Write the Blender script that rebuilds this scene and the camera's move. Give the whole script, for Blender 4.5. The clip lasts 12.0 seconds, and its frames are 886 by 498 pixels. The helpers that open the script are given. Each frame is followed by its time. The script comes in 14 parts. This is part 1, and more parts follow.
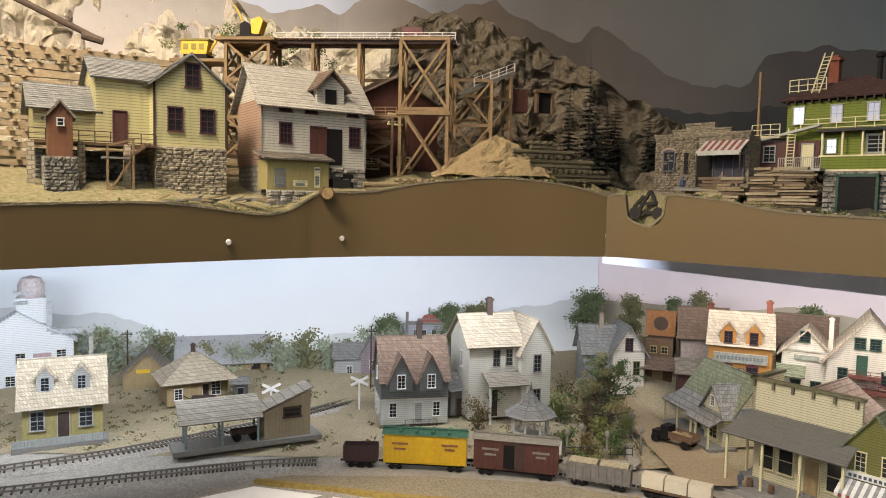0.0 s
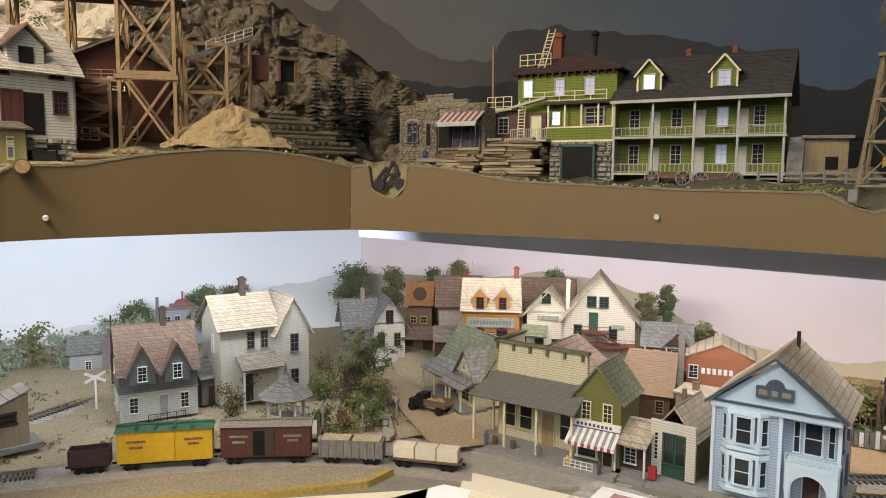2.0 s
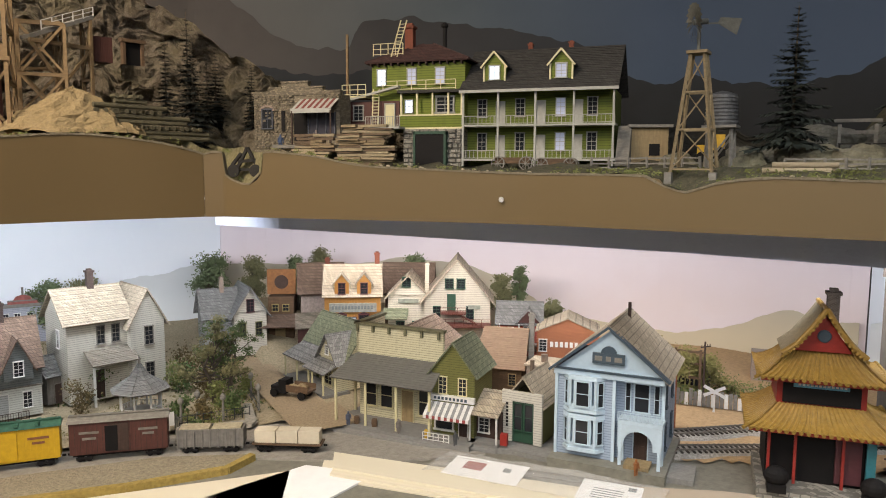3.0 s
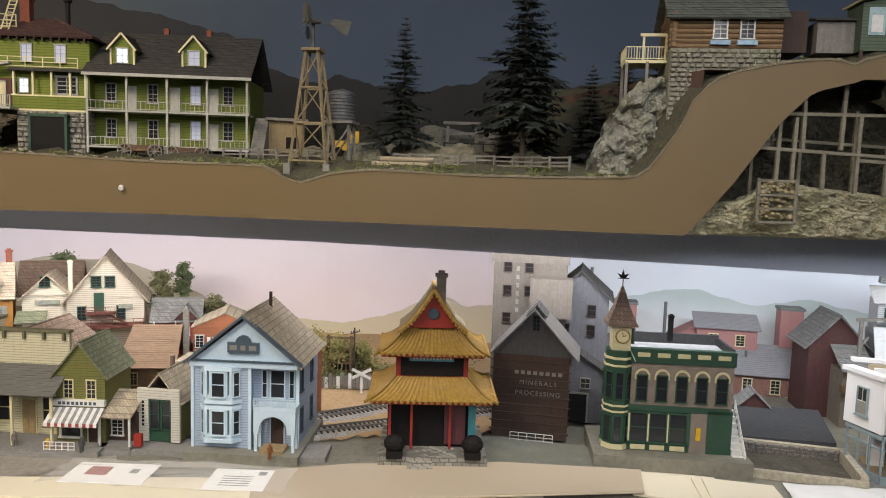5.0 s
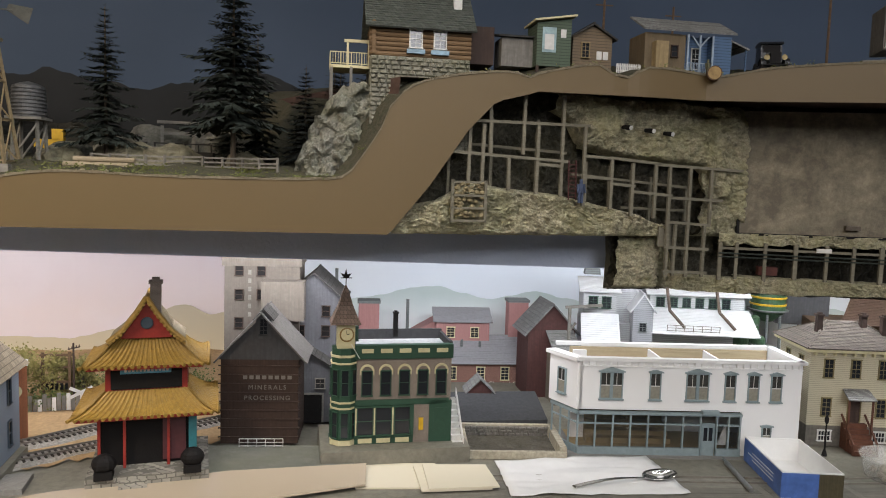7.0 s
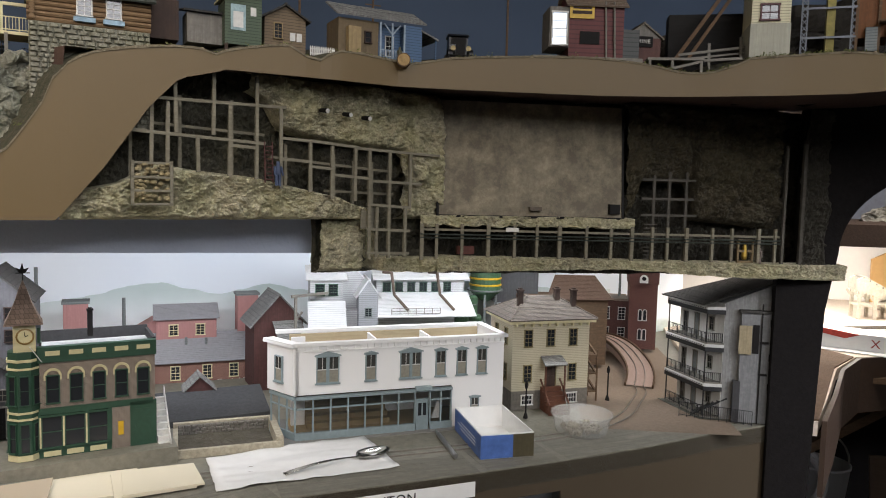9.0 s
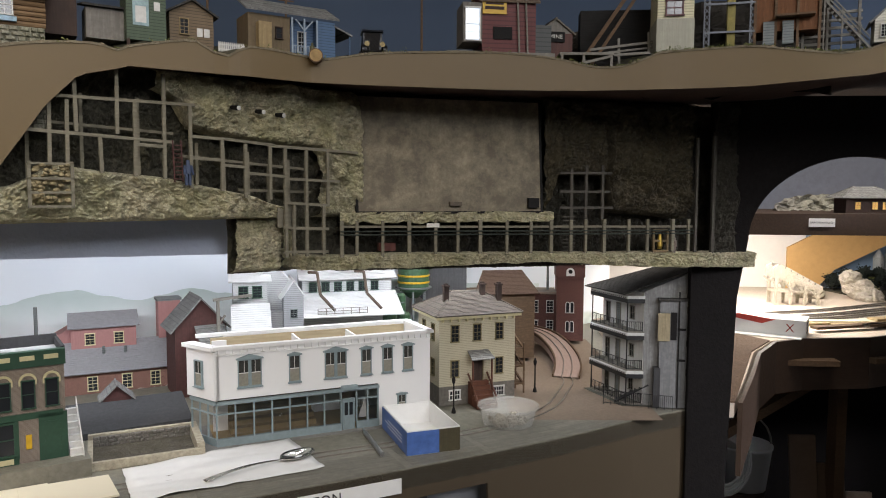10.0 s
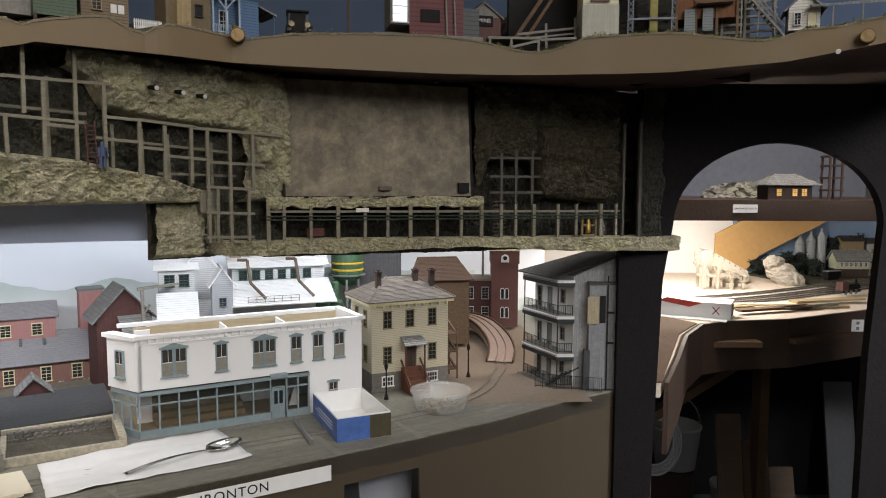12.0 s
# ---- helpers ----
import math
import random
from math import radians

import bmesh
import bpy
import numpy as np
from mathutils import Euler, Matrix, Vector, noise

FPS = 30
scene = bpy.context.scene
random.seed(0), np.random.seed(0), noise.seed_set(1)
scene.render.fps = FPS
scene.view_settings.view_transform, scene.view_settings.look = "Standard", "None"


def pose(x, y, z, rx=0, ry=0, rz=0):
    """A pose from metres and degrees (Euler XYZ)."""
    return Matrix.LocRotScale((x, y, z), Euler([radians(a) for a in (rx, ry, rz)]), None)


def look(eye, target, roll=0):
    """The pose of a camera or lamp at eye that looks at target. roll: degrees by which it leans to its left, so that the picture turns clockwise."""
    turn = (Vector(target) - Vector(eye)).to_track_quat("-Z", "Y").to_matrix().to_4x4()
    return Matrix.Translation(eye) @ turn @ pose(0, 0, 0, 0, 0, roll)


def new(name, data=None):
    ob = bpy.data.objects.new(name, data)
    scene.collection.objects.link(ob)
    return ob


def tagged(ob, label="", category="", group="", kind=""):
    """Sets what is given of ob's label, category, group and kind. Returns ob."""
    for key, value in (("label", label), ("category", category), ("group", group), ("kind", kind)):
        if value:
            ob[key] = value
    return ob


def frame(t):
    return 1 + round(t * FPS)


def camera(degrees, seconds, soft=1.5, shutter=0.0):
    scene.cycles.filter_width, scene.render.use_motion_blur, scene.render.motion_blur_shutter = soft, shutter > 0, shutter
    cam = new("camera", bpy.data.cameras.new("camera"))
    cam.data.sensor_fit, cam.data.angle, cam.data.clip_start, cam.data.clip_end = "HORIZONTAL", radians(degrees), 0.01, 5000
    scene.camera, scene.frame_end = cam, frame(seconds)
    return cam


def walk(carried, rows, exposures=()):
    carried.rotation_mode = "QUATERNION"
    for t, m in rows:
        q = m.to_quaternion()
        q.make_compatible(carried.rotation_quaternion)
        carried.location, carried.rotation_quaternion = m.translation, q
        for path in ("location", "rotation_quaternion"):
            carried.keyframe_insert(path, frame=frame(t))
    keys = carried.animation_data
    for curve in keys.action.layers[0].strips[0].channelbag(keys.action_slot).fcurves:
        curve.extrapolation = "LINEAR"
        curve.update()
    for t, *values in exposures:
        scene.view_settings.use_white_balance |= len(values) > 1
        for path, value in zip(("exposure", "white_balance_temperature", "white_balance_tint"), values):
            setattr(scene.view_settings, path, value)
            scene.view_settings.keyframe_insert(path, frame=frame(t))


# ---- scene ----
cam = camera(63.0, 12.0, 1.0)
# seconds, x, y, z, yaw, pitch, roll
PATH = [
    (0, -0.066, 0.0428, 1.5233, -1.339, -3.985, 1.19),
    (0.5, -0.0353, 0.0489, 1.5221, -4.368, -4.728, 1.069),
    (1, -0.0068, 0.0591, 1.5204, -8.102, -5.1, 0.927),
    (1.5, 0.008, 0.0702, 1.5184, -12.895, -5.393, 0.848),
    (2, 0.0138, 0.0715, 1.5163, -18.134, -5.574, 0.472),
    (2.5, 0.0118, 0.0524, 1.5141, -23.332, -5.774, 0.185),
    (4.5, 0.0867, -0.0462, 1.4939, -44.964, -6.616, 1.718),
    (5, 0.1104, -0.0796, 1.4945, -50.584, -5.748, 1.768),
    (5.5, 0.1287, -0.1062, 1.4931, -55.193, -5.739, 2.011),
    (6, 0.1454, -0.1358, 1.4931, -59.258, -5.585, 2.135),
    (6.5, 0.153, -0.1584, 1.4964, -63.337, -5.325, 2.172),
    (7, 0.1617, -0.1786, 1.4951, -67.203, -4.963, 1.761),
    (9, 0.1947, -0.2833, 1.4732, -85.066, -4.521, 1.438),
    (9.5, 0.1971, -0.301, 1.471, -88.278, -4.315, 0.769),
    (10, 0.1979, -0.3152, 1.4662, -89.872, -4.417, 0.239),
    (10.5, 0.2002, -0.3219, 1.4657, -91.524, -4.602, 0.497),
    (11, 0.1993, -0.3315, 1.4632, -93.081, -4.797, 0.222),
    (11.5, 0.2016, -0.3372, 1.4585, -94.253, -4.949, 0.309),
    (12, 0.2022, -0.3379, 1.4556, -94.42, -5.143, 0.233),
]
walk(cam, [(t, pose(x, y, z, 90 + pitch, 0, yaw) @ pose(0, 0, 0, 0, 0, roll)) for t, x, y, z, yaw, pitch, roll in PATH],
     exposures=[(0, 0.0), (4.5, 0.0), (9, 0.0), (12, 0.0)])

# ---- light: a windowless layout room with lamps over the aisle, strips under the upper deck and added fills
world = bpy.data.worlds.new("room_world")
scene.world = world
world.use_nodes = True
world.node_tree.nodes["Background"].inputs[0].default_value = (0.5, 0.55, 0.62, 1)
world.node_tree.nodes["Background"].inputs[1].default_value = 0.05


def area_lamp(name, where, aim, sx, sy, watts, colour):
    data = bpy.data.lights.new(name, "AREA")
    data.shape, data.size, data.size_y, data.energy, data.color = "RECTANGLE", sx, sy, watts, colour
    ob = new(name, data)
    ob.matrix_world = look(where, aim)
    return ob


# Added lamp out of view: narrowed to brighten the bench, not the upper deck.
bench = area_lamp("bench_lamp", (0.2, 0.05, 2.5), (0.45, 0.45, 1.0), 1.2, 0.5, 6.4, (0.97, 0.975, 1.0))
bench.data.spread = math.radians(84)
area_lamp("aisle_lamp", (-0.9, -1.1, 2.35), (1.3, -0.2, 1.5), 1.0, 0.6, 19.5, (0.98, 0.975, 1.0))
area_lamp("aisle_lamp", (0.35, -1.45, 2.5), (1.3, -0.9, 1.65), 0.8, 0.4, 9.0, (1.0, 0.97, 0.94))
area_lamp("mountain_lamp", (-0.75, 0.65, 2.45), (-0.35, 1.5, 1.65), 0.5, 0.3, 33.0, (1.0, 0.83, 0.64))


def strip_lamp(a, b, aim, watts, colour, width=0.04):
    """A long narrow lamp from a to b under the upper deck, turned towards aim."""
    a, b = Vector(a), Vector(b)
    data = bpy.data.lights.new("strip_lamp", "AREA")
    data.shape, data.size, data.size_y, data.energy, data.color = "RECTANGLE", (b - a).length, width, watts, colour
    x = (b - a).normalized()
    z = (a + b) / 2 - Vector(aim)
    z = (z - x * z.dot(x)).normalized()
    y = z.cross(x)
    ob = new("strip_lamp", data)
    ob.matrix_world = Matrix(((x.x, y.x, z.x, (a.x + b.x) / 2), (x.y, y.y, z.y, (a.y + b.y) / 2), (x.z, y.z, z.z, (a.z + b.z) / 2), (0, 0, 0, 1)))
    return ob


strip_lamp((-1.25, 1.0, 1.405), (-0.38, 1.43, 1.405), (-0.95, 1.9, 1.14), 7.2, (0.86, 0.92, 1.0))
strip_lamp((-0.28, 1.48, 1.405), (0.31, 1.56, 1.405), (0.05, 2.0, 1.14), 3.6, (0.9, 0.93, 1.0))
strip_lamp((0.52, 1.66, 1.405), (0.98, 1.0, 1.405), (1.0, 1.6, 1.08), 4.4, (1.0, 0.93, 0.9))
strip_lamp((1.02, 0.80, 1.405), (1.48, 0.1, 1.405), (1.6, 0.75, 1.12), 4.4, (0.95, 0.95, 1.0))
strip_lamp((1.585, 0.0, 1.40), (1.80, -0.62, 1.40), (2.05, -0.2, 1.05), 3.0, (0.92, 0.95, 1.0))
area_lamp("shelf_lamp", (2.85, -1.45, 1.345), (2.9, -1.5, 1.0), 0.5, 0.9, 17.0, (1.0, 0.92, 0.84))
area_lamp("room_lamp", (2.02, -1.35, 2.35), (2.75, -1.3, 1.3), 0.6, 0.3, 20.0, (1.0, 0.9, 0.8))
# Two unseen fills, added to brighten the room's darks and the far under-deck.
area_lamp("room_lamp", (-1.6, -2.0, 2.5), (-0.3, 1.2, 1.2), 0.8, 0.8, 3.0, (0.9, 0.95, 1.0))
rear = area_lamp("room_lamp", (-0.2, -2.3, 2.5), (2.3, -1.3, 0.6), 0.6, 0.6, 12.5, (0.95, 0.95, 1.0))
rear.data.spread = math.radians(52)
# ---- materials
MATS = {}


def mat(name, colour, rough=0.75, kind="grain", scale=1.0, dark=0.5, bump=0.3, metal=0.0, second=None, joint=None):
    """A procedural surface: grain, siding, brick, stone, wood, rock, shingle or plain."""
    if name in MATS:
        return MATS[name]
    m = bpy.data.materials.new(name)
    m.use_nodes = True
    MATS[name] = m
    nt = m.node_tree
    N, K = nt.nodes, nt.links
    bsdf = N["Principled BSDF"]
    bsdf.inputs["Roughness"].default_value, bsdf.inputs["Metallic"].default_value = rough, metal
    second = second or tuple(c * dark for c in colour)
    tc = N.new("ShaderNodeTexCoord")
    obc = tc.outputs["Object"]

    def noise_at(s, detail=6, src=None, roughness=0.6):
        n = N.new("ShaderNodeTexNoise")
        n.inputs["Scale"].default_value, n.inputs["Detail"].default_value, n.inputs["Roughness"].default_value = s, detail, roughness
        K.new(src or obc, n.inputs["Vector"])
        return n.outputs["Fac"]

    def ramp(src, lo, hi):
        r = N.new("ShaderNodeMapRange")
        r.inputs["From Min"].default_value, r.inputs["From Max"].default_value = lo, hi
        K.new(src, r.inputs["Value"])
        return r.outputs["Result"]

    def mix(fac, a, b):
        x = N.new("ShaderNodeMix")
        x.data_type = "RGBA"
        if hasattr(fac, "default_value"):
            K.new(fac, x.inputs["Factor"])
        else:
            x.inputs["Factor"].default_value = fac
        for sock, v in ((x.inputs[6], a), (x.inputs[7], b)):
            if isinstance(v, tuple):
                sock.default_value = (*v[:3], 1)
            else:
                K.new(v, sock)
        return x.outputs[2]

    def wall_uv(sx=1.0, sz=1.0):
        sep = N.new("ShaderNodeSeparateXYZ")
        K.new(obc, sep.inputs[0])
        add = N.new("ShaderNodeMath")
        K.new(sep.outputs[0], add.inputs[0])
        K.new(sep.outputs[1], add.inputs[1])
        comb = N.new("ShaderNodeCombineXYZ")
        K.new(add.outputs[0], comb.inputs[0])
        K.new(sep.outputs[2], comb.inputs[1])
        mp = N.new("ShaderNodeMapping")
        mp.inputs["Scale"].default_value = (sx, sz, 1)
        K.new(comb.outputs[0], mp.inputs[0])
        return mp.outputs[0]

    def stretched(sx, sy, sz):
        mp = N.new("ShaderNodeMapping")
        mp.inputs["Scale"].default_value = (sx, sy, sz)
        K.new(obc, mp.inputs[0])
        return mp.outputs[0]

    big = ramp(noise_at(9 * scale, 4), 0.35, 0.7)
    fine = ramp(noise_at(140 * scale, 8), 0.3, 0.75)
    height = fine
    base = mix(fine, second, colour)
    base = mix(big, mix(0.35, base, second), base)
    if kind == "siding":
        w = N.new("ShaderNodeTexWave")
        w.wave_type, w.bands_direction, w.wave_profile = "BANDS", "Z", "SAW"
        w.inputs["Scale"].default_value, w.inputs["Distortion"].default_value = 314.0 / 6.283 / 0.7 * scale, 0.15
        K.new(obc, w.inputs["Vector"])
        line = ramp(w.outputs["Fac"], 0.0, 0.3)
        grime = ramp(noise_at(1, 6, stretched(160, 160, 14)), 0.45, 0.85)
        base = mix(line, mix(1.0, colour, tuple(c * 0.55 for c in second)), mix(grime, colour, mix(0.5, colour, second)))
        height = w.outputs["Fac"]
    elif kind in ("brick", "stone", "shingle"):
        b = N.new("ShaderNodeTexBrick")
        b.inputs["Color1"].default_value, b.inputs["Color2"].default_value = (*colour, 1), (*second, 1)
        b.inputs["Mortar"].default_value = (*(joint or tuple(c * 0.35 for c in colour)), 1)
        size = {"brick": (0.0048, 0.0018, 0.0004), "stone": (0.014, 0.008, 0.001), "shingle": (0.006, 0.007, 0.0004)}[kind]
        b.inputs["Brick Width"].default_value, b.inputs["Row Height"].default_value = size[0] * 100 / scale, size[1] * 100 / scale
        b.inputs["Mortar Size"].default_value, b.inputs["Scale"].default_value = size[2] * 100 / scale, 100
        b.inputs["Bias"].default_value = 0.0
        uv = wall_uv()
        if kind == "stone":
            wob = N.new("ShaderNodeTexNoise")
            wob.inputs["Scale"].default_value = 70
            K.new(obc, wob.inputs["Vector"])
            vm = N.new("ShaderNodeVectorMath")
            vm.operation = "MULTIPLY_ADD"
            vm.inputs[1].default_value = (0.006, 0.006, 0)
            K.new(wob.outputs["Color"], vm.inputs[0])
            K.new(uv, vm.inputs[2])
            uv = vm.outputs[0]
        K.new(uv, b.inputs["Vector"])
        base = mix(ramp(noise_at(60 * scale, 8), 0.35, 0.8), b.outputs["Color"], mix(0.4, b.outputs["Color"], second))
        inv = N.new("ShaderNodeMath")
        inv.operation = "SUBTRACT"
        inv.inputs[0].default_value = 1
        K.new(b.outputs["Fac"], inv.inputs[1])
        height = inv.outputs[0]
    elif kind == "wood":
        g = ramp(noise_at(1, 8, stretched(25 * scale, 300 * scale, 300 * scale)), 0.3, 0.7)
        base = mix(g, second, base)
        height = g
    elif kind == "woodz":
        g = ramp(noise_at(1, 8, stretched(260 * scale, 260 * scale, 14 * scale)), 0.3, 0.7)
        base = mix(g, second, base)
        height = g
    elif kind == "rock":
        v = N.new("ShaderNodeTexVoronoi")
        v.feature, v.inputs["Scale"].default_value = "DISTANCE_TO_EDGE", 38 * scale
        K.new(obc, v.inputs["Vector"])
        n1 = ramp(noise_at(26 * scale, 12, None, 0.75), 0.38, 0.62)
        n2 = ramp(noise_at(90 * scale, 12, None, 0.8), 0.3, 0.7)
        crack = ramp(v.outputs["Distance"], 0.0, 0.06)
        base = mix(n1, second, mix(n2, tuple(c * 0.6 for c in colour), colour))
        base = mix(crack, mix(0.6, base, second), base)
        patch = ramp(noise_at(5 * scale, 8, None, 0.7), 0.4, 0.6)
        moss = tuple(c * k for c, k in zip(colour, (0.55, 0.58, 0.42)))
        base = mix(patch, base, mix(0.45, base, moss))
        mul = N.new("ShaderNodeMath")
        mul.operation = "MULTIPLY"
        K.new(n1, mul.inputs[0])
        K.new(n2, mul.inputs[1])
        height = mul.outputs[0]
    elif kind == "mottled":
        n1 = ramp(noise_at(16 * scale, 10, obc, 0.75), 0.42, 0.64)
        n2 = ramp(noise_at(60 * scale, 10, None, 0.75), 0.3, 0.7)
        base = mix(n1, second, mix(n2, tuple(c * 0.6 for c in colour), colour))
        height = n2
    if kind != "plain":
        oi = N.new("ShaderNodeObjectInfo")
        hs = N.new("ShaderNodeHueSaturation")
        hs.inputs["Value"].default_value = 1
        rr = ramp(oi.outputs["Random"], 0, 1)
        rr.node.inputs["To Min"].default_value, rr.node.inputs["To Max"].default_value = 0.9, 1.08
        K.new(rr, hs.inputs["Value"])
        K.new(base, hs.inputs["Color"])
        base = hs.outputs["Color"]
    else:
        base = mix(0.08, colour, base)
    K.new(base, bsdf.inputs["Base Color"])
    bp = N.new("ShaderNodeBump")
    bp.inputs["Strength"].default_value, bp.inputs["Distance"].default_value = bump, 0.004 if kind == "rock" else 0.002
    K.new(height, bp.inputs["Height"])
    K.new(bp.outputs["Normal"], bsdf.inputs["Normal"])
    return m


def glowing(name, colour, strength):
    m = bpy.data.materials.new(name)
    m.use_nodes = True
    e = m.node_tree.nodes["Principled BSDF"]
    e.inputs["Base Color"].default_value = (*colour, 1)
    e.inputs["Emission Color"].default_value, e.inputs["Emission Strength"].default_value = (*colour, 1), strength
    return m


def glass_mat(name, tint, rough=0.08, alpha=0.25):
    m = bpy.data.materials.new(name)
    m.use_nodes = True
    b = m.node_tree.nodes["Principled BSDF"]
    b.inputs["Base Color"].default_value = (*tint, 1)
    b.inputs["Roughness"].default_value, b.inputs["Alpha"].default_value = rough, alpha
    return m


FASCIA = mat("brown_fascia_paint", (0.125, 0.083, 0.032), 0.55, "plain", 0.3, 0.8, 0.05)
DARKPANE = mat("dark_window_glass", (0.02, 0.022, 0.026), 0.15, "plain", 1, 0.6, 0.02)
CLEAR = glass_mat("clear_window_glass", (0.06, 0.07, 0.07), 0.05, 0.14)
BLACK = mat("black_paint", (0.009, 0.008, 0.008), 0.7, "plain")
BLACK.node_tree.nodes["Principled BSDF"].inputs["Specular IOR Level"].default_value = 0.2
WHITE = mat("white_painted_wood", (0.72, 0.71, 0.68), 0.6, "grain", 1, 0.75, 0.1)
CREAM = mat("cream_clapboard", (0.62, 0.58, 0.40), 0.7, "siding", 1, 0.55)
YELLOWCLAP = mat("pale_yellow_clapboard", (0.56, 0.52, 0.27), 0.7, "siding", 1, 0.5)
GREYCLAP = mat("weathered_grey_clapboard", (0.52, 0.50, 0.43), 0.75, "siding", 1, 0.5)
DULLGREY = mat("grey_clapboard", (0.35, 0.36, 0.355), 0.75, "siding", 1, 0.6)
DARKGREY = mat("slate_grey_clapboard", (0.17, 0.19, 0.19), 0.75, "siding", 1, 0.6)
WHITECLAP = mat("white_clapboard", (0.60, 0.575, 0.50), 0.7, "siding", 1, 0.7)
BLUECLAP = mat("pale_blue_clapboard", (0.34, 0.42, 0.53), 0.65, "siding", 1, 0.75)
GREENCLAP = mat("lime_green_clapboard", (0.135, 0.17, 0.016), 0.7, "siding", 1, 0.55)
OLIVE = mat("olive_green_clapboard", (0.15, 0.15, 0.04), 0.7, "siding", 1, 0.6)
ORANGE = mat("orange_painted_boards", (0.44, 0.21, 0.045), 0.6, "woodz", 1, 0.75)
REDBOARD = mat("barn_red_boards", (0.11, 0.04, 0.035), 0.8, "woodz", 1, 0.5)
REDBRICK = mat("red_brick", (0.30, 0.09, 0.05), 0.85, "brick", 1, 0.7, 0.4)
BROWNBRICK = mat("brown_brick", (0.16, 0.125, 0.105), 0.85, "brick", 1, 0.65, 0.4, 0.0, None, (0.28, 0.24, 0.2))
TANBRICK = mat("tan_brick", (0.36, 0.25, 0.19), 0.85, "brick", 0.8, 0.7, 0.4, 0.0, None, (0.3, 0.26, 0.22))
STONE = mat("grey_field_stone", (0.36, 0.34, 0.29), 0.9, "stone", 1, 0.55, 0.6)
TANWOOD = mat("tan_boards", (0.42, 0.31, 0.16), 0.8, "woodz", 1, 0.55)
YELWOOD = mat("yellow_boards", (0.43, 0.36, 0.14), 0.8, "woodz", 1, 0.6)
GREYWOOD = mat("weathered_grey_wood", (0.33, 0.31, 0.27), 0.85, "wood", 1, 0.45)
GREYWOODZ = mat("weathered_grey_boards", (0.30, 0.28, 0.25), 0.85, "woodz", 1, 0.45)
BROWNWOOD = mat("brown_timber", (0.20, 0.12, 0.065), 0.85, "wood", 1, 0.4)
TIMBER = mat("tan_trestle_timber", (0.33, 0.22, 0.11), 0.85, "wood", 1, 0.5)
DARKWOOD = mat("dark_brown_boards", (0.075, 0.042, 0.03), 0.8, "woodz", 1, 0.5)
REDBROWN = mat("red_brown_paint", (0.11, 0.035, 0.025), 0.65, "woodz", 1, 0.55)
SHINGLE = mat("grey_brown_shingles", (0.25, 0.22, 0.175), 0.9, "shingle", 1, 0.6, 0.5)
GREYSHINGLE = mat("grey_shingles", (0.26, 0.26, 0.25), 0.9, "shingle", 1, 0.6, 0.5)
TANSHINGLE = mat("tan_shingles", (0.47, 0.40, 0.30), 0.9, "shingle", 1, 0.65, 0.5)
BROWNSHINGLE = mat("brown_shingles", (0.19, 0.13, 0.095), 0.9, "shingle", 1, 0.6, 0.5)
DARKSHINGLE = mat("dark_shingles", (0.055, 0.052, 0.048), 0.9, "shingle", 1, 0.6, 0.5)
GREENSHINGLE = mat("mossy_green_shingles", (0.20, 0.22, 0.14), 0.9, "shingle", 1, 0.6, 0.5)
YELLOWTILE = mat("yellow_glazed_roof_tiles", (0.43, 0.26, 0.05), 0.5, "grain", 1, 0.55, 0.4)
RUST = mat("rusty_tin_roof", (0.27, 0.2, 0.15), 0.7, "woodz", 1, 0.5)
GREENTRIM = mat("dark_green_trim", (0.025, 0.075, 0.045), 0.5, "grain", 1, 0.7, 0.1)
CREAMTRIM = mat("cream_trim", (0.66, 0.60, 0.36), 0.55, "grain", 1, 0.8, 0.1)
BLUETRIM = mat("grey_blue_trim", (0.27, 0.34, 0.36), 0.55, "grain", 1, 0.75, 0.1)
DARKBLUE = mat("dark_slate_blue_trim", (0.05, 0.075, 0.1), 0.5, "grain", 1, 0.75, 0.1)
REDTRIM = mat("red_lacquer", (0.33, 0.03, 0.02), 0.5, "grain", 1, 0.7, 0.1)
TEAL = mat("teal_trim", (0.04, 0.2, 0.24), 0.5, "grain", 1, 0.7, 0.1)
MAROON = mat("maroon_trim", (0.09, 0.025, 0.03), 0.6, "grain", 1, 0.7, 0.1)
STREET = mat("worn_grey_street", (0.25, 0.237, 0.19), 0.5, "grain", 0.6, 0.6, 0.2)
PLANKS = mat("grey_plank_walk", (0.30, 0.29, 0.27), 0.85, "wood", 1, 0.6, 0.4)
SAND = mat("pale_sandy_ground", (0.50, 0.42, 0.29), 0.95, "grain", 1, 0.55, 0.7)
GRAVEL = mat("grey_ballast_gravel", (0.52, 0.485, 0.43), 0.9, "grain", 1.4, 0.45, 1.0)
ORANGEDIRT = mat("orange_desert_ground", (0.56, 0.38, 0.20), 0.95, "grain", 1, 0.6, 0.6)
ROCK = mat("grey_rock_face", (0.36, 0.33, 0.24), 0.95, "rock", 1, 0.3, 0.8)
DARKROCK = mat("dark_rock_face", (0.17, 0.15, 0.115), 0.95, "rock", 1, 0.35, 0.8)
# Paler than the rock itself: bright lamplight is put into the colour.
PALEROCK = mat("lamplit_pale_cliff", (0.92, 0.83, 0.71), 0.95, "rock", 1.1, 0.62, 1.0)
MINEWOOD = mat("grey_brown_mine_timber", (0.27, 0.245, 0.18), 0.9, "wood", 1, 0.55)
RAIL = mat("rusty_steel_rail", (0.36, 0.33, 0.29), 0.4, "grain", 1, 0.7, 0.1, 0.6)
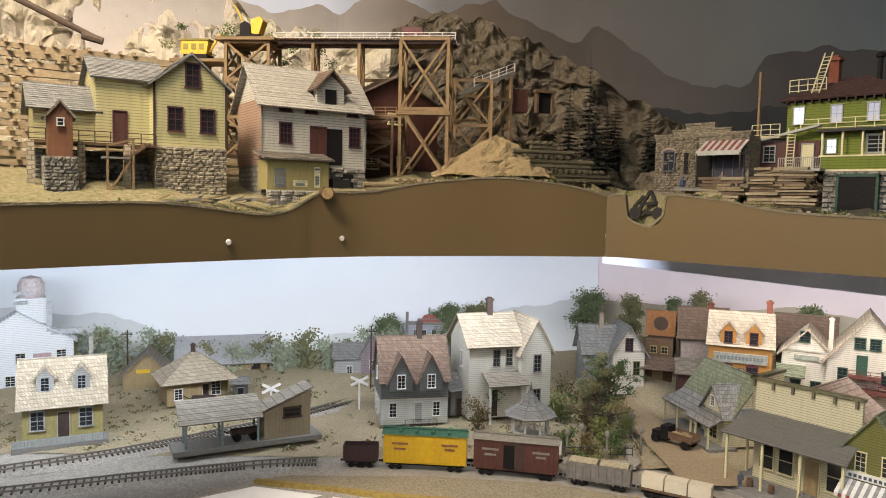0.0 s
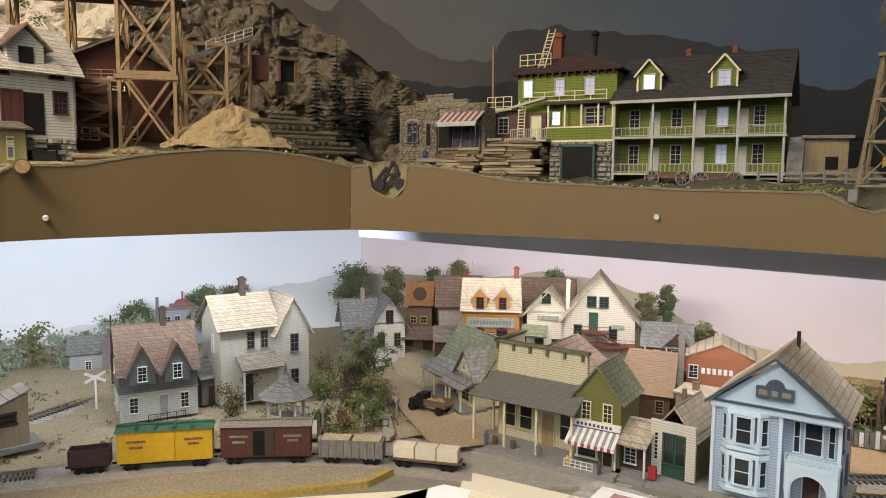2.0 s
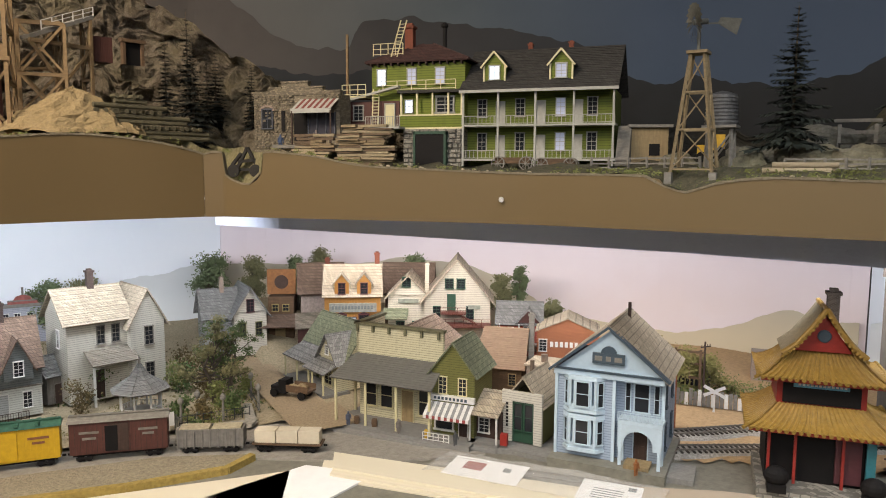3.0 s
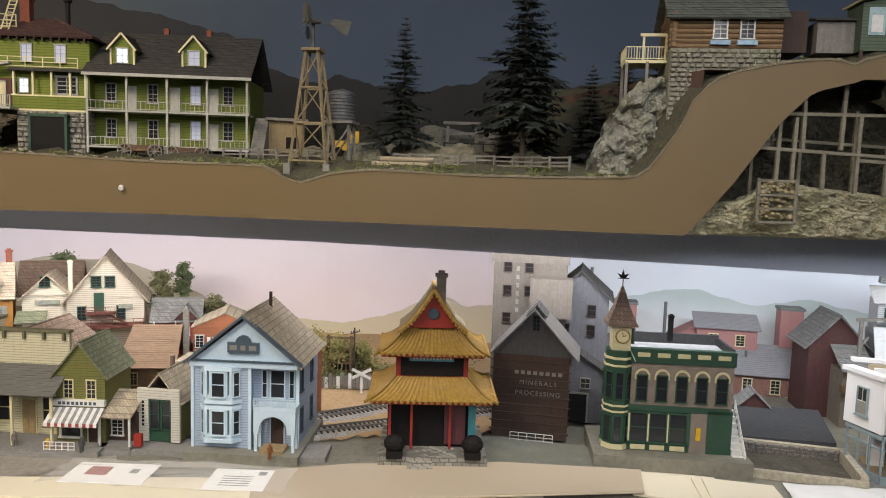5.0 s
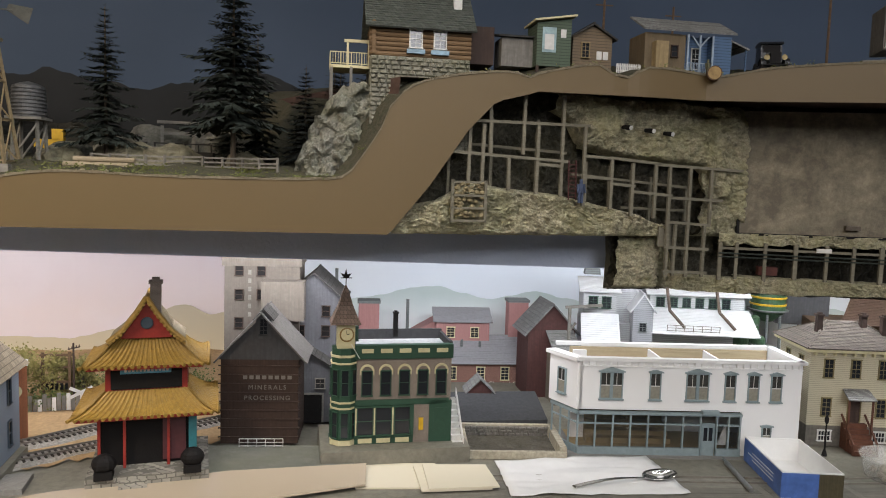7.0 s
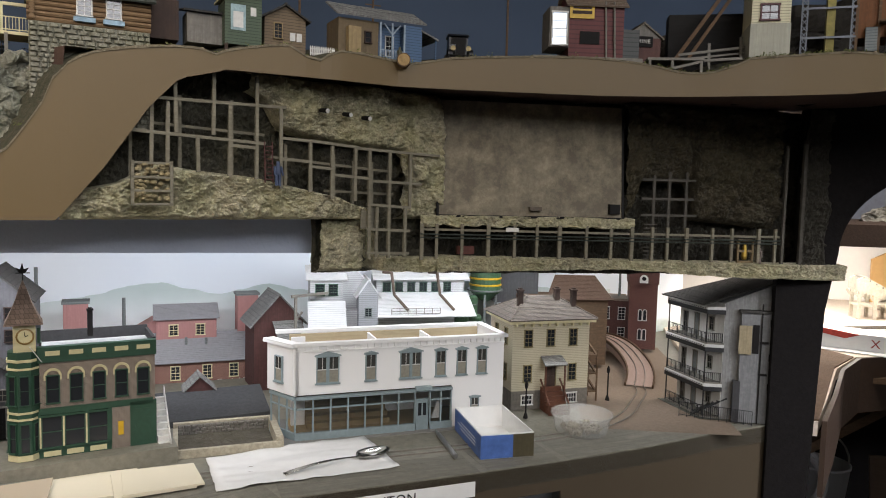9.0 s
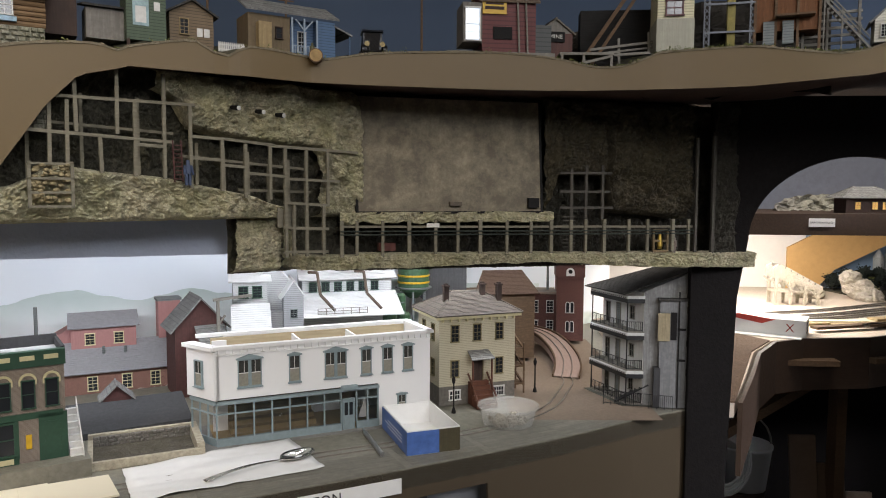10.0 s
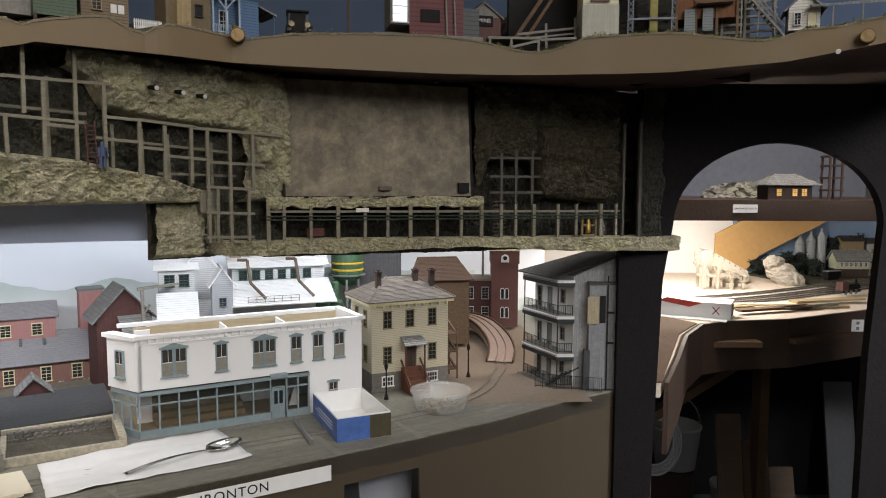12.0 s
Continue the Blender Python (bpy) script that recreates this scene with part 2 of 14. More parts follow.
STEEL = mat("stainless_steel", (0.62, 0.61, 0.58), 0.16, "plain", 1, 0.9, 0.02, 1.0)
PAPER = mat("white_paper_towel", (0.78, 0.78, 0.77), 0.9, "grain", 0.4, 0.93, 0.15)
CARD = mat("cream_card_sheet", (0.66, 0.60, 0.46), 0.6, "plain", 0.3, 0.9, 0.03)
CARDBROWN = mat("tan_card_sheet", (0.47, 0.39, 0.29), 0.16, "plain", 0.3, 0.85, 0.03)
BLUECARD = mat("blue_printed_card", (0.10, 0.20, 0.55), 0.4, "grain", 0.5, 0.55, 0.03)
LEAF = mat("dull_green_foliage", (0.13, 0.19, 0.06), 0.9, "grain", 1, 0.4, 0.3)
LEAFLIGHT = mat("yellow_green_foliage", (0.24, 0.26, 0.08), 0.9, "grain", 1, 0.5, 0.3)
LEAFDARK = mat("dark_needle_foliage", (0.022, 0.032, 0.024), 0.95, "grain", 1, 0.5, 0.3)
BARK = mat("grey_brown_bark", (0.14, 0.11, 0.08), 0.95, "woodz", 1, 0.5, 0.6)
LETTER = mat("pale_lettering_paint", (0.62, 0.60, 0.55), 0.7, "plain")
LOGS = mat("orange_brown_logs", (0.27, 0.165, 0.08), 0.8, "wood", 1, 0.5)
FIGURE = mat("dull_painted_figure", (0.25, 0.2, 0.18), 0.8, "grain", 1, 0.6)
YELPAINT = mat("chrome_yellow_paint", (0.65, 0.40, 0.015), 0.5, "grain", 1, 0.75, 0.1)

# ---- builders
MESHES = {}


def box(bm, x0, x1, y0, y1, z0, z1):
    v = [bm.verts.new(p) for p in ((x0, y0, z0), (x1, y0, z0), (x1, y1, z0), (x0, y1, z0), (x0, y0, z1), (x1, y0, z1), (x1, y1, z1), (x0, y1, z1))]
    for f in ((3, 2, 1, 0), (4, 5, 6, 7), (0, 1, 5, 4), (1, 2, 6, 5), (2, 3, 7, 6), (3, 0, 4, 7)):
        bm.faces.new([v[i] for i in f])


def beam(bm, a, b, w, h=None):
    """A squared timber from a to b."""
    a, b, h = Vector(a), Vector(b), h or w
    d = (b - a).normalized()
    s = d.cross(Vector((0, 0, 1)))
    s = Vector((1, 0, 0)) if s.length < 1e-4 else s.normalized()
    u = s.cross(d)
    v = []
    for p in (a, b):
        for i, j in ((-1, -1), (1, -1), (1, 1), (-1, 1)):
            v.append(bm.verts.new(p + s * (i * w / 2) + u * (j * h / 2)))
    for f in ((3, 2, 1, 0), (4, 5, 6, 7), (0, 1, 5, 4), (1, 2, 6, 5), (2, 3, 7, 6), (3, 0, 4, 7)):
        bm.faces.new([v[i] for i in f])


def tube(bm, a, b, r0, r1=None, n=10, cap=True):
    a, b = Vector(a), Vector(b)
    r1 = r0 if r1 is None else r1
    d = (b - a).normalized()
    s = d.orthogonal().normalized()
    u = d.cross(s)
    rings = []
    for p, r in ((a, r0), (b, r1)):
        rings.append([bm.verts.new(p + (s * math.cos(6.28319 * i / n) + u * math.sin(6.28319 * i / n)) * r) for i in range(n)])
    for i in range(n):
        bm.faces.new((rings[0][i], rings[0][(i + 1) % n], rings[1][(i + 1) % n], rings[1][i]))
    if cap:
        bm.faces.new(rings[0][::-1])
        bm.faces.new(rings[1])


def prism(bm, poly, y0, y1):
    """A solid from an outline in x and z, pushed along y."""
    a = [bm.verts.new((x, y0, z)) for x, z in poly]
    b = [bm.verts.new((x, y1, z)) for x, z in poly]
    bm.faces.new(a)
    bm.faces.new(b[::-1])
    for i in range(len(poly)):
        j = (i + 1) % len(poly)
        bm.faces.new((a[j], a[i], b[i], b[j]))


def prism_x(bm, poly, x0, x1):
    """A solid from an outline in y and z, pushed along x."""
    a = [bm.verts.new((x0, y, z)) for y, z in poly]
    b = [bm.verts.new((x1, y, z)) for y, z in poly]
    bm.faces.new(a[::-1])
    bm.faces.new(b)
    for i in range(len(poly)):
        j = (i + 1) % len(poly)
        bm.faces.new((a[i], a[j], b[j], b[i]))


def slab(bm, poly, z0, z1):
    a = [bm.verts.new((x, y, z0)) for x, y in poly]
    b = [bm.verts.new((x, y, z1)) for x, y in poly]
    bm.faces.new(a[::-1])
    bm.faces.new(b)
    for i in range(len(poly)):
        j = (i + 1) % len(poly)
        bm.faces.new((a[i], a[j], b[j], b[i]))


def lathe(bm, profile, n=20, at=(0, 0, 0)):
    rings = [[bm.verts.new((at[0] + r * math.cos(6.28319 * i / n), at[1] + r * math.sin(6.28319 * i / n), at[2] + z)) for i in range(n)] for r, z in profile]
    for a, b in zip(rings, rings[1:]):
        for i in range(n):
            bm.faces.new((a[i], a[(i + 1) % n], b[(i + 1) % n], b[i]))
    bm.faces.new(rings[0][::-1])
    bm.faces.new(rings[-1])


def finish(bm, name, material, smooth=False):
    bmesh.ops.recalc_face_normals(bm, faces=bm.faces)
    me = bpy.data.meshes.new(name)
    bm.to_mesh(me)
    bm.free()
    me.materials.append(material)
    if smooth:
        me.polygons.foreach_set("use_smooth", [True] * len(me.polygons))
    return me


def part(name, bm, material, parent, label="", m=None, smooth=False):
    ob = new(name, finish(bm, name, material, smooth))
    ob.parent = parent
    if m is not None:
        ob.matrix_local = m
    return tagged(ob, label)


def thing(name, label, category, m, group=""):
    ob = new(name)
    ob.empty_display_size = 0.02
    ob.matrix_world = m
    return tagged(ob, label, category, group)


def solid(name, label, category, bm, material, m=None, group="", kind="", smooth=False):
    ob = new(name, finish(bm, name, material, smooth))
    if m is not None:
        ob.matrix_world = m
    return tagged(ob, label, category, group, kind)


def frontage(l, r, z):
    """The pose whose x runs from l to r along a front and whose y runs back from it; and the front's width."""
    a = math.atan2(r[1] - l[1], r[0] - l[0])
    return pose(l[0], l[1], z, 0, 0, math.degrees(a)), math.hypot(r[0] - l[0], r[1] - l[1])


def shared(key, build, material):
    if key not in MESHES:
        bm = bmesh.new()
        build(bm)
        MESHES[key] = finish(bm, key[0], material)
    return MESHES[key]


def sub(name, mesh, parent, m, label=""):
    ob = new(name, mesh)
    ob.parent = parent
    ob.matrix_local = m
    return tagged(ob, label)


def window(parent, x, y, z, w, h, rz=0, trim=WHITE, pane=None, mull=(1, 1), head=0.0, label=""):
    """A sash window whose foot's middle is at x, y, z on a wall that looks along -y before its turn rz."""
    t, d = max(0.0012, w * 0.1), 0.0024
    pane = pane or DARKPANE

    def frame_mesh(bm):
        box(bm, -w / 2 - t, -w / 2, -d, d, 0, h)
        box(bm, w / 2, w / 2 + t, -d, d, 0, h)
        box(bm, -w / 2 - t * 1.3, w / 2 + t * 1.3, -d * 1.3, d, h, h + t * 1.2)
        box(bm, -w / 2 - t * 1.5, w / 2 + t * 1.5, -d * 1.7, d, -t, 0)
        box(bm, -w / 2, w / 2, -d * 0.7, d, h / 2 - t * 0.3, h / 2 + t * 0.3)
        for i in range(1, mull[0] + 1):
            x1 = -w / 2 + w * i / (mull[0] + 1)
            box(bm, x1 - t * 0.2, x1 + t * 0.2, -d * 0.6, d, 0, h)
        for half in (0, 1):
            for i in range(1, mull[1] + 1):
                z1 = h * (half + i / (mull[1] + 1)) / 2
                box(bm, -w / 2, w / 2, -d * 0.5, d, z1 - t * 0.15, z1 + t * 0.15)
        if head:
            prism(bm, [(-w / 2 - t * 2, h + t), (w / 2 + t * 2, h + t), (0, h + t + head)], -d * 1.6, d)

    f = sub("window", shared(("window_frame", w, h, trim.name, mull, head), frame_mesh, trim), parent, pose(x, y, z, 0, 0, rz), label)
    sub("pane", shared(("pane", w, h, pane.name), lambda bm: box(bm, -w / 2, w / 2, -0.0006, 0.0006, 0, h), pane), f, pose(0, 0, 0))
    return f


def door(parent, x, y, z, w, h, rz=0, trim=WHITE, leaf=DARKWOOD, label=""):
    t, d = max(0.001, w * 0.08), 0.0022

    def leaf_mesh(bm):
        box(bm, -w / 2, w / 2, -d * 0.4, d, 0, h)
        for zz0, zz1 in ((0.08, 0.45), (0.52, 0.93)):
            for s in (-1, 1):
                box(bm, s * w * 0.24 - w * 0.15, s * w * 0.24 + w * 0.15, -d * 0.7, d, h * zz0, h * zz1)

    def trim_mesh(bm):
        box(bm, -w / 2 - t, -w / 2, -d, d, 0, h)
        box(bm, w / 2, w / 2 + t, -d, d, 0, h)
        box(bm, -w / 2 - t, w / 2 + t, -d * 1.2, d, h, h + t)

    f = sub("door", shared(("door_leaf", w, h, leaf.name), leaf_mesh, leaf), parent, pose(x, y, z, 0, 0, rz), label)
    sub("door_frame", shared(("door_frame", w, h, trim.name), trim_mesh, trim), f, pose(0, 0, 0))
    return f


def slope(bm, a, b, c, d, courses=10, lift=0.0012, thick=0.0022):
    """One slope of a roof, eave a to b, ridge d to c, laid in courses of uneven shingles."""
    a, b, c, d = (Vector(p) for p in (a, b, c, d))
    nrm = (b - a).cross(d - a).normalized()
    if nrm.z < 0:
        nrm = -nrm
    nx = max(3, min(20, int((b - a).length / 0.009)))
    courses, lift = max(courses, int((d - a).length / 0.0055)), lift * 0.6
    rows = []
    base = [[bm.verts.new(p.lerp(q, k / nx)) for k in range(nx + 1)] for p, q in ((a, b), (d, c))]
    for i in range(courses):
        for f, h in ((i / courses, thick + lift), ((i + 1) / courses, thick)):
            p, q = a.lerp(d, f), b.lerp(c, f)
            r = []
            for k in range(nx + 1):
                v = p.lerp(q, k / nx)
                r.append(bm.verts.new(v + nrm * (h + 0.0005 * noise.noise(Vector((v.x * 173 + i * 7.7, v.y * 173 + k * 3.1, v.z * 91))))))
            rows.append(r)
    strip = [base[0]] + rows + [base[1]]
    for r0, r1 in zip(strip, strip[1:]):
        for k in range(nx):
            bm.faces.new((r0[k], r0[k + 1], r1[k + 1], r1[k]))
    for k in range(nx):
        bm.faces.new((base[0][k], base[1][k], base[1][k + 1], base[0][k + 1]))
    for k in (0, nx):
        bm.faces.new([r[k] for r in strip])


def gable(parent, x0, x1, y0, y1, z, rise, axis="x", over=0.006, material=SHINGLE, courses=10, name="roof", label="", walls=None):
    """A gabled roof over a rectangle, its ridge along axis; walls fills the gable ends with that material."""
    bm = bmesh.new()
    if axis == "x":
        ym, k = (y0 + y1) / 2, over * rise / max(1e-6, (y1 - y0) / 2)
        slope(bm, (x0 - over, y0 - over, z - k), (x1 + over, y0 - over, z - k), (x1 + over, ym, z + rise), (x0 - over, ym, z + rise), courses)
        slope(bm, (x0 - over, y1 + over, z - k), (x1 + over, y1 + over, z - k), (x1 + over, ym, z + rise), (x0 - over, ym, z + rise), courses)
        box(bm, x0 - over, x1 + over, ym - 0.0015, ym + 0.0015, z + rise, z + rise + 0.004)
    else:
        xm, k = (x0 + x1) / 2, over * rise / max(1e-6, (x1 - x0) / 2)
        slope(bm, (x0 - over, y0 - over, z - k), (x0 - over, y1 + over, z - k), (xm, y1 + over, z + rise), (xm, y0 - over, z + rise), courses)
        slope(bm, (x1 + over, y0 - over, z - k), (x1 + over, y1 + over, z - k), (xm, y1 + over, z + rise), (xm, y0 - over, z + rise), courses)
        box(bm, xm - 0.0015, xm + 0.0015, y0 - over, y1 + over, z + rise, z + rise + 0.004)
    part(name, bm, material, parent, label)
    for k in (0, 1) if walls else ():
        bm = bmesh.new()
        if axis == "x":
            xx = x1 - 0.003 if k else x0
            prism_x(bm, [(y0, z), (y1, z), ((y0 + y1) / 2, z + rise)], xx, xx + 0.003)
        else:
            yy = y1 - 0.003 if k else y0
            prism(bm, [(x0, z), (x1, z), ((x0 + x1) / 2, z + rise)], yy, yy + 0.003)
        part("gable_end", bm, walls, parent)


def hip(parent, x0, x1, y0, y1, z, rise, over=0.006, material=SHINGLE, courses=8, name="roof", ridge=0.0, label=""):
    bm = bmesh.new()
    x0, x1, y0, y1 = x0 - over, x1 + over, y0 - over, y1 + over
    xm, ym = (x0 + x1) / 2, (y0 + y1) / 2
    r = ridge / 2
    A, B = (xm - r, ym, z + rise), (xm + r, ym, z + rise)
    slope(bm, (x0, y0, z), (x1, y0, z), B, A, courses)
    slope(bm, (x0, y1, z), (x1, y1, z), B, A, courses)
    slope(bm, (x0, y0, z), (x0, y1, z), A, A, courses)
    slope(bm, (x1, y0, z), (x1, y1, z), B, B, courses)
    for c, e in (((x0, y0), A), ((x1, y0), B), ((x0, y1), A), ((x1, y1), B)):
        beam(bm, (*c, z + 0.003), (e[0], e[1], e[2] + 0.003), 0.003)
    part(name, bm, material, parent, label)


def body(parent, x0, x1, y0, y1, z0, z1, material, name="wall", label=""):
    bm = bmesh.new()
    box(bm, x0, x1, y0, y1, z0, z1)
    return part(name, bm, material, parent, label)


def bar(name, parent, material, *dims):
    bm = bmesh.new()
    beam(bm, *dims)
    return part(name, bm, material, parent)


def rod(name, parent, material, *dims):
    bm = bmesh.new()
    tube(bm, *dims)
    return part(name, bm, material, parent)


def corner_boards(parent, x0, x1, y0, y1, z0, z1, material, w=0.003):
    bm = bmesh.new()
    for x in (x0, x1):
        for y in (y0, y1):
            box(bm, x - w / 2, x + w / 2, y - w / 2, y + w / 2, z0, z1)
    part("corner_board", bm, material, parent)


def chimney(parent, x, y, z0, z1, w=0.01, material=REDBRICK, cap=True):
    bm = bmesh.new()
    box(bm, x - w / 2, x + w / 2, y - w / 2, y + w / 2, z0, z1)
    if cap:
        box(bm, x - w * 0.65, x + w * 0.65, y - w * 0.65, y + w * 0.65, z1 - w * 0.3, z1)
        box(bm, x - w * 0.35, x + w * 0.35, y - w * 0.35, y + w * 0.35, z1, z1 + w * 0.3)
    part("chimney", bm, material, parent)


def railing(parent, a, b, h=0.012, posts=8, material=WHITE, name="railing", balusters=True):
    bm = bmesh.new()
    a, b = Vector(a), Vector(b)
    for k in (1.0, 0.55, 0.12) if not balusters else (1.0, 0.12):
        beam(bm, a + Vector((0, 0, h * k)), b + Vector((0, 0, h * k)), 0.0011)
    for i in range(posts + 1):
        p = a.lerp(b, i / posts)
        beam(bm, p, p + Vector((0, 0, h)), 0.0013)
        if balusters and i < posts:
            for j in (0.25, 0.5, 0.75):
                q = a.lerp(b, (i + j) / posts)
                beam(bm, q + Vector((0, 0, h * 0.12)), q + Vector((0, 0, h)), 0.0006)
    return part(name, bm, material, parent)


def posts(parent, pts, h, w=0.003, material=WHITE, name="post"):
    for p in pts:
        ob = sub(name, shared((name, round(h, 4), w, material.name), lambda bm: box(bm, -w / 2, w / 2, -w / 2, w / 2, 0, h), material), parent, pose(*p))


def dormer(parent, x, y, z, w, h, depth, rise, wall, roof, trim=WHITE, pane=None):
    """A gabled dormer whose front's foot is at x, y, z."""
    bm = bmesh.new()
    prism(bm, [(x - w / 2, z), (x + w / 2, z), (x + w / 2, z + h), (x, z + h + rise), (x - w / 2, z + h)], y, y + depth)
    part("dormer", bm, wall, parent)
    gable(parent, x - w / 2, x + w / 2, y, y + depth, z + h, rise, "y", 0.004, roof, 4, "dormer_roof")
    window(parent, x, y, z + h * 0.22, w * 0.45, h * 0.75, 0, trim, pane)


def stones(bm, x0, x1, y, z0, z1, rows, depth=0.006, seed=1, lean=0.0):
    """Courses of uneven rough blocks along a wall's foot."""
    rnd = random.Random(seed)
    rh = (z1 - z0) / rows
    for r in range(rows):
        x = x0
        while x < x1 - 1e-4:
            w = min(x1 - x, rh * rnd.uniform(1.1, 2.6))
            g, o = 0.0006, rnd.uniform(0, 0.003)
            zz = z0 + r * rh
            v = [bm.verts.new(p) for p in ((x + g, y, zz + g), (x + w - g, y, zz + g), (x + w - g, y, zz + rh - g), (x + g, y, zz + rh - g))]
            k = 0.18
            f = [bm.verts.new(p) for p in ((x + w * k, y - depth * 0.4 - o, zz + rh * k), (x + w * (1 - k), y - depth * 0.4 - o * 0.7, zz + rh * k), (x + w * (1 - k), y - depth * 0.4 - o, zz + rh * (1 - k)), (x + w * k, y - depth * 0.4 - o * 0.8, zz + rh * (1 - k)))]
            bm.faces.new(f)
            for i in range(4):
                bm.faces.new((v[i], v[(i + 1) % 4], f[(i + 1) % 4], f[i]))
            x += w
    box(bm, x0, x1, y, y + depth, z0, z1)


def words(name, text, parent, m, size, material, spacing=1.0):
    cu = bpy.data.curves.new(name, "FONT")
    cu.body, cu.size, cu.extrude, cu.space_character = text, size, 0.0002, spacing
    cu.align_x, cu.align_y = "CENTER", "CENTER"
    cu.materials.append(material)
    ob = new(name, cu)
    ob.parent = parent
    ob.matrix_local = m
    return ob


def along(points, step):
    """Points of a polyline at even steps."""
    out = []
    for a, b in zip(points, points[1:]):
        a, b = Vector(a), Vector(b)
        n = max(1, int((b - a).length / step))
        out += [a.lerp(b, i / n) for i in range(n)]
    return out + [Vector(points[-1])]


def clump_leaves(bm, centre, radius, count, leaf, rnd, flat=0.75):
    for _ in range(count):
        d = Vector((rnd.gauss(0, 1), rnd.gauss(0, 1), rnd.gauss(0, 1) * flat))
        p = Vector(centre) + d * radius * 0.5
        a = Vector((rnd.uniform(-1, 1), rnd.uniform(-1, 1), rnd.uniform(-1, 1))).normalized() * leaf
        b = a.orthogonal().normalized() * leaf * rnd.uniform(0.5, 1)
        v = [bm.verts.new(q) for q in (p - a, p + b, p + a * 0.9, p - b * 0.8)]
        bm.faces.new(v)


def leafy_tree(name, label, x, y, z, h, r, seed, material=LEAF, leaf=0.0035, bare=0.25, count=34):
    rnd = random.Random(seed)
    t = thing(name, label, "tree", pose(x, y, z))
    tr, cr = bmesh.new(), bmesh.new()
    tube(tr, (0, 0, 0), (0, 0, h * 0.55), h * 0.03, h * 0.018, 7)
    n = 15
    count *= 4
    for i in range(n):
        f = i / n
        a = rnd.uniform(0, 6.28)
        rr = r * rnd.uniform(0.45, 1.0) * (1 - 0.5 * abs(f - 0.4))
        z0 = h * (bare + 0.3 * f)
        tip = (rr * math.cos(a), rr * math.sin(a), h * (bare + 0.12 + (0.8 - bare) * f))
        tube(tr, (0, 0, z0), tip, h * 0.009, h * 0.003, 5)
        clump_leaves(cr, tip, r * rnd.uniform(0.34, 0.55), count, leaf, rnd)
    for k in range(5):
        clump_leaves(cr, (rnd.uniform(-0.3, 0.3) * r, rnd.uniform(-0.3, 0.3) * r, h * (0.5 + 0.1 * k)), r * 0.62, count, leaf, rnd)
    part("trunk", tr, BARK, t)
    part("crown", cr, material, t)
    return t


def conifer(name, label, x, y, z, h, r, seed, material=LEAFDARK, bare=0.12, tiers=24):
    """A spruce: drooping uneven boughs set with narrow sprays of needles."""
    rnd = random.Random(seed)
    t = thing(name, label, "tree", pose(x, y, z))
    tr, cr = bmesh.new(), bmesh.new()
    tube(tr, (0, 0, 0), (0, 0, h * 0.97), h * 0.014, h * 0.003, 7)
    for i in range(5):
        a, zz = rnd.uniform(0, 6.28), h * bare * rnd.uniform(0.55, 1.1)
        tube(tr, (0, 0, zz), (r * 0.45 * math.cos(a), r * 0.45 * math.sin(a), zz - 0.02 * h), h * 0.003, h * 0.001, 4)
    for i in range(tiers):
        f = i / (tiers - 1)
        reach = r * ((1 - f) ** 0.8) * rnd.uniform(0.72, 1.12) + h * 0.012
        for k in range(10):
            if rnd.random() < 0.12:
                continue
            a = k * 0.628 + rnd.uniform(-0.35, 0.35) + i * 0.9
            L = reach * rnd.uniform(0.5, 1.08)
            p0 = Vector((0, 0, h * (bare + (0.985 - bare) * f) + rnd.uniform(-0.008, 0.008) * h))
            d = Vector((math.cos(a), math.sin(a), 0.12 - 0.5 * (1 - f)))
            side = Vector((-math.sin(a), math.cos(a), 0))
            for j in range(14):
                g = 0.06 + j * 0.068
                q = p0 + d * L * g + Vector((0, 0, 0.10 * L * g * g))
                for sgn in (-1, 1):
                    n = (d * rnd.uniform(0.5, 0.9) + side * sgn * rnd.uniform(0.35, 0.95) + Vector((0, 0, rnd.uniform(-0.5, 0.15)))) * L * (0.34 - 0.16 * g)
                    w = n.cross(Vector((rnd.uniform(-0.4, 0.4), rnd.uniform(-0.4, 0.4), 1))).normalized() * n.length * 0.17
                    cr.faces.new([cr.verts.new(v) for v in (q, q + n * 0.55 + w, q + n, q + n * 0.5 - w)])
    part("trunk", tr, BARK, t)
    part("crown", cr, material, t)
    return t


def figure(x, y, z, label, material=FIGURE, h=0.027, rz=0):
    bm = bmesh.new()
    s = h / 0.027
    for q in (-0.002, 0.002):
        tube(bm, (q * s, 0, 0), (q * s, 0, 0.012 * s), 0.0017 * s, 0.0019 * s, 6)
    tube(bm, (0, 0, 0.012 * s), (0, 0, 0.0215 * s), 0.0034 * s, 0.0042 * s, 8)
    for q in (-1, 1):
        tube(bm, (q * 0.0042 * s, 0, 0.021 * s), (q * 0.0052 * s, -0.002 * s, 0.0115 * s), 0.0013 * s, 0.0011 * s, 5)
    tube(bm, (0, 0, 0.0215 * s), (0, 0, 0.027 * s), 0.0021 * s, 0.0019 * s, 8)
    return solid("figurine", label, "figurine", bm, material, pose(x, y, z, 0, 0, rz), "layout figurines")

# ---- the room, the two decks, their fascia and backdrops
LOW, UNDER = 1.03, 1.425


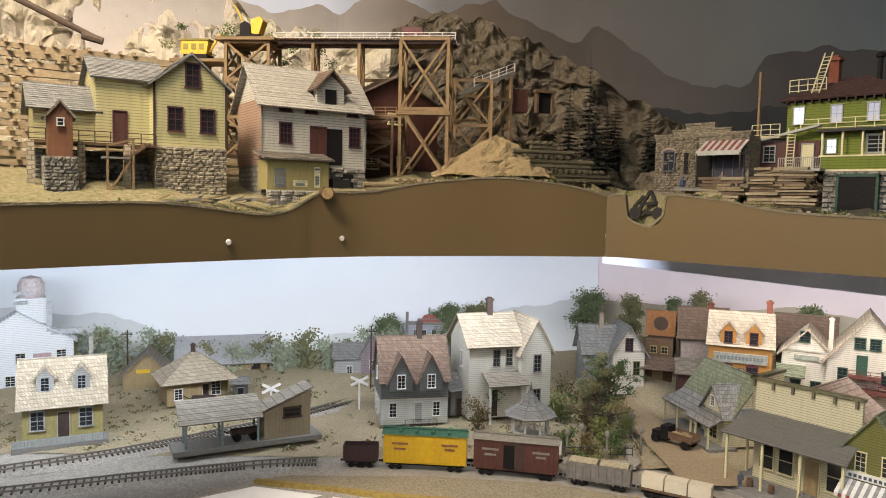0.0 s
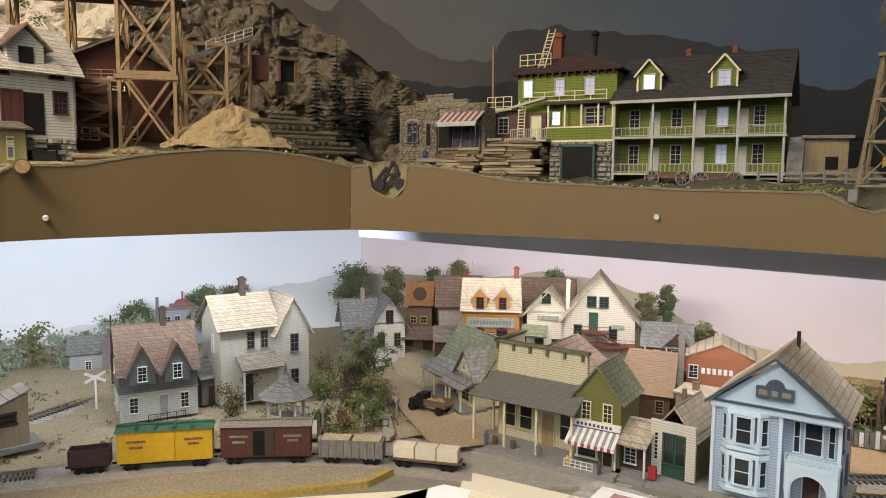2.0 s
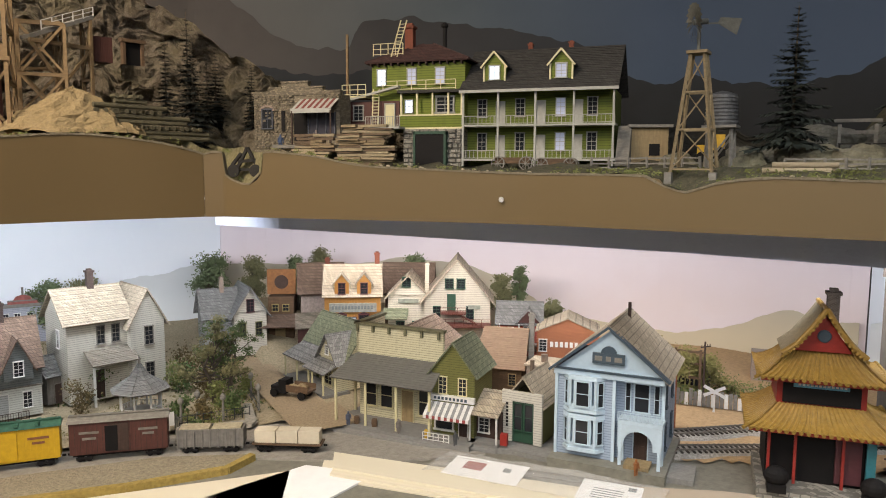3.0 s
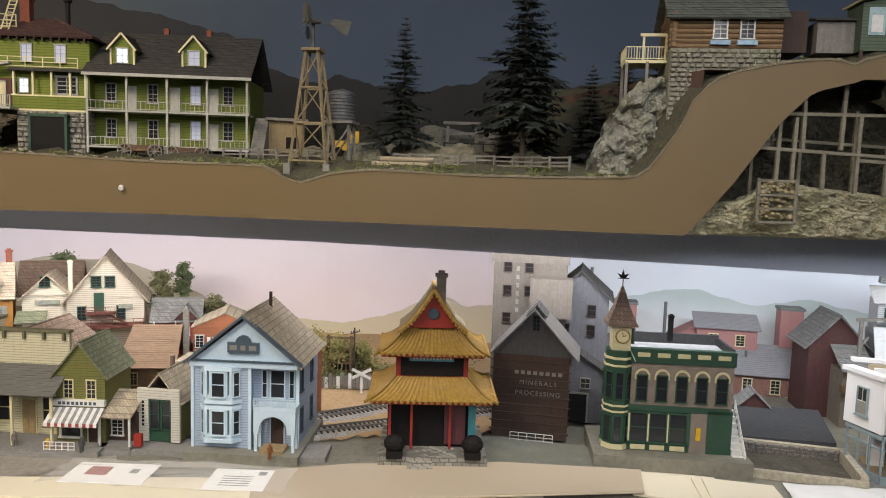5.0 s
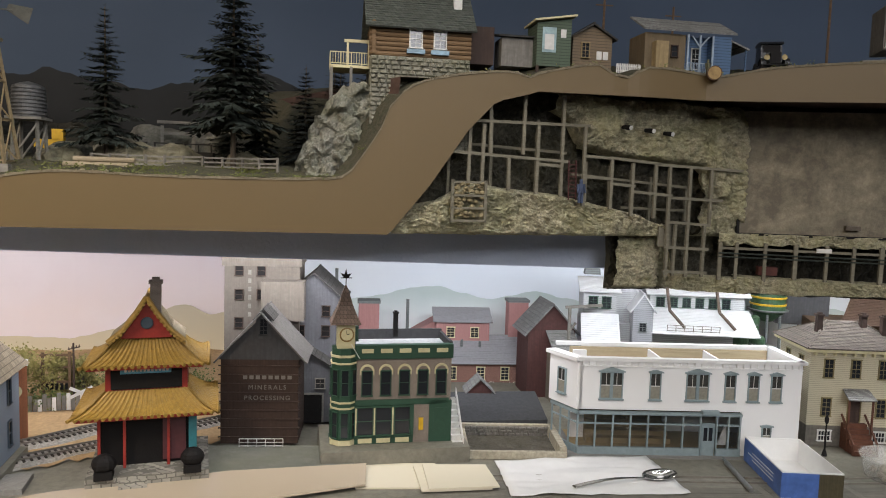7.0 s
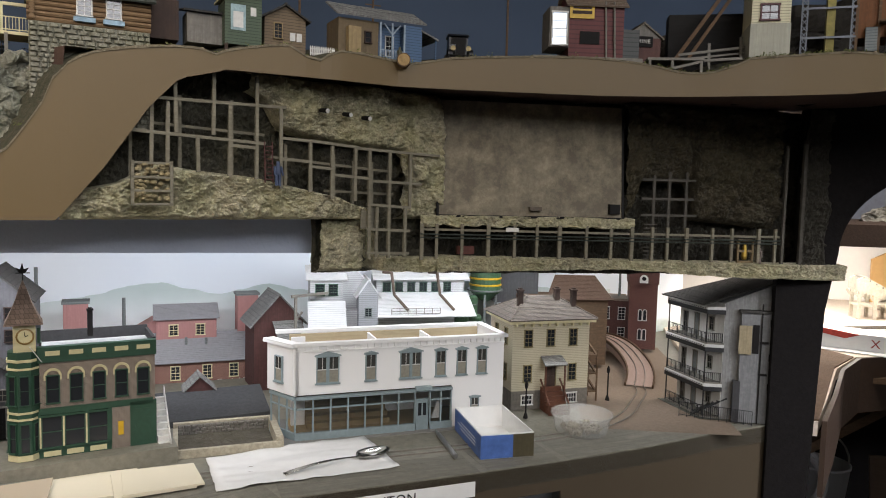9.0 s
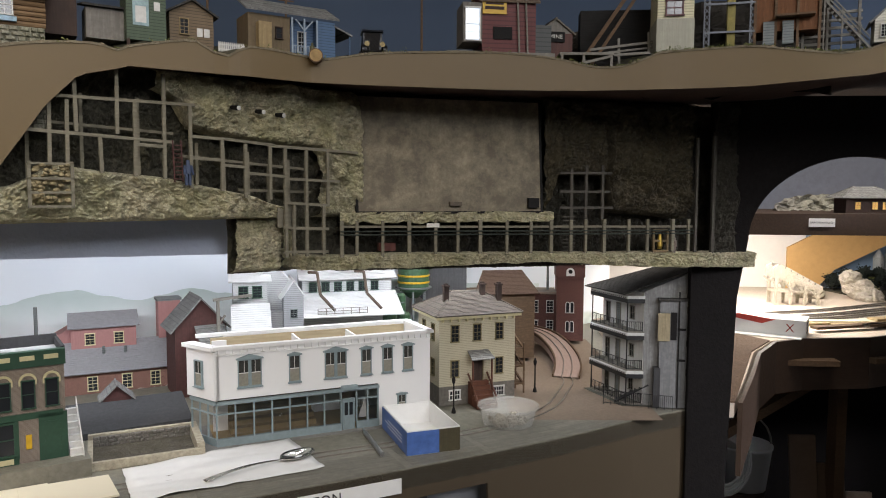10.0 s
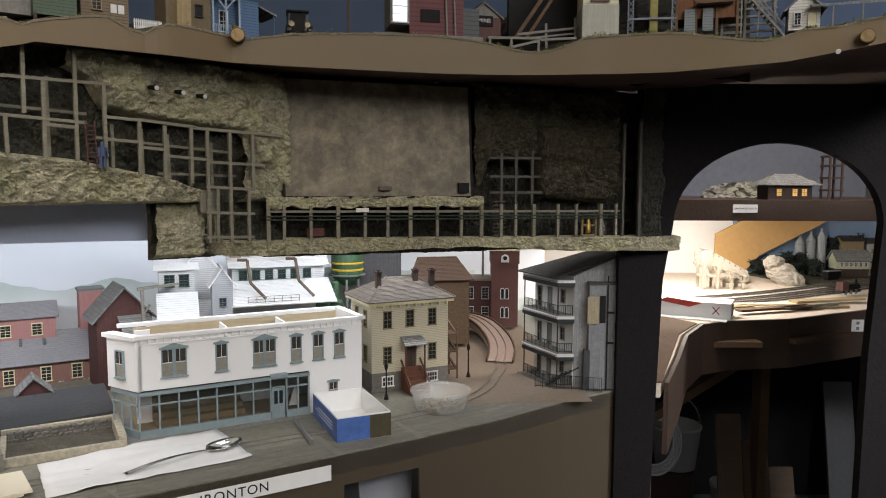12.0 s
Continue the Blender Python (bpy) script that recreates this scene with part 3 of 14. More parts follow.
def sheet(name, pts, z0, z1, material, kind="structure", thick=0.006, label="", category=""):
    """An upright board that follows a line in plan."""
    bm = bmesh.new()
    pts = [Vector(p) for p in pts]
    n = len(pts)
    rows = []
    for i, p in enumerate(pts):
        d = (pts[min(i + 1, n - 1)] - pts[max(i - 1, 0)]).normalized()
        nr = Vector((-d.y, d.x)) * thick
        zb, zt = (z0[i] if isinstance(z0, (list, tuple)) else z0), (z1[i] if isinstance(z1, (list, tuple)) else z1)
        rows.append([bm.verts.new((p.x, p.y, zb)), bm.verts.new((p.x, p.y, zt)), bm.verts.new((p.x + nr.x, p.y + nr.y, zt)), bm.verts.new((p.x + nr.x, p.y + nr.y, zb))])
    for a, b in zip(rows, rows[1:]):
        for k in range(4):
            bm.faces.new((a[k], b[k], b[(k + 1) % 4], a[(k + 1) % 4]))
    bm.faces.new(rows[0])
    bm.faces.new(rows[-1][::-1])
    return solid(name, label, category, bm, material, kind=kind)


def smooth_line(keys, step=0.01):
    """A rounded line through key points of (x, y, values...) by Catmull-Rom."""
    out = []
    K = [keys[0]] + list(keys) + [keys[-1]]
    for i in range(1, len(K) - 2):
        p0, p1, p2, p3 = (np.array(k, float) for k in K[i - 1:i + 3])
        n = max(1, int(np.hypot(*(p2 - p1)[:2]) / step))
        for j in range(n):
            t = j / n
            out.append(0.5 * (2 * p1 + (p2 - p0) * t + (2 * p0 - 5 * p1 + 4 * p2 - p3) * t * t + (3 * p1 - p0 - 3 * p2 + p3) * t ** 3))
    out.append(np.array(keys[-1], float))
    return out


# the upper fascia: x, y, top
EDGE_LEFT = [(-1.3, 0.42, 1.5), (-0.75, 0.80, 1.5), (-0.585, 0.935, 1.505), (-0.438, 1.056, 1.509), (-0.307, 1.156, 1.493), (-0.265, 1.185, 1.51), (-0.238, 1.203, 1.528), (-0.16, 1.241, 1.532),
             (-0.056, 1.273, 1.551), (0.067, 1.305, 1.561), (0.187, 1.323, 1.55), (0.255, 1.332, 1.533)]
EDGE_RIGHT = [(0.2555, 1.3325, 1.533), (0.285, 1.32, 1.536), (0.289, 1.317, 1.497), (0.322, 1.286, 1.481), (0.339, 1.27, 1.502), (0.342, 1.267, 1.536), (0.355, 1.255, 1.537), (0.412, 1.201, 1.529), (0.474, 1.142, 1.514),
              (0.567, 1.054, 1.508), (0.666, 0.944, 1.503), (0.757, 0.793, 1.501), (0.772, 0.768, 1.487), (0.787, 0.744, 1.479), (0.807, 0.71, 1.492), (0.845, 0.648, 1.500), (0.908, 0.544, 1.497),
              (0.985, 0.418, 1.498), (1.015, 0.368, 1.500), (1.031, 0.342, 1.503), (1.038, 0.33, 1.513), (1.048, 0.313, 1.541), (1.058, 0.296, 1.572), (1.064, 0.286, 1.602), (1.073, 0.271, 1.623),
              (1.09, 0.246, 1.640), (1.119, 0.202, 1.652), (1.144, 0.162, 1.658), (1.161, 0.135, 1.658), (1.171, 0.119, 1.653), (1.178, 0.108, 1.659), (1.192, 0.086, 1.666), (1.224, 0.033, 1.676), (1.236, 0.012, 1.663), (1.248, -0.006, 1.66), (1.263, -0.033, 1.676), (1.312, -0.1, 1.672), (1.322, -0.125, 1.668), (1.345, -0.2, 1.682), (1.372, -0.32, 1.69), (1.392, -0.42, 1.692), (1.402, -0.50, 1.685),
              (1.404, -0.56, 1.673), (1.4005, -0.607, 1.674), (1.3975, -0.634, 1.683), (1.394, -0.66, 1.694), (1.385, -0.72, 1.698), (1.365, -0.80, 1.70), (1.345, -0.86, 1.691), (1.323, -0.92, 1.682), (1.31, -0.955, 1.686), (1.30, -0.98, 1.695), (1.276, -1.03, 1.697), (1.25, -1.08, 1.706), (1.1, -1.35, 1.72)]


def fascia_foot(x, y):
    """The fascia's lower edge: level, then lifted in an arch over the mine."""
    s = 0.283 - y
    if x < 1.05 or s <= 0:
        return UNDER
    for (a, za), (b, zb) in zip(((0, 1.427), (0.045, 1.494), (0.091, 1.576), (0.124, 1.617), (0.173, 1.632)), ((0.045, 1.494), (0.091, 1.576), (0.124, 1.617), (0.173, 1.632), (9, 1.637))):
        if a <= s <= b:
            return za + (zb - za) * (s - a) / (b - a) if b < 9 else float(np.interp(y, (-1.35, -1.08, -0.96, -0.8, -0.42, -0.1), (1.685, 1.668, 1.648, 1.638, 1.634, 1.634)))
    return 1.634


for nm, keys in (("fascia_left", EDGE_LEFT), ("fascia_right", EDGE_RIGHT)):
    line = smooth_line(keys, 0.008)
    sheet(nm, [(p[0], p[1]) for p in line], [fascia_foot(p[0], p[1]) for p in line], [p[2] for p in line], FASCIA, label="brown painted hardboard fascia of the upper deck", category="fascia")

sheet("valance_right", [(0.352, 1.74), (0.54, 1.442), (0.9, 0.855), (1.452, 0.008)], [1.379, 1.379, 1.379, 1.36], 1.424, mat("grey_blue_valance_paint", (0.66, 0.72, 0.88), 0.8, "plain"), label="grey-blue board hanging behind the fascia", category="valance")


def plate(name, poly, z0, z1, material, label="", category="", kind="structure"):
    bm = bmesh.new()
    slab(bm, poly, z0, z1)
    return solid(name, label, category, bm, material, kind=kind)


BACK_UP = [(-1.9, 1.25), (-1.1, 1.72), (-0.3, 1.98), (0.35, 1.97), (0.8, 1.72), (1.15, 1.3), (1.45, 0.75), (1.68, 0.25), (1.83, -0.3), (1.86, -0.9), (1.75, -1.6)]
UE = smooth_line(EDGE_LEFT, 0.02)[:-1] + smooth_line(EDGE_RIGHT, 0.015)


def arc_points(pts, n):
    d = [0.0]
    for p, q in zip(pts, pts[1:]):
        d.append(d[-1] + math.hypot(q[0] - p[0], q[1] - p[1]))
    out = []
    for i in range(n):
        s, k = d[-1] * i / (n - 1), 0
        while k < len(d) - 2 and d[k + 1] < s:
            k += 1
        f = (s - d[k]) / max(1e-9, d[k + 1] - d[k])
        out.append(tuple(a + (b - a) * f for a, b in zip(pts[k], pts[k + 1])))
    return out


def terrain():
    """The upper deck's scenery base, from the fascia's cut edge back to the painted sky."""
    bm, under = bmesh.new(), bmesh.new()
    back = arc_points([tuple(p) for p in smooth_line(BACK_UP, 0.02)], len(UE))
    rows, low = [], []
    for p, q in zip(UE, back):
        r, lo = [], []
        for j in range(19):
            f = (j / 18) ** 1.5
            x, y = p[0] + (q[0] - p[0]) * f, p[1] + (q[1] - p[1]) * f
            flat = 1.507 if p[1] > 0.33 or p[0] < 1.0 else p[2]
            blend = min(1.0, f * 9)
            z = p[2] * (1 - blend) + flat * blend if p[0] > 0.26 else p[2] * (1 - blend * 0.6) + 1.53 * blend * 0.6
            if 0.27 < p[0] < 0.345 and p[1] > 1.2:
                z = p[2] * (1 - f) + 1.56 * f
            z += 0.012 * noise.noise(Vector((x * 14, y * 14, 1))) * blend + 0.004 * noise.noise(Vector((x * 60, y * 60, 5))) * (0.4 + blend)
            z += (0.10 if p[0] < 0.3 else 0.03) * f
            n = 0.002 if j == 0 else 0
            r.append(bm.verts.new((x - (q[0] - p[0]) * 0.001 * (j == 0), y - (q[1] - p[1]) * 0.001 * (j == 0), z + n)))
        rows.append(r)
        foot = fascia_foot(p[0], p[1])
        foot = foot + 0.003 if foot < 1.43 else max(1.645, foot + 0.006)
        low.append([under.verts.new((p[0] + (q[0] - p[0]) * f, p[1] + (q[1] - p[1]) * f, foot)) for f in (0.012, 0.5, 1.0)])
    for a, b in zip(rows, rows[1:]):
        for k in range(18):
            bm.faces.new((a[k], b[k], b[k + 1], a[k + 1]))
    for a, b in zip(low, low[1:]):
        for k in range(2):
            under.faces.new((a[k], b[k], b[k + 1], a[k + 1]))
    g = solid("ground_upper", "sandy and grassy scenery ground of the upper deck", "ground", bm, SCENERY, kind="structure", smooth=True)
    g.data.materials.append(MEADOW)
    for f in g.data.polygons:
        if f.center.x + 0.06 * noise.noise(f.center * 9) > 0.52:
            f.material_index = 1
    solid("deck_underside", "dark brown underside of the upper deck", "deck", under, mat("dark_red_brown_underside", (0.15, 0.085, 0.065), 0.6, "wood", 0.3), kind="structure")


MEADOW = mat("dark_grassy_scenery_ground", (0.085, 0.07, 0.045), 0.95, "grain", 1.0, 0.5, 0.9, second=(0.03, 0.032, 0.014))
SCENERY = mat("sandy_scenery_ground", (0.34, 0.27, 0.165), 0.95, "grain", 1.0, 0.5, 0.9, second=(0.10, 0.10, 0.035))
terrain()


def painted_sky(name, low, high, hill_far, hill_near, z0, z1, hill_z, hill_amp, cloud):
    m = bpy.data.materials.new(name)
    m.use_nodes = True
    N, K = m.node_tree.nodes, m.node_tree.links
    b = N["Principled BSDF"]
    b.inputs["Roughness"].default_value = 0.9
    tc = N.new("ShaderNodeTexCoord")
    sep = N.new("ShaderNodeSeparateXYZ")
    K.new(tc.outputs["Object"], sep.inputs[0])

    def math_node(op, a, c):
        n = N.new("ShaderNodeMath")
        n.operation = op
        for s, v in zip(n.inputs, (a, c)):
            if isinstance(v, (int, float)):
                s.default_value = v
            else:
                K.new(v, s)
        return n.outputs[0]

    def blend(f, a, c):
        x = N.new("ShaderNodeMix")
        x.data_type = "RGBA"
        K.new(f, x.inputs[0])
        for s, v in ((x.inputs[6], a), (x.inputs[7], c)):
            if isinstance(v, tuple):
                s.default_value = (*v, 1)
            else:
                K.new(v, s)
        return x.outputs[2]

    def flat_noise(scale, detail, seed):
        c = N.new("ShaderNodeCombineXYZ")
        K.new(sep.outputs[0], c.inputs[0])
        K.new(sep.outputs[1], c.inputs[1])
        c.inputs[2].default_value = seed
        n = N.new("ShaderNodeTexNoise")
        n.inputs["Scale"].default_value, n.inputs["Detail"].default_value = scale, detail
        K.new(c.outputs[0], n.inputs["Vector"])
        return n.outputs["Fac"]

    def step_below(line, soft):
        d = math_node("SUBTRACT", line, sep.outputs[2])
        r = N.new("ShaderNodeMapRange")
        r.inputs["From Min"].default_value, r.inputs["From Max"].default_value = -soft, soft
        K.new(d, r.inputs["Value"])
        return r.outputs["Result"]

    g = N.new("ShaderNodeMapRange")
    g.inputs["From Min"].default_value, g.inputs["From Max"].default_value = z0, z1
    K.new(sep.outputs[2], g.inputs["Value"])
    col = blend(g.outputs["Result"], low, high)
    cl = N.new("ShaderNodeTexNoise")
    cl.inputs["Scale"].default_value, cl.inputs["Detail"].default_value = 3, 7
    K.new(tc.outputs["Object"], cl.inputs["Vector"])
    clr = N.new("ShaderNodeMapRange")
    clr.inputs["From Min"].default_value, clr.inputs["From Max"].default_value = 0.45, 0.8
    K.new(cl.outputs["Fac"], clr.inputs["Value"])
    col = blend(clr.outputs["Result"], col, cloud)
    paint = N.new("ShaderNodeTexNoise")
    paint.inputs["Scale"].default_value, paint.inputs["Detail"].default_value = 30, 10
    K.new(tc.outputs["Object"], paint.inputs["Vector"])
    for (h, amp, scale, seed, c) in ((hill_z, hill_amp, 2.2, 1.0, hill_far), (hill_z - hill_amp * 0.45, hill_amp * 0.8, 3.6, 5.0, hill_near)):
        line = math_node("ADD", math_node("MULTIPLY", math_node("SUBTRACT", flat_noise(scale, 5, seed), 0.5), amp * 2.2), h)
        shade = blend(paint.outputs["Fac"], tuple(v * 0.6 for v in c), tuple(min(1, v * 1.35) for v in c))
        col = blend(step_below(line, 0.006), col, shade)
    K.new(col, b.inputs["Base Color"])
    return m


SKYLEFT = painted_sky("painted_hazy_blue_sky", (0.85, 0.87, 0.90), (0.68, 0.76, 0.88), (0.70, 0.72, 0.71), (0.62, 0.66, 0.58), 1.15, 1.45, 1.02, 0.03, (0.85, 0.88, 0.92))
SKYRIGHT = painted_sky("painted_pink_sky", (0.82, 0.72, 0.72), (0.76, 0.72, 0.84), (0.66, 0.58, 0.44), (0.58, 0.48, 0.30), 1.15, 1.45, 1.06, 0.03, (0.86, 0.80, 0.85))
SKYBLUE = painted_sky("painted_pale_blue_sky", (0.78, 0.84, 0.91), (0.68, 0.77, 0.90), (0.66, 0.74, 0.76), (0.60, 0.68, 0.66), 1.15, 1.45, 1.06, 0.03, (0.80, 0.86, 0.92))
SKYSTORM = painted_sky("painted_storm_sky", (0.050, 0.074, 0.118), (0.034, 0.053, 0.094), (0.030, 0.038, 0.052), (0.018, 0.021, 0.027), 1.6, 2.2, 1.64, 0.05, (0.056, 0.082, 0.132))
BL = [(-2.3, 1.5), (-1.4, 1.95), (-0.6, 2.14), (0.1, 2.2), (0.47, 2.205)]
BR = [(0.455, 2.198), (0.66, 2.18), (1.05, 1.9), (1.42, 1.5), (1.66, 1.15), (1.722, 1.037)]
BB = [(1.724, 1.034), (1.88, 0.75), (2.05, 0.35), (2.2, 0.0), (2.4, -0.45), (2.75, -0.9)]
for nm, ln, ma, lb in (("backdrop_left", BL, SKYLEFT, "painted hazy blue sky with soft hills"), ("backdrop_middle", BR, SKYRIGHT, "painted pink evening sky with tan hills"), ("backdrop_right", BB, SKYBLUE, "painted pale blue sky with green hills")):
    sheet(nm, [(p[0], p[1]) for p in smooth_line(ln, 0.05)], 0.98, 1.4265, ma, label=lb, category="backdrop")
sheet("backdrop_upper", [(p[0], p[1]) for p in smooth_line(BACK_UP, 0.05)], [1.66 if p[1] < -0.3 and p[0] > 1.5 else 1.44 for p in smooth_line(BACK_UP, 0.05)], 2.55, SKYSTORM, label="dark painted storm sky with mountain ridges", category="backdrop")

def misty(name, crest, foot, z0, z1, blotch=0.25):
    """Hill paint that pales into mist from its crest at z1 down to z0."""
    m = bpy.data.materials.new(name)
    m.use_nodes = True
    N, K = m.node_tree.nodes, m.node_tree.links
    N["Principled BSDF"].inputs["Roughness"].default_value = 0.9
    tc, sep, nz, g, add, mx = (N.new("ShaderNode" + k) for k in ("TexCoord", "SeparateXYZ", "TexNoise", "MapRange", "Math", "Mix"))
    nz.inputs["Scale"].default_value, nz.inputs["Detail"].default_value = 14, 8
    K.new(tc.outputs["Object"], sep.inputs[0])
    K.new(tc.outputs["Object"], nz.inputs["Vector"])
    g.inputs["From Min"].default_value, g.inputs["From Max"].default_value = z0, z1
    add.operation = "MULTIPLY_ADD"
    add.inputs[1].default_value, add.inputs[2].default_value = blotch * (z1 - z0) * 2, -blotch * (z1 - z0)
    K.new(nz.outputs["Fac"], add.inputs[0])
    sm = N.new("ShaderNodeMath")
    K.new(sep.outputs[2], sm.inputs[0])
    K.new(add.outputs[0], sm.inputs[1])
    K.new(sm.outputs[0], g.inputs["Value"])
    mx.data_type = "RGBA"
    K.new(g.outputs[0], mx.inputs[0])
    mx.inputs[6].default_value, mx.inputs[7].default_value = (*foot, 1), (*crest, 1)
    K.new(mx.outputs[2], N["Principled BSDF"].inputs["Base Color"])
    return m


def lit_wash(m, stops):
    """Tints a painted backdrop along the room, lamp falloff included: stops of (x, colour factor)."""
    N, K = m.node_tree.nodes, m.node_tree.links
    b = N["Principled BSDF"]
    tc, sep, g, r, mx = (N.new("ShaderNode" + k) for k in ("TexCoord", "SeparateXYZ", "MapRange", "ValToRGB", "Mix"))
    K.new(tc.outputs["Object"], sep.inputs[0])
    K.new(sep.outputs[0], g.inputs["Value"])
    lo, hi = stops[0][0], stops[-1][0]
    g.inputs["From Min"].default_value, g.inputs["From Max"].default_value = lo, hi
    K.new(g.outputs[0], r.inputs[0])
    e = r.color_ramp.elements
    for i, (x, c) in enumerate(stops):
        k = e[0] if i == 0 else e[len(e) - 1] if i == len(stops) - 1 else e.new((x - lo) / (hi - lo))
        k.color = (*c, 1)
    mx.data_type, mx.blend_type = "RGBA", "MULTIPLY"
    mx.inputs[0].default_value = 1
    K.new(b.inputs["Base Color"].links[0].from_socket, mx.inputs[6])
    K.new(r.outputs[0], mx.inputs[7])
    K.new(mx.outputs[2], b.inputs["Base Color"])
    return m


# Brightness of the lamplit left end is put into the sky's colour.
lit_wash(SKYSTORM, [(-0.9, (11.0, 8.0, 5.9)), (-0.35, (11.0, 8.0, 5.9)), (-0.05, (3.6, 2.4, 1.5)), (0.25, (2.4, 1.5, 0.88)), (0.6, (1.95, 1.35, 0.84)), (0.9, (1.35, 1.15, 0.85)), (1.2, (1.0, 1.0, 1.0))])

# painted mountain ridges on the storm sky
def ridge(name, label, pts, gap, material, foot=1.5, jag=0.010):
    """A painted mountain silhouette that follows the backdrop, gap metres before it."""
    line = smooth_line([(x * (1 - gap), y * (1 - gap), z) for x, y, z in pts], 0.012)
    tops = [p[2] + jag * noise.fractal(Vector((p[0] * 26, p[1] * 26, gap * 90)), 1, 2, 5) for p in line]
    sheet(name, [(p[0], p[1]) for p in line], foot, tops, material, thick=0.003, label=label, category="backdrop")


# Factors above 1 put the left lamp's brightness into the ridge paint.
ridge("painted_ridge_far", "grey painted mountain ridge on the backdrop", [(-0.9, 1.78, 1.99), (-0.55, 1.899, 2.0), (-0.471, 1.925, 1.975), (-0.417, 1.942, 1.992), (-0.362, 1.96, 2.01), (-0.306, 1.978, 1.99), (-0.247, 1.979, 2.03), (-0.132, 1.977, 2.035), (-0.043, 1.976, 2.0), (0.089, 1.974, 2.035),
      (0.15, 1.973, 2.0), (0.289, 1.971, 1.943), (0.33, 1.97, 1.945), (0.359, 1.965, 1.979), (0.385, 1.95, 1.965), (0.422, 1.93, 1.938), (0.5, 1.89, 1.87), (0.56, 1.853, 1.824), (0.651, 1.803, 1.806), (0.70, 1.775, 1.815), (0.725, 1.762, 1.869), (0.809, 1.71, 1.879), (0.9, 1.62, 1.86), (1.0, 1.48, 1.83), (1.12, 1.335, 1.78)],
      0.012, lit_wash(misty("grey_painted_mountain", (0.046, 0.044, 0.044), (0.070, 0.066, 0.063), 1.78, 2.0, 0.5), [(-0.8, (7.6, 7.5, 7.4)), (-0.3, (5.2, 5.0, 4.8)), (-0.12, (2.8, 2.5, 2.2)), (0.06, (1.7, 1.4, 1.1)), (0.3, (1.05, 0.98, 0.95)), (0.6, (0.8, 0.8, 0.84)), (0.75, (0.52, 0.54, 0.6)), (1.0, (0.36, 0.42, 0.52))]))
ridge("painted_ridge_near", "dark painted foothills on the backdrop", [(0.3, 1.97, 1.83), (0.5, 1.89, 1.76), (0.65, 1.80, 1.74), (0.8, 1.72, 1.76), (1.0, 1.48, 1.75), (1.124, 1.338, 1.729), (1.162, 1.282, 1.712), (1.209, 1.206, 1.690), (1.238, 1.157, 1.705), (1.265, 1.108, 1.693), (1.302, 1.039, 1.681), (1.339, 0.969, 1.677), (1.376, 0.897, 1.692), (1.396, 0.857, 1.711), (1.425, 0.799, 1.722), (1.464, 0.722, 1.692), (1.499, 0.652, 1.675), (1.6, 0.42, 1.69), (1.75, 0.0, 1.71)],
      0.02, misty("dark_painted_foothill", (0.019, 0.022, 0.027), (0.011, 0.012, 0.013), 1.56, 1.80, 0.5))
ridge("painted_hills_left", "pale misty hills painted on the hazy sky", [(-2.1, 1.61, 1.16), (-1.6, 1.86, 1.19), (-1.217, 2.011, 1.204), (-1.138, 2.033, 1.197), (-1.043, 2.057, 1.18), (-0.972, 2.073, 1.187), (-0.9, 2.087, 1.165), (-0.796, 2.107, 1.123), (-0.6, 2.14, 1.10), (-0.419, 2.165, 1.098), (-0.32, 2.175, 1.118), (-0.119, 2.189, 1.144), (0.1, 2.198, 1.18), (0.232, 2.204, 1.204), (0.30, 2.204, 1.213), (0.369, 2.204, 1.23), (0.44, 2.204, 1.232), (0.46, 2.203, 1.23)],
      0.006, misty("pale_hill_paint", (0.60, 0.62, 0.63), (0.76, 0.78, 0.78), 1.05, 1.20), 0.98, 0.006)
ridge("painted_hills_middle", "tan and olive hills painted on the evening sky", [(0.452, 2.198, 1.23), (0.55, 2.19, 1.225), (0.67, 2.175, 1.222), (0.781, 2.115, 1.224), (0.881, 2.04, 1.231), (0.922, 2.008, 1.247), (0.989, 1.953, 1.240), (1.09, 1.862, 1.230), (1.134, 1.818, 1.213), (1.174, 1.777, 1.19), (1.214, 1.736, 1.163), (1.253, 1.693, 1.128), (1.292, 1.65, 1.103), (1.342, 1.593, 1.092), (1.444, 1.47, 1.08), (1.493, 1.404, 1.080), (1.545, 1.329, 1.098), (1.58, 1.275, 1.118), (1.605, 1.236, 1.145), (1.643, 1.177, 1.163), (1.676, 1.122, 1.14), (1.715, 1.05, 1.15)],
      0.006, misty("tan_hill_paint", (0.50, 0.46, 0.37), (0.62, 0.54, 0.38), 1.08, 1.22), 0.98, 0.005)
ridge("painted_hills_right", "blue-green misty hills painted on the pale sky", [(1.727, 1.03, 1.15), (1.786, 0.926, 1.17), (1.85, 0.81, 1.185), (1.895, 0.717, 1.20), (1.923, 0.654, 1.220), (1.953, 0.583, 1.226), (1.978, 0.523, 1.209), (2.005, 0.46, 1.196), (2.029, 0.399, 1.205), (2.056, 0.336, 1.219), (2.084, 0.27, 1.205), (2.12, 0.18, 1.19), (2.2, 0.0, 1.20), (2.3, -0.25, 1.22), (2.4, -0.45, 1.19), (2.6, -0.7, 1.17)],
      0.006, misty("blue_green_hill_paint", (0.50, 0.60, 0.60), (0.80, 0.85, 0.88), 1.13, 1.21), 0.98, 0.004)

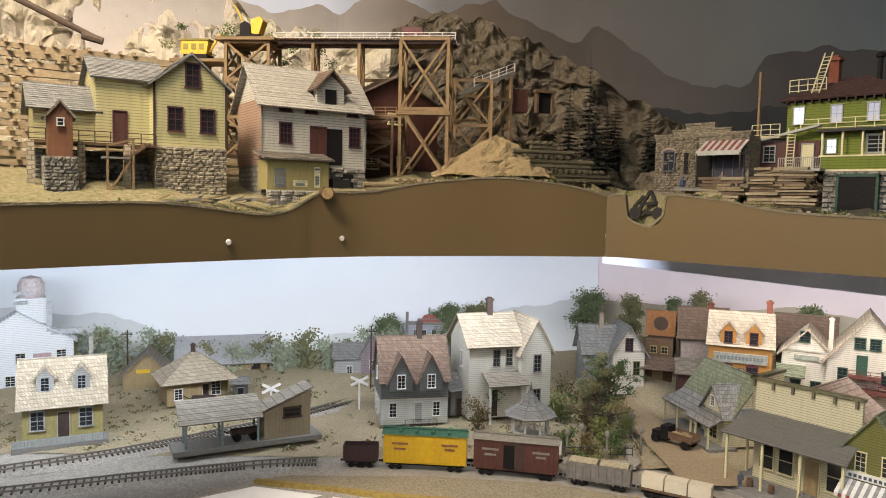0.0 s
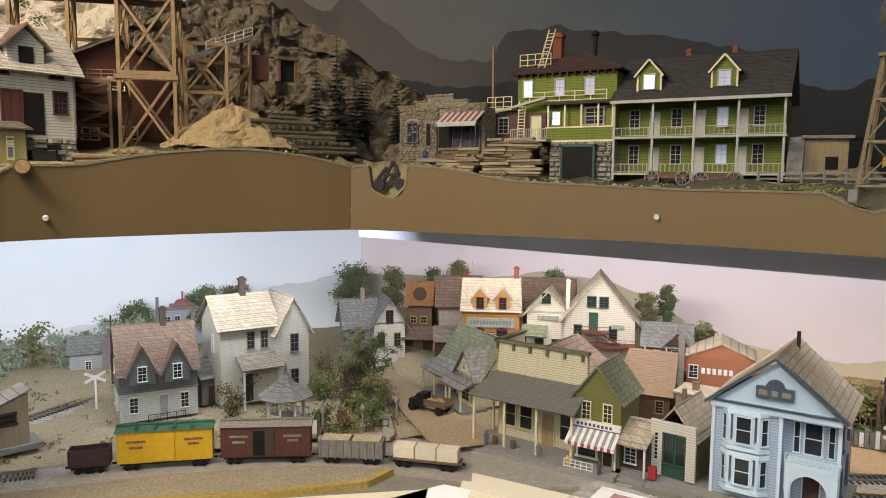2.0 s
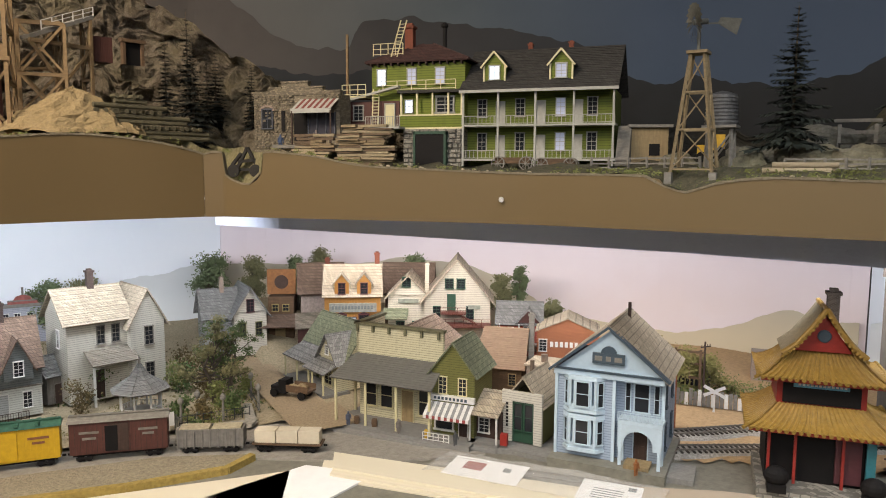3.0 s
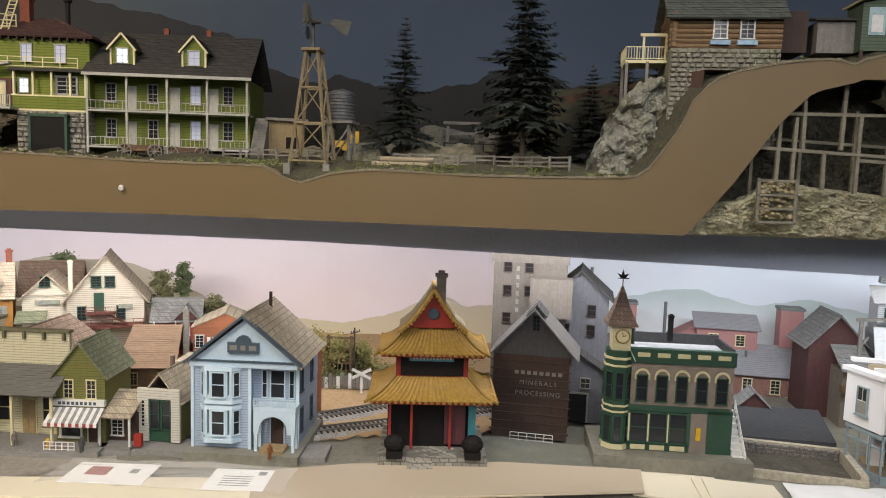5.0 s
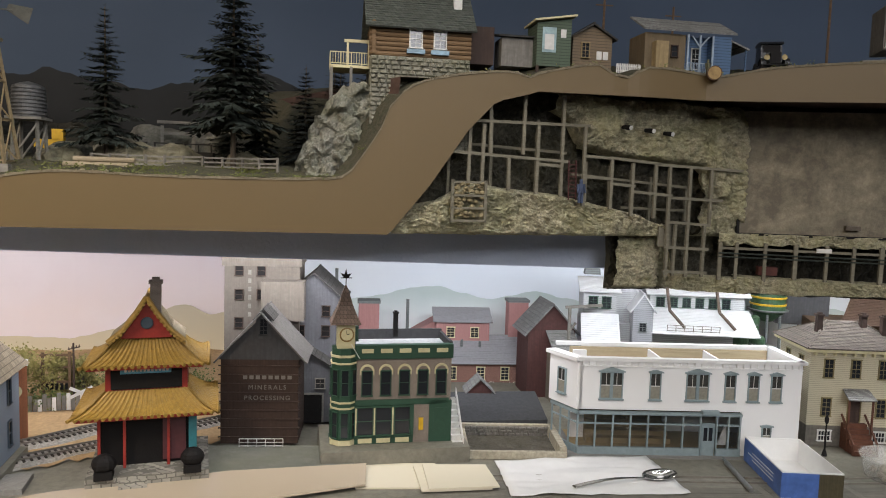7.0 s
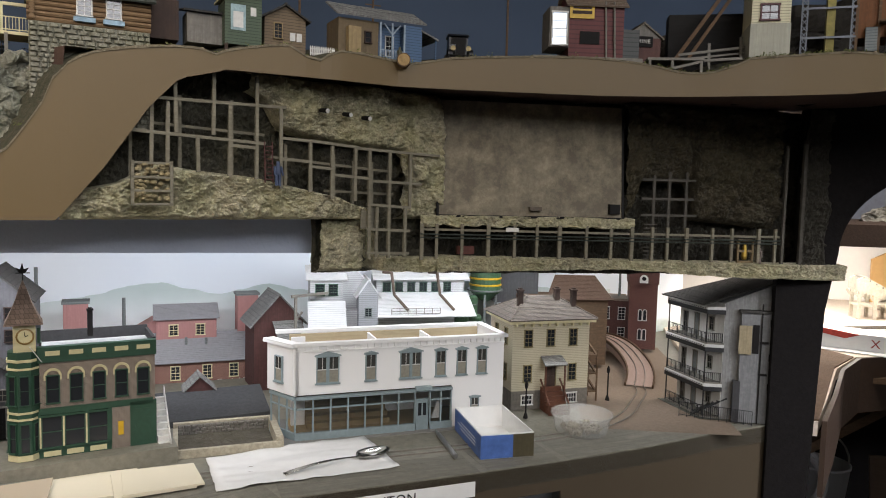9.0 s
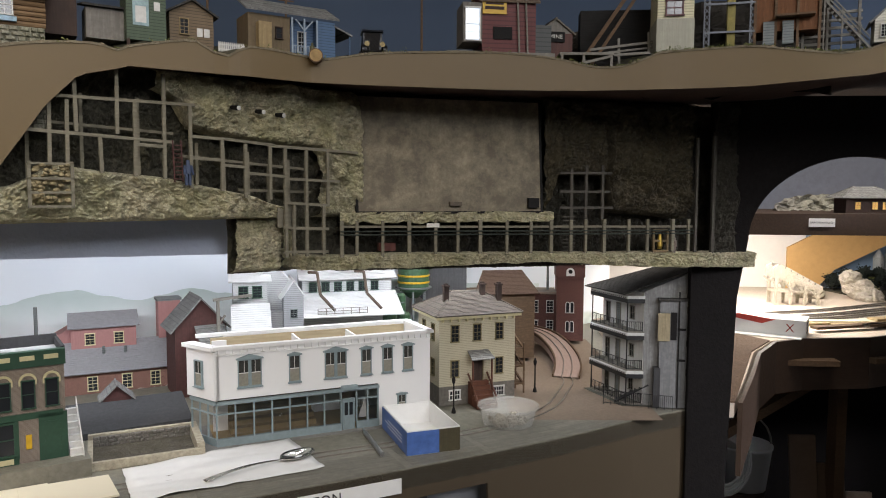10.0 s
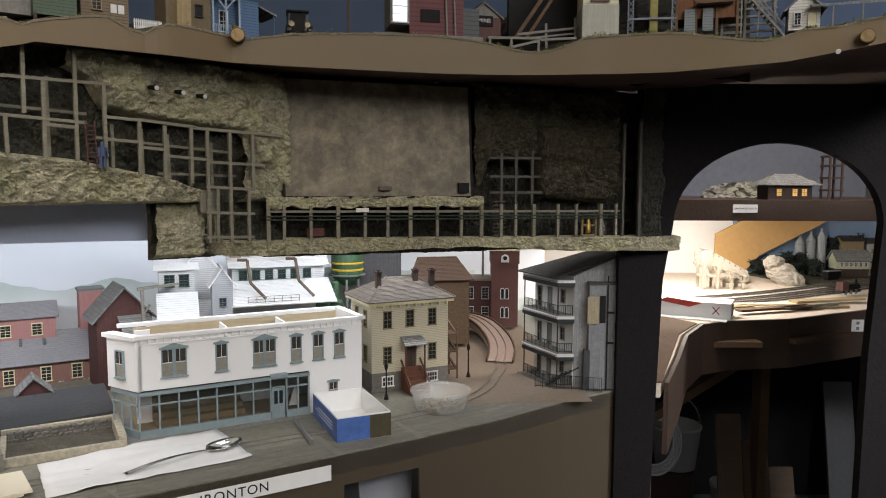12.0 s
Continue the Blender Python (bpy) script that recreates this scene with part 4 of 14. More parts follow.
# the lower deck, its front edge and the room
FRONT = [(-2.2, 0.95), (-0.9, 1.0), (-0.1, 1.0), (0.35, 0.86), (0.75, 0.50), (1.20, 0.033), (1.345, -0.255), (1.352, -0.267), (1.418, -0.392), (1.425, -0.404), (1.51, -0.55), (1.605, -0.692), (1.678, -0.822), (1.74, -0.93)]
plate("lower_deck", FRONT + [(2.75, -0.9), (2.4, -0.45), (2.05, 0.35), (1.66, 1.15), (0.66, 2.2), (-0.6, 2.14), (-2.3, 1.5)], 0.985, 1.0185, STREET, "weathered grey base of the lower deck", "deck")
sheet("fascia_lower", [(p[0], p[1]) for p in FRONT], [0.965 if p[0] in (1.352, 1.418) else 0.62 for p in FRONT], 1.016, mat("dull_olive_brown_fascia", (0.068, 0.05, 0.03), 0.6, "plain", 0.3, 0.8, 0.05), label="brown painted fascia of the lower deck", category="fascia")
plate("floor", [(-3.2, -3.2), (4.8, -3.2), (4.8, 2.9), (-3.2, 2.9)], -0.05, 0.0, mat("grey_concrete_floor", (0.12, 0.12, 0.125), 0.7, "grain", 0.1, 0.7), "grey concrete floor", "floor")
plate("ceiling", [(-3.2, -3.2), (4.8, -3.2), (4.8, 2.9), (-3.2, 2.9)], 2.6, 2.65, mat("white_ceiling_paint", (0.6, 0.6, 0.58), 0.9, "grain", 0.2, 0.9), "plain white ceiling", "ceiling")
ROOMWALL = mat("grey_wall_paint", (0.32, 0.32, 0.33), 0.9, "grain", 0.2, 0.85, 0.05)
for nm, a, b in (("wall_west", (-3.2, -3.2), (-3.2, 2.9)), ("wall_north", (-3.2, 2.9), (4.8, 2.9)), ("wall_east", (4.8, 2.9), (4.8, -3.2)), ("wall_south", (4.8, -3.2), (-3.2, -3.2))):
    sheet(nm, [a, b], 0, 2.6, ROOMWALL, thick=0.05, label="plain grey painted room wall", category="wall")

# ---- the lower deck: the town, from the depot round to the apartment house
def depot():
    m, w = frontage((-0.848, 1.444), (-0.718, 1.504), LOW)
    t = thing("depot", "mustard yellow two-storey railway depot with dormers and shingle roof", "house", m)
    body(t, 0, w, 0, 0.09, 0, 0.082, YELWOOD)
    gable(t, 0, w, 0, 0.09, 0.08, 0.072, "x", 0.01, TANSHINGLE, 10, walls=YELWOOD)
    for x in (0.04, 0.105):
        dormer(t, x, 0.008, 0.09, 0.03, 0.034, 0.03, 0.018, DULLGREY, TANSHINGLE, DULLGREY)
    for x in (0.026, 0.112):
        window(t, x, 0, 0.022, 0.022, 0.036, 0, DULLGREY, mull=(1, 1))
    door(t, 0.072, 0, 0.004, 0.02, 0.05, 0, DULLGREY, DARKWOOD)
    chimney(t, w - 0.02, 0.05, 0.12, 0.19, 0.008, GREYWOOD)
    body(t, -0.015, w + 0.01, -0.05, 0, -0.012, 0.004, PLANKS, "platform")
    railing(t, (-0.012, -0.048, 0.004), (w, -0.048, 0.004), 0.012, 8, BLUETRIM)


def hip_station():
    m, w = frontage((-0.652, 1.682), (-0.528, 1.753), LOW)
    t = thing("station_shack", "small cream station shack with a shingled hip roof", "house", m)
    body(t, 0, w * 0.55, 0, 0.1, 0.004, 0.055, TANWOOD)
    body(t, w * 0.55, w, 0.02, 0.1, 0.004, 0.055, TANWOOD)
    hip(t, 0, w, 0, 0.1, 0.055, 0.062, 0.014, TANSHINGLE, 9)
    window(t, 0.025, 0, 0.018, 0.016, 0.024)
    window(t, w * 0.8, 0.02, 0.016, 0.02, 0.032)
    door(t, w * 0.55 + 0.012, 0.019, 0.004, 0.014, 0.04)
    chimney(t, w * 0.48, 0.05, 0.1, 0.135, 0.009, DARKWOOD)


def loading_shelter():
    m, w = frontage((-0.512, 1.376), (-0.293, 1.48), LOW)
    t = thing("loading_shelter", "open plank platform shelter with a tan board shed", "shelter", m)
    body(t, -0.02, w + 0.02, -0.01, 0.055, 0.004, 0.014, PLANKS, "platform")
    TR = mat("weathered_tan_roof", (0.38, 0.345, 0.29), 0.9, "shingle", 1, 0.65, 0.5)
    bm = bmesh.new()
    slope(bm, (-0.01, -0.012, 0.062), (0.145, -0.012, 0.062), (0.145, 0.05, 0.094), (-0.01, 0.05, 0.094), 6)
    part("roof", bm, TR, t)
    posts(t, [(0.004, 0, 0.014), (0.07, 0, 0.014), (0.138, 0, 0.014)], 0.052, 0.004, BLUETRIM)
    posts(t, [(0.004, 0.04, 0.014), (0.07, 0.04, 0.014), (0.138, 0.04, 0.014)], 0.07, 0.004, BLUETRIM)
    bm = bmesh.new()
    prism(bm, [(0.15, 0.014), (w, 0.014), (w, 0.104), (0.15, 0.068)], 0, 0.05)
    part("shed", bm, mat("pale_tan_boards", (0.50, 0.41, 0.27), 0.8, "woodz", 1, 0.6), t)
    bm = bmesh.new()
    slope(bm, (0.145, -0.006, 0.07), (0.145, 0.056, 0.07), (w + 0.006, 0.056, 0.11), (w + 0.006, -0.006, 0.11), 6)
    part("shed_roof", bm, TR, t)
    window(t, 0.205, 0, 0.055, 0.03, 0.016, 0, DARKWOOD, mull=(0, 0))
    for x, y, z, rz, lb in ((-0.415, 1.44, 1.044, 25, "dark baggage cart on the shelter platform"), (-0.575, 1.70, 1.034, 8, "brown hand wagon standing in the dirt")):
        c = thing("hand_cart", lb, "cart", pose(x, y, z, 0, 0, rz), "hand carts")
        bm = bmesh.new()
        box(bm, -0.026, 0.026, -0.009, 0.009, 0.012, 0.016)
        for k in (-0.009, 0.008):
            box(bm, -0.026, 0.026, k, k + 0.0012, 0.016, 0.022)
        beam(bm, (-0.026, 0, 0.014), (-0.045, 0, 0.024), 0.002)
        part("bed", bm, DARKWOOD, c)
        for wx in (-0.016, 0.016):
            for wy in (-0.0105, 0.0085):
                rod("wheel", c, BLACK, (wx, wy, 0.008), (wx, wy + 0.002, 0.008), 0.008, 0.008, 14)
    c = thing("tool_shed", "narrow dark grey shed behind the station", "shed", pose(-0.497, 1.73, 1.033, 0, 0, 15))
    body(c, -0.018, 0.018, 0, 0.03, 0, 0.044, mat("charcoal_shed_boards", (0.09, 0.09, 0.085), 0.85, "woodz"))
    bm = bmesh.new()
    slope(bm, (-0.023, -0.006, 0.044), (0.023, -0.006, 0.044), (0.023, 0.036, 0.052), (-0.023, 0.036, 0.052), 3)
    part("roof", bm, GREYSHINGLE, c)
    door(c, 0.0, 0, 0, 0.014, 0.036, 0, GREYWOOD, BLACK)


def grey_house():
    m, w = frontage((-0.157, 1.582), (-0.012, 1.609), LOW)
    t = thing("grey_house", "two-tone grey clapboard house with a brown gabled roof", "house", m)
    body(t, 0, w, 0, 0.12, 0, 0.060, mat("pale_grey_clapboard", (0.58, 0.60, 0.56), 0.75, "siding", 1, 0.7))
    body(t, -0.001, w + 0.001, -0.001, 0.121, 0.060, 0.100, DARKGREY, "upper_wall")
    body(t, -0.002, w + 0.002, -0.003, 0.122, 0.058, 0.061, GREYWOOD, "belt_board")
    gable(t, 0, w, 0, 0.12, 0.100, 0.082, "x", 0.006, BROWNSHINGLE, 10, walls=DARKGREY)
    for x in (0.042, 0.108):
        bm = bmesh.new()
        prism(bm, [(x - 0.025, 0.075), (x + 0.025, 0.075), (x + 0.025, 0.100), (x, 0.152), (x - 0.025, 0.100)], -0.010, 0.03)
        part("wall_dormer", bm, DARKGREY, t)
        gable(t, x - 0.025, x + 0.025, -0.010, 0.055, 0.100, 0.052, "y", 0.005, BROWNSHINGLE, 5, "dormer_roof")
        window(t, x, -0.010, 0.083, 0.015, 0.028)
    for x in (0.026, 0.122):
        window(t, x, 0, 0.018, 0.014, 0.03)
    door(t, 0.082, 0, 0.006, 0.015, 0.042, 0, WHITE, DULLGREY)
    for y in (0.035, 0.08):
        window(t, 0, y, 0.02, 0.014, 0.026, -90)
    window(t, -0.001, 0.06, 0.09, 0.013, 0.026, -90)
    chimney(t, w * 0.62, 0.06, 0.16, 0.215, 0.012, mat("sooty_chimney_brick", (0.09, 0.06, 0.05), 0.9, "brick", 1, 0.6, 0.4))
    railing(t, (0.05, -0.02, 0), (0.12, -0.02, 0), 0.016, 4, DARKWOOD)
    m, w = frontage((-0.004, 1.655), (0.075, 1.70), LOW)
    t = thing("grey_annex", "low grey board shed with a shingled roof", "shed", m)
    body(t, 0, w, 0, 0.08, 0, 0.06, GREYWOODZ)
    gable(t, 0, w, 0, 0.08, 0.06, 0.03, "x", 0.006, GREYSHINGLE, 6, walls=GREYWOODZ)
    window(t, w * 0.65, 0, 0.025, 0.02, 0.015, 0, DARKWOOD, mull=(1, 0))
    door(t, w * 0.25, 0, 0, 0.016, 0.04, 0, GREYWOOD)


def white_house():
    m, w = frontage((0.035, 1.626), (0.15, 1.66), LOW + 0.002)
    t = thing("white_house", "tall white clapboard farmhouse with tan shingle roofs", "house", m)
    body(t, 0, w, 0, 0.13, 0, 0.172, WHITECLAP)
    gable(t, 0, w, 0, 0.13, 0.170, 0.056, "x", 0.01, TANSHINGLE, 10, walls=WHITECLAP)
    body(t, w - 0.002, w + 0.07, -0.02, 0.11, 0, 0.155, WHITECLAP, "wing")
    gable(t, w - 0.002, w + 0.07, -0.02, 0.11, 0.155, 0.066, "y", 0.008, TANSHINGLE, 9, walls=WHITECLAP, name="wing_roof")
    for x in (0.065, 0.095):
        window(t, x, 0, 0.118, 0.014, 0.036, 0, GREYWOOD)
    window(t, w + 0.036, -0.02, 0.105, 0.016, 0.038, 0, GREYWOOD)
    window(t, w + 0.036, -0.02, 0.025, 0.016, 0.04, 0, GREYWOOD)
    window(t, 0, 0.05, 0.11, 0.014, 0.036, -90)
    bm = bmesh.new()
    slope(bm, (0.03, -0.05, 0.082), (0.125, -0.05, 0.082), (0.125, 0, 0.105), (0.03, 0, 0.105), 6)
    part("porch_roof", bm, SHINGLE, t)
    posts(t, [(0.034, -0.046, 0), (0.12, -0.046, 0)], 0.083, 0.004)
    door(t, 0.06, 0, 0.004, 0.018, 0.06, 0, WHITE, DARKWOOD)
    chimney(t, 0.07, 0.065, 0.205, 0.262, 0.013, MATS["sooty_chimney_brick"])


def gazebo():
    t = thing("gazebo", "white octagonal bandstand with a grey shingled roof", "gazebo", pose(0.155, 1.50, LOW))
    bm = bmesh.new()
    lathe(bm, [(0.045, 0), (0.045, 0.008), (0.043, 0.01)], 8)
    part("platform", bm, WHITE, t)
    P = [(0.038 * math.cos(i * 0.7854 + 0.39), 0.038 * math.sin(i * 0.7854 + 0.39), 0.01) for i in range(8)]
    posts(t, P, 0.046, 0.0032, WHITE)
    for i in range(8):
        if i != 5:
            a, b = P[i], P[(i + 1) % 8]
            railing(t, a, b, 0.013, 3, WHITE)
    bm = bmesh.new()
    for i in range(8):
        a, b = i * 0.7854 + 0.39, (i + 1) * 0.7854 + 0.39
        slope(bm, (0.054 * math.cos(a), 0.054 * math.sin(a), 0.054), (0.054 * math.cos(b), 0.054 * math.sin(b), 0.054), (0.018 * math.cos(b), 0.018 * math.sin(b), 0.078), (0.018 * math.cos(a), 0.018 * math.sin(a), 0.078), 6)
        slope(bm, (0.018 * math.cos(a), 0.018 * math.sin(a), 0.078), (0.018 * math.cos(b), 0.018 * math.sin(b), 0.078), (0, 0, 0.105), (0, 0, 0.105), 5)
    part("roof", bm, GREYSHINGLE, t)
    bm = bmesh.new()
    lathe(bm, [(0.001, 0.1), (0.003, 0.108), (0.0005, 0.122)], 8)
    part("finial", bm, GREYWOOD, t)


def store():
    m, w = frontage((0.478, 1.295), (0.593, 1.14), LOW)
    t = thing("general_store", "cream clapboard general store with a wide grey porch roof", "shop", m)
    body(t, -0.004, w + 0.012, -0.012, 0.2, -0.012, 0.003, PLANKS, "boardwalk")
    body(t, 0.02, w + 0.004, 0.055, 0.2, 0, 0.125, CREAM)
    bm = bmesh.new()
    box(bm, 0.016, w + 0.008, 0.05, 0.056, 0.1, 0.185)
    box(bm, 0.016, 0.022, 0.05, 0.15, 0.1, 0.185)
    part("false_front", bm, CREAM, t)
    bm = bmesh.new()
    box(bm, 0.012, w + 0.011, 0.046, 0.058, 0.182, 0.187)
    box(bm, 0.012, 0.024, 0.046, 0.155, 0.182, 0.187)
    for i in range(6):
        x = 0.02 + i * (w - 0.02) / 5
        box(bm, x - 0.002, x + 0.002, 0.044, 0.05, 0.17, 0.184)
    part("cornice", bm, mat("dull_olive_cornice", (0.17, 0.16, 0.09), 0.7, "grain"), t)
    bm = bmesh.new()
    slope(bm, (-0.008, -0.008, 0.088), (w + 0.012, -0.008, 0.088), (w + 0.012, 0.05, 0.125), (0.018, 0.05, 0.125), 8)
    slope(bm, (-0.008, 0.16, 0.088), (-0.008, -0.008, 0.088), (0.018, 0.05, 0.125), (0.018, 0.16, 0.125), 8)
    part("porch_roof", bm, mat("dark_grey_porch_roof", (0.15, 0.145, 0.13), 0.85, "woodz", 0.5, 0.7), t)
    posts(t, [(0, 0, 0.003), (0.065, 0, 0.003), (0.13, 0, 0.003), (w + 0.004, 0, 0.003), (0, 0.07, 0.003), (0, 0.14, 0.003)], 0.087, 0.004, CREAMTRIM)
    for x in (0.045, 0.08):
        window(t, x, 0.055, 0.025, 0.024, 0.045, 0, CREAMTRIM, mull=(0, 0))
    window(t, 0.165, 0.055, 0.02, 0.03, 0.05, 0, CREAMTRIM, mull=(0, 0))
    door(t, 0.125, 0.055, 0.003, 0.024, 0.06, 0, CREAMTRIM, TANWOOD)
    gable(t, 0.025, w + 0.004, 0.06, 0.2, 0.120, 0.06, "y", 0.006, mat("pinkish_tan_shingles", (0.36, 0.27, 0.21), 0.9, "shingle", 1, 0.65, 0.5), 8, walls=CREAM)
    m, w = frontage((0.515, 1.645), (0.548, 1.465), LOW)
    t2 = thing("corner_shop", "cream shop with mossy shingled gables and a porch", "shop", m)
    body(t2, 0.0, w, 0.02, 0.12, 0, 0.078, CREAM)
    gable(t2, 0.0, w, 0.02, 0.12, 0.078, 0.062, "x", 0.012, GREENSHINGLE, 10, walls=CREAM)
    body(t2, w * 0.62, w, -0.005, 0.03, 0, 0.07, CREAM, "front_wing")
    gable(t2, w * 0.6, w + 0.004, -0.008, 0.07, 0.07, 0.05, "y", 0.008, GREYSHINGLE, 7, walls=CREAM, name="cross_roof")
    bm = bmesh.new()
    slope(bm, (-0.012, -0.035, 0.05), (w * 0.6, -0.035, 0.05), (w * 0.6, 0.02, 0.076), (-0.006, 0.02, 0.076), 6)
    slope(bm, (w * 0.55, -0.045, 0.046), (w + 0.01, -0.045, 0.046), (w + 0.01, -0.004, 0.064), (w * 0.55, -0.004, 0.064), 5)
    part("porch_roof", bm, GREYSHINGLE, t2)
    posts(t2, [(-0.006, -0.032, 0), (0.05, -0.032, 0), (0.105, -0.032, 0), (0.14, -0.042, 0), (w + 0.004, -0.042, 0)], 0.048, 0.003, CREAMTRIM)
    body(t2, -0.012, w + 0.01, -0.045, 0.02, -0.004, 0.002, PLANKS, "boardwalk")
    for x in (0.025, 0.085):
        window(t2, x, 0.02, 0.012, 0.018, 0.036, 0, CREAMTRIM)
    door(t2, 0.055, 0.02, 0, 0.016, 0.045, 0, CREAMTRIM, OLIVE)
    window(t2, w * 0.8, -0.005, 0.012, 0.03, 0.034, 0, CREAMTRIM)
    window(t2, w * 0.8, -0.008, 0.078, 0.012, 0.02, 0, WHITE)
    window(t2, 0.0, 0.07, 0.015, 0.018, 0.034, -90, CREAMTRIM)


def small_shop():
    m, w = frontage((0.603, 1.152), (0.655, 1.088), LOW)
    t = thing("olive_shop", "narrow olive green two-storey shop with striped awning", "shop", m)
    body(t, 0, w, 0.012, 0.11, 0, 0.118, OLIVE)
    gable(t, 0, w, 0.012, 0.11, 0.118, 0.052, "y", 0.006, GREENSHINGLE, 8, walls=OLIVE)
    for x in (0.022, 0.06):
        window(t, x, 0.012, 0.078, 0.014, 0.03, 0, CREAMTRIM)
    body(t, -0.002, w + 0.002, 0.004, 0.012, 0.066, 0.076, WHITE, "sign_board")
    bm = bmesh.new()
    for i in range(9):
        box(bm, 0.008 + i * 0.0073, 0.0125 + i * 0.0073, 0.0034, 0.004, 0.0685, 0.0735)
    part("lettering", bm, DARKBLUE, t)
    stripe = [bmesh.new(), bmesh.new(), bmesh.new()]
    n = 15
    for i in range(n):
        b = stripe[i % 2]
        x0, x1 = (w + 0.004) * i / n - 0.002, (w + 0.004) * (i + 1) / n - 0.002
        v = [b.verts.new(p) for p in ((x0, -0.024, 0.046), (x1, -0.024, 0.046), (x1, 0.004, 0.064), (x0, 0.004, 0.064))]
        b2 = stripe[2 * (i % 2)]
        u = [b2.verts.new(p) for p in ((x0, -0.024, 0.040), (x1, -0.024, 0.040), (x1, -0.0235, 0.046), (x0, -0.0235, 0.046))]
        b.faces.new(v)
        b2.faces.new(u)
    aw = part("awning", stripe[0], WHITE, t, "white canvas awning with grey stripes and red edging")
    part("stripe", stripe[1], mat("faded_grey_canvas", (0.34, 0.35, 0.35), 0.8, "grain"), aw)
    part("edging", stripe[2], mat("faded_red_canvas", (0.32, 0.06, 0.06), 0.8, "grain"), aw)
    window(t, 0.025, 0.012, 0.012, 0.032, 0.03, 0, WHITE, mull=(0, 0))
    door(t, 0.062, 0.012, 0.002, 0.016, 0.042, 0, WHITE, DARKWOOD)
    body(t, -0.004, w + 0.006, -0.03, 0.012, -0.012, 0.002, PLANKS, "boardwalk")
    railing(t, (0, -0.028, 0.002), (0.05, -0.028, 0.002), 0.014, 5, WHITE, balusters=False)
    m2, w2 = frontage((0.665, 1.10), (0.695, 1.06), LOW)
    t = thing("lean_to_shop", "low lean-to shop with a brown porch roof", "shop", m2)
    body(t, 0, w2, 0.01, 0.09, 0, 0.05, DARKWOOD)
    bm = bmesh.new()
    slope(bm, (-0.004, -0.02, 0.05), (w2 + 0.004, -0.02, 0.05), (w2 + 0.004, 0.05, 0.078), (-0.004, 0.05, 0.078), 7)
    part("roof", bm, TANSHINGLE, t)
    posts(t, [(0, -0.016, 0), (w2, -0.016, 0)], 0.05, 0.003, WHITE)
    body(t, -0.004, w2 + 0.004, -0.022, 0.012, -0.012, 0.002, PLANKS, "boardwalk")
    window(t, w2 * 0.35, 0.01, 0.012, 0.018, 0.026, 0, WHITE)


def laundry():
    m, w = frontage((0.711, 1.073), (0.75, 1.013), LOW)
    t = thing("white_shop", "small white false-front shop with green double doors", "shop", m)
    body(t, 0, w, 0.004, 0.12, 0, 0.075, OLIVE)
    bm = bmesh.new()
    box(bm, -0.002, 0.018, -0.002, 0.004, 0, 0.092)
    box(bm, 0.058, w + 0.002, -0.002, 0.004, 0, 0.092)
    box(bm, 0.018, 0.058, -0.002, 0.004, 0.074, 0.092)
    part("false_front", bm, WHITECLAP, t)
    for x in (0.028, 0.048):
        window(t, x, 0.002, 0.022, 0.014, 0.048, 0, GREENTRIM, mull=(0, 0))
    door(t, 0.038, 0.003, 0, 0.038, 0.07, 0, GREENTRIM, GREENTRIM)
    bm = bmesh.new()
    for i in range(7):
        box(bm, 0.0065, 0.0105, -0.0026, -0.002, 0.066 - i * 0.0065, 0.0705 - i * 0.0065)
    part("lettering", bm, BLACK, t)
    gable(t, 0, w, 0.004, 0.12, 0.07, 0.045, "y", 0.004, TANSHINGLE, 8)
    rod("vent_pipe", t, RUST, (0.03, 0.06, 0.1), (0.03, 0.06, 0.135), 0.004, 0.004, 10)


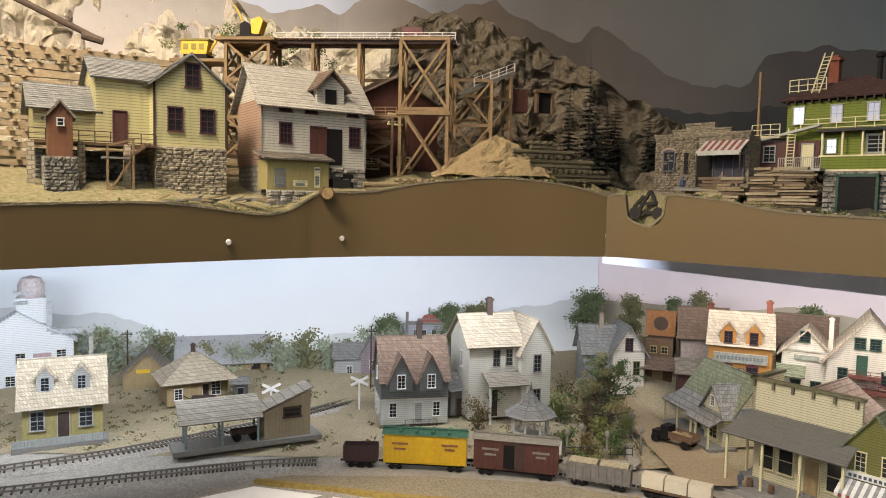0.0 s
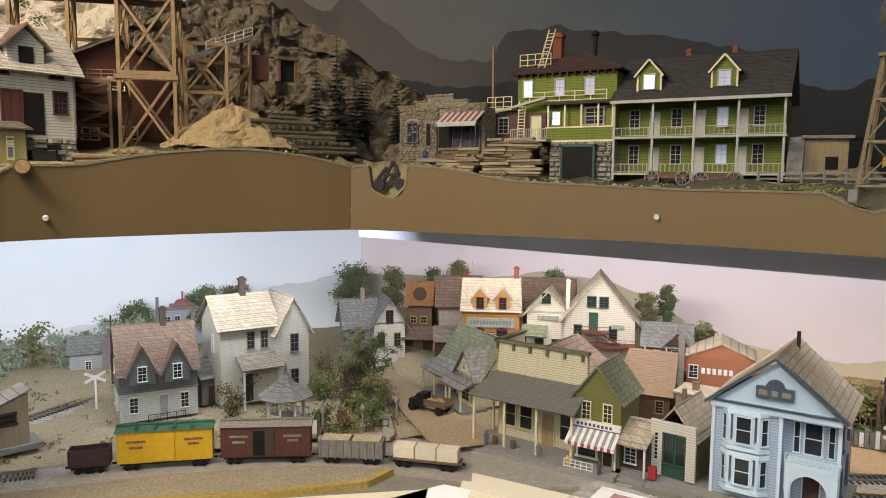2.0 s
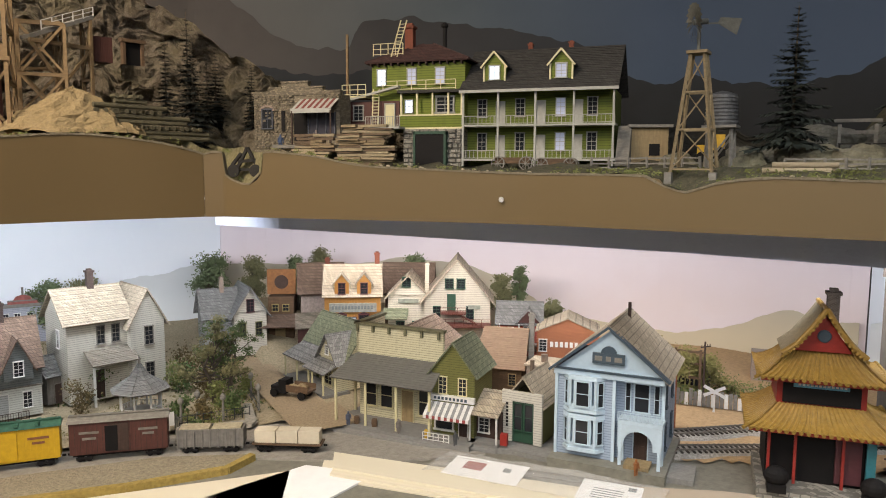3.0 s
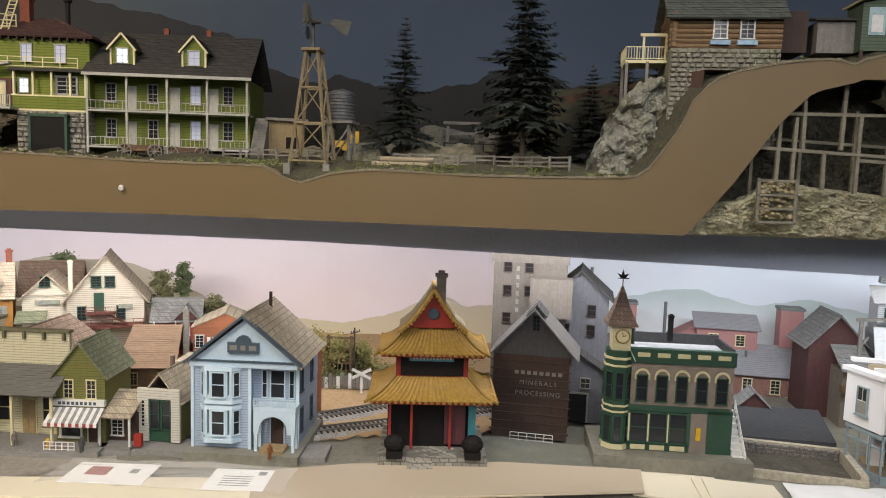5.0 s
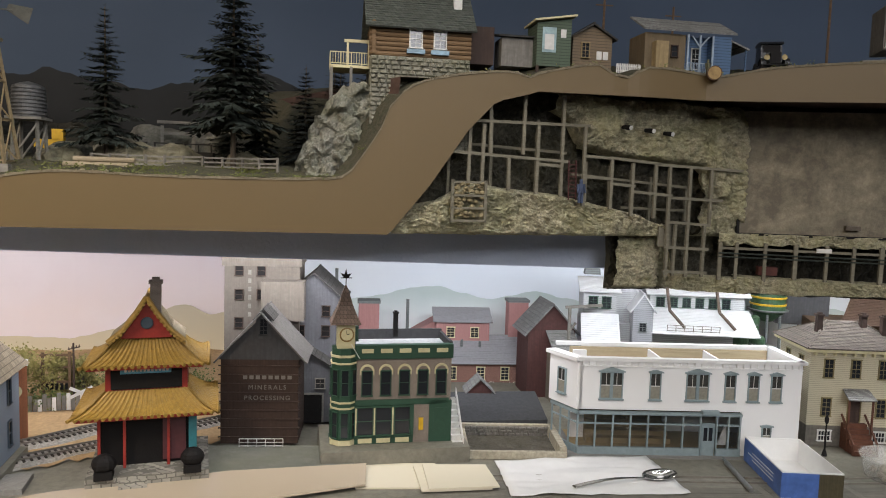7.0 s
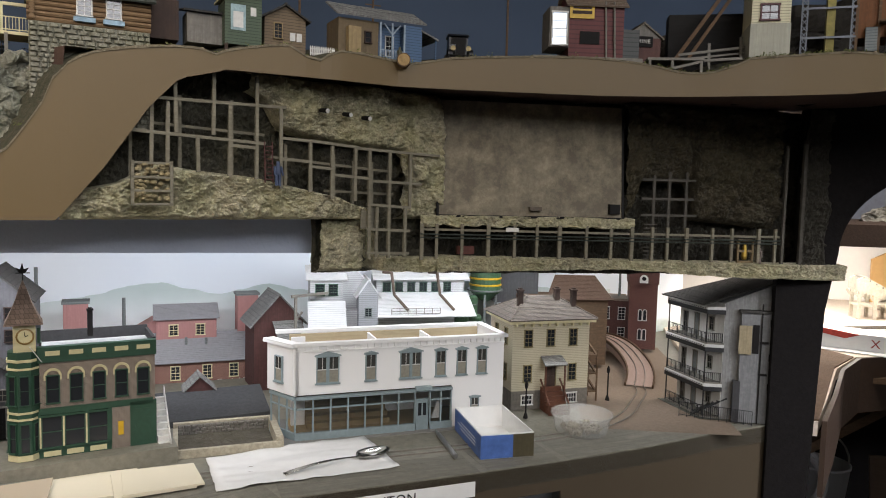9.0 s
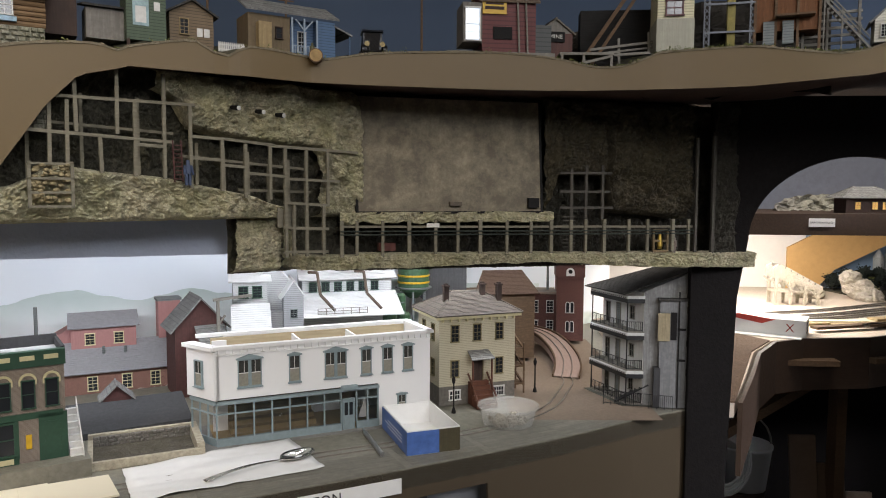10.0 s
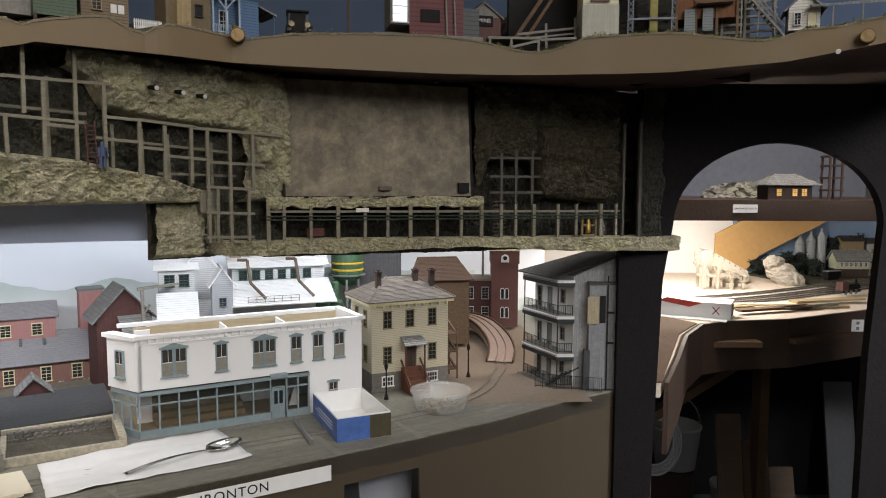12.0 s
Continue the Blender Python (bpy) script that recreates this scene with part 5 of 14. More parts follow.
def blue_house():
    m, w = frontage((0.754, 0.976), (0.856, 0.838), LOW + 0.004)
    t = thing("blue_house", "pale blue Victorian house with pediment, bay window and arched porch", "house", m)
    d = 0.16
    body(t, 0, w * 0.56, 0, d, 0, 0.15, BLUECLAP)
    body(t, w * 0.56, w, 0.018, d, 0, 0.15, BLUECLAP, "recessed_wall")
    bm = bmesh.new()
    prism(bm, [(-0.002, 0.146), (w + 0.002, 0.146), (w / 2, 0.216)], 0, 0.006)
    box(bm, -0.004, w + 0.004, -0.006, 0.02, 0.138, 0.15)
    part("pediment", bm, mat("pale_blue_paint", (0.46, 0.58, 0.68), 0.6, "grain", 1, 0.85, 0.1), t)
    bm = bmesh.new()
    beam(bm, (-0.012, -0.005, 0.144), (w / 2, -0.005, 0.224), 0.012, 0.004)
    beam(bm, (w + 0.012, -0.005, 0.144), (w / 2, -0.005, 0.224), 0.012, 0.004)
    box(bm, -0.006, w + 0.006, -0.008, -0.004, 0.147, 0.150)
    part("cornice", bm, DARKBLUE, t)
    bm = bmesh.new()
    box(bm, w / 2 - 0.026, w / 2 + 0.026, -0.006, -0.0005, 0.163, 0.18)
    prism(bm, [(w / 2 + 0.013 * math.cos(a * 0.3142), 0.179 + 0.013 * math.sin(a * 0.3142)) for a in range(11)], -0.0055, -0.0006)
    pl = part("sign_board", bm, DARKBLUE, t)
    bm = bmesh.new()
    for x0, x1 in ((-0.022, -0.010), (-0.004, 0.004), (0.010, 0.022)):
        box(bm, w / 2 + x0, w / 2 + x1, -0.0066, -0.006, 0.1675, 0.1755)
    part("lettering", bm, GREYWOOD, pl)
    gable(t, 0, w, 0.002, d, 0.15, 0.074, "y", 0.012, TANSHINGLE, 16)
    BW = mat("pale_blue_trim", (0.52, 0.64, 0.73), 0.5, "grain", 1, 0.85, 0.1)
    bm = bmesh.new()
    for z0, z1 in ((0.012, 0.075), (0.078, 0.14)):
        for o, a, b in ((0.003, z0, z0 + 0.006), (0.003, z1 - 0.007, z1)):
            slab(bm, [(0.012, 0), (0.024, -0.014), (0.07, -0.014), (0.082, 0)], a, b)
        slab(bm, [(0.014, 0), (0.0255, -0.012), (0.0685, -0.012), (0.08, 0)], z0 + 0.004, z0 + 0.014)
    part("bay", bm, BW, t)
    for z0 in (0.026, 0.090):
        window(t, 0.047, -0.0125, z0, 0.02, 0.040, 0, BW, mull=(0, 0))
        window(t, 0.0195, -0.006, z0, 0.010, 0.040, -49, BW, mull=(0, 0))
        window(t, 0.0745, -0.006, z0, 0.010, 0.040, 49, BW, mull=(0, 0))
        bm = bmesh.new()
        for x in (0.026, 0.034, 0.060, 0.068):
            box(bm, x - 0.0022, x + 0.0022, -0.013, 0.0, z0 - 0.002, z0 + 0.044)
        part("mullion", bm, BW, t)
    body(t, 0.055 + 0.05, w + 0.004, -0.012, 0.018, 0.07, 0.076, BW, "balcony")
    railing(t, (0.105, -0.011, 0.076), (w + 0.003, -0.011, 0.076), 0.013, 7, BW)
    bm = bmesh.new()
    cx, r = w * 0.8, 0.0235
    arc = [(cx + r * math.cos(a * 0.2618), 0.036 + r * math.sin(a * 0.2618)) for a in range(13)]
    for (xa, za), (xb, zb) in zip(arc, arc[1:]):
        prism(bm, [(xa, za), (xb, zb), (xb, 0.070), (xa, 0.070)], -0.011, -0.006)
    box(bm, cx + r, w + 0.003, -0.011, -0.006, 0.03, 0.07)
    box(bm, 0.105, cx - r, -0.011, -0.006, 0.03, 0.07)
    part("porch_arch", bm, BW, t)
    posts(t, [(0.109, -0.0085, 0), (w - 0.001, -0.0085, 0), (0.109, 0.012, 0), (w - 0.001, 0.012, 0)], 0.07, 0.005, BW)
    door(t, cx, 0.018, 0.004, 0.022, 0.05, 0, BW, DARKWOOD)
    window(t, cx, 0.018, 0.084, 0.022, 0.046, 0, BW, mull=(0, 0))
    for x in (cx - 0.022, cx + 0.024):
        window(t, x, 0.018, 0.084, 0.007, 0.046, 0, BW, mull=(0, 0))
    for y in (0.04, 0.11):
        for z in (0.02, 0.09):
            window(t, w, y, z, 0.014, 0.04, 90, DARKBLUE, mull=(0, 0))
    posts(t, [(w * 0.56, -0.001, 0), (0, -0.001, 0), (w, 0.017, 0)], 0.14, 0.005, BW, "pilaster")
    body(t, -0.006, w + 0.012, -0.03, d, -0.016, 0.0, STREET, "plinth")
    body(t, cx - 0.02, cx + 0.02, -0.022, 0.012, 0, 0.006, TANWOOD, "step")
    tube_bm = bmesh.new()
    tube(tube_bm, (w * 0.55, 0.12, 0.21), (w * 0.55, 0.12, 0.245), 0.003, 0.003, 8)
    part("vent_pipe", tube_bm, DARKWOOD, t)


def curved_roof(parent, x0, x1, y0, y1, z, rise, over, inset, material, name, ribs=22):
    """A skirt of round ribbed tiles that sweeps up from the eaves."""
    bm = bmesh.new()
    prof = [(0.0, 0.006), (0.12, 0.0), (0.35, 0.16), (0.6, 0.42), (0.82, 0.73), (1.0, 1.0)]

    def ring(f, h):
        o, zz = over * (1 - f) - inset * f, z + rise * h
        return x0 - o, x1 + o, y0 - o, y1 + o, zz

    rings = [ring(f, h) for f, h in prof]
    for side in range(4):
        for a, b in zip(rings, rings[1:]):
            c = []
            for r in (a, b):
                xa, xb, ya, yb, zz = r
                c.append([((xa, ya, zz), (xb, ya, zz)), ((xb, ya, zz), (xb, yb, zz)), ((xb, yb, zz), (xa, yb, zz)), ((xa, yb, zz), (xa, ya, zz))][side])
            bm.faces.new([bm.verts.new(p) for p in (c[0][0], c[0][1], c[1][1], c[1][0])])
            n = ribs if side in (0, 2) else max(4, int(ribs * (y1 - y0) / (x1 - x0)))
            for i in range(n + 1):
                f = i / n
                p, q = Vector(c[0][0]).lerp(Vector(c[0][1]), f), Vector(c[1][0]).lerp(Vector(c[1][1]), f)
                tube(bm, p, q, 0.0019, 0.0019, 6, False)
                if a is rings[0] and side in (0, 1):
                    d = (p - q).normalized() * 0.004
                    tube(bm, p, p + d - Vector((0, 0, 0.001)), 0.003, 0.003, 6)
    part(name, bm, material, parent)
    bm = bmesh.new()
    xa, xb, ya, yb, zz = rings[0]
    box(bm, xa + 0.006, xb - 0.006, ya + 0.006, yb - 0.006, zz - 0.007, zz - 0.001)
    part("eave_board", bm, REDTRIM, parent)


def pagoda():
    m, w = frontage((0.952, 0.72), (1.047, 0.612), LOW)
    t = thing("pagoda_restaurant", "two-tiered Chinese pagoda with yellow tiled roofs and red walls", "pagoda", m)
    body(t, -0.012, w + 0.02, -0.035, 0.12, -0.012, 0.014, STONE, "plinth")
    # Wall and gallery are black to stand for the dark interior.
    body(t, 0, w, 0.012, 0.11, 0.014, 0.118, BLACK, "wall")
    posts(t, [(0.004, 0.0, 0.014), (0.04, 0.0, 0.014), (w - 0.04, 0, 0.014), (w - 0.004, 0, 0.014)], 0.097, 0.004, REDTRIM, "column")
    body(t, 0, w, -0.004, 0.004, 0.1, 0.108, TEAL, "lintel")
    body(t, w * 0.66, w * 0.9, 0.006, 0.014, 0.02, 0.1, MAROON, "door_screen")
    body(t, w * 0.93, w + 0.002, -0.003, 0.004, 0.014, 0.1, TEAL, "pillar")
    curved_roof(t, 0, w, 0, 0.11, 0.104, 0.029, 0.032, 0.012, YELLOWTILE, "lower_roof")
    body(t, 0.012, w - 0.012, 0.012, 0.1, 0.126, 0.184, REDTRIM, "upper_wall")
    body(t, 0.02, w - 0.02, 0.008, 0.012, 0.136, 0.172, BLACK, "gallery")
    bm = bmesh.new()
    box(bm, 0.034, w - 0.036, 0.004, 0.008, 0.161, 0.172)
    sb = part("sign_board", bm, mat("sky_blue_sign_paint", (0.12, 0.36, 0.5), 0.5, "grain"), t)
    bm = bmesh.new()
    for i in range(12):
        box(bm, 0.040 + i * 0.0055, 0.0435 + i * 0.0055, 0.0034, 0.004, 0.164, 0.169)
    part("lettering", bm, LETTER, sb)
    curved_roof(t, 0.012, w - 0.012, 0.012, 0.1, 0.178, 0.038, 0.03, 0.018, YELLOWTILE, "upper_roof", 20)
    bm = bmesh.new()
    x0, x1, zz, pk = 0.022, w - 0.022, 0.214, 0.278
    prism(bm, [(x0 + 0.012, zz), (x1 - 0.012, zz), (w / 2, pk - 0.008)], 0.018, 0.09)
    part("gable_end", bm, REDTRIM, t)
    bm = bmesh.new()
    for s in (-1, 1):
        xe = x0 - 0.006 if s < 0 else x1 + 0.006
        keys = [(xe, zz - 0.004), (xe + (w / 2 - xe) * 0.35, zz + 0.012), (xe + (w / 2 - xe) * 0.7, zz + 0.038), (w / 2, pk)]
        for (xa, za), (xb, zb) in zip(keys, keys[1:]):
            bm.faces.new([bm.verts.new(p) for p in ((xa, 0.006, za), (xb, 0.006, zb), (xb, 0.1, zb), (xa, 0.1, za))])
            for i in range(18):
                y = 0.008 + i * 0.0053
                tube(bm, (xa, y, za), (xb, y, zb), 0.0017, 0.0017, 5, False)
    part("gable_roof", bm, mat("dull_grey_tan_tiles", (0.33, 0.27, 0.17), 0.6, "grain", 1, 0.6, 0.4), t)
    bm = bmesh.new()
    for s in (-1, 1):
        xe = x0 - 0.006 if s < 0 else x1 + 0.006
        keys = [(xe, zz - 0.003), (xe + (w / 2 - xe) * 0.35, zz + 0.013), (xe + (w / 2 - xe) * 0.7, zz + 0.039), (w / 2, pk + 0.002)]
        for (xa, za), (xb, zb) in zip(keys, keys[1:]):
            tube(bm, (xa, 0.006, za), (xb, 0.006, zb), 0.004, 0.004, 8)
            for k in range(4):
                f = k / 4
                tube(bm, (xa + (xb - xa) * f, 0.001, za + (zb - za) * f - 0.004), (xa + (xb - xa) * f, 0.012, za + (zb - za) * f - 0.004), 0.0024, 0.0024, 8)
    tube(bm, (w / 2, 0.006, pk), (w / 2, 0.1, pk), 0.004, 0.004, 8)
    part("ridge_tiles", bm, YELLOWTILE, t)
    bm = bmesh.new()
    lathe(bm, [(0.008, 0), (0.0095, 0.001), (0.0095, 0.003), (0.008, 0.004)], 14)
    part("medallion", bm, DARKBLUE, t, "", pose(w / 2, 0.018, 0.238, 90, 0, 0))
    chimney(t, w / 2 + 0.012, 0.04, 0.24, 0.302, 0.016, BROWNBRICK)
    bm = bmesh.new()
    for i, (dx, dy) in enumerate(((0.0, 0), (0.012, 0.01))):
        box(bm, 0.035 + dx * 0, 0.075, -0.05 + i * 0.01, -0.03, -0.012, 0.002 + i * 0.006)
    part("step", bm, STONE, t)
    for x in (0.014, w - 0.004):
        bm = bmesh.new()
        bmesh.ops.create_uvsphere(bm, u_segments=12, v_segments=8, radius=0.017)
        bmesh.ops.scale(bm, vec=(1.05, 0.8, 0.9), verts=bm.verts)
        box(bm, -0.013, 0.013, -0.012, 0.012, -0.022, -0.01)
        part("guardian_stone", bm, BLACK, t, "", pose(x, -0.03, 0.034))


def warehouse():
    m, w = frontage((1.159, 0.656), (1.222, 0.537), LOW)
    t = thing("minerals_warehouse", "dark brown weathered plank warehouse with faded lettering", "warehouse", m)
    SOOT = mat("sooty_grey_boards", (0.075, 0.075, 0.08), 0.85, "woodz", 1, 0.6)
    body(t, 0, w, 0, 0.1, 0, 0.158, DARKWOOD)
    bm = bmesh.new()
    prism(bm, [(-0.006, 0.152), (w + 0.006, 0.152), (w * 0.55, 0.232)], -0.002, 0.003)
    part("gable_end", bm, SOOT, t)
    gable(t, 0, w * 1.05, -0.006, 0.1, 0.156, 0.078, "y", 0.008, mat("dusty_slate_roof", (0.15, 0.14, 0.13), 0.85, "grain", 1, 0.6), 8, "front_roof")
    dormer(t, w * 0.55, -0.004, 0.19, 0.026, 0.036, 0.05, 0.014, SOOT, DARKSHINGLE, SOOT)
    words("lettering", "MINERALS", t, pose(w * 0.6, -0.0022, 0.102, 90), 0.0115, mat("faded_letter_paint", (0.18, 0.165, 0.15), 0.8, "plain"), 1.35)
    words("lettering", "PROCESSING", t, pose(w * 0.6, -0.0022, 0.083, 90), 0.0115, MATS["faded_letter_paint"], 1.25)
    bm = bmesh.new()
    for i in range(8):
        box(bm, w * 0.6 - 0.042 + i * 0.011, w * 0.6 - 0.035 + i * 0.011, -0.0022, 0, 0.117, 0.125)
    part("lettering", bm, MATS["faded_letter_paint"], t)
    for i in range(9):
        body(t, -0.004, w + 0.004, -0.003, 0.001, 0.012 + i * 0.016, 0.0135 + i * 0.016, DARKWOOD, "batten")
    m, w = frontage((1.275, 0.745), (1.345, 0.62), LOW)
    ELEVBOARD = mat("brown_grey_elevator_boards", (0.17, 0.145, 0.12), 0.85, "woodz", 1, 0.6)
    t = thing("grain_elevator", "tall grey wooden elevator tower with small dark windows", "elevator", m)
    body(t, 0, w, 0, 0.12, 0, 0.30, ELEVBOARD)
    body(t, -0.004, w + 0.004, -0.004, 0.124, 0.30, 0.37, ELEVBOARD, "head_house")
    for z in (0.18, 0.235, 0.282):
        for x in (0.028, 0.07):
            window(t, x, 0, z, 0.014, 0.018, 0, DARKWOOD, BLACK, mull=(0, 0))
    bm = bmesh.new()
    for i in range(7):
        box(bm, 0.045, 0.051, -0.0012, 0, 0.30 - i * 0.0165, 0.309 - i * 0.0165)
    part("lettering", bm, GREYWOOD, t)
    body(t, 0.075, w + 0.012, -0.04, 0.0, 0.2, 0.275, ELEVBOARD, "leg_house")
    m, w = frontage((1.348, 0.655), (1.40, 0.555), LOW)
    t = thing("grey_mill", "tall grey clapboard mill with a steep gable", "mill", m)
    MILLGREY = mat("slate_mill_boards", (0.15, 0.15, 0.165), 0.85, "woodz", 1, 0.6)
    body(t, 0, w, 0, 0.13, 0, 0.235, MILLGREY)
    gable(t, 0, w, 0, 0.13, 0.235, 0.05, "y", 0.008, DARKSHINGLE, 8, walls=MILLGREY)
    for x in (0.03, 0.08):
        for z in (0.075, 0.16, 0.2):
            window(t, x, 0, z, 0.014, 0.02, 0, DARKWOOD, BLACK, mull=(0, 0))
    body(t, 0.0, w, -0.05, 0, 0, 0.1, MILLGREY, "annex")
    gable(t, 0, w, -0.05, 0.0, 0.1, 0.035, "y", 0.006, DARKSHINGLE, 6, walls=MILLGREY, name="annex_roof")
    door(t, w * 0.5, -0.05, 0, 0.045, 0.055, 0, GREYWOOD, BLACK)
    for x in (0.03, 0.075):
        window(t, x, -0.05, 0.068, 0.016, 0.018, 0, GREYWOOD, mull=(1, 0))


def clock_hall():
    m, w = frontage((1.228, 0.423), (1.322, 0.286), 1.05)
    t = thing("clock_building", "dark green and brick corner bank with a cream clock tower", "bank", m)
    d = 0.11
    body(t, -0.06, w + 0.03, -0.035, d, -0.032, -0.004, STREET, "plinth")
    body(t, 0, w, 0, d, 0.07, 0.148, BROWNBRICK)
    body(t, 0.004, w, 0.004, d, -0.004, 0.07, BLACK, "shop_interior")
    bm = bmesh.new()
    box(bm, -0.002, w * 0.98, -0.002, 0.004, 0.064, 0.074)
    box(bm, -0.002, 0.1, -0.002, 0.004, -0.004, 0.008)
    for x in (0.0, 0.032, 0.064, 0.098):
        box(bm, x - 0.003, x + 0.003, -0.002, 0.005, 0.004, 0.066)
    box(bm, 0.128, w + 0.002, -0.002, 0.005, -0.004, 0.07)
    box(bm, -0.003, w + 0.002, -0.004, 0.01, 0.146, 0.170)
    part("green_trim", bm, GREENTRIM, t)
    body(t, 0.1, 0.128, -0.001, 0.006, -0.004, 0.07, BROWNBRICK, "pier")
    bm = bmesh.new()
    for x in (0.016, 0.048, 0.081):
        box(bm, x - 0.012, x + 0.012, -0.0034, -0.002, -0.002, 0.006)
    for i in range(5):
        x = 0.018 + i * (w - 0.036) / 4
        box(bm, x - 0.01, x + 0.01, -0.006, -0.004, 0.157, 0.164)
        arc = [(x + 0.0125 * math.cos(a * 0.3142), 0.124 + 0.0125 * math.sin(a * 0.3142)) for a in range(11)]
        for (xa, za), (xb, zb) in zip(arc, arc[1:]):
            xm1, zm1 = x + (xa - x) * 0.72, 0.124 + (za - 0.124) * 0.72
            xm2, zm2 = x + (xb - x) * 0.72, 0.124 + (zb - 0.124) * 0.72
            prism(bm, [(xa, za), (xb, zb), (xm2, zm2), (xm1, zm1)], -0.003, 0.001)
        for s in (-1, 1):
            box(bm, x + s * 0.0112 - 0.0012, x + s * 0.0112 + 0.0012, -0.002, 0.001, 0.118, 0.124)
    for x in (0.0, 0.032, 0.064):
        box(bm, x - 0.0012, x + 0.0012, -0.0034, -0.002, 0.012, 0.06)
    part("cream_trim", bm, CREAMTRIM, t)
    for i in range(5):
        x = 0.018 + i * (w - 0.036) / 4
        window(t, x, 0, 0.082, 0.016, 0.042, 0, GREENTRIM, mull=(0, 0))
    for x in (0.016, 0.048, 0.081):
        window(t, x, 0.0, 0.012, 0.026, 0.048, 0, GREENTRIM, DARKPANE, mull=(0, 0))
    door(t, 0.148, 0.0, -0.004, 0.02, 0.06, 0, GREENTRIM, GREENTRIM)
    bm = bmesh.new()
    box(bm, 0.11, 0.118, -0.003, -0.001, 0.018, 0.04)
    part("sign_board", bm, YELPAINT, t, "small yellow notice")
    body(t, 0.004, w - 0.002, 0.01, d - 0.006, 0.146, 0.158, mat("pale_tar_roof", (0.42, 0.43, 0.44), 0.8, "grain"), "flat_roof")
    body(t, 0.0, w + 0.002, d - 0.006, d, 0.146, 0.176, mat("black_parapet_felt", (0.03, 0.03, 0.032), 0.8, "grain"), "back_parapet")
    body(t, w - 0.002, w + 0.003, 0.01, d - 0.006, 0.146, 0.172, MATS["black_parapet_felt"], "side_parapet")
    tw = -0.036
    cx, cy, R8 = tw / 2 - 0.002, 0.014, 0.0235

    def octagon(r, z0, z1, material, name):
        bm = bmesh.new()
        slab(bm, [(cx + r * math.cos(0.3927 + a * 0.7854), cy + r * math.sin(0.3927 + a * 0.7854)) for a in range(8)], z0, z1)
        part(name, bm, material, t)

    octagon(R8, -0.004, 0.165, GREENTRIM, "tower")
    for z0, z1 in ((-0.003, 0.006), (0.060, 0.063), (0.070, 0.073), (0.138, 0.141), (0.150, 0.154)):
        octagon(R8 + 0.002, z0, z1, CREAMTRIM, "tower_band")
    for a in (-135, -90, -45, 180):
        q = math.radians(a)
        for z in (0.010, 0.084):
            window(t, cx + R8 * 0.925 * math.cos(q), cy + R8 * 0.925 * math.sin(q), z, 0.011, 0.044, a + 90, GREENTRIM, mull=(0, 0))
    body(t, tw + 0.002, -0.004, -0.002, 0.032, 0.165, 0.208, CREAMTRIM, "clock_stage")
    bm = bmesh.new()
    lathe(bm, [(0.0115, 0), (0.0125, 0.001), (0.0125, 0.002), (0.0105, 0.0026), (0.0102, 0.0015)], 24)
    ck = part("clock", bm, mat("brass_clock_rim", (0.35, 0.22, 0.06), 0.4, "grain"), t, "round cream clock face with brass rim", pose(tw / 2, -0.002, 0.189, 90, 0, 0))
    bm = bmesh.new()
    lathe(bm, [(0.0002, 0), (0.0098, 0), (0.0098, 0.0006)], 24)
    part("face", bm, CREAMTRIM, ck, "", pose(0, 0, 0.0016))
    bm = bmesh.new()
    beam(bm, (0, 0, 0.003), (0.0045, 0.002, 0.003), 0.0009)
    beam(bm, (0, 0, 0.003), (-0.001, 0.0078, 0.003), 0.0007)
    part("clock_hand", bm, BLACK, ck)
    window(t, 0.0, 0.016, 0.176, 0.012, 0.022, 90, GREENTRIM)
    bm = bmesh.new()
    a = [(-0.026, 0.0), (-0.021, 0.010), (-0.0125, 0.03), (-0.005, 0.054), (-0.0005, 0.066)]
    for (r0, h0), (r1, h1) in zip(a, a[1:]):
        slopes = [(-1, -1, 1, -1), (1, -1, 1, 1), (1, 1, -1, 1), (-1, 1, -1, -1)]
        for sx0, sy0, sx1, sy1 in slopes:
            bm.faces.new([bm.verts.new(p) for p in ((cx - r0 * sx0, cy - r0 * sy0, 0.207 + h0), (cx - r0 * sx1, cy - r0 * sy1, 0.207 + h0), (cx - r1 * sx1, cy - r1 * sy1, 0.207 + h1), (cx - r1 * sx0, cy - r1 * sy0, 0.207 + h1))])
    part("spire", bm, BROWNSHINGLE, t)
    bm = bmesh.new()
    tube(bm, (cx, cy, 0.268), (cx, cy, 0.29), 0.0008, 0.0008, 6)
    beam(bm, (cx - 0.009, cy, 0.284), (cx + 0.01, cy, 0.284), 0.0014)
    prism(bm, [(cx - 0.004, 0.284), (cx + 0.004, 0.284), (cx + 0.009, 0.292), (cx + 0.002, 0.290), (cx, 0.300), (cx - 0.003, 0.290), (cx - 0.01, 0.293)], cy - 0.0006, cy + 0.0006)
    part("weather_vane", bm, BLACK, t)
    chimney(t, 0.075, 0.07, 0.17, 0.215, 0.008, BLACK)
    bm = bmesh.new()
    n = 9
    for i in range(n):
        box(bm, w + 0.004, w + 0.022, -0.02 + i * 0.009, -0.01 + i * 0.009, -0.02, -0.012 + i * 0.0085)
    part("outside_stair", bm, WHITE, t)
    railing(t, (w + 0.022, -0.018, -0.012), (w + 0.022, 0.055, 0.06), 0.016, 6, WHITE, balusters=False)
    bm = bmesh.new()
    tube(bm, (w * 0.02, -0.012, 0.15), (-0.012, -0.03, 0.178), 0.0007, 0.0007, 6)
    f = part("flag_pole", bm, WHITE, t)


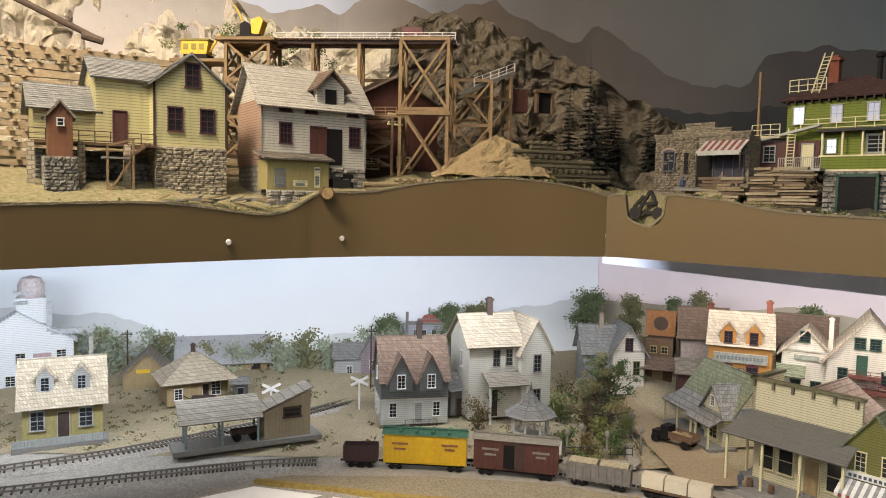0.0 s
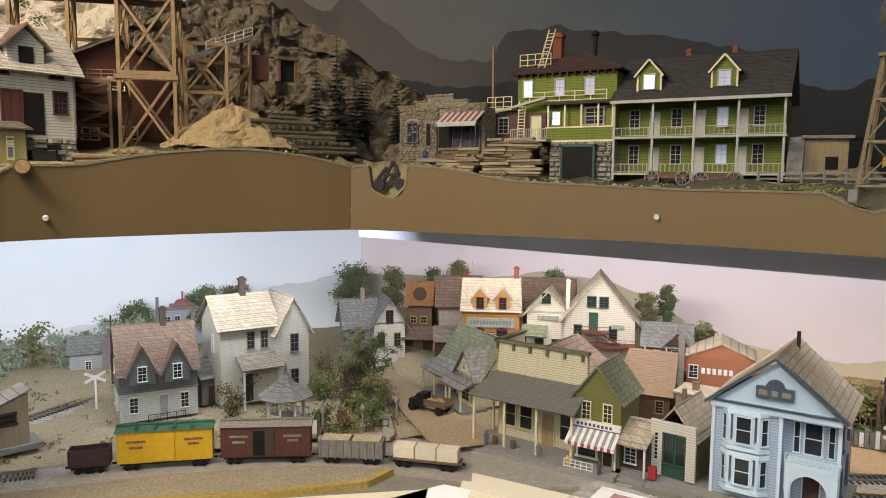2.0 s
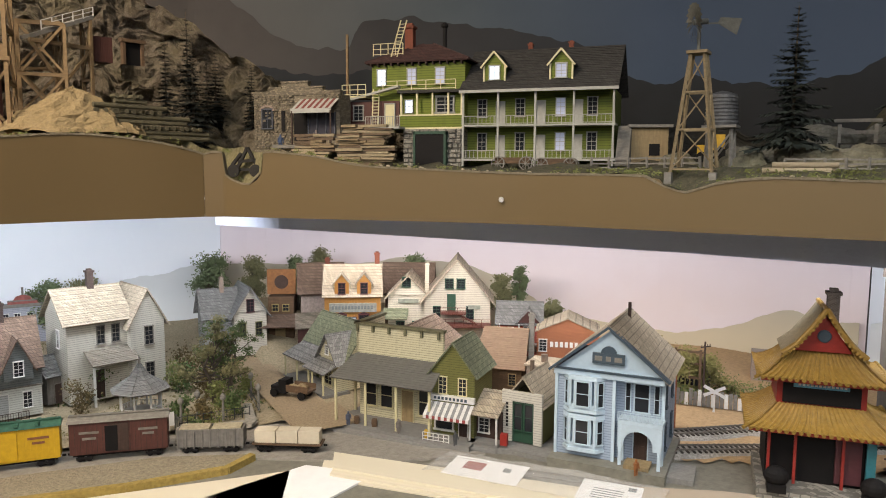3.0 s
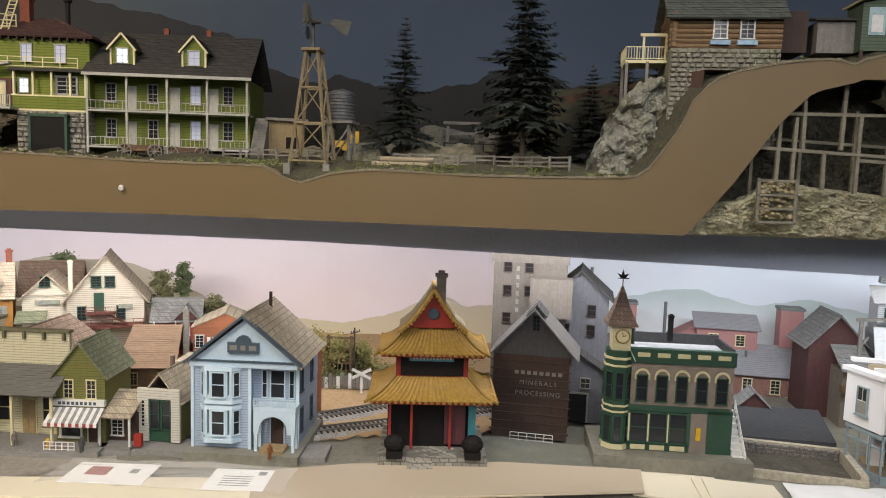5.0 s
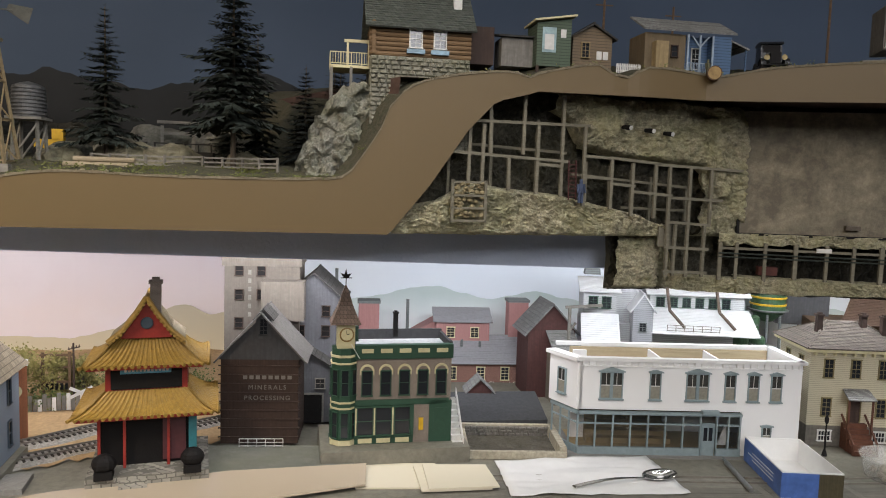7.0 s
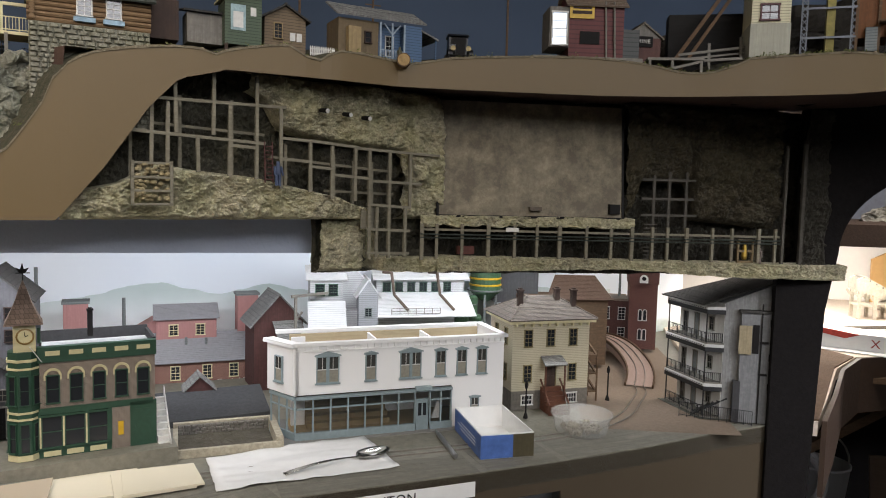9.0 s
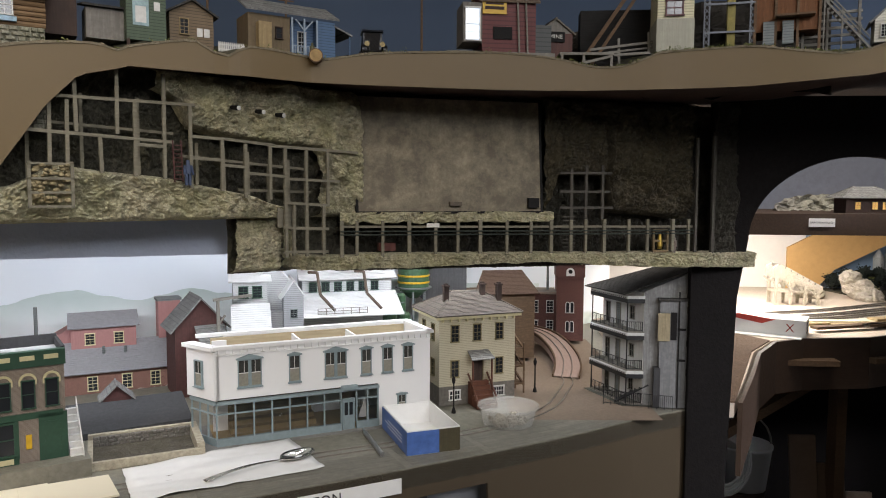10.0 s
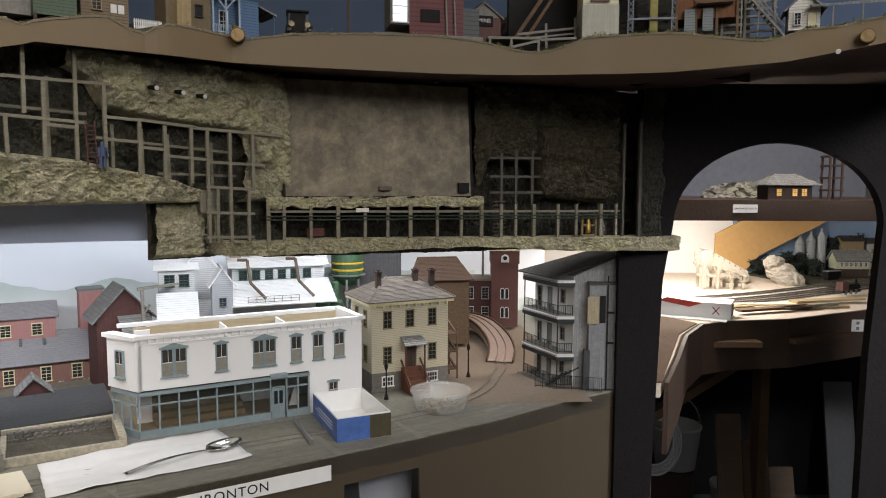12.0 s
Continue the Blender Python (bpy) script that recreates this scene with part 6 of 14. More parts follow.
def foundation_pit():
    m, w = frontage((1.322, 0.255), (1.40, 0.092), 1.019)
    t = thing("foundation_pit", "open rectangular foundation with cream stone walls", "foundation", m)
    bm = bmesh.new()
    for a in ((0, w, -0.004, 0.004), (0, w, 0.118, 0.128), (0, 0.008, 0, 0.12), (w - 0.012, w, 0, 0.12)):
        box(bm, a[0], a[1], a[2], a[3], 0.0, 0.022 if a[2] > 0 or a[0] > 0 else 0.014)
    part("coping", bm, mat("cream_plaster_rim", (0.52, 0.47, 0.36), 0.8, "grain"), t)
    bm = bmesh.new()
    stones(bm, 0.008, w - 0.012, 0.117, 0.0006, 0.019, 3, 0.003, 4)
    part("stone_lining", bm, GREYWOODZ, t)
    body(t, 0.008, w - 0.012, 0.004, 0.116, 0.0004, 0.001, DARKROCK, "pit_floor")


def store_window(parent, x, y, z, w, h, rz, head):
    """A tall window in a slim blue-grey frame, with dark upper glass and a pale blind below."""
    tk, d = 0.0018, 0.003

    def ring(bm):
        o = [(-w / 2 - tk, -tk), (w / 2 + tk, -tk), (w / 2 + tk, h + tk), (-w / 2 - tk, h + tk)]
        i = [(-w / 2, 0), (w / 2, 0), (w / 2, h), (-w / 2, h)]
        rows = [[bm.verts.new((px, yy, pz)) for px, pz in pts] for pts, yy in ((o, 0.002), (o, -d), (i, -d), (i, 0.002))]
        for r0, r1 in zip(rows, rows[1:]):
            for k in range(4):
                bm.faces.new((r0[k], r0[(k + 1) % 4], r1[(k + 1) % 4], r1[k]))

    f = sub("window", shared(("store_frame", w, h), ring, BLUETRIM), parent, pose(x, y, z, 0, 0, rz))
    if head:
        sub("pediment", shared(("store_head", w, head), lambda bm: prism(bm, [(-w / 2 - 0.005, h + tk), (w / 2 + 0.005, h + tk), (w / 2 + 0.005, h + tk + 0.002), (0, h + tk + head), (-w / 2 - 0.005, h + tk + 0.002)], -0.005, 0.002), BLUETRIM), f, pose(0, 0, 0))
    sub("sill", shared(("store_sill", w), lambda bm: box(bm, -w / 2 - 0.004, w / 2 + 0.004, -0.0045, 0.001, -tk - 0.002, -tk), BLUETRIM), f, pose(0, 0, 0))
    sub("upper_pane", shared(("store_upper", w, h), lambda bm: box(bm, -w / 2, w / 2, -0.0010, 0.0006, h * 0.5, h), STOREGLASS), f, pose(0, 0, 0))
    sub("blind", shared(("store_blind", w, h), lambda bm: box(bm, -w / 2, w / 2, -0.0008, 0.0004, 0, h * 0.5), STOREBLIND), f, pose(0, 0, 0))
    sub("sash_rail", shared(("store_rail", w, h), lambda bm: box(bm, -w / 2, w / 2, -0.002, 0, h * 0.49, h * 0.52), WHITE), f, pose(0, 0, 0))
    if w > 0.03:
        sub("centre_post", shared(("store_post", h), lambda bm: box(bm, -0.0028, 0.0028, -0.0032, 0, 0, h), BLUETRIM), f, pose(0, 0, 0))
    for px in ((-0.25, 0.25) if w > 0.03 else (0.0,)):
        sub("glazing_bar", shared(("store_bar", h), lambda bm: box(bm, -0.0004, 0.0004, -0.0018, 0, h * 0.5, h), WHITE), f, pose(px * w, 0, 0))


STOREGLASS = mat("dusky_store_glass", (0.075, 0.075, 0.07), 0.15, "grain", 1.5, 0.5, 0.02)
STOREBLIND = mat("pale_window_blind", (0.36, 0.34, 0.28), 0.5, "grain", 1.5, 0.6, 0.05)


def white_store():
    m, w = frontage((1.437, 0.083), (1.607, -0.287), 1.02)
    t = thing("white_emporium", "long white two-storey store with open roof and blue-grey shopfront", "shop", m)
    d, zt, zm = 0.13, 0.172, 0.082
    sx = 0.225
    wall = mat("fresh_white_wall_paint", (0.80, 0.80, 0.80), 0.6, "plain", 1, 0.93, 0.05)
    for q in ((0, sx + 0.075, 0, 0.006, zm, zt), (sx + 0.075, w, 0, 0.006, 0, zt), (w - 0.006, w, 0.006, d, 0, zt), (0.03, w - 0.006, d - 0.006, d, 0, zt), (0.004, 0.03, 0.08, 0.086, 0, zt), (0.0, 0.006, 0.006, 0.02, zm, zt)):
        body(t, *q, wall, "wall")
    bm = bmesh.new()
    slab(bm, [(-0.004, 0.0), (0.006, 0.0), (-0.034, 0.07), (-0.042, 0.066)], zm, zt - 0.004)
    part("angled_wall", bm, wall, t)
    bm = bmesh.new()
    box(bm, -0.004, w + 0.004, -0.006, 0.008, zt, zt + 0.006)
    box(bm, w - 0.008, w + 0.006, -0.006, d + 0.004, zt, zt + 0.006)
    box(bm, -0.02, w + 0.004, d - 0.008, d + 0.005, zt, zt + 0.006)
    slab(bm, [(-0.008, -0.006), (0.01, 0.004), (-0.03, 0.075), (-0.05, 0.068)], zt - 0.002, zt + 0.005)
    for i in range(32):
        x = 0.006 + i * (w - 0.012) / 31
        box(bm, x - 0.0022, x + 0.0022, -0.004, 0, zt - 0.008, zt)
    box(bm, 0, w, -0.0025, 0, zt - 0.011, zt - 0.009)
    part("cornice", bm, wall, t)
    PLY = mat("bare_plywood", (0.50, 0.41, 0.26), 0.8, "wood", 0.6, 0.8)
    for q in ((0.006, w - 0.008, d - 0.009, d - 0.006, zm, zt - 0.002), (0.1, 0.16, 0.062, 0.066, zm, zt - 0.014), (0.164, 0.27, 0.062, 0.066, zm, zt - 0.014), (0.273, w - 0.01, 0.062, 0.066, zm, zt - 0.014)):
        body(t, *q, PLY, "partition")
    for x in (0.16, 0.27):
        body(t, x, x + 0.0035, 0.008, d - 0.01, zm, zt - 0.004, wall, "partition")
    body(t, 0.004, w - 0.006, 0.006, d - 0.006, zm - 0.004, zm, DARKWOOD, "upper_floor")
    body(t, 0.0, w - 0.006, 0.004, d - 0.006, 0.0, 0.002, TANWOOD, "ground_floor")
    for x in (0.058, 0.215):
        store_window(t, x, 0, zm + 0.022, 0.038, 0.046, 0, 0.009)
    for x in (0.138, 0.275, 0.318, 0.36):
        store_window(t, x, 0, zm + 0.022, 0.017, 0.046, 0, 0.006)
    store_window(t, w - 0.06, 0, 0.026, 0.014, 0.028, 0, 0.004)
    store_window(t, -0.0245, 0.033, zm + 0.022, 0.018, 0.044, -60, 0.0)

    def trim_bar(name, x0, x1, y0, y1, z0, z1):
        bm = bmesh.new()
        box(bm, x0, x1, y0, y1, z0, z1)
        return part(name, bm, BLUETRIM, t)

    trim_bar("stall_riser", 0, sx, -0.004, 0.004, 0, 0.013)
    trim_bar("stall_riser", sx + 0.03, sx + 0.075, -0.004, 0.004, 0, 0.013)
    trim_bar("shop_fascia", 0, sx + 0.075, -0.005, 0.004, zm - 0.008, zm - 0.003)
    for i in range(8):
        trim_bar("post", i * sx / 7 - 0.0013, i * sx / 7 + 0.0013, -0.003, 0.003, 0.013, zm - 0.008)
    for x in (sx + 0.03, sx + 0.052, sx + 0.073):
        trim_bar("post", x - 0.0014, x + 0.0014, -0.003, 0.003, 0.013, zm - 0.008)
    trim_bar("transom", 0, sx, -0.0024, 0.0024, 0.0555, 0.058)
    trim_bar("transom", sx + 0.03, sx + 0.073, -0.0024, 0.0024, 0.0555, 0.058)
    for i in range(1, 4):
        x, y = -0.0115 * i, 0.0215 * i
        trim_bar("post", x - 0.0016, x + 0.0016, y - 0.0016, y + 0.0016, 0.0, zm)
    for z, tw, th in ((0.007, 0.004, 0.013), (zm - 0.006, 0.006, 0.006), (0.0567, 0.003, 0.0025)):
        bar("side_rail", t, BLUETRIM, (0, 0, z), (-0.036, 0.066, z), tw, th)
    trim_bar("door_hood", sx + 0.0, sx + 0.031, -0.010, 0.002, zm - 0.004, zm + 0.003)
    dr = door(t, sx + 0.0145, 0.0, 0.0, 0.021, 0.058, 0, BLUETRIM, BLUETRIM)
    for s in (-1, 1):
        sub("door_pane", shared(("store_door_pane", s), lambda bm: box(bm, s * 0.0048 - 0.0032, s * 0.0048 + 0.0032, -0.0026, -0.0012, 0.028, 0.052), DARKPANE), dr, pose(0, 0, 0))
    for z0, hh in ((0.0135, 0.042), (0.058, 0.016)):
        for i in range(7):
            sub("pane", shared(("shop_pane", hh), lambda bm: box(bm, -0.0145, 0.0145, -0.0005, 0.0005, 0, hh), CLEAR), t, pose((i + 0.5) * sx / 7, 0, z0))
        for i in range(2):
            sub("pane", shared(("small_shop_pane", hh), lambda bm: box(bm, -0.0095, 0.0095, -0.0005, 0.0005, 0, hh), CLEAR), t, pose(sx + 0.041 + i * 0.0215, 0, z0))
    bm = bmesh.new()
    prism(bm, [(sx + 0.038, 0.016), (sx + 0.056, 0.016), (sx + 0.053, 0.05), (sx + 0.049, 0.05)], 0.012, 0.016)
    part("display_card", bm, WHITE, t, "leaning white card behind the glass")
    body(t, -0.05, w + 0.01, -0.018, d, -0.0014, 0.0, PLANKS, "pavement_base")
    bm = bmesh.new()
    for i in range(4):
        box(bm, 0.03, 0.19, 0.05 + i * 0.018, 0.067 + i * 0.018, 0.002, 0.012 + i * 0.009)
    part("stepped_counter", bm, TANWOOD, t)


def yellow_house():
    m, w = frontage((1.685, -0.305), (1.75, -0.469), 1.02)
    t = thing("yellow_apartment_house", "pale yellow three-storey house with a grey hip roof", "house", m)
    d = 0.13
    body(t, 0, w, 0, d, 0, 0.04, mat("grey_stucco_base", (0.22, 0.2, 0.17), 0.9, "grain"), "basement")
    body(t, 0, w, 0.0005, d, 0.04, 0.185, mat("pale_yellow_stucco", (0.56, 0.51, 0.37), 0.75, "siding", 1.2, 0.85))
    hip(t, 0, w, 0, d, 0.19, 0.042, 0.012, mat("brown_grey_slates", (0.15, 0.125, 0.105), 0.85, "shingle", 1, 0.6, 0.5), 8, ridge=0.06)
    bm = bmesh.new()
    box(bm, -0.01, w + 0.01, -0.01, d + 0.01, 0.184, 0.19)
    for i in range(10):
        x = 0.006 + i * (w - 0.012) / 9
        box(bm, x - 0.0018, x + 0.0018, -0.008, 0, 0.178, 0.184)
    part("cornice", bm, CREAMTRIM, t)
    OT = mat("olive_window_trim", (0.28, 0.23, 0.1), 0.6, "grain")
    for x in (0.035, 0.086, 0.138):
        window(t, x, 0, 0.135, 0.016, 0.034, 0, OT)
    for x in (0.035, 0.138):
        window(t, x, 0, 0.06, 0.016, 0.034, 0, OT)
        window(t, x, 0, 0.012, 0.022, 0.018, 0, WHITE, mull=(3, 0))
    for y in (0.035, 0.09):
        for z in (0.06, 0.135):
            window(t, 0, y, z, 0.015, 0.034, -90, OT)
    door(t, 0.088, 0, 0.048, 0.022, 0.05, 0, OT, DARKWOOD)
    bm = bmesh.new()
    slope(bm, (0.062, -0.03, 0.098), (0.114, -0.03, 0.098), (0.112, 0, 0.112), (0.064, 0, 0.112), 4)
    part("porch_roof", bm, GREYSHINGLE, t)
    SW = mat("red_brown_stair_wood", (0.17, 0.06, 0.03), 0.7, "wood")
    for i in range(6):
        body(t, 0.066, 0.11, -0.05 + i * 0.008, -0.04 + i * 0.008, 0, 0.008 + i * 0.008, SW, "step")
    for x in (0.066, 0.11):
        bar("handrail", t, SW, (x, -0.05, 0.02), (x, 0, 0.064), 0.003)
        for y, h in ((-0.05, 0.022), (-0.026, 0.1)):
            body(t, x - 0.0015, x + 0.0015, y, y + 0.003, 0, h, SW, "post")
    for x, y in ((0.03, 0.04), (0.12, 0.05), (0.15, 0.03)):
        chimney(t, x, y, 0.2, 0.25, 0.011, DARKWOOD)
    for lv in (0.02, 0.06, 0.1):
        body(t, w, w + 0.04, 0.03, 0.11, lv, lv + 0.003, BROWNWOOD, "landing")
        bar("stair_flight", t, BROWNWOOD, (w + 0.038, 0.03, lv), (w + 0.038, 0.1, lv + 0.035), 0.004)
    for y in (0.03, 0.07, 0.11):
        body(t, w + 0.037, w + 0.04, y - 0.0015, y + 0.0015, 0, 0.115, BROWNWOOD, "post")


def grey_apartments():
    A, B, C, E, F = (1.83, -0.653), (1.704, -0.702), (1.70, -0.735), (1.688, -0.826), (1.86, -0.87)
    m, w = frontage(A, B, 1.02)
    inv = m.inverted()
    c, e, f = (tuple((inv @ Vector((q[0], q[1], 1.02)))[:2]) for q in (C, E, F))
    t = thing("grey_tenement", "weathered grey three-storey tenement with black iron balconies", "house", m)
    IRON = mat("black_wrought_iron", (0.015, 0.016, 0.018), 0.5, "plain")
    BOARDS = mat("grey_white_boards", (0.40, 0.40, 0.395), 0.8, "woodz", 1, 0.45)
    # White porch boards, brightened in colour for light from the left front.
    PORCH = mat("lit_white_porch_boards", (0.74, 0.74, 0.72), 0.8, "woodz", 1, 0.7)
    bm = bmesh.new()
    foot = [(0, c[1]), c, e, f]
    lo = [bm.verts.new((*q, 0.001)) for q in foot]
    hi = [bm.verts.new((*q, z)) for q, z in zip(foot, (0.242, 0.242, 0.284, 0.29))]
    bm.faces.new(lo)
    bm.faces.new(hi)
    for i in range(4):
        bm.faces.new((lo[i], lo[(i + 1) % 4], hi[(i + 1) % 4], hi[i]))
    part("wall", bm, BOARDS, t)
    body(t, 0.0, c[0] - 0.001, c[1] - 0.001, c[1], 0.004, 0.24, PORCH, "porch_wall")
    bm = bmesh.new()
    slab(bm, [(-0.012, -0.012), (w + 0.004, -0.012), (c[0] + 0.006, c[1]), (e[0] + 0.004, e[1]), f], -0.004, 0.0005)
    part("basement", bm, mat("dark_grey_stonework", (0.14, 0.14, 0.125), 0.9, "rock", 2.0, 0.5, 0.5), t)
    bm = bmesh.new()
    slope(bm, (-0.012, -0.014, 0.236), (w + 0.004, -0.014, 0.236), (e[0] + 0.008, e[1], 0.288), (*f, 0.296), 8)
    part("roof", bm, DARKSHINGLE, t)
    for k, lv in enumerate((0.004, 0.076, 0.158, 0.236)):
        if k < 3:
            bm = bmesh.new()
            slab(bm, [(-0.002, -0.002), (w + 0.001, -0.002), c, (0, c[1])], lv - 0.003, lv)
            part("balcony", bm, GREYWOOD, t)
            railing(t, (0.0, -0.001, lv), (w, -0.001, lv), 0.02, 8, IRON)
            railing(t, (w, -0.001, lv), (c[0] - 0.002, c[1] - 0.003, lv), 0.02, 2, IRON)
            posts(t, [(0.0, 0, lv), (w * 0.98, 0, lv)], 0.072, 0.002, IRON)
            for x, h in ((0.022, 0.048), (0.062, 0.05), (0.112, 0.03)):
                window(t, x, c[1] - 0.001, lv + (0.002 if h > 0.04 else 0.022), 0.013, h - 0.004, 0, GREYWOOD, None if x != 0.062 else DARKGREY, mull=(1, 0))
        if k:
            for p, q in (((-0.003, -0.003), (w + 0.002, -0.003)), ((w + 0.002, -0.003), (c[0] + 0.001, c[1]))):
                for nm, z, h, ma in (("fascia_board", lv - 0.006, 0.006, PORCH), ("valance_board", lv - 0.0135, 0.009, IRON)):
                    bm = bmesh.new()
                    beam(bm, (*p, z), (*q, z), 0.002, h)
                    part(nm, bm, ma, t)
            for i in range(18):
                sub("dentil", shared(("dentil",), lambda bm: box(bm, -0.0012, 0.0012, -0.0015, 0, -0.0012, 0.0012), IRON), t, pose(0.004 + i * (w - 0.008) / 17, -0.004, lv - 0.0068))
    side = inv @ frontage(C, E, 1.02)[0]

    def fit(name, x0, x1, z0, z1, material, proud=0.002, back=0.0):
        bm = bmesh.new()
        box(bm, x0, x1, -proud, -back, z0, z1)
        part(name, bm, material, t, "", side)

    LEAN = mat("weathered_grey_lean_to", (0.27, 0.275, 0.28), 0.8, "woodz", 1, 0.5)
    fit("lean_to", 0.030, 0.104, 0.001, 0.226, LEAN, 0.012)
    fit("lean_to_roof", 0.026, 0.107, 0.226, 0.231, DARKSHINGLE, 0.016)
    fit("patch_panel", 0.026, 0.050, 0.142, 0.200, mat("tan_patch_board", (0.48, 0.40, 0.25), 0.8, "woodz"), 0.016, 0.0125)
    fit("doorway", 0.052, 0.064, 0.144, 0.202, BLACK, 0.0135, 0.012)
    fit("dark_boarding", 0.020, 0.033, 0.001, 0.085, mat("charcoal_boards", (0.07, 0.07, 0.075), 0.8, "woodz"), 0.014)
    fit("drain_pipe", 0.067, 0.0695, 0.001, 0.245, BLACK, 0.0145, 0.012)
    for z in (0.10, 0.165):
        fit("pipe_bracket", 0.066, 0.082, z, z + 0.004, BLACK, 0.016, 0.012)
    for z in (0.07, 0.13, 0.2):
        fit("small_window", 0.084, 0.089, z, z + 0.014, BLACK, 0.013, 0.012)
    f = thing("lot_fence", "dark iron fence and stair before the tenement", "fence", frontage((1.71, -0.655), (1.66, -0.79), 1.02)[0])
    railing(f, (0, 0, 0), (0.14, 0, 0), 0.03, 9, IRON)
    bm = bmesh.new()
    beam(bm, (0.02, 0.02, 0.0), (0.09, 0.02, 0.045), 0.003)
    beam(bm, (0.02, 0.045, 0.0), (0.09, 0.045, 0.045), 0.003)
    for i in range(7):
        box(bm, 0.02 + i * 0.01, 0.03 + i * 0.01, 0.02, 0.045, 0.003 + i * 0.0064, 0.005 + i * 0.0064)
    part("stair", bm, IRON, f)


for build in (depot, hip_station, loading_shelter, grey_house, white_house, gazebo, store, small_shop, laundry, blue_house, pagoda, warehouse, clock_hall, foundation_pit, white_store, yellow_house, grey_apartments):
    build()

# ---- the upper deck
def rock_wall(name, label, line, z0, tops, material, rough=0.05, lean=0.25, seed=1, nz=34, step=0.016, kind="structure", scale=9.0):
    """A craggy face that rises from a line in plan to an uneven crest."""
    pts = smooth_line([(p[0], p[1], t) for p, t in zip(line, tops)], step)
    bm = bmesh.new()
    rows = []
    for i, p in enumerate(pts):
        a, b = pts[max(0, i - 1)], pts[min(len(pts) - 1, i + 1)]
        d = Vector((b[0] - a[0], b[1] - a[1])).normalized()
        nx, ny = -d.y, d.x
        r = []
        for j in range(nz):
            f = j / (nz - 1)
            z = z0 + (p[2] - z0) * f
            q = Vector((p[0] * scale, p[1] * scale, z * scale + seed * 7))
            k = noise.fractal(q, 1.0, 2.0, 5) * rough + rough * 0.9 * abs(noise.noise(q * 1.7)) + noise.noise(q * 6) * rough * 0.2 + abs(noise.noise(q * 11)) * rough * 0.22 + abs(noise.noise(q * 23)) * rough * 0.12
            o = lean * f * (p[2] - z0) - k
            r.append(bm.verts.new((p[0] + nx * o, p[1] + ny * o, z + noise.noise(q * 2.3) * rough * 0.5)))
        rows.append(r)
    for a, b in zip(rows, rows[1:]):
        for k in range(nz - 1):
            bm.faces.new((a[k], b[k], b[k + 1], a[k + 1]))
    return solid(name, label, "rock", bm, material, kind=kind)


# One rock, two colours: lamp falloff puts pale left and brown right.
BROWNROCK = mat("brown_mountain_rock", (0.32, 0.265, 0.205), 0.95, "rock", 1.3, 0.2, 1.0, second=(0.058, 0.042, 0.026))
rock_wall("cliff_pale", "pale cliff behind the mine, lamp light put into its colour", [(-1.6, 1.15), (-1.1, 1.53), (-0.74, 1.70), (-0.52, 1.745), (-0.36, 1.75), (-0.24, 1.755), (-0.12, 1.75)], 1.5, [2.2, 2.34, 2.26, 1.985, 1.925, 1.90, 1.90], PALEROCK, 0.06, 0.30, 1, 120, 0.006, scale=11)
rock_wall("cliff_brown", "craggy brown mountainside with boulders", [(-0.16, 1.70), (-0.07, 1.70), (0.04, 1.69), (0.14, 1.68), (0.22, 1.67), (0.30, 1.64), (0.36, 1.60), (0.45, 1.55), (0.58, 1.52), (0.75, 1.46)], 1.5, [1.93, 1.985, 1.965, 1.915, 1.875, 1.80, 1.745, 1.70, 1.64, 1.59], BROWNROCK, 0.06, 0.42, 3, 110, 0.006, scale=12)
rock_wall("cliff_dark", "low dark wooded ridge", [(0.7, 1.5), (1.0, 1.2), (1.25, 0.8), (1.45, 0.4)], 1.5, [1.60, 1.61, 1.57, 1.60], mat("dark_wooded_hill", (0.045, 0.042, 0.034), 0.95, "rock", 1, 0.5, 0.8), 0.05, 0.5, 5, 24)


def frame_at(x, y, z, deg):
    return pose(x, y, z, 0, 0, deg)


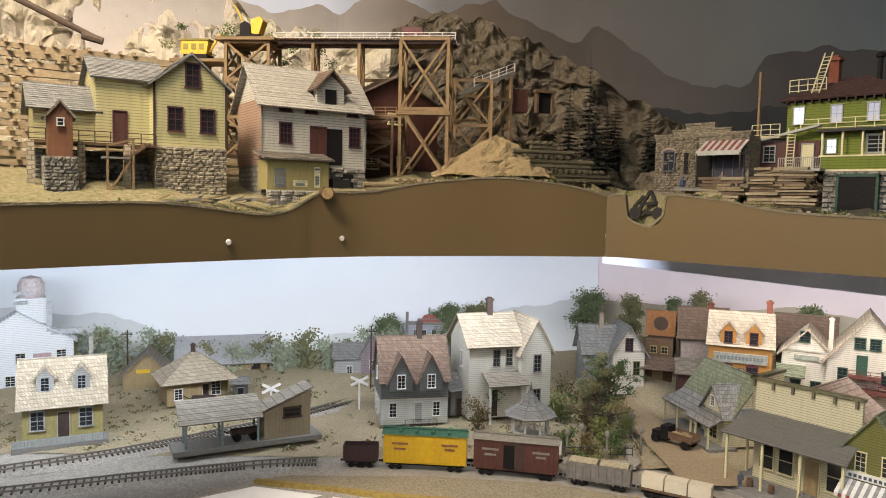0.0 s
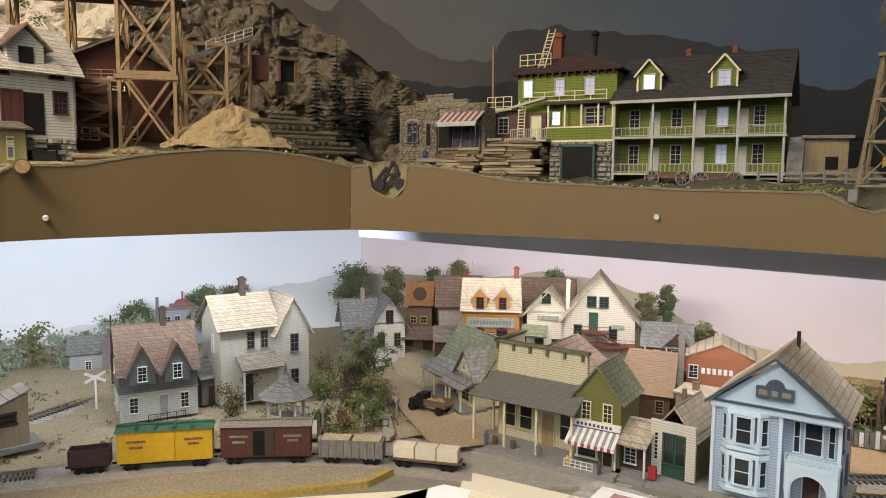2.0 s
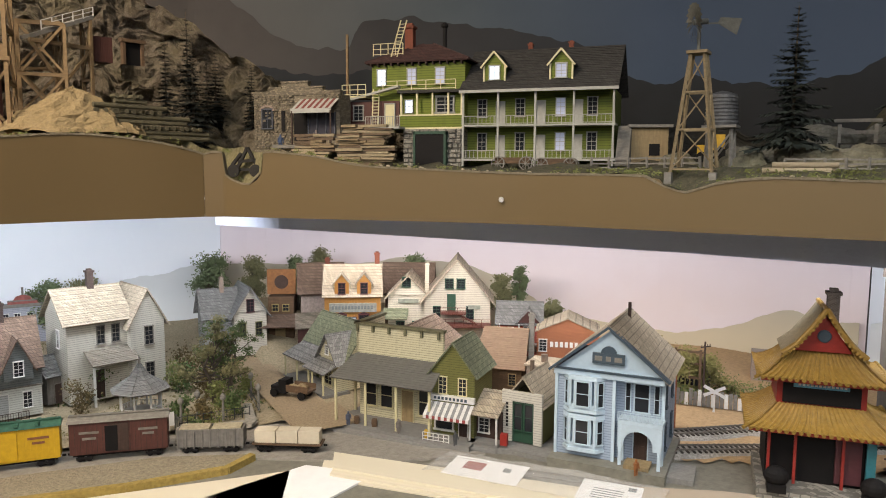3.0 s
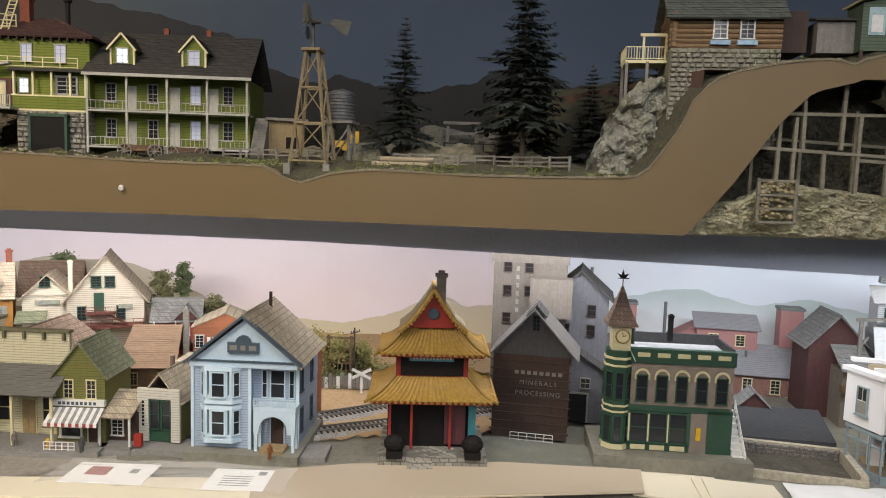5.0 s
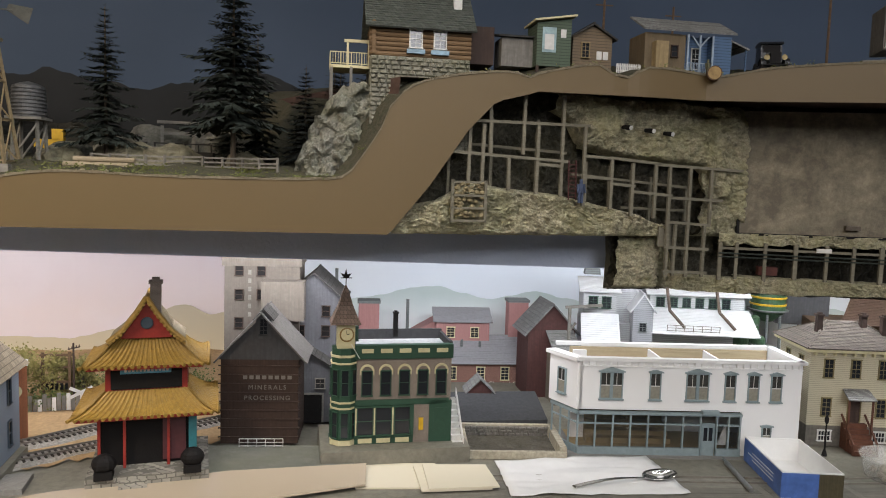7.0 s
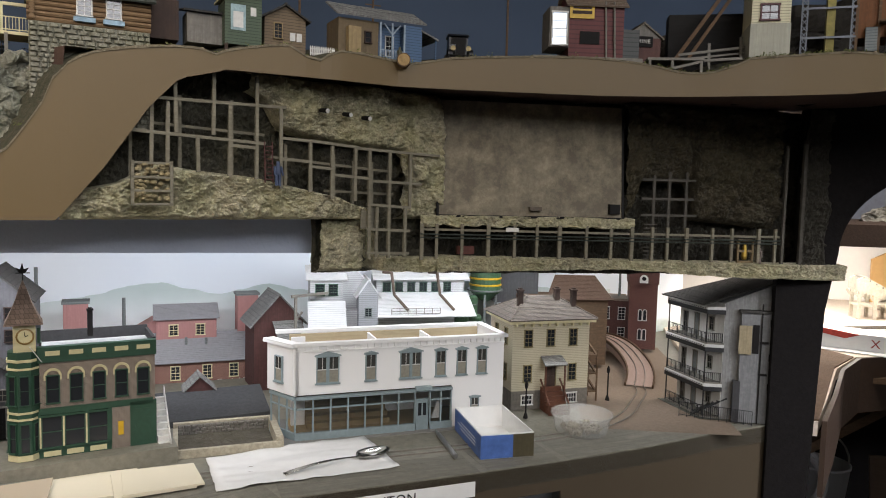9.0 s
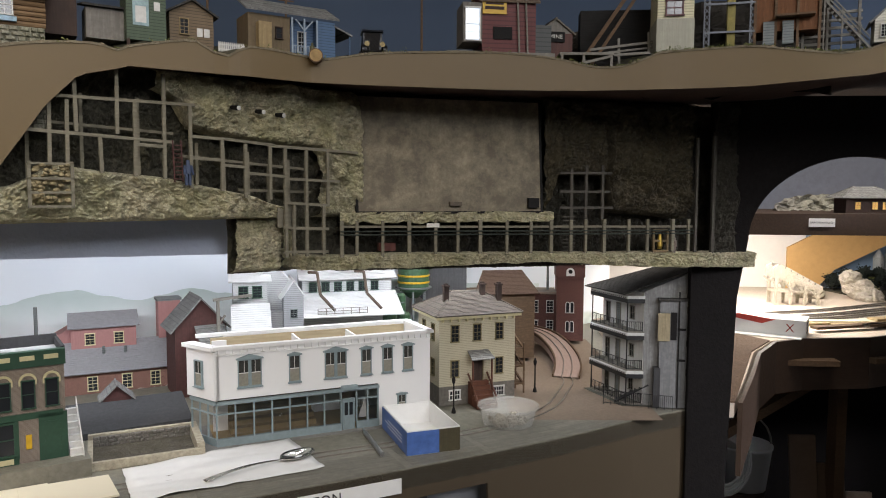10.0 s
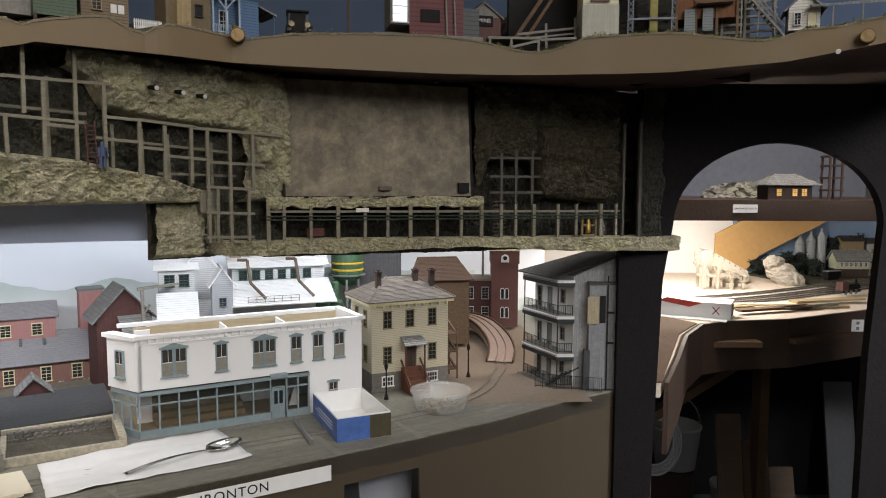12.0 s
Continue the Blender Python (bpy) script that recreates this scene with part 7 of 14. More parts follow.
def yellow_mine_house():
    t = thing("yellow_mine_house", "pale yellow clapboard house on a rough stone foundation", "house", frame_at(-0.476, 1.144, 1.594, 32))
    w, d = 0.107, 0.14
    body(t, 0, w, 0, d, 0, 0.096, YELLOWCLAP)
    gable(t, 0, w, 0, d, 0.095, 0.044, "y", 0.008, GREYSHINGLE, 9, walls=YELLOWCLAP)
    body(t, -0.075, 0.0, 0.035, d, 0, 0.1, YELLOWCLAP, "side_wing")
    gable(t, -0.075, 0.02, 0.035, d + 0.02, 0.1, 0.034, "x", 0.008, GREYSHINGLE, 8, walls=YELLOWCLAP, name="wing_roof")
    body(t, -0.155, -0.075, 0.045, d, 0, 0.052, YELLOWCLAP, "low_wing")
    gable(t, -0.155, -0.075, 0.045, d, 0.052, 0.034, "x", 0.01, GREYSHINGLE, 8, walls=YELLOWCLAP, name="low_roof")
    corner_boards(t, 0, w, 0, d, 0, 0.096, DARKWOOD, 0.003)
    for x in (0.03, 0.078):
        window(t, x, 0, 0.024, 0.019, 0.034, 0, MAROON)
    window(t, 0.056, 0, 0.092, 0.019, 0.034, 0, MAROON)
    door(t, -0.042, 0.035, 0, 0.018, 0.05, 0, MAROON, REDBROWN)
    window(t, -0.125, 0.045, 0.016, 0.02, 0.03, 0, MAROON)
    bm = bmesh.new()
    stones(bm, 0.0, w, -0.003, -0.085, 0.0, 14, 0.006, 2)
    box(bm, 0.002, w, 0.0, d, -0.085, -0.0005)
    SANDSTONE = mat("pale_sandstone_blocks", (0.54, 0.47, 0.34), 0.9, "stone", 1.3, 0.6, 0.6)
    part("stone_foundation", bm, SANDSTONE, t)
    bm = bmesh.new()
    stones(bm, -0.155, 0.0, 0.05, -0.08, -0.01, 10, 0.007, 5)
    part("back_foundation", bm, STONE, t)
    body(t, -0.165, 0.0, -0.012, 0.05, -0.005, -0.001, BROWNWOOD, "porch_deck")
    railing(t, (-0.165, -0.01, -0.001), (0.0, -0.01, -0.001), 0.016, 8, DARKWOOD, balusters=False)
    posts(t, [(-0.163, -0.008, -0.082), (-0.1, -0.008, -0.082), (-0.04, -0.008, -0.082)], 0.08, 0.009, SANDSTONE, "pier")
    bm = bmesh.new()
    for i in range(4):
        box(bm, -0.045 + i * 0.008, -0.036 + i * 0.008, -0.034, -0.014, -0.022 + i * 0.006, -0.018 + i * 0.006)
    beam(bm, (-0.047, -0.034, -0.024), (-0.012, -0.034, 0.0), 0.003)
    part("stair", bm, BROWNWOOD, t)
    body(t, -0.075, -0.04, -0.036, -0.012, -0.024, -0.021, GREYWOOD, "landing")
    for a, b in (((-0.07, -0.034, -0.075), (-0.04, -0.034, -0.026)), ((-0.07, -0.034, -0.08), (-0.07, -0.034, -0.004)), ((-0.036, -0.034, -0.08), (-0.036, -0.034, 0.006)), ((-0.072, -0.034, -0.006), (-0.034, -0.034, 0.005))):
        bar("brace", t, TIMBER, a, b, 0.003)
    o = thing("outhouse", "narrow brown plank outhouse on a tapering stone pier", "outhouse", frame_at(-0.572, 1.055, 1.51, 32))
    bm = bmesh.new()
    stones(bm, -0.021, 0.021, -0.018, 0, 0.06, 13, 0.005, 8)
    box(bm, -0.021, 0.021, -0.017, 0.02, 0, 0.06)
    part("stone_pier", bm, STONE, o)
    body(o, -0.015, 0.015, -0.012, 0.016, 0.06, 0.115, mat("rust_brown_boards", (0.23, 0.1, 0.045), 0.8, "woodz", 1, 0.6))
    gable(o, -0.015, 0.015, -0.012, 0.016, 0.115, 0.018, "y", 0.004, SHINGLE, 4, walls=MATS["rust_brown_boards"])
    window(o, 0, -0.012, 0.102, 0.007, 0.009, 0, WHITE, mull=(0, 0))


def grey_mill_house():
    t = thing("grey_mill_house", "weathered pale grey mill house with big shingle roof and dormer", "house", frame_at(-0.336, 1.232, 1.572, 32))
    w, d = 0.187, 0.12
    body(t, 0, w, 0, d, 0.0, 0.108, GREYCLAP)
    body(t, -0.001, 0.0, 0, d, 0, 0.108, mat("dull_pink_boards", (0.38, 0.25, 0.18), 0.8, "siding", 1, 0.6), "end_wall")
    gable(t, 0, w, 0, d, 0.106, 0.062, "x", 0.012, mat("pale_grey_shingles", (0.40, 0.375, 0.33), 0.9, "shingle", 1, 0.75, 0.4), 10, walls=GREYCLAP)
    bm = bmesh.new()
    prism(bm, [(0.095, 0.106), (0.145, 0.106), (0.145, 0.136), (0.12, 0.158), (0.095, 0.136)], -0.001, 0.05)
    part("dormer", bm, GREYCLAP, t)
    gable(t, 0.095, 0.145, -0.004, 0.055, 0.136, 0.026, "y", 0.008, BROWNSHINGLE, 4, "dormer_roof")
    # Black panel stands for the dark opening in the dormer gable.
    body(t, 0.11, 0.13, -0.003, -0.001, 0.108, 0.132, BLACK, "hoist_door")
    for x in (0.04, 0.166):
        window(t, x, 0, 0.038, 0.018, 0.032, 0, MAROON, mull=(2, 1))
    for x in (0.04, 0.085, 0.162):
        window(t, x, 0, 0.09, 0.018, 0.014, 0, MAROON, mull=(1, 0))
    door(t, 0.098, -0.001, 0.005, 0.026, 0.062, 0, MAROON, REDBROWN)
    body(t, 0.113, 0.142, -0.0015, 0.0, 0.005, 0.066, BLACK, "doorway")
    corner_boards(t, 0, w, 0, d, 0, 0.106, GREYWOOD, 0.003)
    bm = bmesh.new()
    stones(bm, 0.125, w, -0.002, -0.05, 0.0, 6, 0.008, 11)
    box(bm, 0.0, w, 0.004, d, -0.05, 0.0)
    part("stone_foundation", bm, STONE, t)
    # Black panel stands for the dark opening in the stone base.
    body(t, 0.14, 0.162, -0.006, 0.0, -0.05, -0.01, BLACK, "arched_door")
    s = thing("poster_shed", "yellow-tan plank shed with old posters and a flat roof", "shed", frame_at(-0.318, 1.192, 1.522, 32))
    body(s, 0, 0.105, 0, 0.045, 0.01, 0.058, YELWOOD)
    bm = bmesh.new()
    slope(bm, (-0.008, -0.008, 0.058), (0.112, -0.008, 0.058), (0.112, 0.05, 0.072), (-0.008, 0.05, 0.072), 5)
    part("roof", bm, SHINGLE, s)
    bm = bmesh.new()
    stones(bm, 0.0, 0.105, -0.001, -0.018, 0.01, 3, 0.006, 3)
    part("stone_foundation", bm, STONE, s)
    for x, z, w2, h2, c in ((0.021, 0.014, 0.019, 0.030, GREYWOOD), (0.055, 0.016, 0.024, 0.010, CREAM), (0.084, 0.015, 0.010, 0.034, CREAM)):
        bm = bmesh.new()
        box(bm, x - w2 / 2, x + w2 / 2, -0.001, 0, z, z + h2)
        p = part("poster", bm, c, s)
        bm = bmesh.new()
        box(bm, x - w2 * 0.36, x + w2 * 0.3, -0.0014, -0.001, z + h2 * 0.12, z + h2 * 0.55)
        box(bm, x - w2 * 0.4, x + w2 * 0.4, -0.0014, -0.001, z + h2 * 0.82, z + h2 * 0.92)
        part("print", bm, DARKGREY, p)
    c = thing("ore_cart", "small dark rusty ore cart", "cart", frame_at(-0.215, 1.275, 1.53, 32))
    body(c, -0.016, 0.016, -0.009, 0.009, 0.006, 0.022, mat("dark_rusty_iron", (0.03, 0.025, 0.022), 0.7, "grain"), "tub")
    for x in (-0.01, 0.01):
        rod("wheel", c, MATS["dark_rusty_iron"], (x, -0.01, 0.005), (x, 0.01, 0.005), 0.005, 0.005, 12)


def bent(parent, x, y0, y1, z0, z1, n, material=TIMBER, w=0.006):
    """One bent of a trestle: two legs and crossed braces in n bays."""
    for y in (y0, y1):
        bar("leg", parent, material, (x, y, z0), (x, y, z1), w)
    h = (z1 - z0) / n
    for i in range(n):
        for p, q, k in (((x, y0, z0 + i * h), (x, y1, z0 + (i + 1) * h), 0.6), ((x, y1, z0 + i * h), (x, y0, z0 + (i + 1) * h), 0.6), ((x, y0, z0 + (i + 1) * h), (x, y1, z0 + (i + 1) * h), 1.0)):
            bar("brace", parent, material, p, q, w * k)


def side_bracing(parent, x0, x1, y, z0, z1, n, material=TIMBER, w=0.0045):
    h = (z1 - z0) / n
    for i in range(n):
        for p, q, k in (((x0, y, z0 + i * h), (x1, y, z0 + (i + 1) * h), 1.0), ((x1, y, z0 + i * h), (x0, y, z0 + (i + 1) * h), 1.0), ((x0, y, z0 + (i + 1) * h), (x1, y, z0 + (i + 1) * h), 1.4)):
            bar("brace", parent, material, p, q, w * k)


def trestle():
    t = thing("ore_trestle", "tall tan timber trestle with a railed track deck", "trestle", frame_at(-0.032, 1.392, 1.56, -6))
    top = 0.256
    for x in (0.0, -0.088):
        bent(t, x, 0.0, 0.075, 0.0, top, 3)
    for y in (0.0, 0.075):
        side_bracing(t, -0.088, 0.0, y, 0.0, top, 2)
    for x in (-0.348, -0.432):
        bent(t, x, 0.03, 0.10, 0.04, top, 4)
    for y in (0.03, 0.10):
        side_bracing(t, -0.432, -0.348, y, 0.04, top, 3)
    for x in (-0.175, -0.265):
        bent(t, x, 0.045, 0.085, 0.06, top, 2)
    bm = bmesh.new()
    for y in (0.045, 0.085):
        beam(bm, (-0.36, y, top + 0.003), (0.01, y, top + 0.003), 0.005, 0.007)
    part("stringer", bm, DARKWOOD, t)
    bm = bmesh.new()
    for i in range(56):
        x = -0.38 + i * 0.007
        box(bm, x - 0.002, x + 0.002, 0.035, 0.095, top + 0.006, top + 0.009)
    tagged(part("tie", bm, BROWNWOOD, t), kind="stuff")
    for y in (0.055, 0.075):
        bar("rail", t, RAIL, (-0.38, y, top + 0.0105), (0.01, y, top + 0.0105), 0.0014, 0.003)
    railing(t, (-0.34, 0.036, top + 0.008), (0.01, 0.036, top + 0.008), 0.011, 14, WHITE, balusters=False)
    body(t, -0.45, -0.335, 0.02, 0.11, top + 0.002, top + 0.008, TIMBER, "tower_deck")
    body(t, -0.56, -0.44, 0.06, 0.12, top - 0.032, top - 0.026, TIMBER, "loading_deck")
    for x in (-0.55, -0.5):
        bent(t, x, 0.065, 0.115, 0.16, top - 0.032, 1)
    body(t, -0.095, 0.006, -0.006, 0.002, 0.117, 0.124, TIMBER, "gallery")
    body(t, -0.24, -0.09, 0.0, 0.05, 0.112, 0.117, TIMBER, "gallery_deck")
    railing(t, (-0.24, 0.002, 0.117), (-0.095, 0.002, 0.117), 0.014, 7, TIMBER, balusters=False)
    for k, (x0, x1, y, z0, z1) in enumerate(((-0.25, -0.1, 0.13, 0.03, 0.2), (-0.34, -0.25, 0.12, 0.05, 0.21), (0.01, 0.08, 0.06, 0.02, 0.19), (-0.2, -0.1, -0.012, 0.02, 0.11), (0.0, 0.07, 0.11, 0.04, 0.2))):
        side_bracing(t, x0, x1, y, z0, z1, 2, BROWNWOOD if k % 2 else TIMBER, 0.004)
        for x in (x0, x1):
            bar("post", t, BROWNWOOD if k % 2 else TIMBER, (x, y, z0 - 0.03), (x, y, z1), 0.005)
    for i in range(5):
        body(t, -0.24 + i * 0.012, -0.11, 0.006 + i * 0.004, 0.012 + i * 0.004, 0.02 + i * 0.017, 0.026 + i * 0.017, BROWNWOOD, "plank")
    c = thing("ore_car", "red ore car standing on the trestle", "mine car", frame_at(-0.032, 1.392, 1.56 + top + 0.012, -6) @ pose(-0.075, 0.065, 0))
    body(c, -0.02, 0.02, -0.011, 0.011, 0.006, 0.022, mat("dark_red_iron", (0.12, 0.03, 0.03), 0.6, "grain"), "tub")
    for x in (-0.012, 0.012):
        rod("wheel", c, BLACK, (x, -0.012, 0.004), (x, 0.012, 0.004), 0.004, 0.004, 10)
    h = thing("shaft_house", "dark red-brown mine shed behind the trestle", "shed", frame_at(-0.19, 1.40, 1.55, 30))
    body(h, 0.0, 0.2, 0.06, 0.16, 0.0, 0.16, REDBROWN)
    gable(h, 0.0, 0.2, 0.06, 0.16, 0.16, 0.05, "y", 0.012, RUST, 6, walls=REDBROWN)
    for x, z in ((0.05, 0.03), (0.1, 0.12), (0.12, 0.035)):
        window(h, x, 0.06, z, 0.026, 0.018, 0, CREAMTRIM)
    body(h, -0.16, 0.0, 0.08, 0.16, 0.02, 0.1, REDBROWN, "annex")
    bm = bmesh.new()
    slope(bm, (-0.17, 0.04, 0.1), (0.01, 0.04, 0.1), (0.01, 0.16, 0.14), (-0.17, 0.16, 0.14), 6)
    part("annex_roof", bm, RUST, h)
    b = thing("ore_bridge", "short timber bridge with a white railing", "bridge", frame_at(0.01, 1.42, 1.56, 30))
    bar("deck", b, GREYWOOD, (0.0, 0.03, 0.165), (0.115, 0.03, 0.215), 0.03, 0.006)
    railing(b, (0.02, 0.015, 0.178), (0.115, 0.015, 0.217), 0.016, 5, WHITE, balusters=False)
    for x, z in ((0.06, 0.185), (0.11, 0.21)):
        bent(b, x, 0.018, 0.045, 0.0, z, 2, TIMBER, 0.005)
    side_bracing(b, 0.0, 0.11, 0.018, 0.02, 0.16, 1)
    s = thing("tunnel_portal", "timbered tunnel mouth beside a small shed", "mine portal", frame_at(0.10, 1.50, 1.70, 20))
    body(s, 0, 0.035, 0, 0.03, 0, 0.045, REDBROWN, "shed")
    bm = bmesh.new()
    box(bm, 0.05, 0.055, -0.01, 0.0, 0, 0.04)
    box(bm, 0.085, 0.09, -0.01, 0.0, 0, 0.04)
    box(bm, 0.047, 0.093, -0.012, 0.0, 0.04, 0.046)
    part("frame", bm, BROWNWOOD, s)
    body(s, 0.055, 0.085, -0.004, 0.0, 0, 0.04, BLACK, "opening")


def excavator(x, y, z, rz, raised):
    t = thing("steam_shovel", "yellow toy steam shovel with a raised skip" if raised else "boxy yellow toy steam shovel on black tracks", "excavator", pose(x, y, z, 0, 0, rz))
    for yy in (-0.012, 0.012):
        body(t, -0.024, 0.024, yy - 0.004, yy + 0.004, 0, 0.009, BLACK, "track")
    bm = bmesh.new()
    if raised:
        prism(bm, [(-0.018, 0.01), (0.004, 0.01), (0.004, 0.03), (-0.008, 0.036), (-0.018, 0.03)], -0.012, 0.012)
        part("cab", bm, BLACK, t)
        bm = bmesh.new()
        prism(bm, [(0.006, 0.012), (0.021, 0.010), (0.030, 0.036), (0.022, 0.044), (0.004, 0.038)], -0.011, 0.011)
        part("skip", bm, YELPAINT, t)
        bm = bmesh.new()
        beam(bm, (-0.012, 0, 0.03), (-0.034, 0, 0.07), 0.0025)
    else:
        prism(bm, [(-0.03, 0.01), (0.022, 0.01), (0.026, 0.034), (0.01, 0.039), (-0.03, 0.037)], -0.013, 0.013)
        part("house", bm, YELPAINT, t)
        body(t, -0.033, 0.028, -0.015, 0.015, 0.036, 0.0395, mat("dull_mustard_paint", (0.30, 0.25, 0.05), 0.6, "grain"), "roof")
        bm = bmesh.new()
        for xx in (-0.02, -0.004, 0.012):
            box(bm, xx - 0.005, xx + 0.005, -0.0136, -0.013, 0.018, 0.03)
        part("side_panel", bm, MATS["dull_mustard_paint"], t)
        bm = bmesh.new()
        beam(bm, (0.024, 0, 0.016), (0.046, 0, 0.052), 0.004)
    part("boom", bm, YELPAINT, t)


def hillside_cribbing():
    rnd = random.Random(4)
    PT = mat("pale_weathered_timber", (0.50, 0.39, 0.24), 0.85, "wood", 1, 0.45)
    t = thing("timber_cribbing", "stacked weathered timbers terracing the hillside", "cribbing", frame_at(-0.78, 1.20, 1.53, 32))
    for r in range(15):
        last = 6 - max(0, r - 11) // 2
        for k in range(-3 + max(0, r - 9) // 2, last):
            bm = bmesh.new()
            x0 = k * 0.072 + rnd.uniform(-0.014, 0.014)
            z, y = 0.022 + r * 0.0164 + rnd.uniform(-0.0012, 0.0012), 0.028 + r * 0.0105 + rnd.uniform(0, 0.003)
            beam(bm, (x0, y, z), (x0 + 0.084, y + 0.002, z + rnd.uniform(-0.003, 0.003)), 0.012, 0.0122 if k > 0 and r % 3 else 0.009)
            part("timber", bm, PT, t)
        for k in range(-8 + max(0, r - 9), 4 if r < 12 else 11):
            x = k * 0.027 + 0.008 * (r % 2) + rnd.uniform(-0.003, 0.003)
            y, z = 0.016 + r * 0.0105, 0.030 + r * 0.0164
            sub("cross_timber", shared(("cross_timber",), lambda bm: box(bm, -0.003, 0.003, 0, 0.034, -0.0032, 0.0032), PT), t, pose(x, y, z, 0, 0, rnd.uniform(-6, 6)))
    bm = bmesh.new()
    for a, b, w in (((-0.15, 0.30, 0.42), (0.12, 0.26, 0.30), 0.012), ((0.10, 0.262, 0.302), (0.135, 0.25, 0.292), 0.015)):
        tube(bm, a, b, w * 0.6, w * 0.5, 8)
    solid("flume_pipe", "dark rusty pipe lying down the pale cliff", "pipe", bm, mat("brown_rusty_duct", (0.12, 0.08, 0.055), 0.7, "grain"), frame_at(-0.70, 1.24, 1.53, 32))
    sh = random.Random(15)
    for i in range(16):
        bm = bmesh.new()
        clump_leaves(bm, (0, 0, 0.006), sh.uniform(0.009, 0.016), 90, 0.0024, sh)
        f = i / 15
        solid("hill_shrub", "small dark green shrub on the pale cliff", "shrub", bm, LEAF if i % 3 else LEAFLIGHT, pose(-0.60 + 0.36 * f + sh.uniform(-0.02, 0.02), 1.555 + 0.05 * f + sh.uniform(-0.03, 0.03), 1.826 + 0.03 * math.sin(i * 1.7)), "hill shrubs")


def log_crib(x, y, z, rz, steps, label, material):
    t = thing("log_retaining_wall", label, "retaining wall", pose(x, y, z, 0, 0, rz), "log retaining walls")
    rnd = random.Random(len(steps) + int(rz))
    x0 = 0
    for n, w in steps:
        for r in range(n):
            zz = 0.004 + r * 0.0085
            if r % 3 == 2:
                for k in range(int(w / 0.014) + 1):
                    sub("log_end", shared(("log_end", material.name), lambda bm: tube(bm, (0, -0.009, 0), (0, 0.012, 0), 0.0038, 0.0038, 7), material), t, pose(x0 + k * 0.014 + rnd.uniform(-0.002, 0.002), 0, zz))
            else:
                rod("log", t, material, (x0 - rnd.uniform(0, 0.008), -0.003, zz), (x0 + w + rnd.uniform(0, 0.008), -0.003, zz), 0.0044, 0.0040, 7)
        x0 += w


def sand_pile():
    bm = bmesh.new()
    n, rings = 48, 18
    prev = None
    for j in range(rings):
        f = j / (rings - 1)
        ring = []
        for i in range(n):
            a = 6.28319 * i / n
            r = 0.10 * (1 - f) ** 0.8 * (1 + 0.26 * noise.noise(Vector((math.cos(a) * 2, math.sin(a) * 2, f * 3))) + 0.12 * noise.noise(Vector((math.cos(a) * 7, math.sin(a) * 7, f * 9))))
            ring.append(bm.verts.new((r * math.cos(a) * 1.15, r * math.sin(a) * 0.7, 0.075 * f + 0.007 * noise.noise(Vector((a * 3, f * 9, 1))))))
        if prev:
            for i in range(n):
                bm.faces.new((prev[i], prev[(i + 1) % n], ring[(i + 1) % n], ring[i]))
        prev = ring
    bm.faces.new(prev)
    solid("sand_heap", "heap of orange-tan mine tailings", "sand pile", bm, mat("orange_tan_tailings", (0.33, 0.245, 0.125), 0.95, "grain", 1.5, 0.55, 0.9), pose(0.062, 1.40, 1.566))


HOTELTRIM = mat("dull_white_trim", (0.42, 0.42, 0.38), 0.7, "grain", 1, 0.7, 0.1)


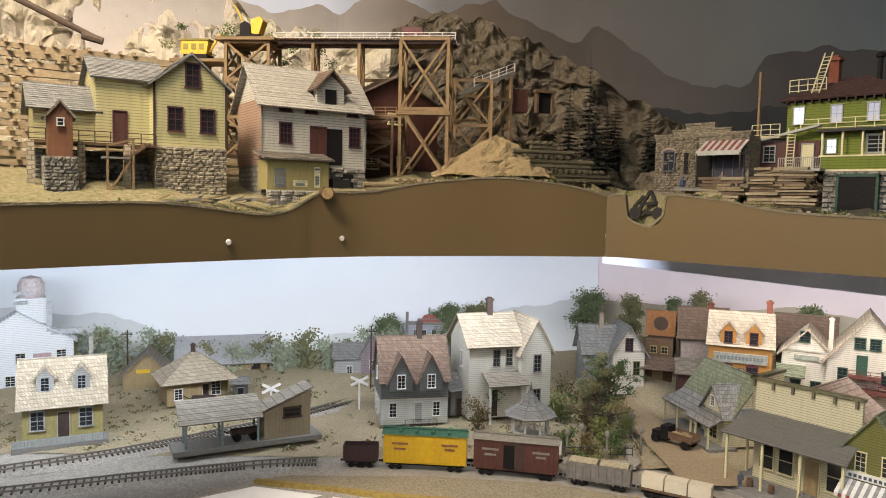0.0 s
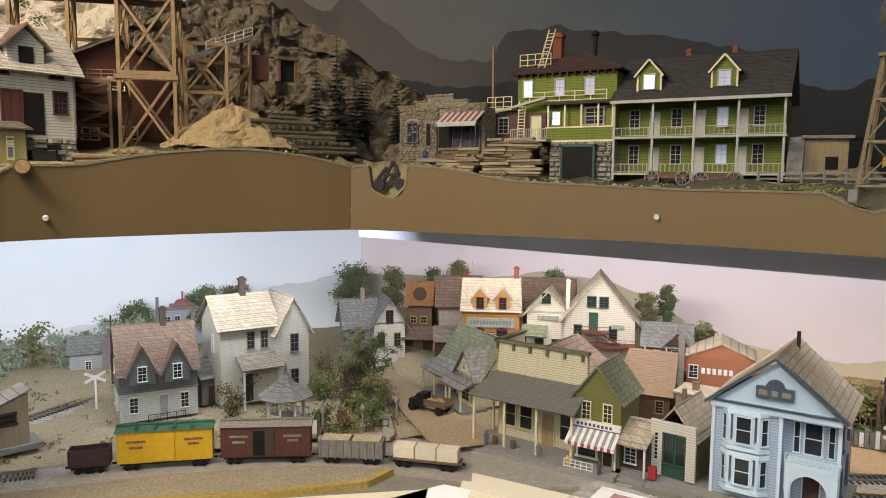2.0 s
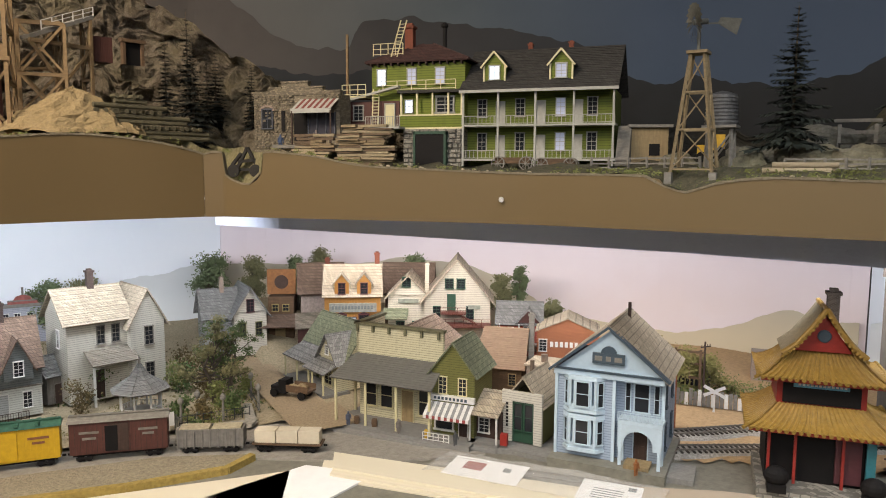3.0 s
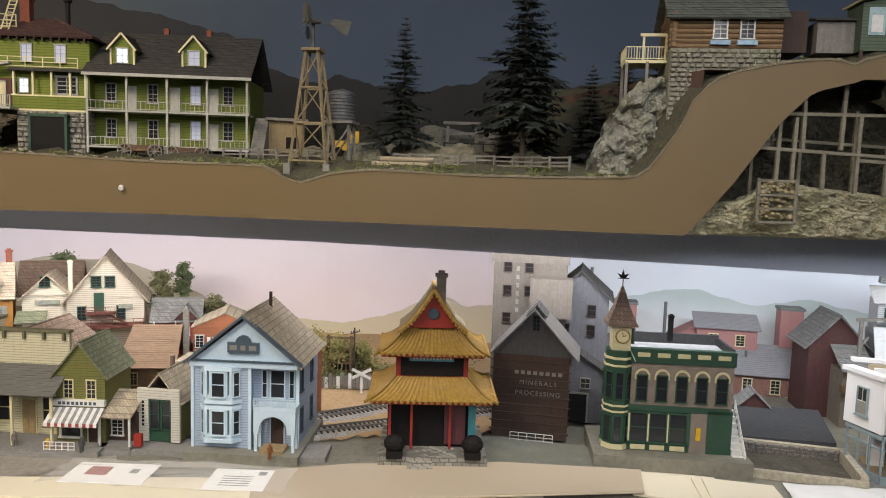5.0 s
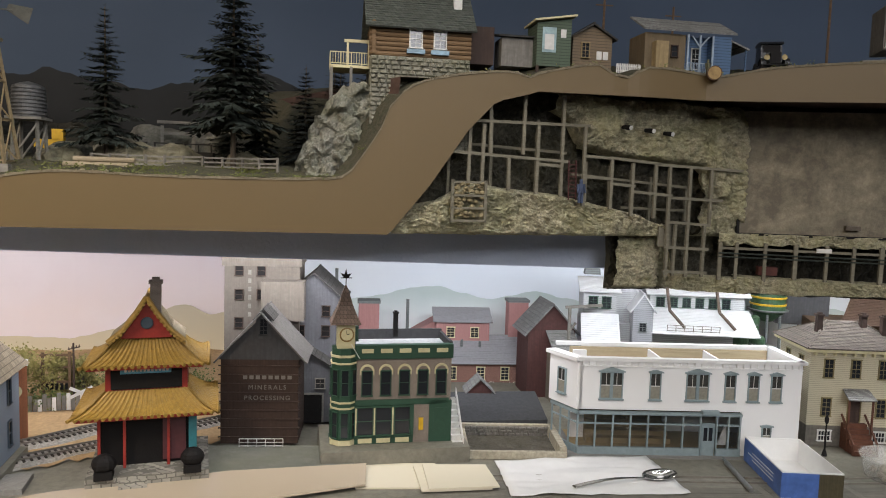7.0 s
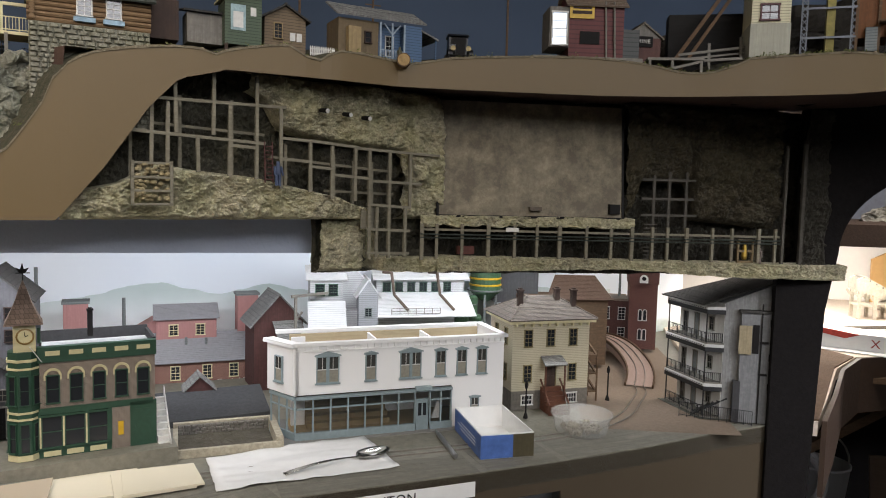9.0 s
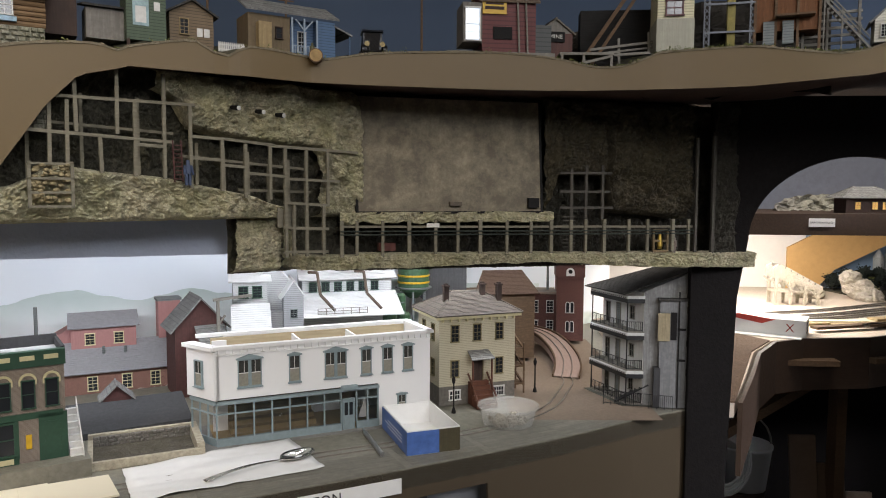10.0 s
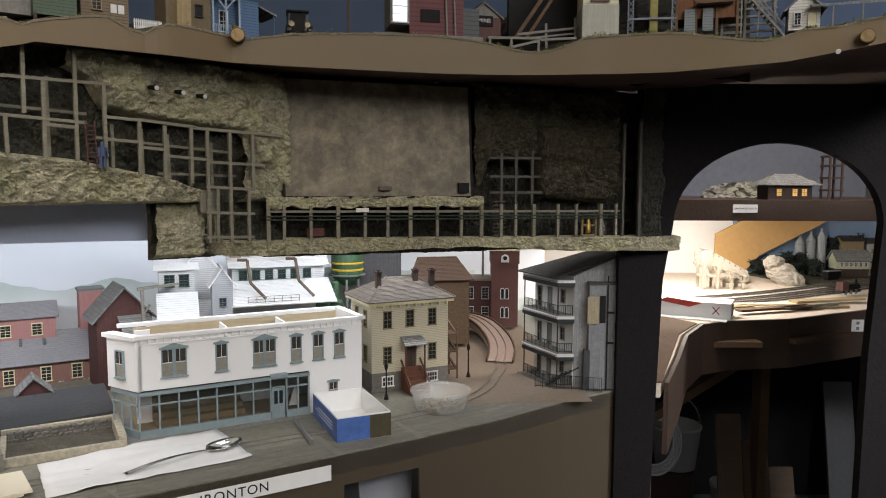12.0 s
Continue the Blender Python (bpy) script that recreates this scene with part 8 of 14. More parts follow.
def brick_shop():
    t = thing("brick_shop", "tan brick false-front shop with red striped awning", "shop", frame_at(0.366, 1.414, 1.566, -47))
    w, d = 0.178, 0.045
    OLD = mat("old_tan_brick", (0.31, 0.26, 0.18), 0.9, "stone", 2.6, 0.4, 0.6, 0.0, None, (0.13, 0.11, 0.085))
    body(t, 0, w, 0, d, -0.03, 0.078, OLD)
    bm = bmesh.new()
    stones(bm, 0, 0.085, -0.001, -0.02, 0.078, 20, 0.0016, 31)
    stones(bm, 0.112, w, -0.001, 0.046, 0.078, 7, 0.0016, 32)
    part("brick_face", bm, OLD, t)
    bm = bmesh.new()
    for x0, x1, z1 in ((-0.002, 0.035, 0.082), (0.035, 0.06, 0.09), (0.06, 0.115, 0.1), (0.115, 0.145, 0.09), (0.145, w + 0.002, 0.082)):
        box(bm, x0, x1, -0.002, 0.008, 0.078, z1)
        box(bm, x0 - 0.001, x1 + 0.001, -0.004, 0.01, z1, z1 + 0.003)
    part("parapet", bm, OLD, t)
    SL = mat("slate_window_trim", (0.10, 0.11, 0.14), 0.6, "grain")
    window(t, 0.03, -0.003, 0.018, 0.02, 0.034, 0, SL, mull=(1, 0))
    bm = bmesh.new()
    arc = [(0.03 + 0.014 * math.cos(a * 0.3142), 0.05 + 0.009 * math.sin(a * 0.3142)) for a in range(11)]
    for (xa, za), (xb, zb) in zip(arc, arc[1:]):
        beam(bm, (xa, -0.004, za), (xb, -0.004, zb), 0.003, 0.0035)
    part("window_arch", bm, TANBRICK, t)
    body(t, 0.085, 0.112, -0.0015, 0.001, -0.012, 0.056, BLACK, "doorway")
    body(t, 0.06, 0.067, -0.0045, -0.002, 0.012, 0.05, BLACK, "side_window")
    body(t, 0.118, 0.168, -0.003, 0.001, 0.004, 0.044, mat("dusty_shop_window", (0.05, 0.05, 0.065), 0.2, "plain"), "shop_window")
    bm = bmesh.new()
    for x in (0.116, 0.134, 0.152, 0.17):
        box(bm, x - 0.001, x + 0.001, -0.005, -0.002, 0.0, 0.046)
    part("shop_mullion", bm, SL, t)
    S = [bmesh.new(), bmesh.new()]
    for i in range(13):
        b = S[i % 2]
        x0, x1 = 0.1 + i * 0.006, 0.106 + i * 0.006
        b.faces.new([b.verts.new(p) for p in ((x0, -0.036, 0.05), (x1, -0.036, 0.05), (x1, -0.002, 0.07), (x0, -0.002, 0.07))])
    box(S[0], 0.099, 0.179, -0.038, -0.0355, 0.042, 0.05)
    aw = part("awning", S[1], mat("brick_red_canvas", (0.22, 0.045, 0.035), 0.8, "grain"), t, "striped red and white canvas awning")
    part("stripe", S[0], HOTELTRIM, aw)
    body(t, 0.062, 0.182, -0.04, -0.003, -0.02, -0.014, GREYWOOD, "porch_deck")
    railing(t, (0.115, -0.038, -0.014), (0.18, -0.038, -0.014), 0.014, 4, DARKWOOD)
    posts(t, [(0.101, -0.037, -0.014), (0.178, -0.037, -0.014)], 0.06, 0.0022, DARKWOOD)
    figure(0.395, 1.345, 1.545, "small painted figurine standing by the brick shop", mat("blue_figure_paint", (0.06, 0.1, 0.2), 0.7, "grain"), 0.026)
    figure(0.448, 1.30, 1.553, "small pale figurine on the shop porch", FIGURE, 0.026)


def lumber_stack(x, y, z, rz, n, w, label, seed):
    rnd = random.Random(seed)
    t = thing("timber_stack", label, "timber stack", pose(x, y, z, 0, 0, rz), "timber stacks")
    tones = [mat("stacked_timber_" + k, c, 0.85, "wood", 1, 0.4) for k, c in (("tan", (0.40, 0.30, 0.17)), ("pale", (0.52, 0.42, 0.26)), ("brown", (0.22, 0.15, 0.09)))]
    zz = 0.0
    while zz < n * 0.0068:
        h = rnd.uniform(0.0028, 0.0046)
        f = zz / (n * 0.0068)
        a = w * 0.22 * max(0.0, f - 0.45) + rnd.uniform(-0.006, 0.006)
        cuts = [a, w * rnd.uniform(0.4, 0.62), w + rnd.uniform(-0.012, 0.010)]
        for p, q in zip(cuts, cuts[1:]):
            bm = bmesh.new()
            k = rnd.uniform(-0.0012, 0.0012)
            beam(bm, (p, rnd.uniform(-0.004, 0.004), zz + h / 2), (q - 0.001, rnd.uniform(-0.005, 0.005), zz + h / 2 + k), 0.012, h)
            part("timber", bm, rnd.choice(tones), t)
        zz += h + 0.0009


LITPANE = glowing("lit_window_pane", (0.75, 0.85, 1.0), 1.0)
DIMPANE = glowing("dim_window_pane", (0.35, 0.38, 0.5), 0.35)


def hotel():
    t = thing("green_hotel", "lime green clapboard hotel with verandas and dormers", "hotel", frame_at(0.674, 1.162, 1.516, -47.3))
    L = 0.262
    # main range with two verandas
    d0 = 0.03
    body(t, 0.0, L, d0, 0.15, 0.0, 0.132, GREENCLAP)
    bm = bmesh.new()
    slope(bm, (-0.004, -0.01, 0.130), (L + 0.01, -0.01, 0.130), (L + 0.01, 0.09, 0.212), (-0.004, 0.09, 0.212), 12)
    slope(bm, (-0.004, 0.19, 0.130), (L + 0.01, 0.19, 0.130), (L + 0.01, 0.09, 0.212), (-0.004, 0.09, 0.212), 12)
    part("roof", bm, DARKSHINGLE, t)
    bm = bmesh.new()
    box(bm, -0.004, L + 0.01, -0.012, -0.009, 0.127, 0.132)
    for z in (0.012, 0.072):
        box(bm, 0, L + 0.006, -0.006, d0, z - 0.003, z)
    part("veranda_deck", bm, HOTELTRIM, t)
    for z in (0.012, 0.072):
        railing(t, (0.0, -0.004, z), (L + 0.004, -0.004, z), 0.015, 9, HOTELTRIM)
        for i, x in enumerate((0.028, 0.098, 0.17, 0.225)):
            window(t, x, d0, z + 0.016, 0.015, 0.03, 0, HOTELTRIM, DIMPANE if (i + int(z * 100)) % 3 == 0 else DARKPANE)
        for x in (0.062, 0.135, 0.2):
            door(t, x, d0, z, 0.015, 0.042, 0, HOTELTRIM, HOTELTRIM)
    posts(t, [(x, -0.004, 0.0) for x in (0.002, 0.066, 0.132, 0.198, L + 0.002)], 0.128, 0.0035, HOTELTRIM)
    for x in (0.055, 0.173):
        dormer(t, x, 0.01, 0.145, 0.038, 0.03, 0.06, 0.02, GREENCLAP, DARKSHINGLE, HOTELTRIM, LITPANE if x < 0.1 else DIMPANE)
        bm = bmesh.new()
        for s in (-1, 1):
            beam(bm, (x + s * 0.024, 0.004, 0.171), (x, 0.004, 0.199), 0.003, 0.003)
            box(bm, x + s * 0.019 - 0.0015, x + s * 0.019 + 0.0015, 0.008, 0.012, 0.145, 0.175)
        part("dormer_trim", bm, CREAMTRIM, t)
    for x in (0.1, 0.175):
        chimney(t, x, 0.1, 0.2, 0.225, 0.008, REDBRICK)
    # corner tower on a stone storey
    tx0 = -0.122
    bm = bmesh.new()
    stones(bm, tx0 + 0.01, 0.0, -0.004, -0.004, 0.066, 8, 0.008, 6)
    box(bm, tx0 + 0.01, 0.0, 0.0, 0.13, -0.004, 0.066)
    part("stone_storey", bm, STONE, t)
    body(t, tx0 + 0.038, -0.03, -0.0165, 0.0, -0.004, 0.056, BLACK, "cellar_doorway")
    bm = bmesh.new()
    box(bm, tx0 + 0.034, tx0 + 0.038, -0.018, -0.003, -0.004, 0.06)
    box(bm, -0.03, -0.026, -0.018, -0.003, -0.004, 0.06)
    box(bm, tx0 + 0.034, -0.026, -0.018, -0.003, 0.056, 0.061)
    part("cellar_frame", bm, GREENTRIM, t)
    body(t, tx0 - 0.06, 0.0, 0.012, 0.13, 0.066, 0.186, GREENCLAP, "tower")
    body(t, tx0 + 0.002, 0.0, -0.002, 0.012, 0.066, 0.092, GREENCLAP, "porch_apron")
    bm = bmesh.new()
    for x in (tx0 + 0.004, tx0 + 0.035, tx0 + 0.065, tx0 + 0.095, -0.002):
        box(bm, x - 0.0015, x + 0.0015, -0.002, 0.002, 0.092, 0.132)
    box(bm, tx0, 0.001, -0.003, 0.012, 0.066, 0.069)
    box(bm, tx0, 0.001, -0.003, 0.012, 0.09, 0.0925)
    part("sun_porch", bm, CREAMTRIM, t)
    body(t, tx0 - 0.002, 0.002, -0.006, 0.012, 0.131, 0.136, DARKSHINGLE, "porch_roof")
    for i, x in enumerate((tx0 - 0.04, tx0 + 0.02, tx0 + 0.075)):
        window(t, x, 0.012, 0.148, 0.016, 0.028, 0, HOTELTRIM, LITPANE if i == 0 else DIMPANE)
    window(t, tx0 + 0.015, 0.011, 0.097, 0.014, 0.022, 0, HOTELTRIM, LITPANE)
    window(t, tx0 + 0.085, 0.011, 0.097, 0.03, 0.026, 0, HOTELTRIM)
    railing(t, (tx0 - 0.03, -0.006, 0.136), (-0.012, -0.006, 0.136), 0.017, 5, CREAMTRIM, balusters=False)
    hip(t, tx0 - 0.06, 0.0, 0.012, 0.13, 0.187, 0.04, 0.01, mat("maroon_shingles", (0.085, 0.04, 0.035), 0.9, "shingle", 1, 0.6, 0.5), 8, ridge=0.02)
    bm = bmesh.new()
    for i in range(14):
        x = tx0 - 0.058 + i * 0.0135
        box(bm, x - 0.0012, x + 0.0012, 0.002, 0.012, 0.182, 0.187)
    part("bracket", bm, DARKWOOD, t)
    bm = bmesh.new()
    lathe(bm, [(0.004, 0.0), (0.004, 0.04), (0.007, 0.042), (0.007, 0.046), (0.003, 0.05)], 10, (-0.055, 0.06, 0.215))
    part("stove_pipe", bm, BLACK, t)
    # brown annex with outside ladders and a roof stand
    body(t, tx0 - 0.11, tx0 - 0.0, 0.0, 0.1, 0.07, 0.118, REDBROWN, "annex")
    bm = bmesh.new()
    beam(bm, (tx0 - 0.115, -0.006, 0.117), (tx0 + 0.002, -0.006, 0.143), 0.012, 0.004)
    beam(bm, (tx0 - 0.115, -0.002, 0.117), (tx0 - 0.115, 0.1, 0.117), 0.004, 0.004)
    part("annex_trim", bm, HOTELTRIM, t)
    window(t, tx0 - 0.082, 0, 0.084, 0.018, 0.026, 0, HOTELTRIM)
    door(t, tx0 - 0.018, -0.001, 0.07, 0.018, 0.042, 0, HOTELTRIM, CREAMTRIM)
    body(t, tx0 - 0.055, tx0 + 0.012, -0.03, 0.0, 0.066, 0.070, HOTELTRIM, "landing")
    railing(t, (tx0 - 0.055, -0.029, 0.070), (tx0 + 0.012, -0.029, 0.070), 0.018, 5, HOTELTRIM)
    bm = bmesh.new()
    for x in (tx0 - 0.05, tx0 - 0.038):
        beam(bm, (x, -0.012, 0.07), (x, -0.004, 0.14), 0.0016)
    for i in range(12):
        beam(bm, (tx0 - 0.05, -0.011, 0.074 + i * 0.0055), (tx0 - 0.038, -0.011, 0.074 + i * 0.0055), 0.0012)
    for x in (tx0 - 0.025, tx0 - 0.013):
        beam(bm, (x, 0.02, 0.2), (x + 0.012, 0.04, 0.27), 0.0016)
    for i in range(10):
        beam(bm, (tx0 - 0.025 + i * 0.0012, 0.02 + i * 0.002, 0.204 + i * 0.0065), (tx0 - 0.013 + i * 0.0012, 0.02 + i * 0.002, 0.204 + i * 0.0065), 0.001)
    part("ladder", bm, CREAMTRIM, t)
    body(t, tx0 - 0.11, tx0 - 0.062, -0.012, 0.03, 0.124, 0.128, CREAMTRIM, "side_balcony")
    railing(t, (tx0 - 0.11, -0.012, 0.128), (tx0 - 0.062, -0.012, 0.128), 0.02, 3, CREAMTRIM, balusters=False)
    bar("mast", t, TIMBER, (tx0 - 0.1, -0.01, 0.066), (tx0 - 0.1, -0.01, 0.24), 0.004)
    railing(t, (tx0 - 0.065, 0.03, 0.205), (tx0 - 0.005, 0.03, 0.205), 0.022, 4, CREAMTRIM, "roof_stand", balusters=False)
    chimney(t, tx0 - 0.002, 0.06, 0.2, 0.262, 0.016, REDBRICK)
    body(t, L + 0.008, L + 0.03, 0.0, 0.03, 0.0, 0.012, GREYWOOD, "stair_foot")
    bm = bmesh.new()
    for i in range(9):
        box(bm, L + 0.006, L + 0.028, 0.0 + i * 0.006, 0.006 + i * 0.006, 0.0, 0.01 + i * 0.0075)
    part("side_stair", bm, GREYWOOD, t)


def wagon(x, y, z, rz):
    t = thing("farm_wagon", "weathered wooden farm wagon with spoked wheels", "wagon", pose(x, y, z, 0, 0, rz), "farm wagons")
    body(t, -0.03, 0.03, -0.009, 0.009, 0.012, 0.022, BROWNWOOD, "bed")
    for xx in (-0.024, 0.024):
        for yy in (-0.012, 0.012):
            bm = bmesh.new()
            n = 18
            for i in range(n):
                a, b = 6.28319 * i / n, 6.28319 * (i + 1) / n
                beam(bm, (0.011 * math.cos(a), 0, 0.011 * math.sin(a)), (0.011 * math.cos(b), 0, 0.011 * math.sin(b)), 0.0018)
            for i in range(8):
                a = 6.28319 * i / 8
                beam(bm, (0, 0, 0), (0.011 * math.cos(a), 0, 0.011 * math.sin(a)), 0.001)
            part("wheel", bm, GREYWOOD, t, "", pose(xx, yy, 0.012))


def fence(pts, z, label, material=GREYWOOD, h=0.02, step=0.025, rails=3):
    t = thing("rail_fence", label, "fence", pose(pts[0][0], pts[0][1], z), "rail fences")
    P = along([Vector((p[0] - pts[0][0], p[1] - pts[0][1], 0)) for p in pts], step)
    rnd = random.Random(int(pts[0][0] * 1000))
    for p in P:
        sub("fence_post", shared(("fence_post", h), lambda bm: box(bm, -0.0015, 0.0015, -0.0015, 0.0015, -0.006, h), material), t, pose(p.x, p.y, 0, rnd.uniform(-4, 4), rnd.uniform(-4, 4), 0))
    for a, b in zip(P, P[1:]):
        for k in range(rails):
            bm = bmesh.new()
            zz = h * (0.25 + 0.32 * k)
            beam(bm, (a.x, a.y, zz + rnd.uniform(-0.001, 0.001)), (b.x, b.y, zz + rnd.uniform(-0.001, 0.001)), 0.0012, 0.0024)
            part("fence_rail", bm, material, t)


def windmill():
    t = thing("windmill", "tan wooden windmill tower with a weathered metal wheel", "windmill", frame_at(0.822, 0.764, 1.489, -58.8))
    H = 0.185
    corners = [(-0.03, -0.02), (0.03, -0.02), (0.03, 0.03), (-0.03, 0.03)]
    tops = [(-0.009, -0.006), (0.009, -0.006), (0.009, 0.012), (-0.009, 0.012)]
    WM = mat("pale_brown_windmill_wood", (0.32, 0.245, 0.135), 0.85, "wood", 1, 0.5)
    for c, q in zip(corners, tops):
        bar("leg", t, WM, (*c, 0.0), (*q, H), 0.0036)
        body(t, c[0] - 0.005, c[0] + 0.005, c[1] - 0.005, c[1] + 0.005, -0.006, 0.018, GREYWOOD, "footing")

    def at(i, f):
        return Vector((*corners[i], 0)).lerp(Vector((*tops[i], H)), f)

    for f0, f1 in ((0.12, 0.42), (0.42, 0.7), (0.7, 0.96)):
        for i in range(4):
            j = (i + 1) % 4
            for f2, wd in ((f0, 0.0024), (f1, 0.0018)):
                bar("brace", t, WM, at(i, f0), at(j, f2), wd)
    body(t, -0.014, 0.014, -0.012, 0.018, H - 0.003, H + 0.001, WM, "platform")
    MT = mat("dull_weathered_metal", (0.10, 0.10, 0.085), 0.75, "grain", 1, 0.5, 0.3, 0.1)
    m = pose(-0.006, -0.012, H + 0.038, 6, 0, -58)
    bm = bmesh.new()
    tube(bm, (0, 0, 0), (0, 0.02, 0), 0.004, 0.004, 10)
    hub = part("wheel_hub", bm, MT, t, "", m)
    for i in range(18):
        a = 6.28319 * i / 18
        bm = bmesh.new()
        c, s = math.cos(a), math.sin(a)
        v = [bm.verts.new(p) for p in ((0.008 * c - 0.002 * s, 0, 0.008 * s + 0.002 * c), (0.008 * c + 0.002 * s, 0.002, 0.008 * s - 0.002 * c), (0.026 * c + 0.0042 * s, 0.003, 0.026 * s - 0.0042 * c), (0.026 * c - 0.0042 * s, -0.001, 0.026 * s + 0.0042 * c))]
        bm.faces.new(v)
        part("blade", bm, MT, hub)
    bm = bmesh.new()
    beam(bm, (0, 0, H), (0, 0, H + 0.04), 0.004)
    beam(bm, (0, 0, H + 0.038), (0.03, 0.012, H + 0.038), 0.002)
    part("tail_boom", bm, MT, t)
    bm = bmesh.new()
    v = [(0.022, 0.009, H + 0.038), (0.046, 0.019, H + 0.022), (0.052, 0.021, H + 0.044), (0.026, 0.01, H + 0.046)]
    a = [bm.verts.new(p) for p in v]
    b = [bm.verts.new((p[0] - 0.0004, p[1] + 0.001, p[2])) for p in v]
    bm.faces.new(a)
    bm.faces.new(b[::-1])
    part("tail_vane", bm, MT, t)


def water_tank():
    t = thing("water_tank", "banded grey water tank on a timber stand", "water tank", frame_at(0.90, 0.786, 1.506, -58.8))
    for x in (-0.018, 0.018):
        for y in (-0.016, 0.016):
            bar("leg", t, GREYWOOD, (x, y, 0), (x * 0.9, y * 0.9, 0.068), 0.004)
    for s in (-1, 1):
        for p, q in (((-0.018, s * 0.016, 0.01), (0.017, s * 0.016, 0.06)), ((0.018 * s, -0.016, 0.01), (0.018 * s, 0.016, 0.06))):
            bar("brace", t, GREYWOOD, p, q, 0.0025)
    body(t, -0.024, 0.024, -0.022, 0.022, 0.066, 0.07, GREYWOOD, "platform")
    bm = bmesh.new()
    prof = [(0.0235, 0.07)]
    for i in range(8):
        z = 0.072 + i * 0.0052
        prof += [(0.0235 - i * 0.0003, z), (0.0245 - i * 0.0003, z + 0.001), (0.0245 - i * 0.0003, z + 0.0022), (0.0235 - i * 0.0003, z + 0.0032)]
    prof += [(0.021, 0.114), (0.012, 0.118), (0.0005, 0.121)]
    lathe(bm, prof, 24)
    part("tank", bm, mat("dull_galvanised_metal", (0.15, 0.15, 0.15), 0.55, "grain", 1, 0.55, 0.2, 0.4), t)


def boulder(x, y, z, r, seed, material=None, label="rounded grey boulder at the field's edge"):
    bm = bmesh.new()
    bmesh.ops.create_icosphere(bm, subdivisions=4, radius=r)
    for v in bm.verts:
        q = v.co * (2.2 / r) * 0.5 + Vector((seed, 0, 0))
        v.co *= 1 + 0.3 * noise.fractal(q, 1, 2, 5) + 0.1 * abs(noise.noise(q * 3))
        v.co.z *= 0.75
    solid("boulder", label, "rock", bm, material or ROCK, pose(x, y, z), "boulders")


def log_cabin():
    rock_wall("cabin_crag", "steep grey rock crag under the log cabin", [(1.04, 0.425), (1.045, 0.40), (1.053, 0.375), (1.068, 0.35), (1.10, 0.32)], 1.495, [1.52, 1.58, 1.615, 1.635, 1.64], mat("pale_speckled_crag", (0.60, 0.58, 0.48), 0.95, "rock", 3.0, 0.3, 1.0), 0.016, 0.08, 9, 60, 0.003, scale=40)
    t = thing("log_cabin", "orange-brown log cabin with blue window boxes on a stone base", "cabin", frame_at(1.085, 0.326, 1.677, -57.3))
    w = 0.135
    for r in range(7):
        z = 0.004 + r * 0.0066
        rod("log", t, LOGS, (-0.006, 0, z), (w + 0.006, 0, z), 0.0036, 0.0036, 8)
        rod("log", t, LOGS, (0, -0.006, z + 0.002), (0, 0.09, z + 0.002), 0.0036, 0.0036, 8)
    body(t, 0.001, w, 0.001, 0.09, 0, 0.05, LOGS, "core_wall")
    bm = bmesh.new()
    stones(bm, -0.004, w + 0.004, -0.006, -0.13, 0.0, 20, 0.006, 13)
    box(bm, -0.004, w, 0.0, 0.09, -0.13, 0.0)
    part("stone_base", bm, mat("pale_grey_stonework", (0.42, 0.40, 0.33), 0.9, "rock", 2.4, 0.5, 0.6), t)
    gable(t, 0, w, 0, 0.09, 0.05, 0.045, "x", 0.012, mat("dark_green_grey_shingles", (0.09, 0.1, 0.085), 0.9, "shingle", 1, 0.6, 0.5), 9, walls=LOGS)
    BB = mat("pale_blue_paint_bright", (0.35, 0.52, 0.66), 0.6, "grain")
    for x in (0.06, 0.095):
        window(t, x, -0.003, 0.014, 0.016, 0.024, 0, WHITE)
        body(t, x - 0.013, x + 0.013, -0.009, -0.003, 0.005, 0.011, BB, "window_box")
    chimney(t, w - 0.01, 0.03, 0.06, 0.11, 0.012, WHITE)
    body(t, -0.06, 0.0, 0.02, 0.075, -0.016, -0.012, CREAMTRIM, "side_deck")
    railing(t, (-0.06, 0.02, -0.012), (0.0, 0.02, -0.012), 0.018, 4, CREAMTRIM)
    railing(t, (-0.06, 0.02, -0.012), (-0.06, 0.075, -0.012), 0.018, 4, CREAMTRIM)
    posts(t, [(-0.058, 0.022, -0.1), (-0.058, 0.07, -0.1), (-0.03, 0.022, -0.1)], 0.086, 0.004, GREYWOOD)
    posts(t, [(-0.035, 0.03, -0.012), (-0.004, 0.03, -0.012)], 0.035, 0.003, CREAMTRIM)
    body(t, -0.04, 0.0, 0.028, 0.032, 0.022, 0.026, CREAMTRIM, "top_rail")
    body(t, w + 0.002, w + 0.045, 0.02, 0.08, 0.0, 0.055, DARKWOOD, "lean_to")


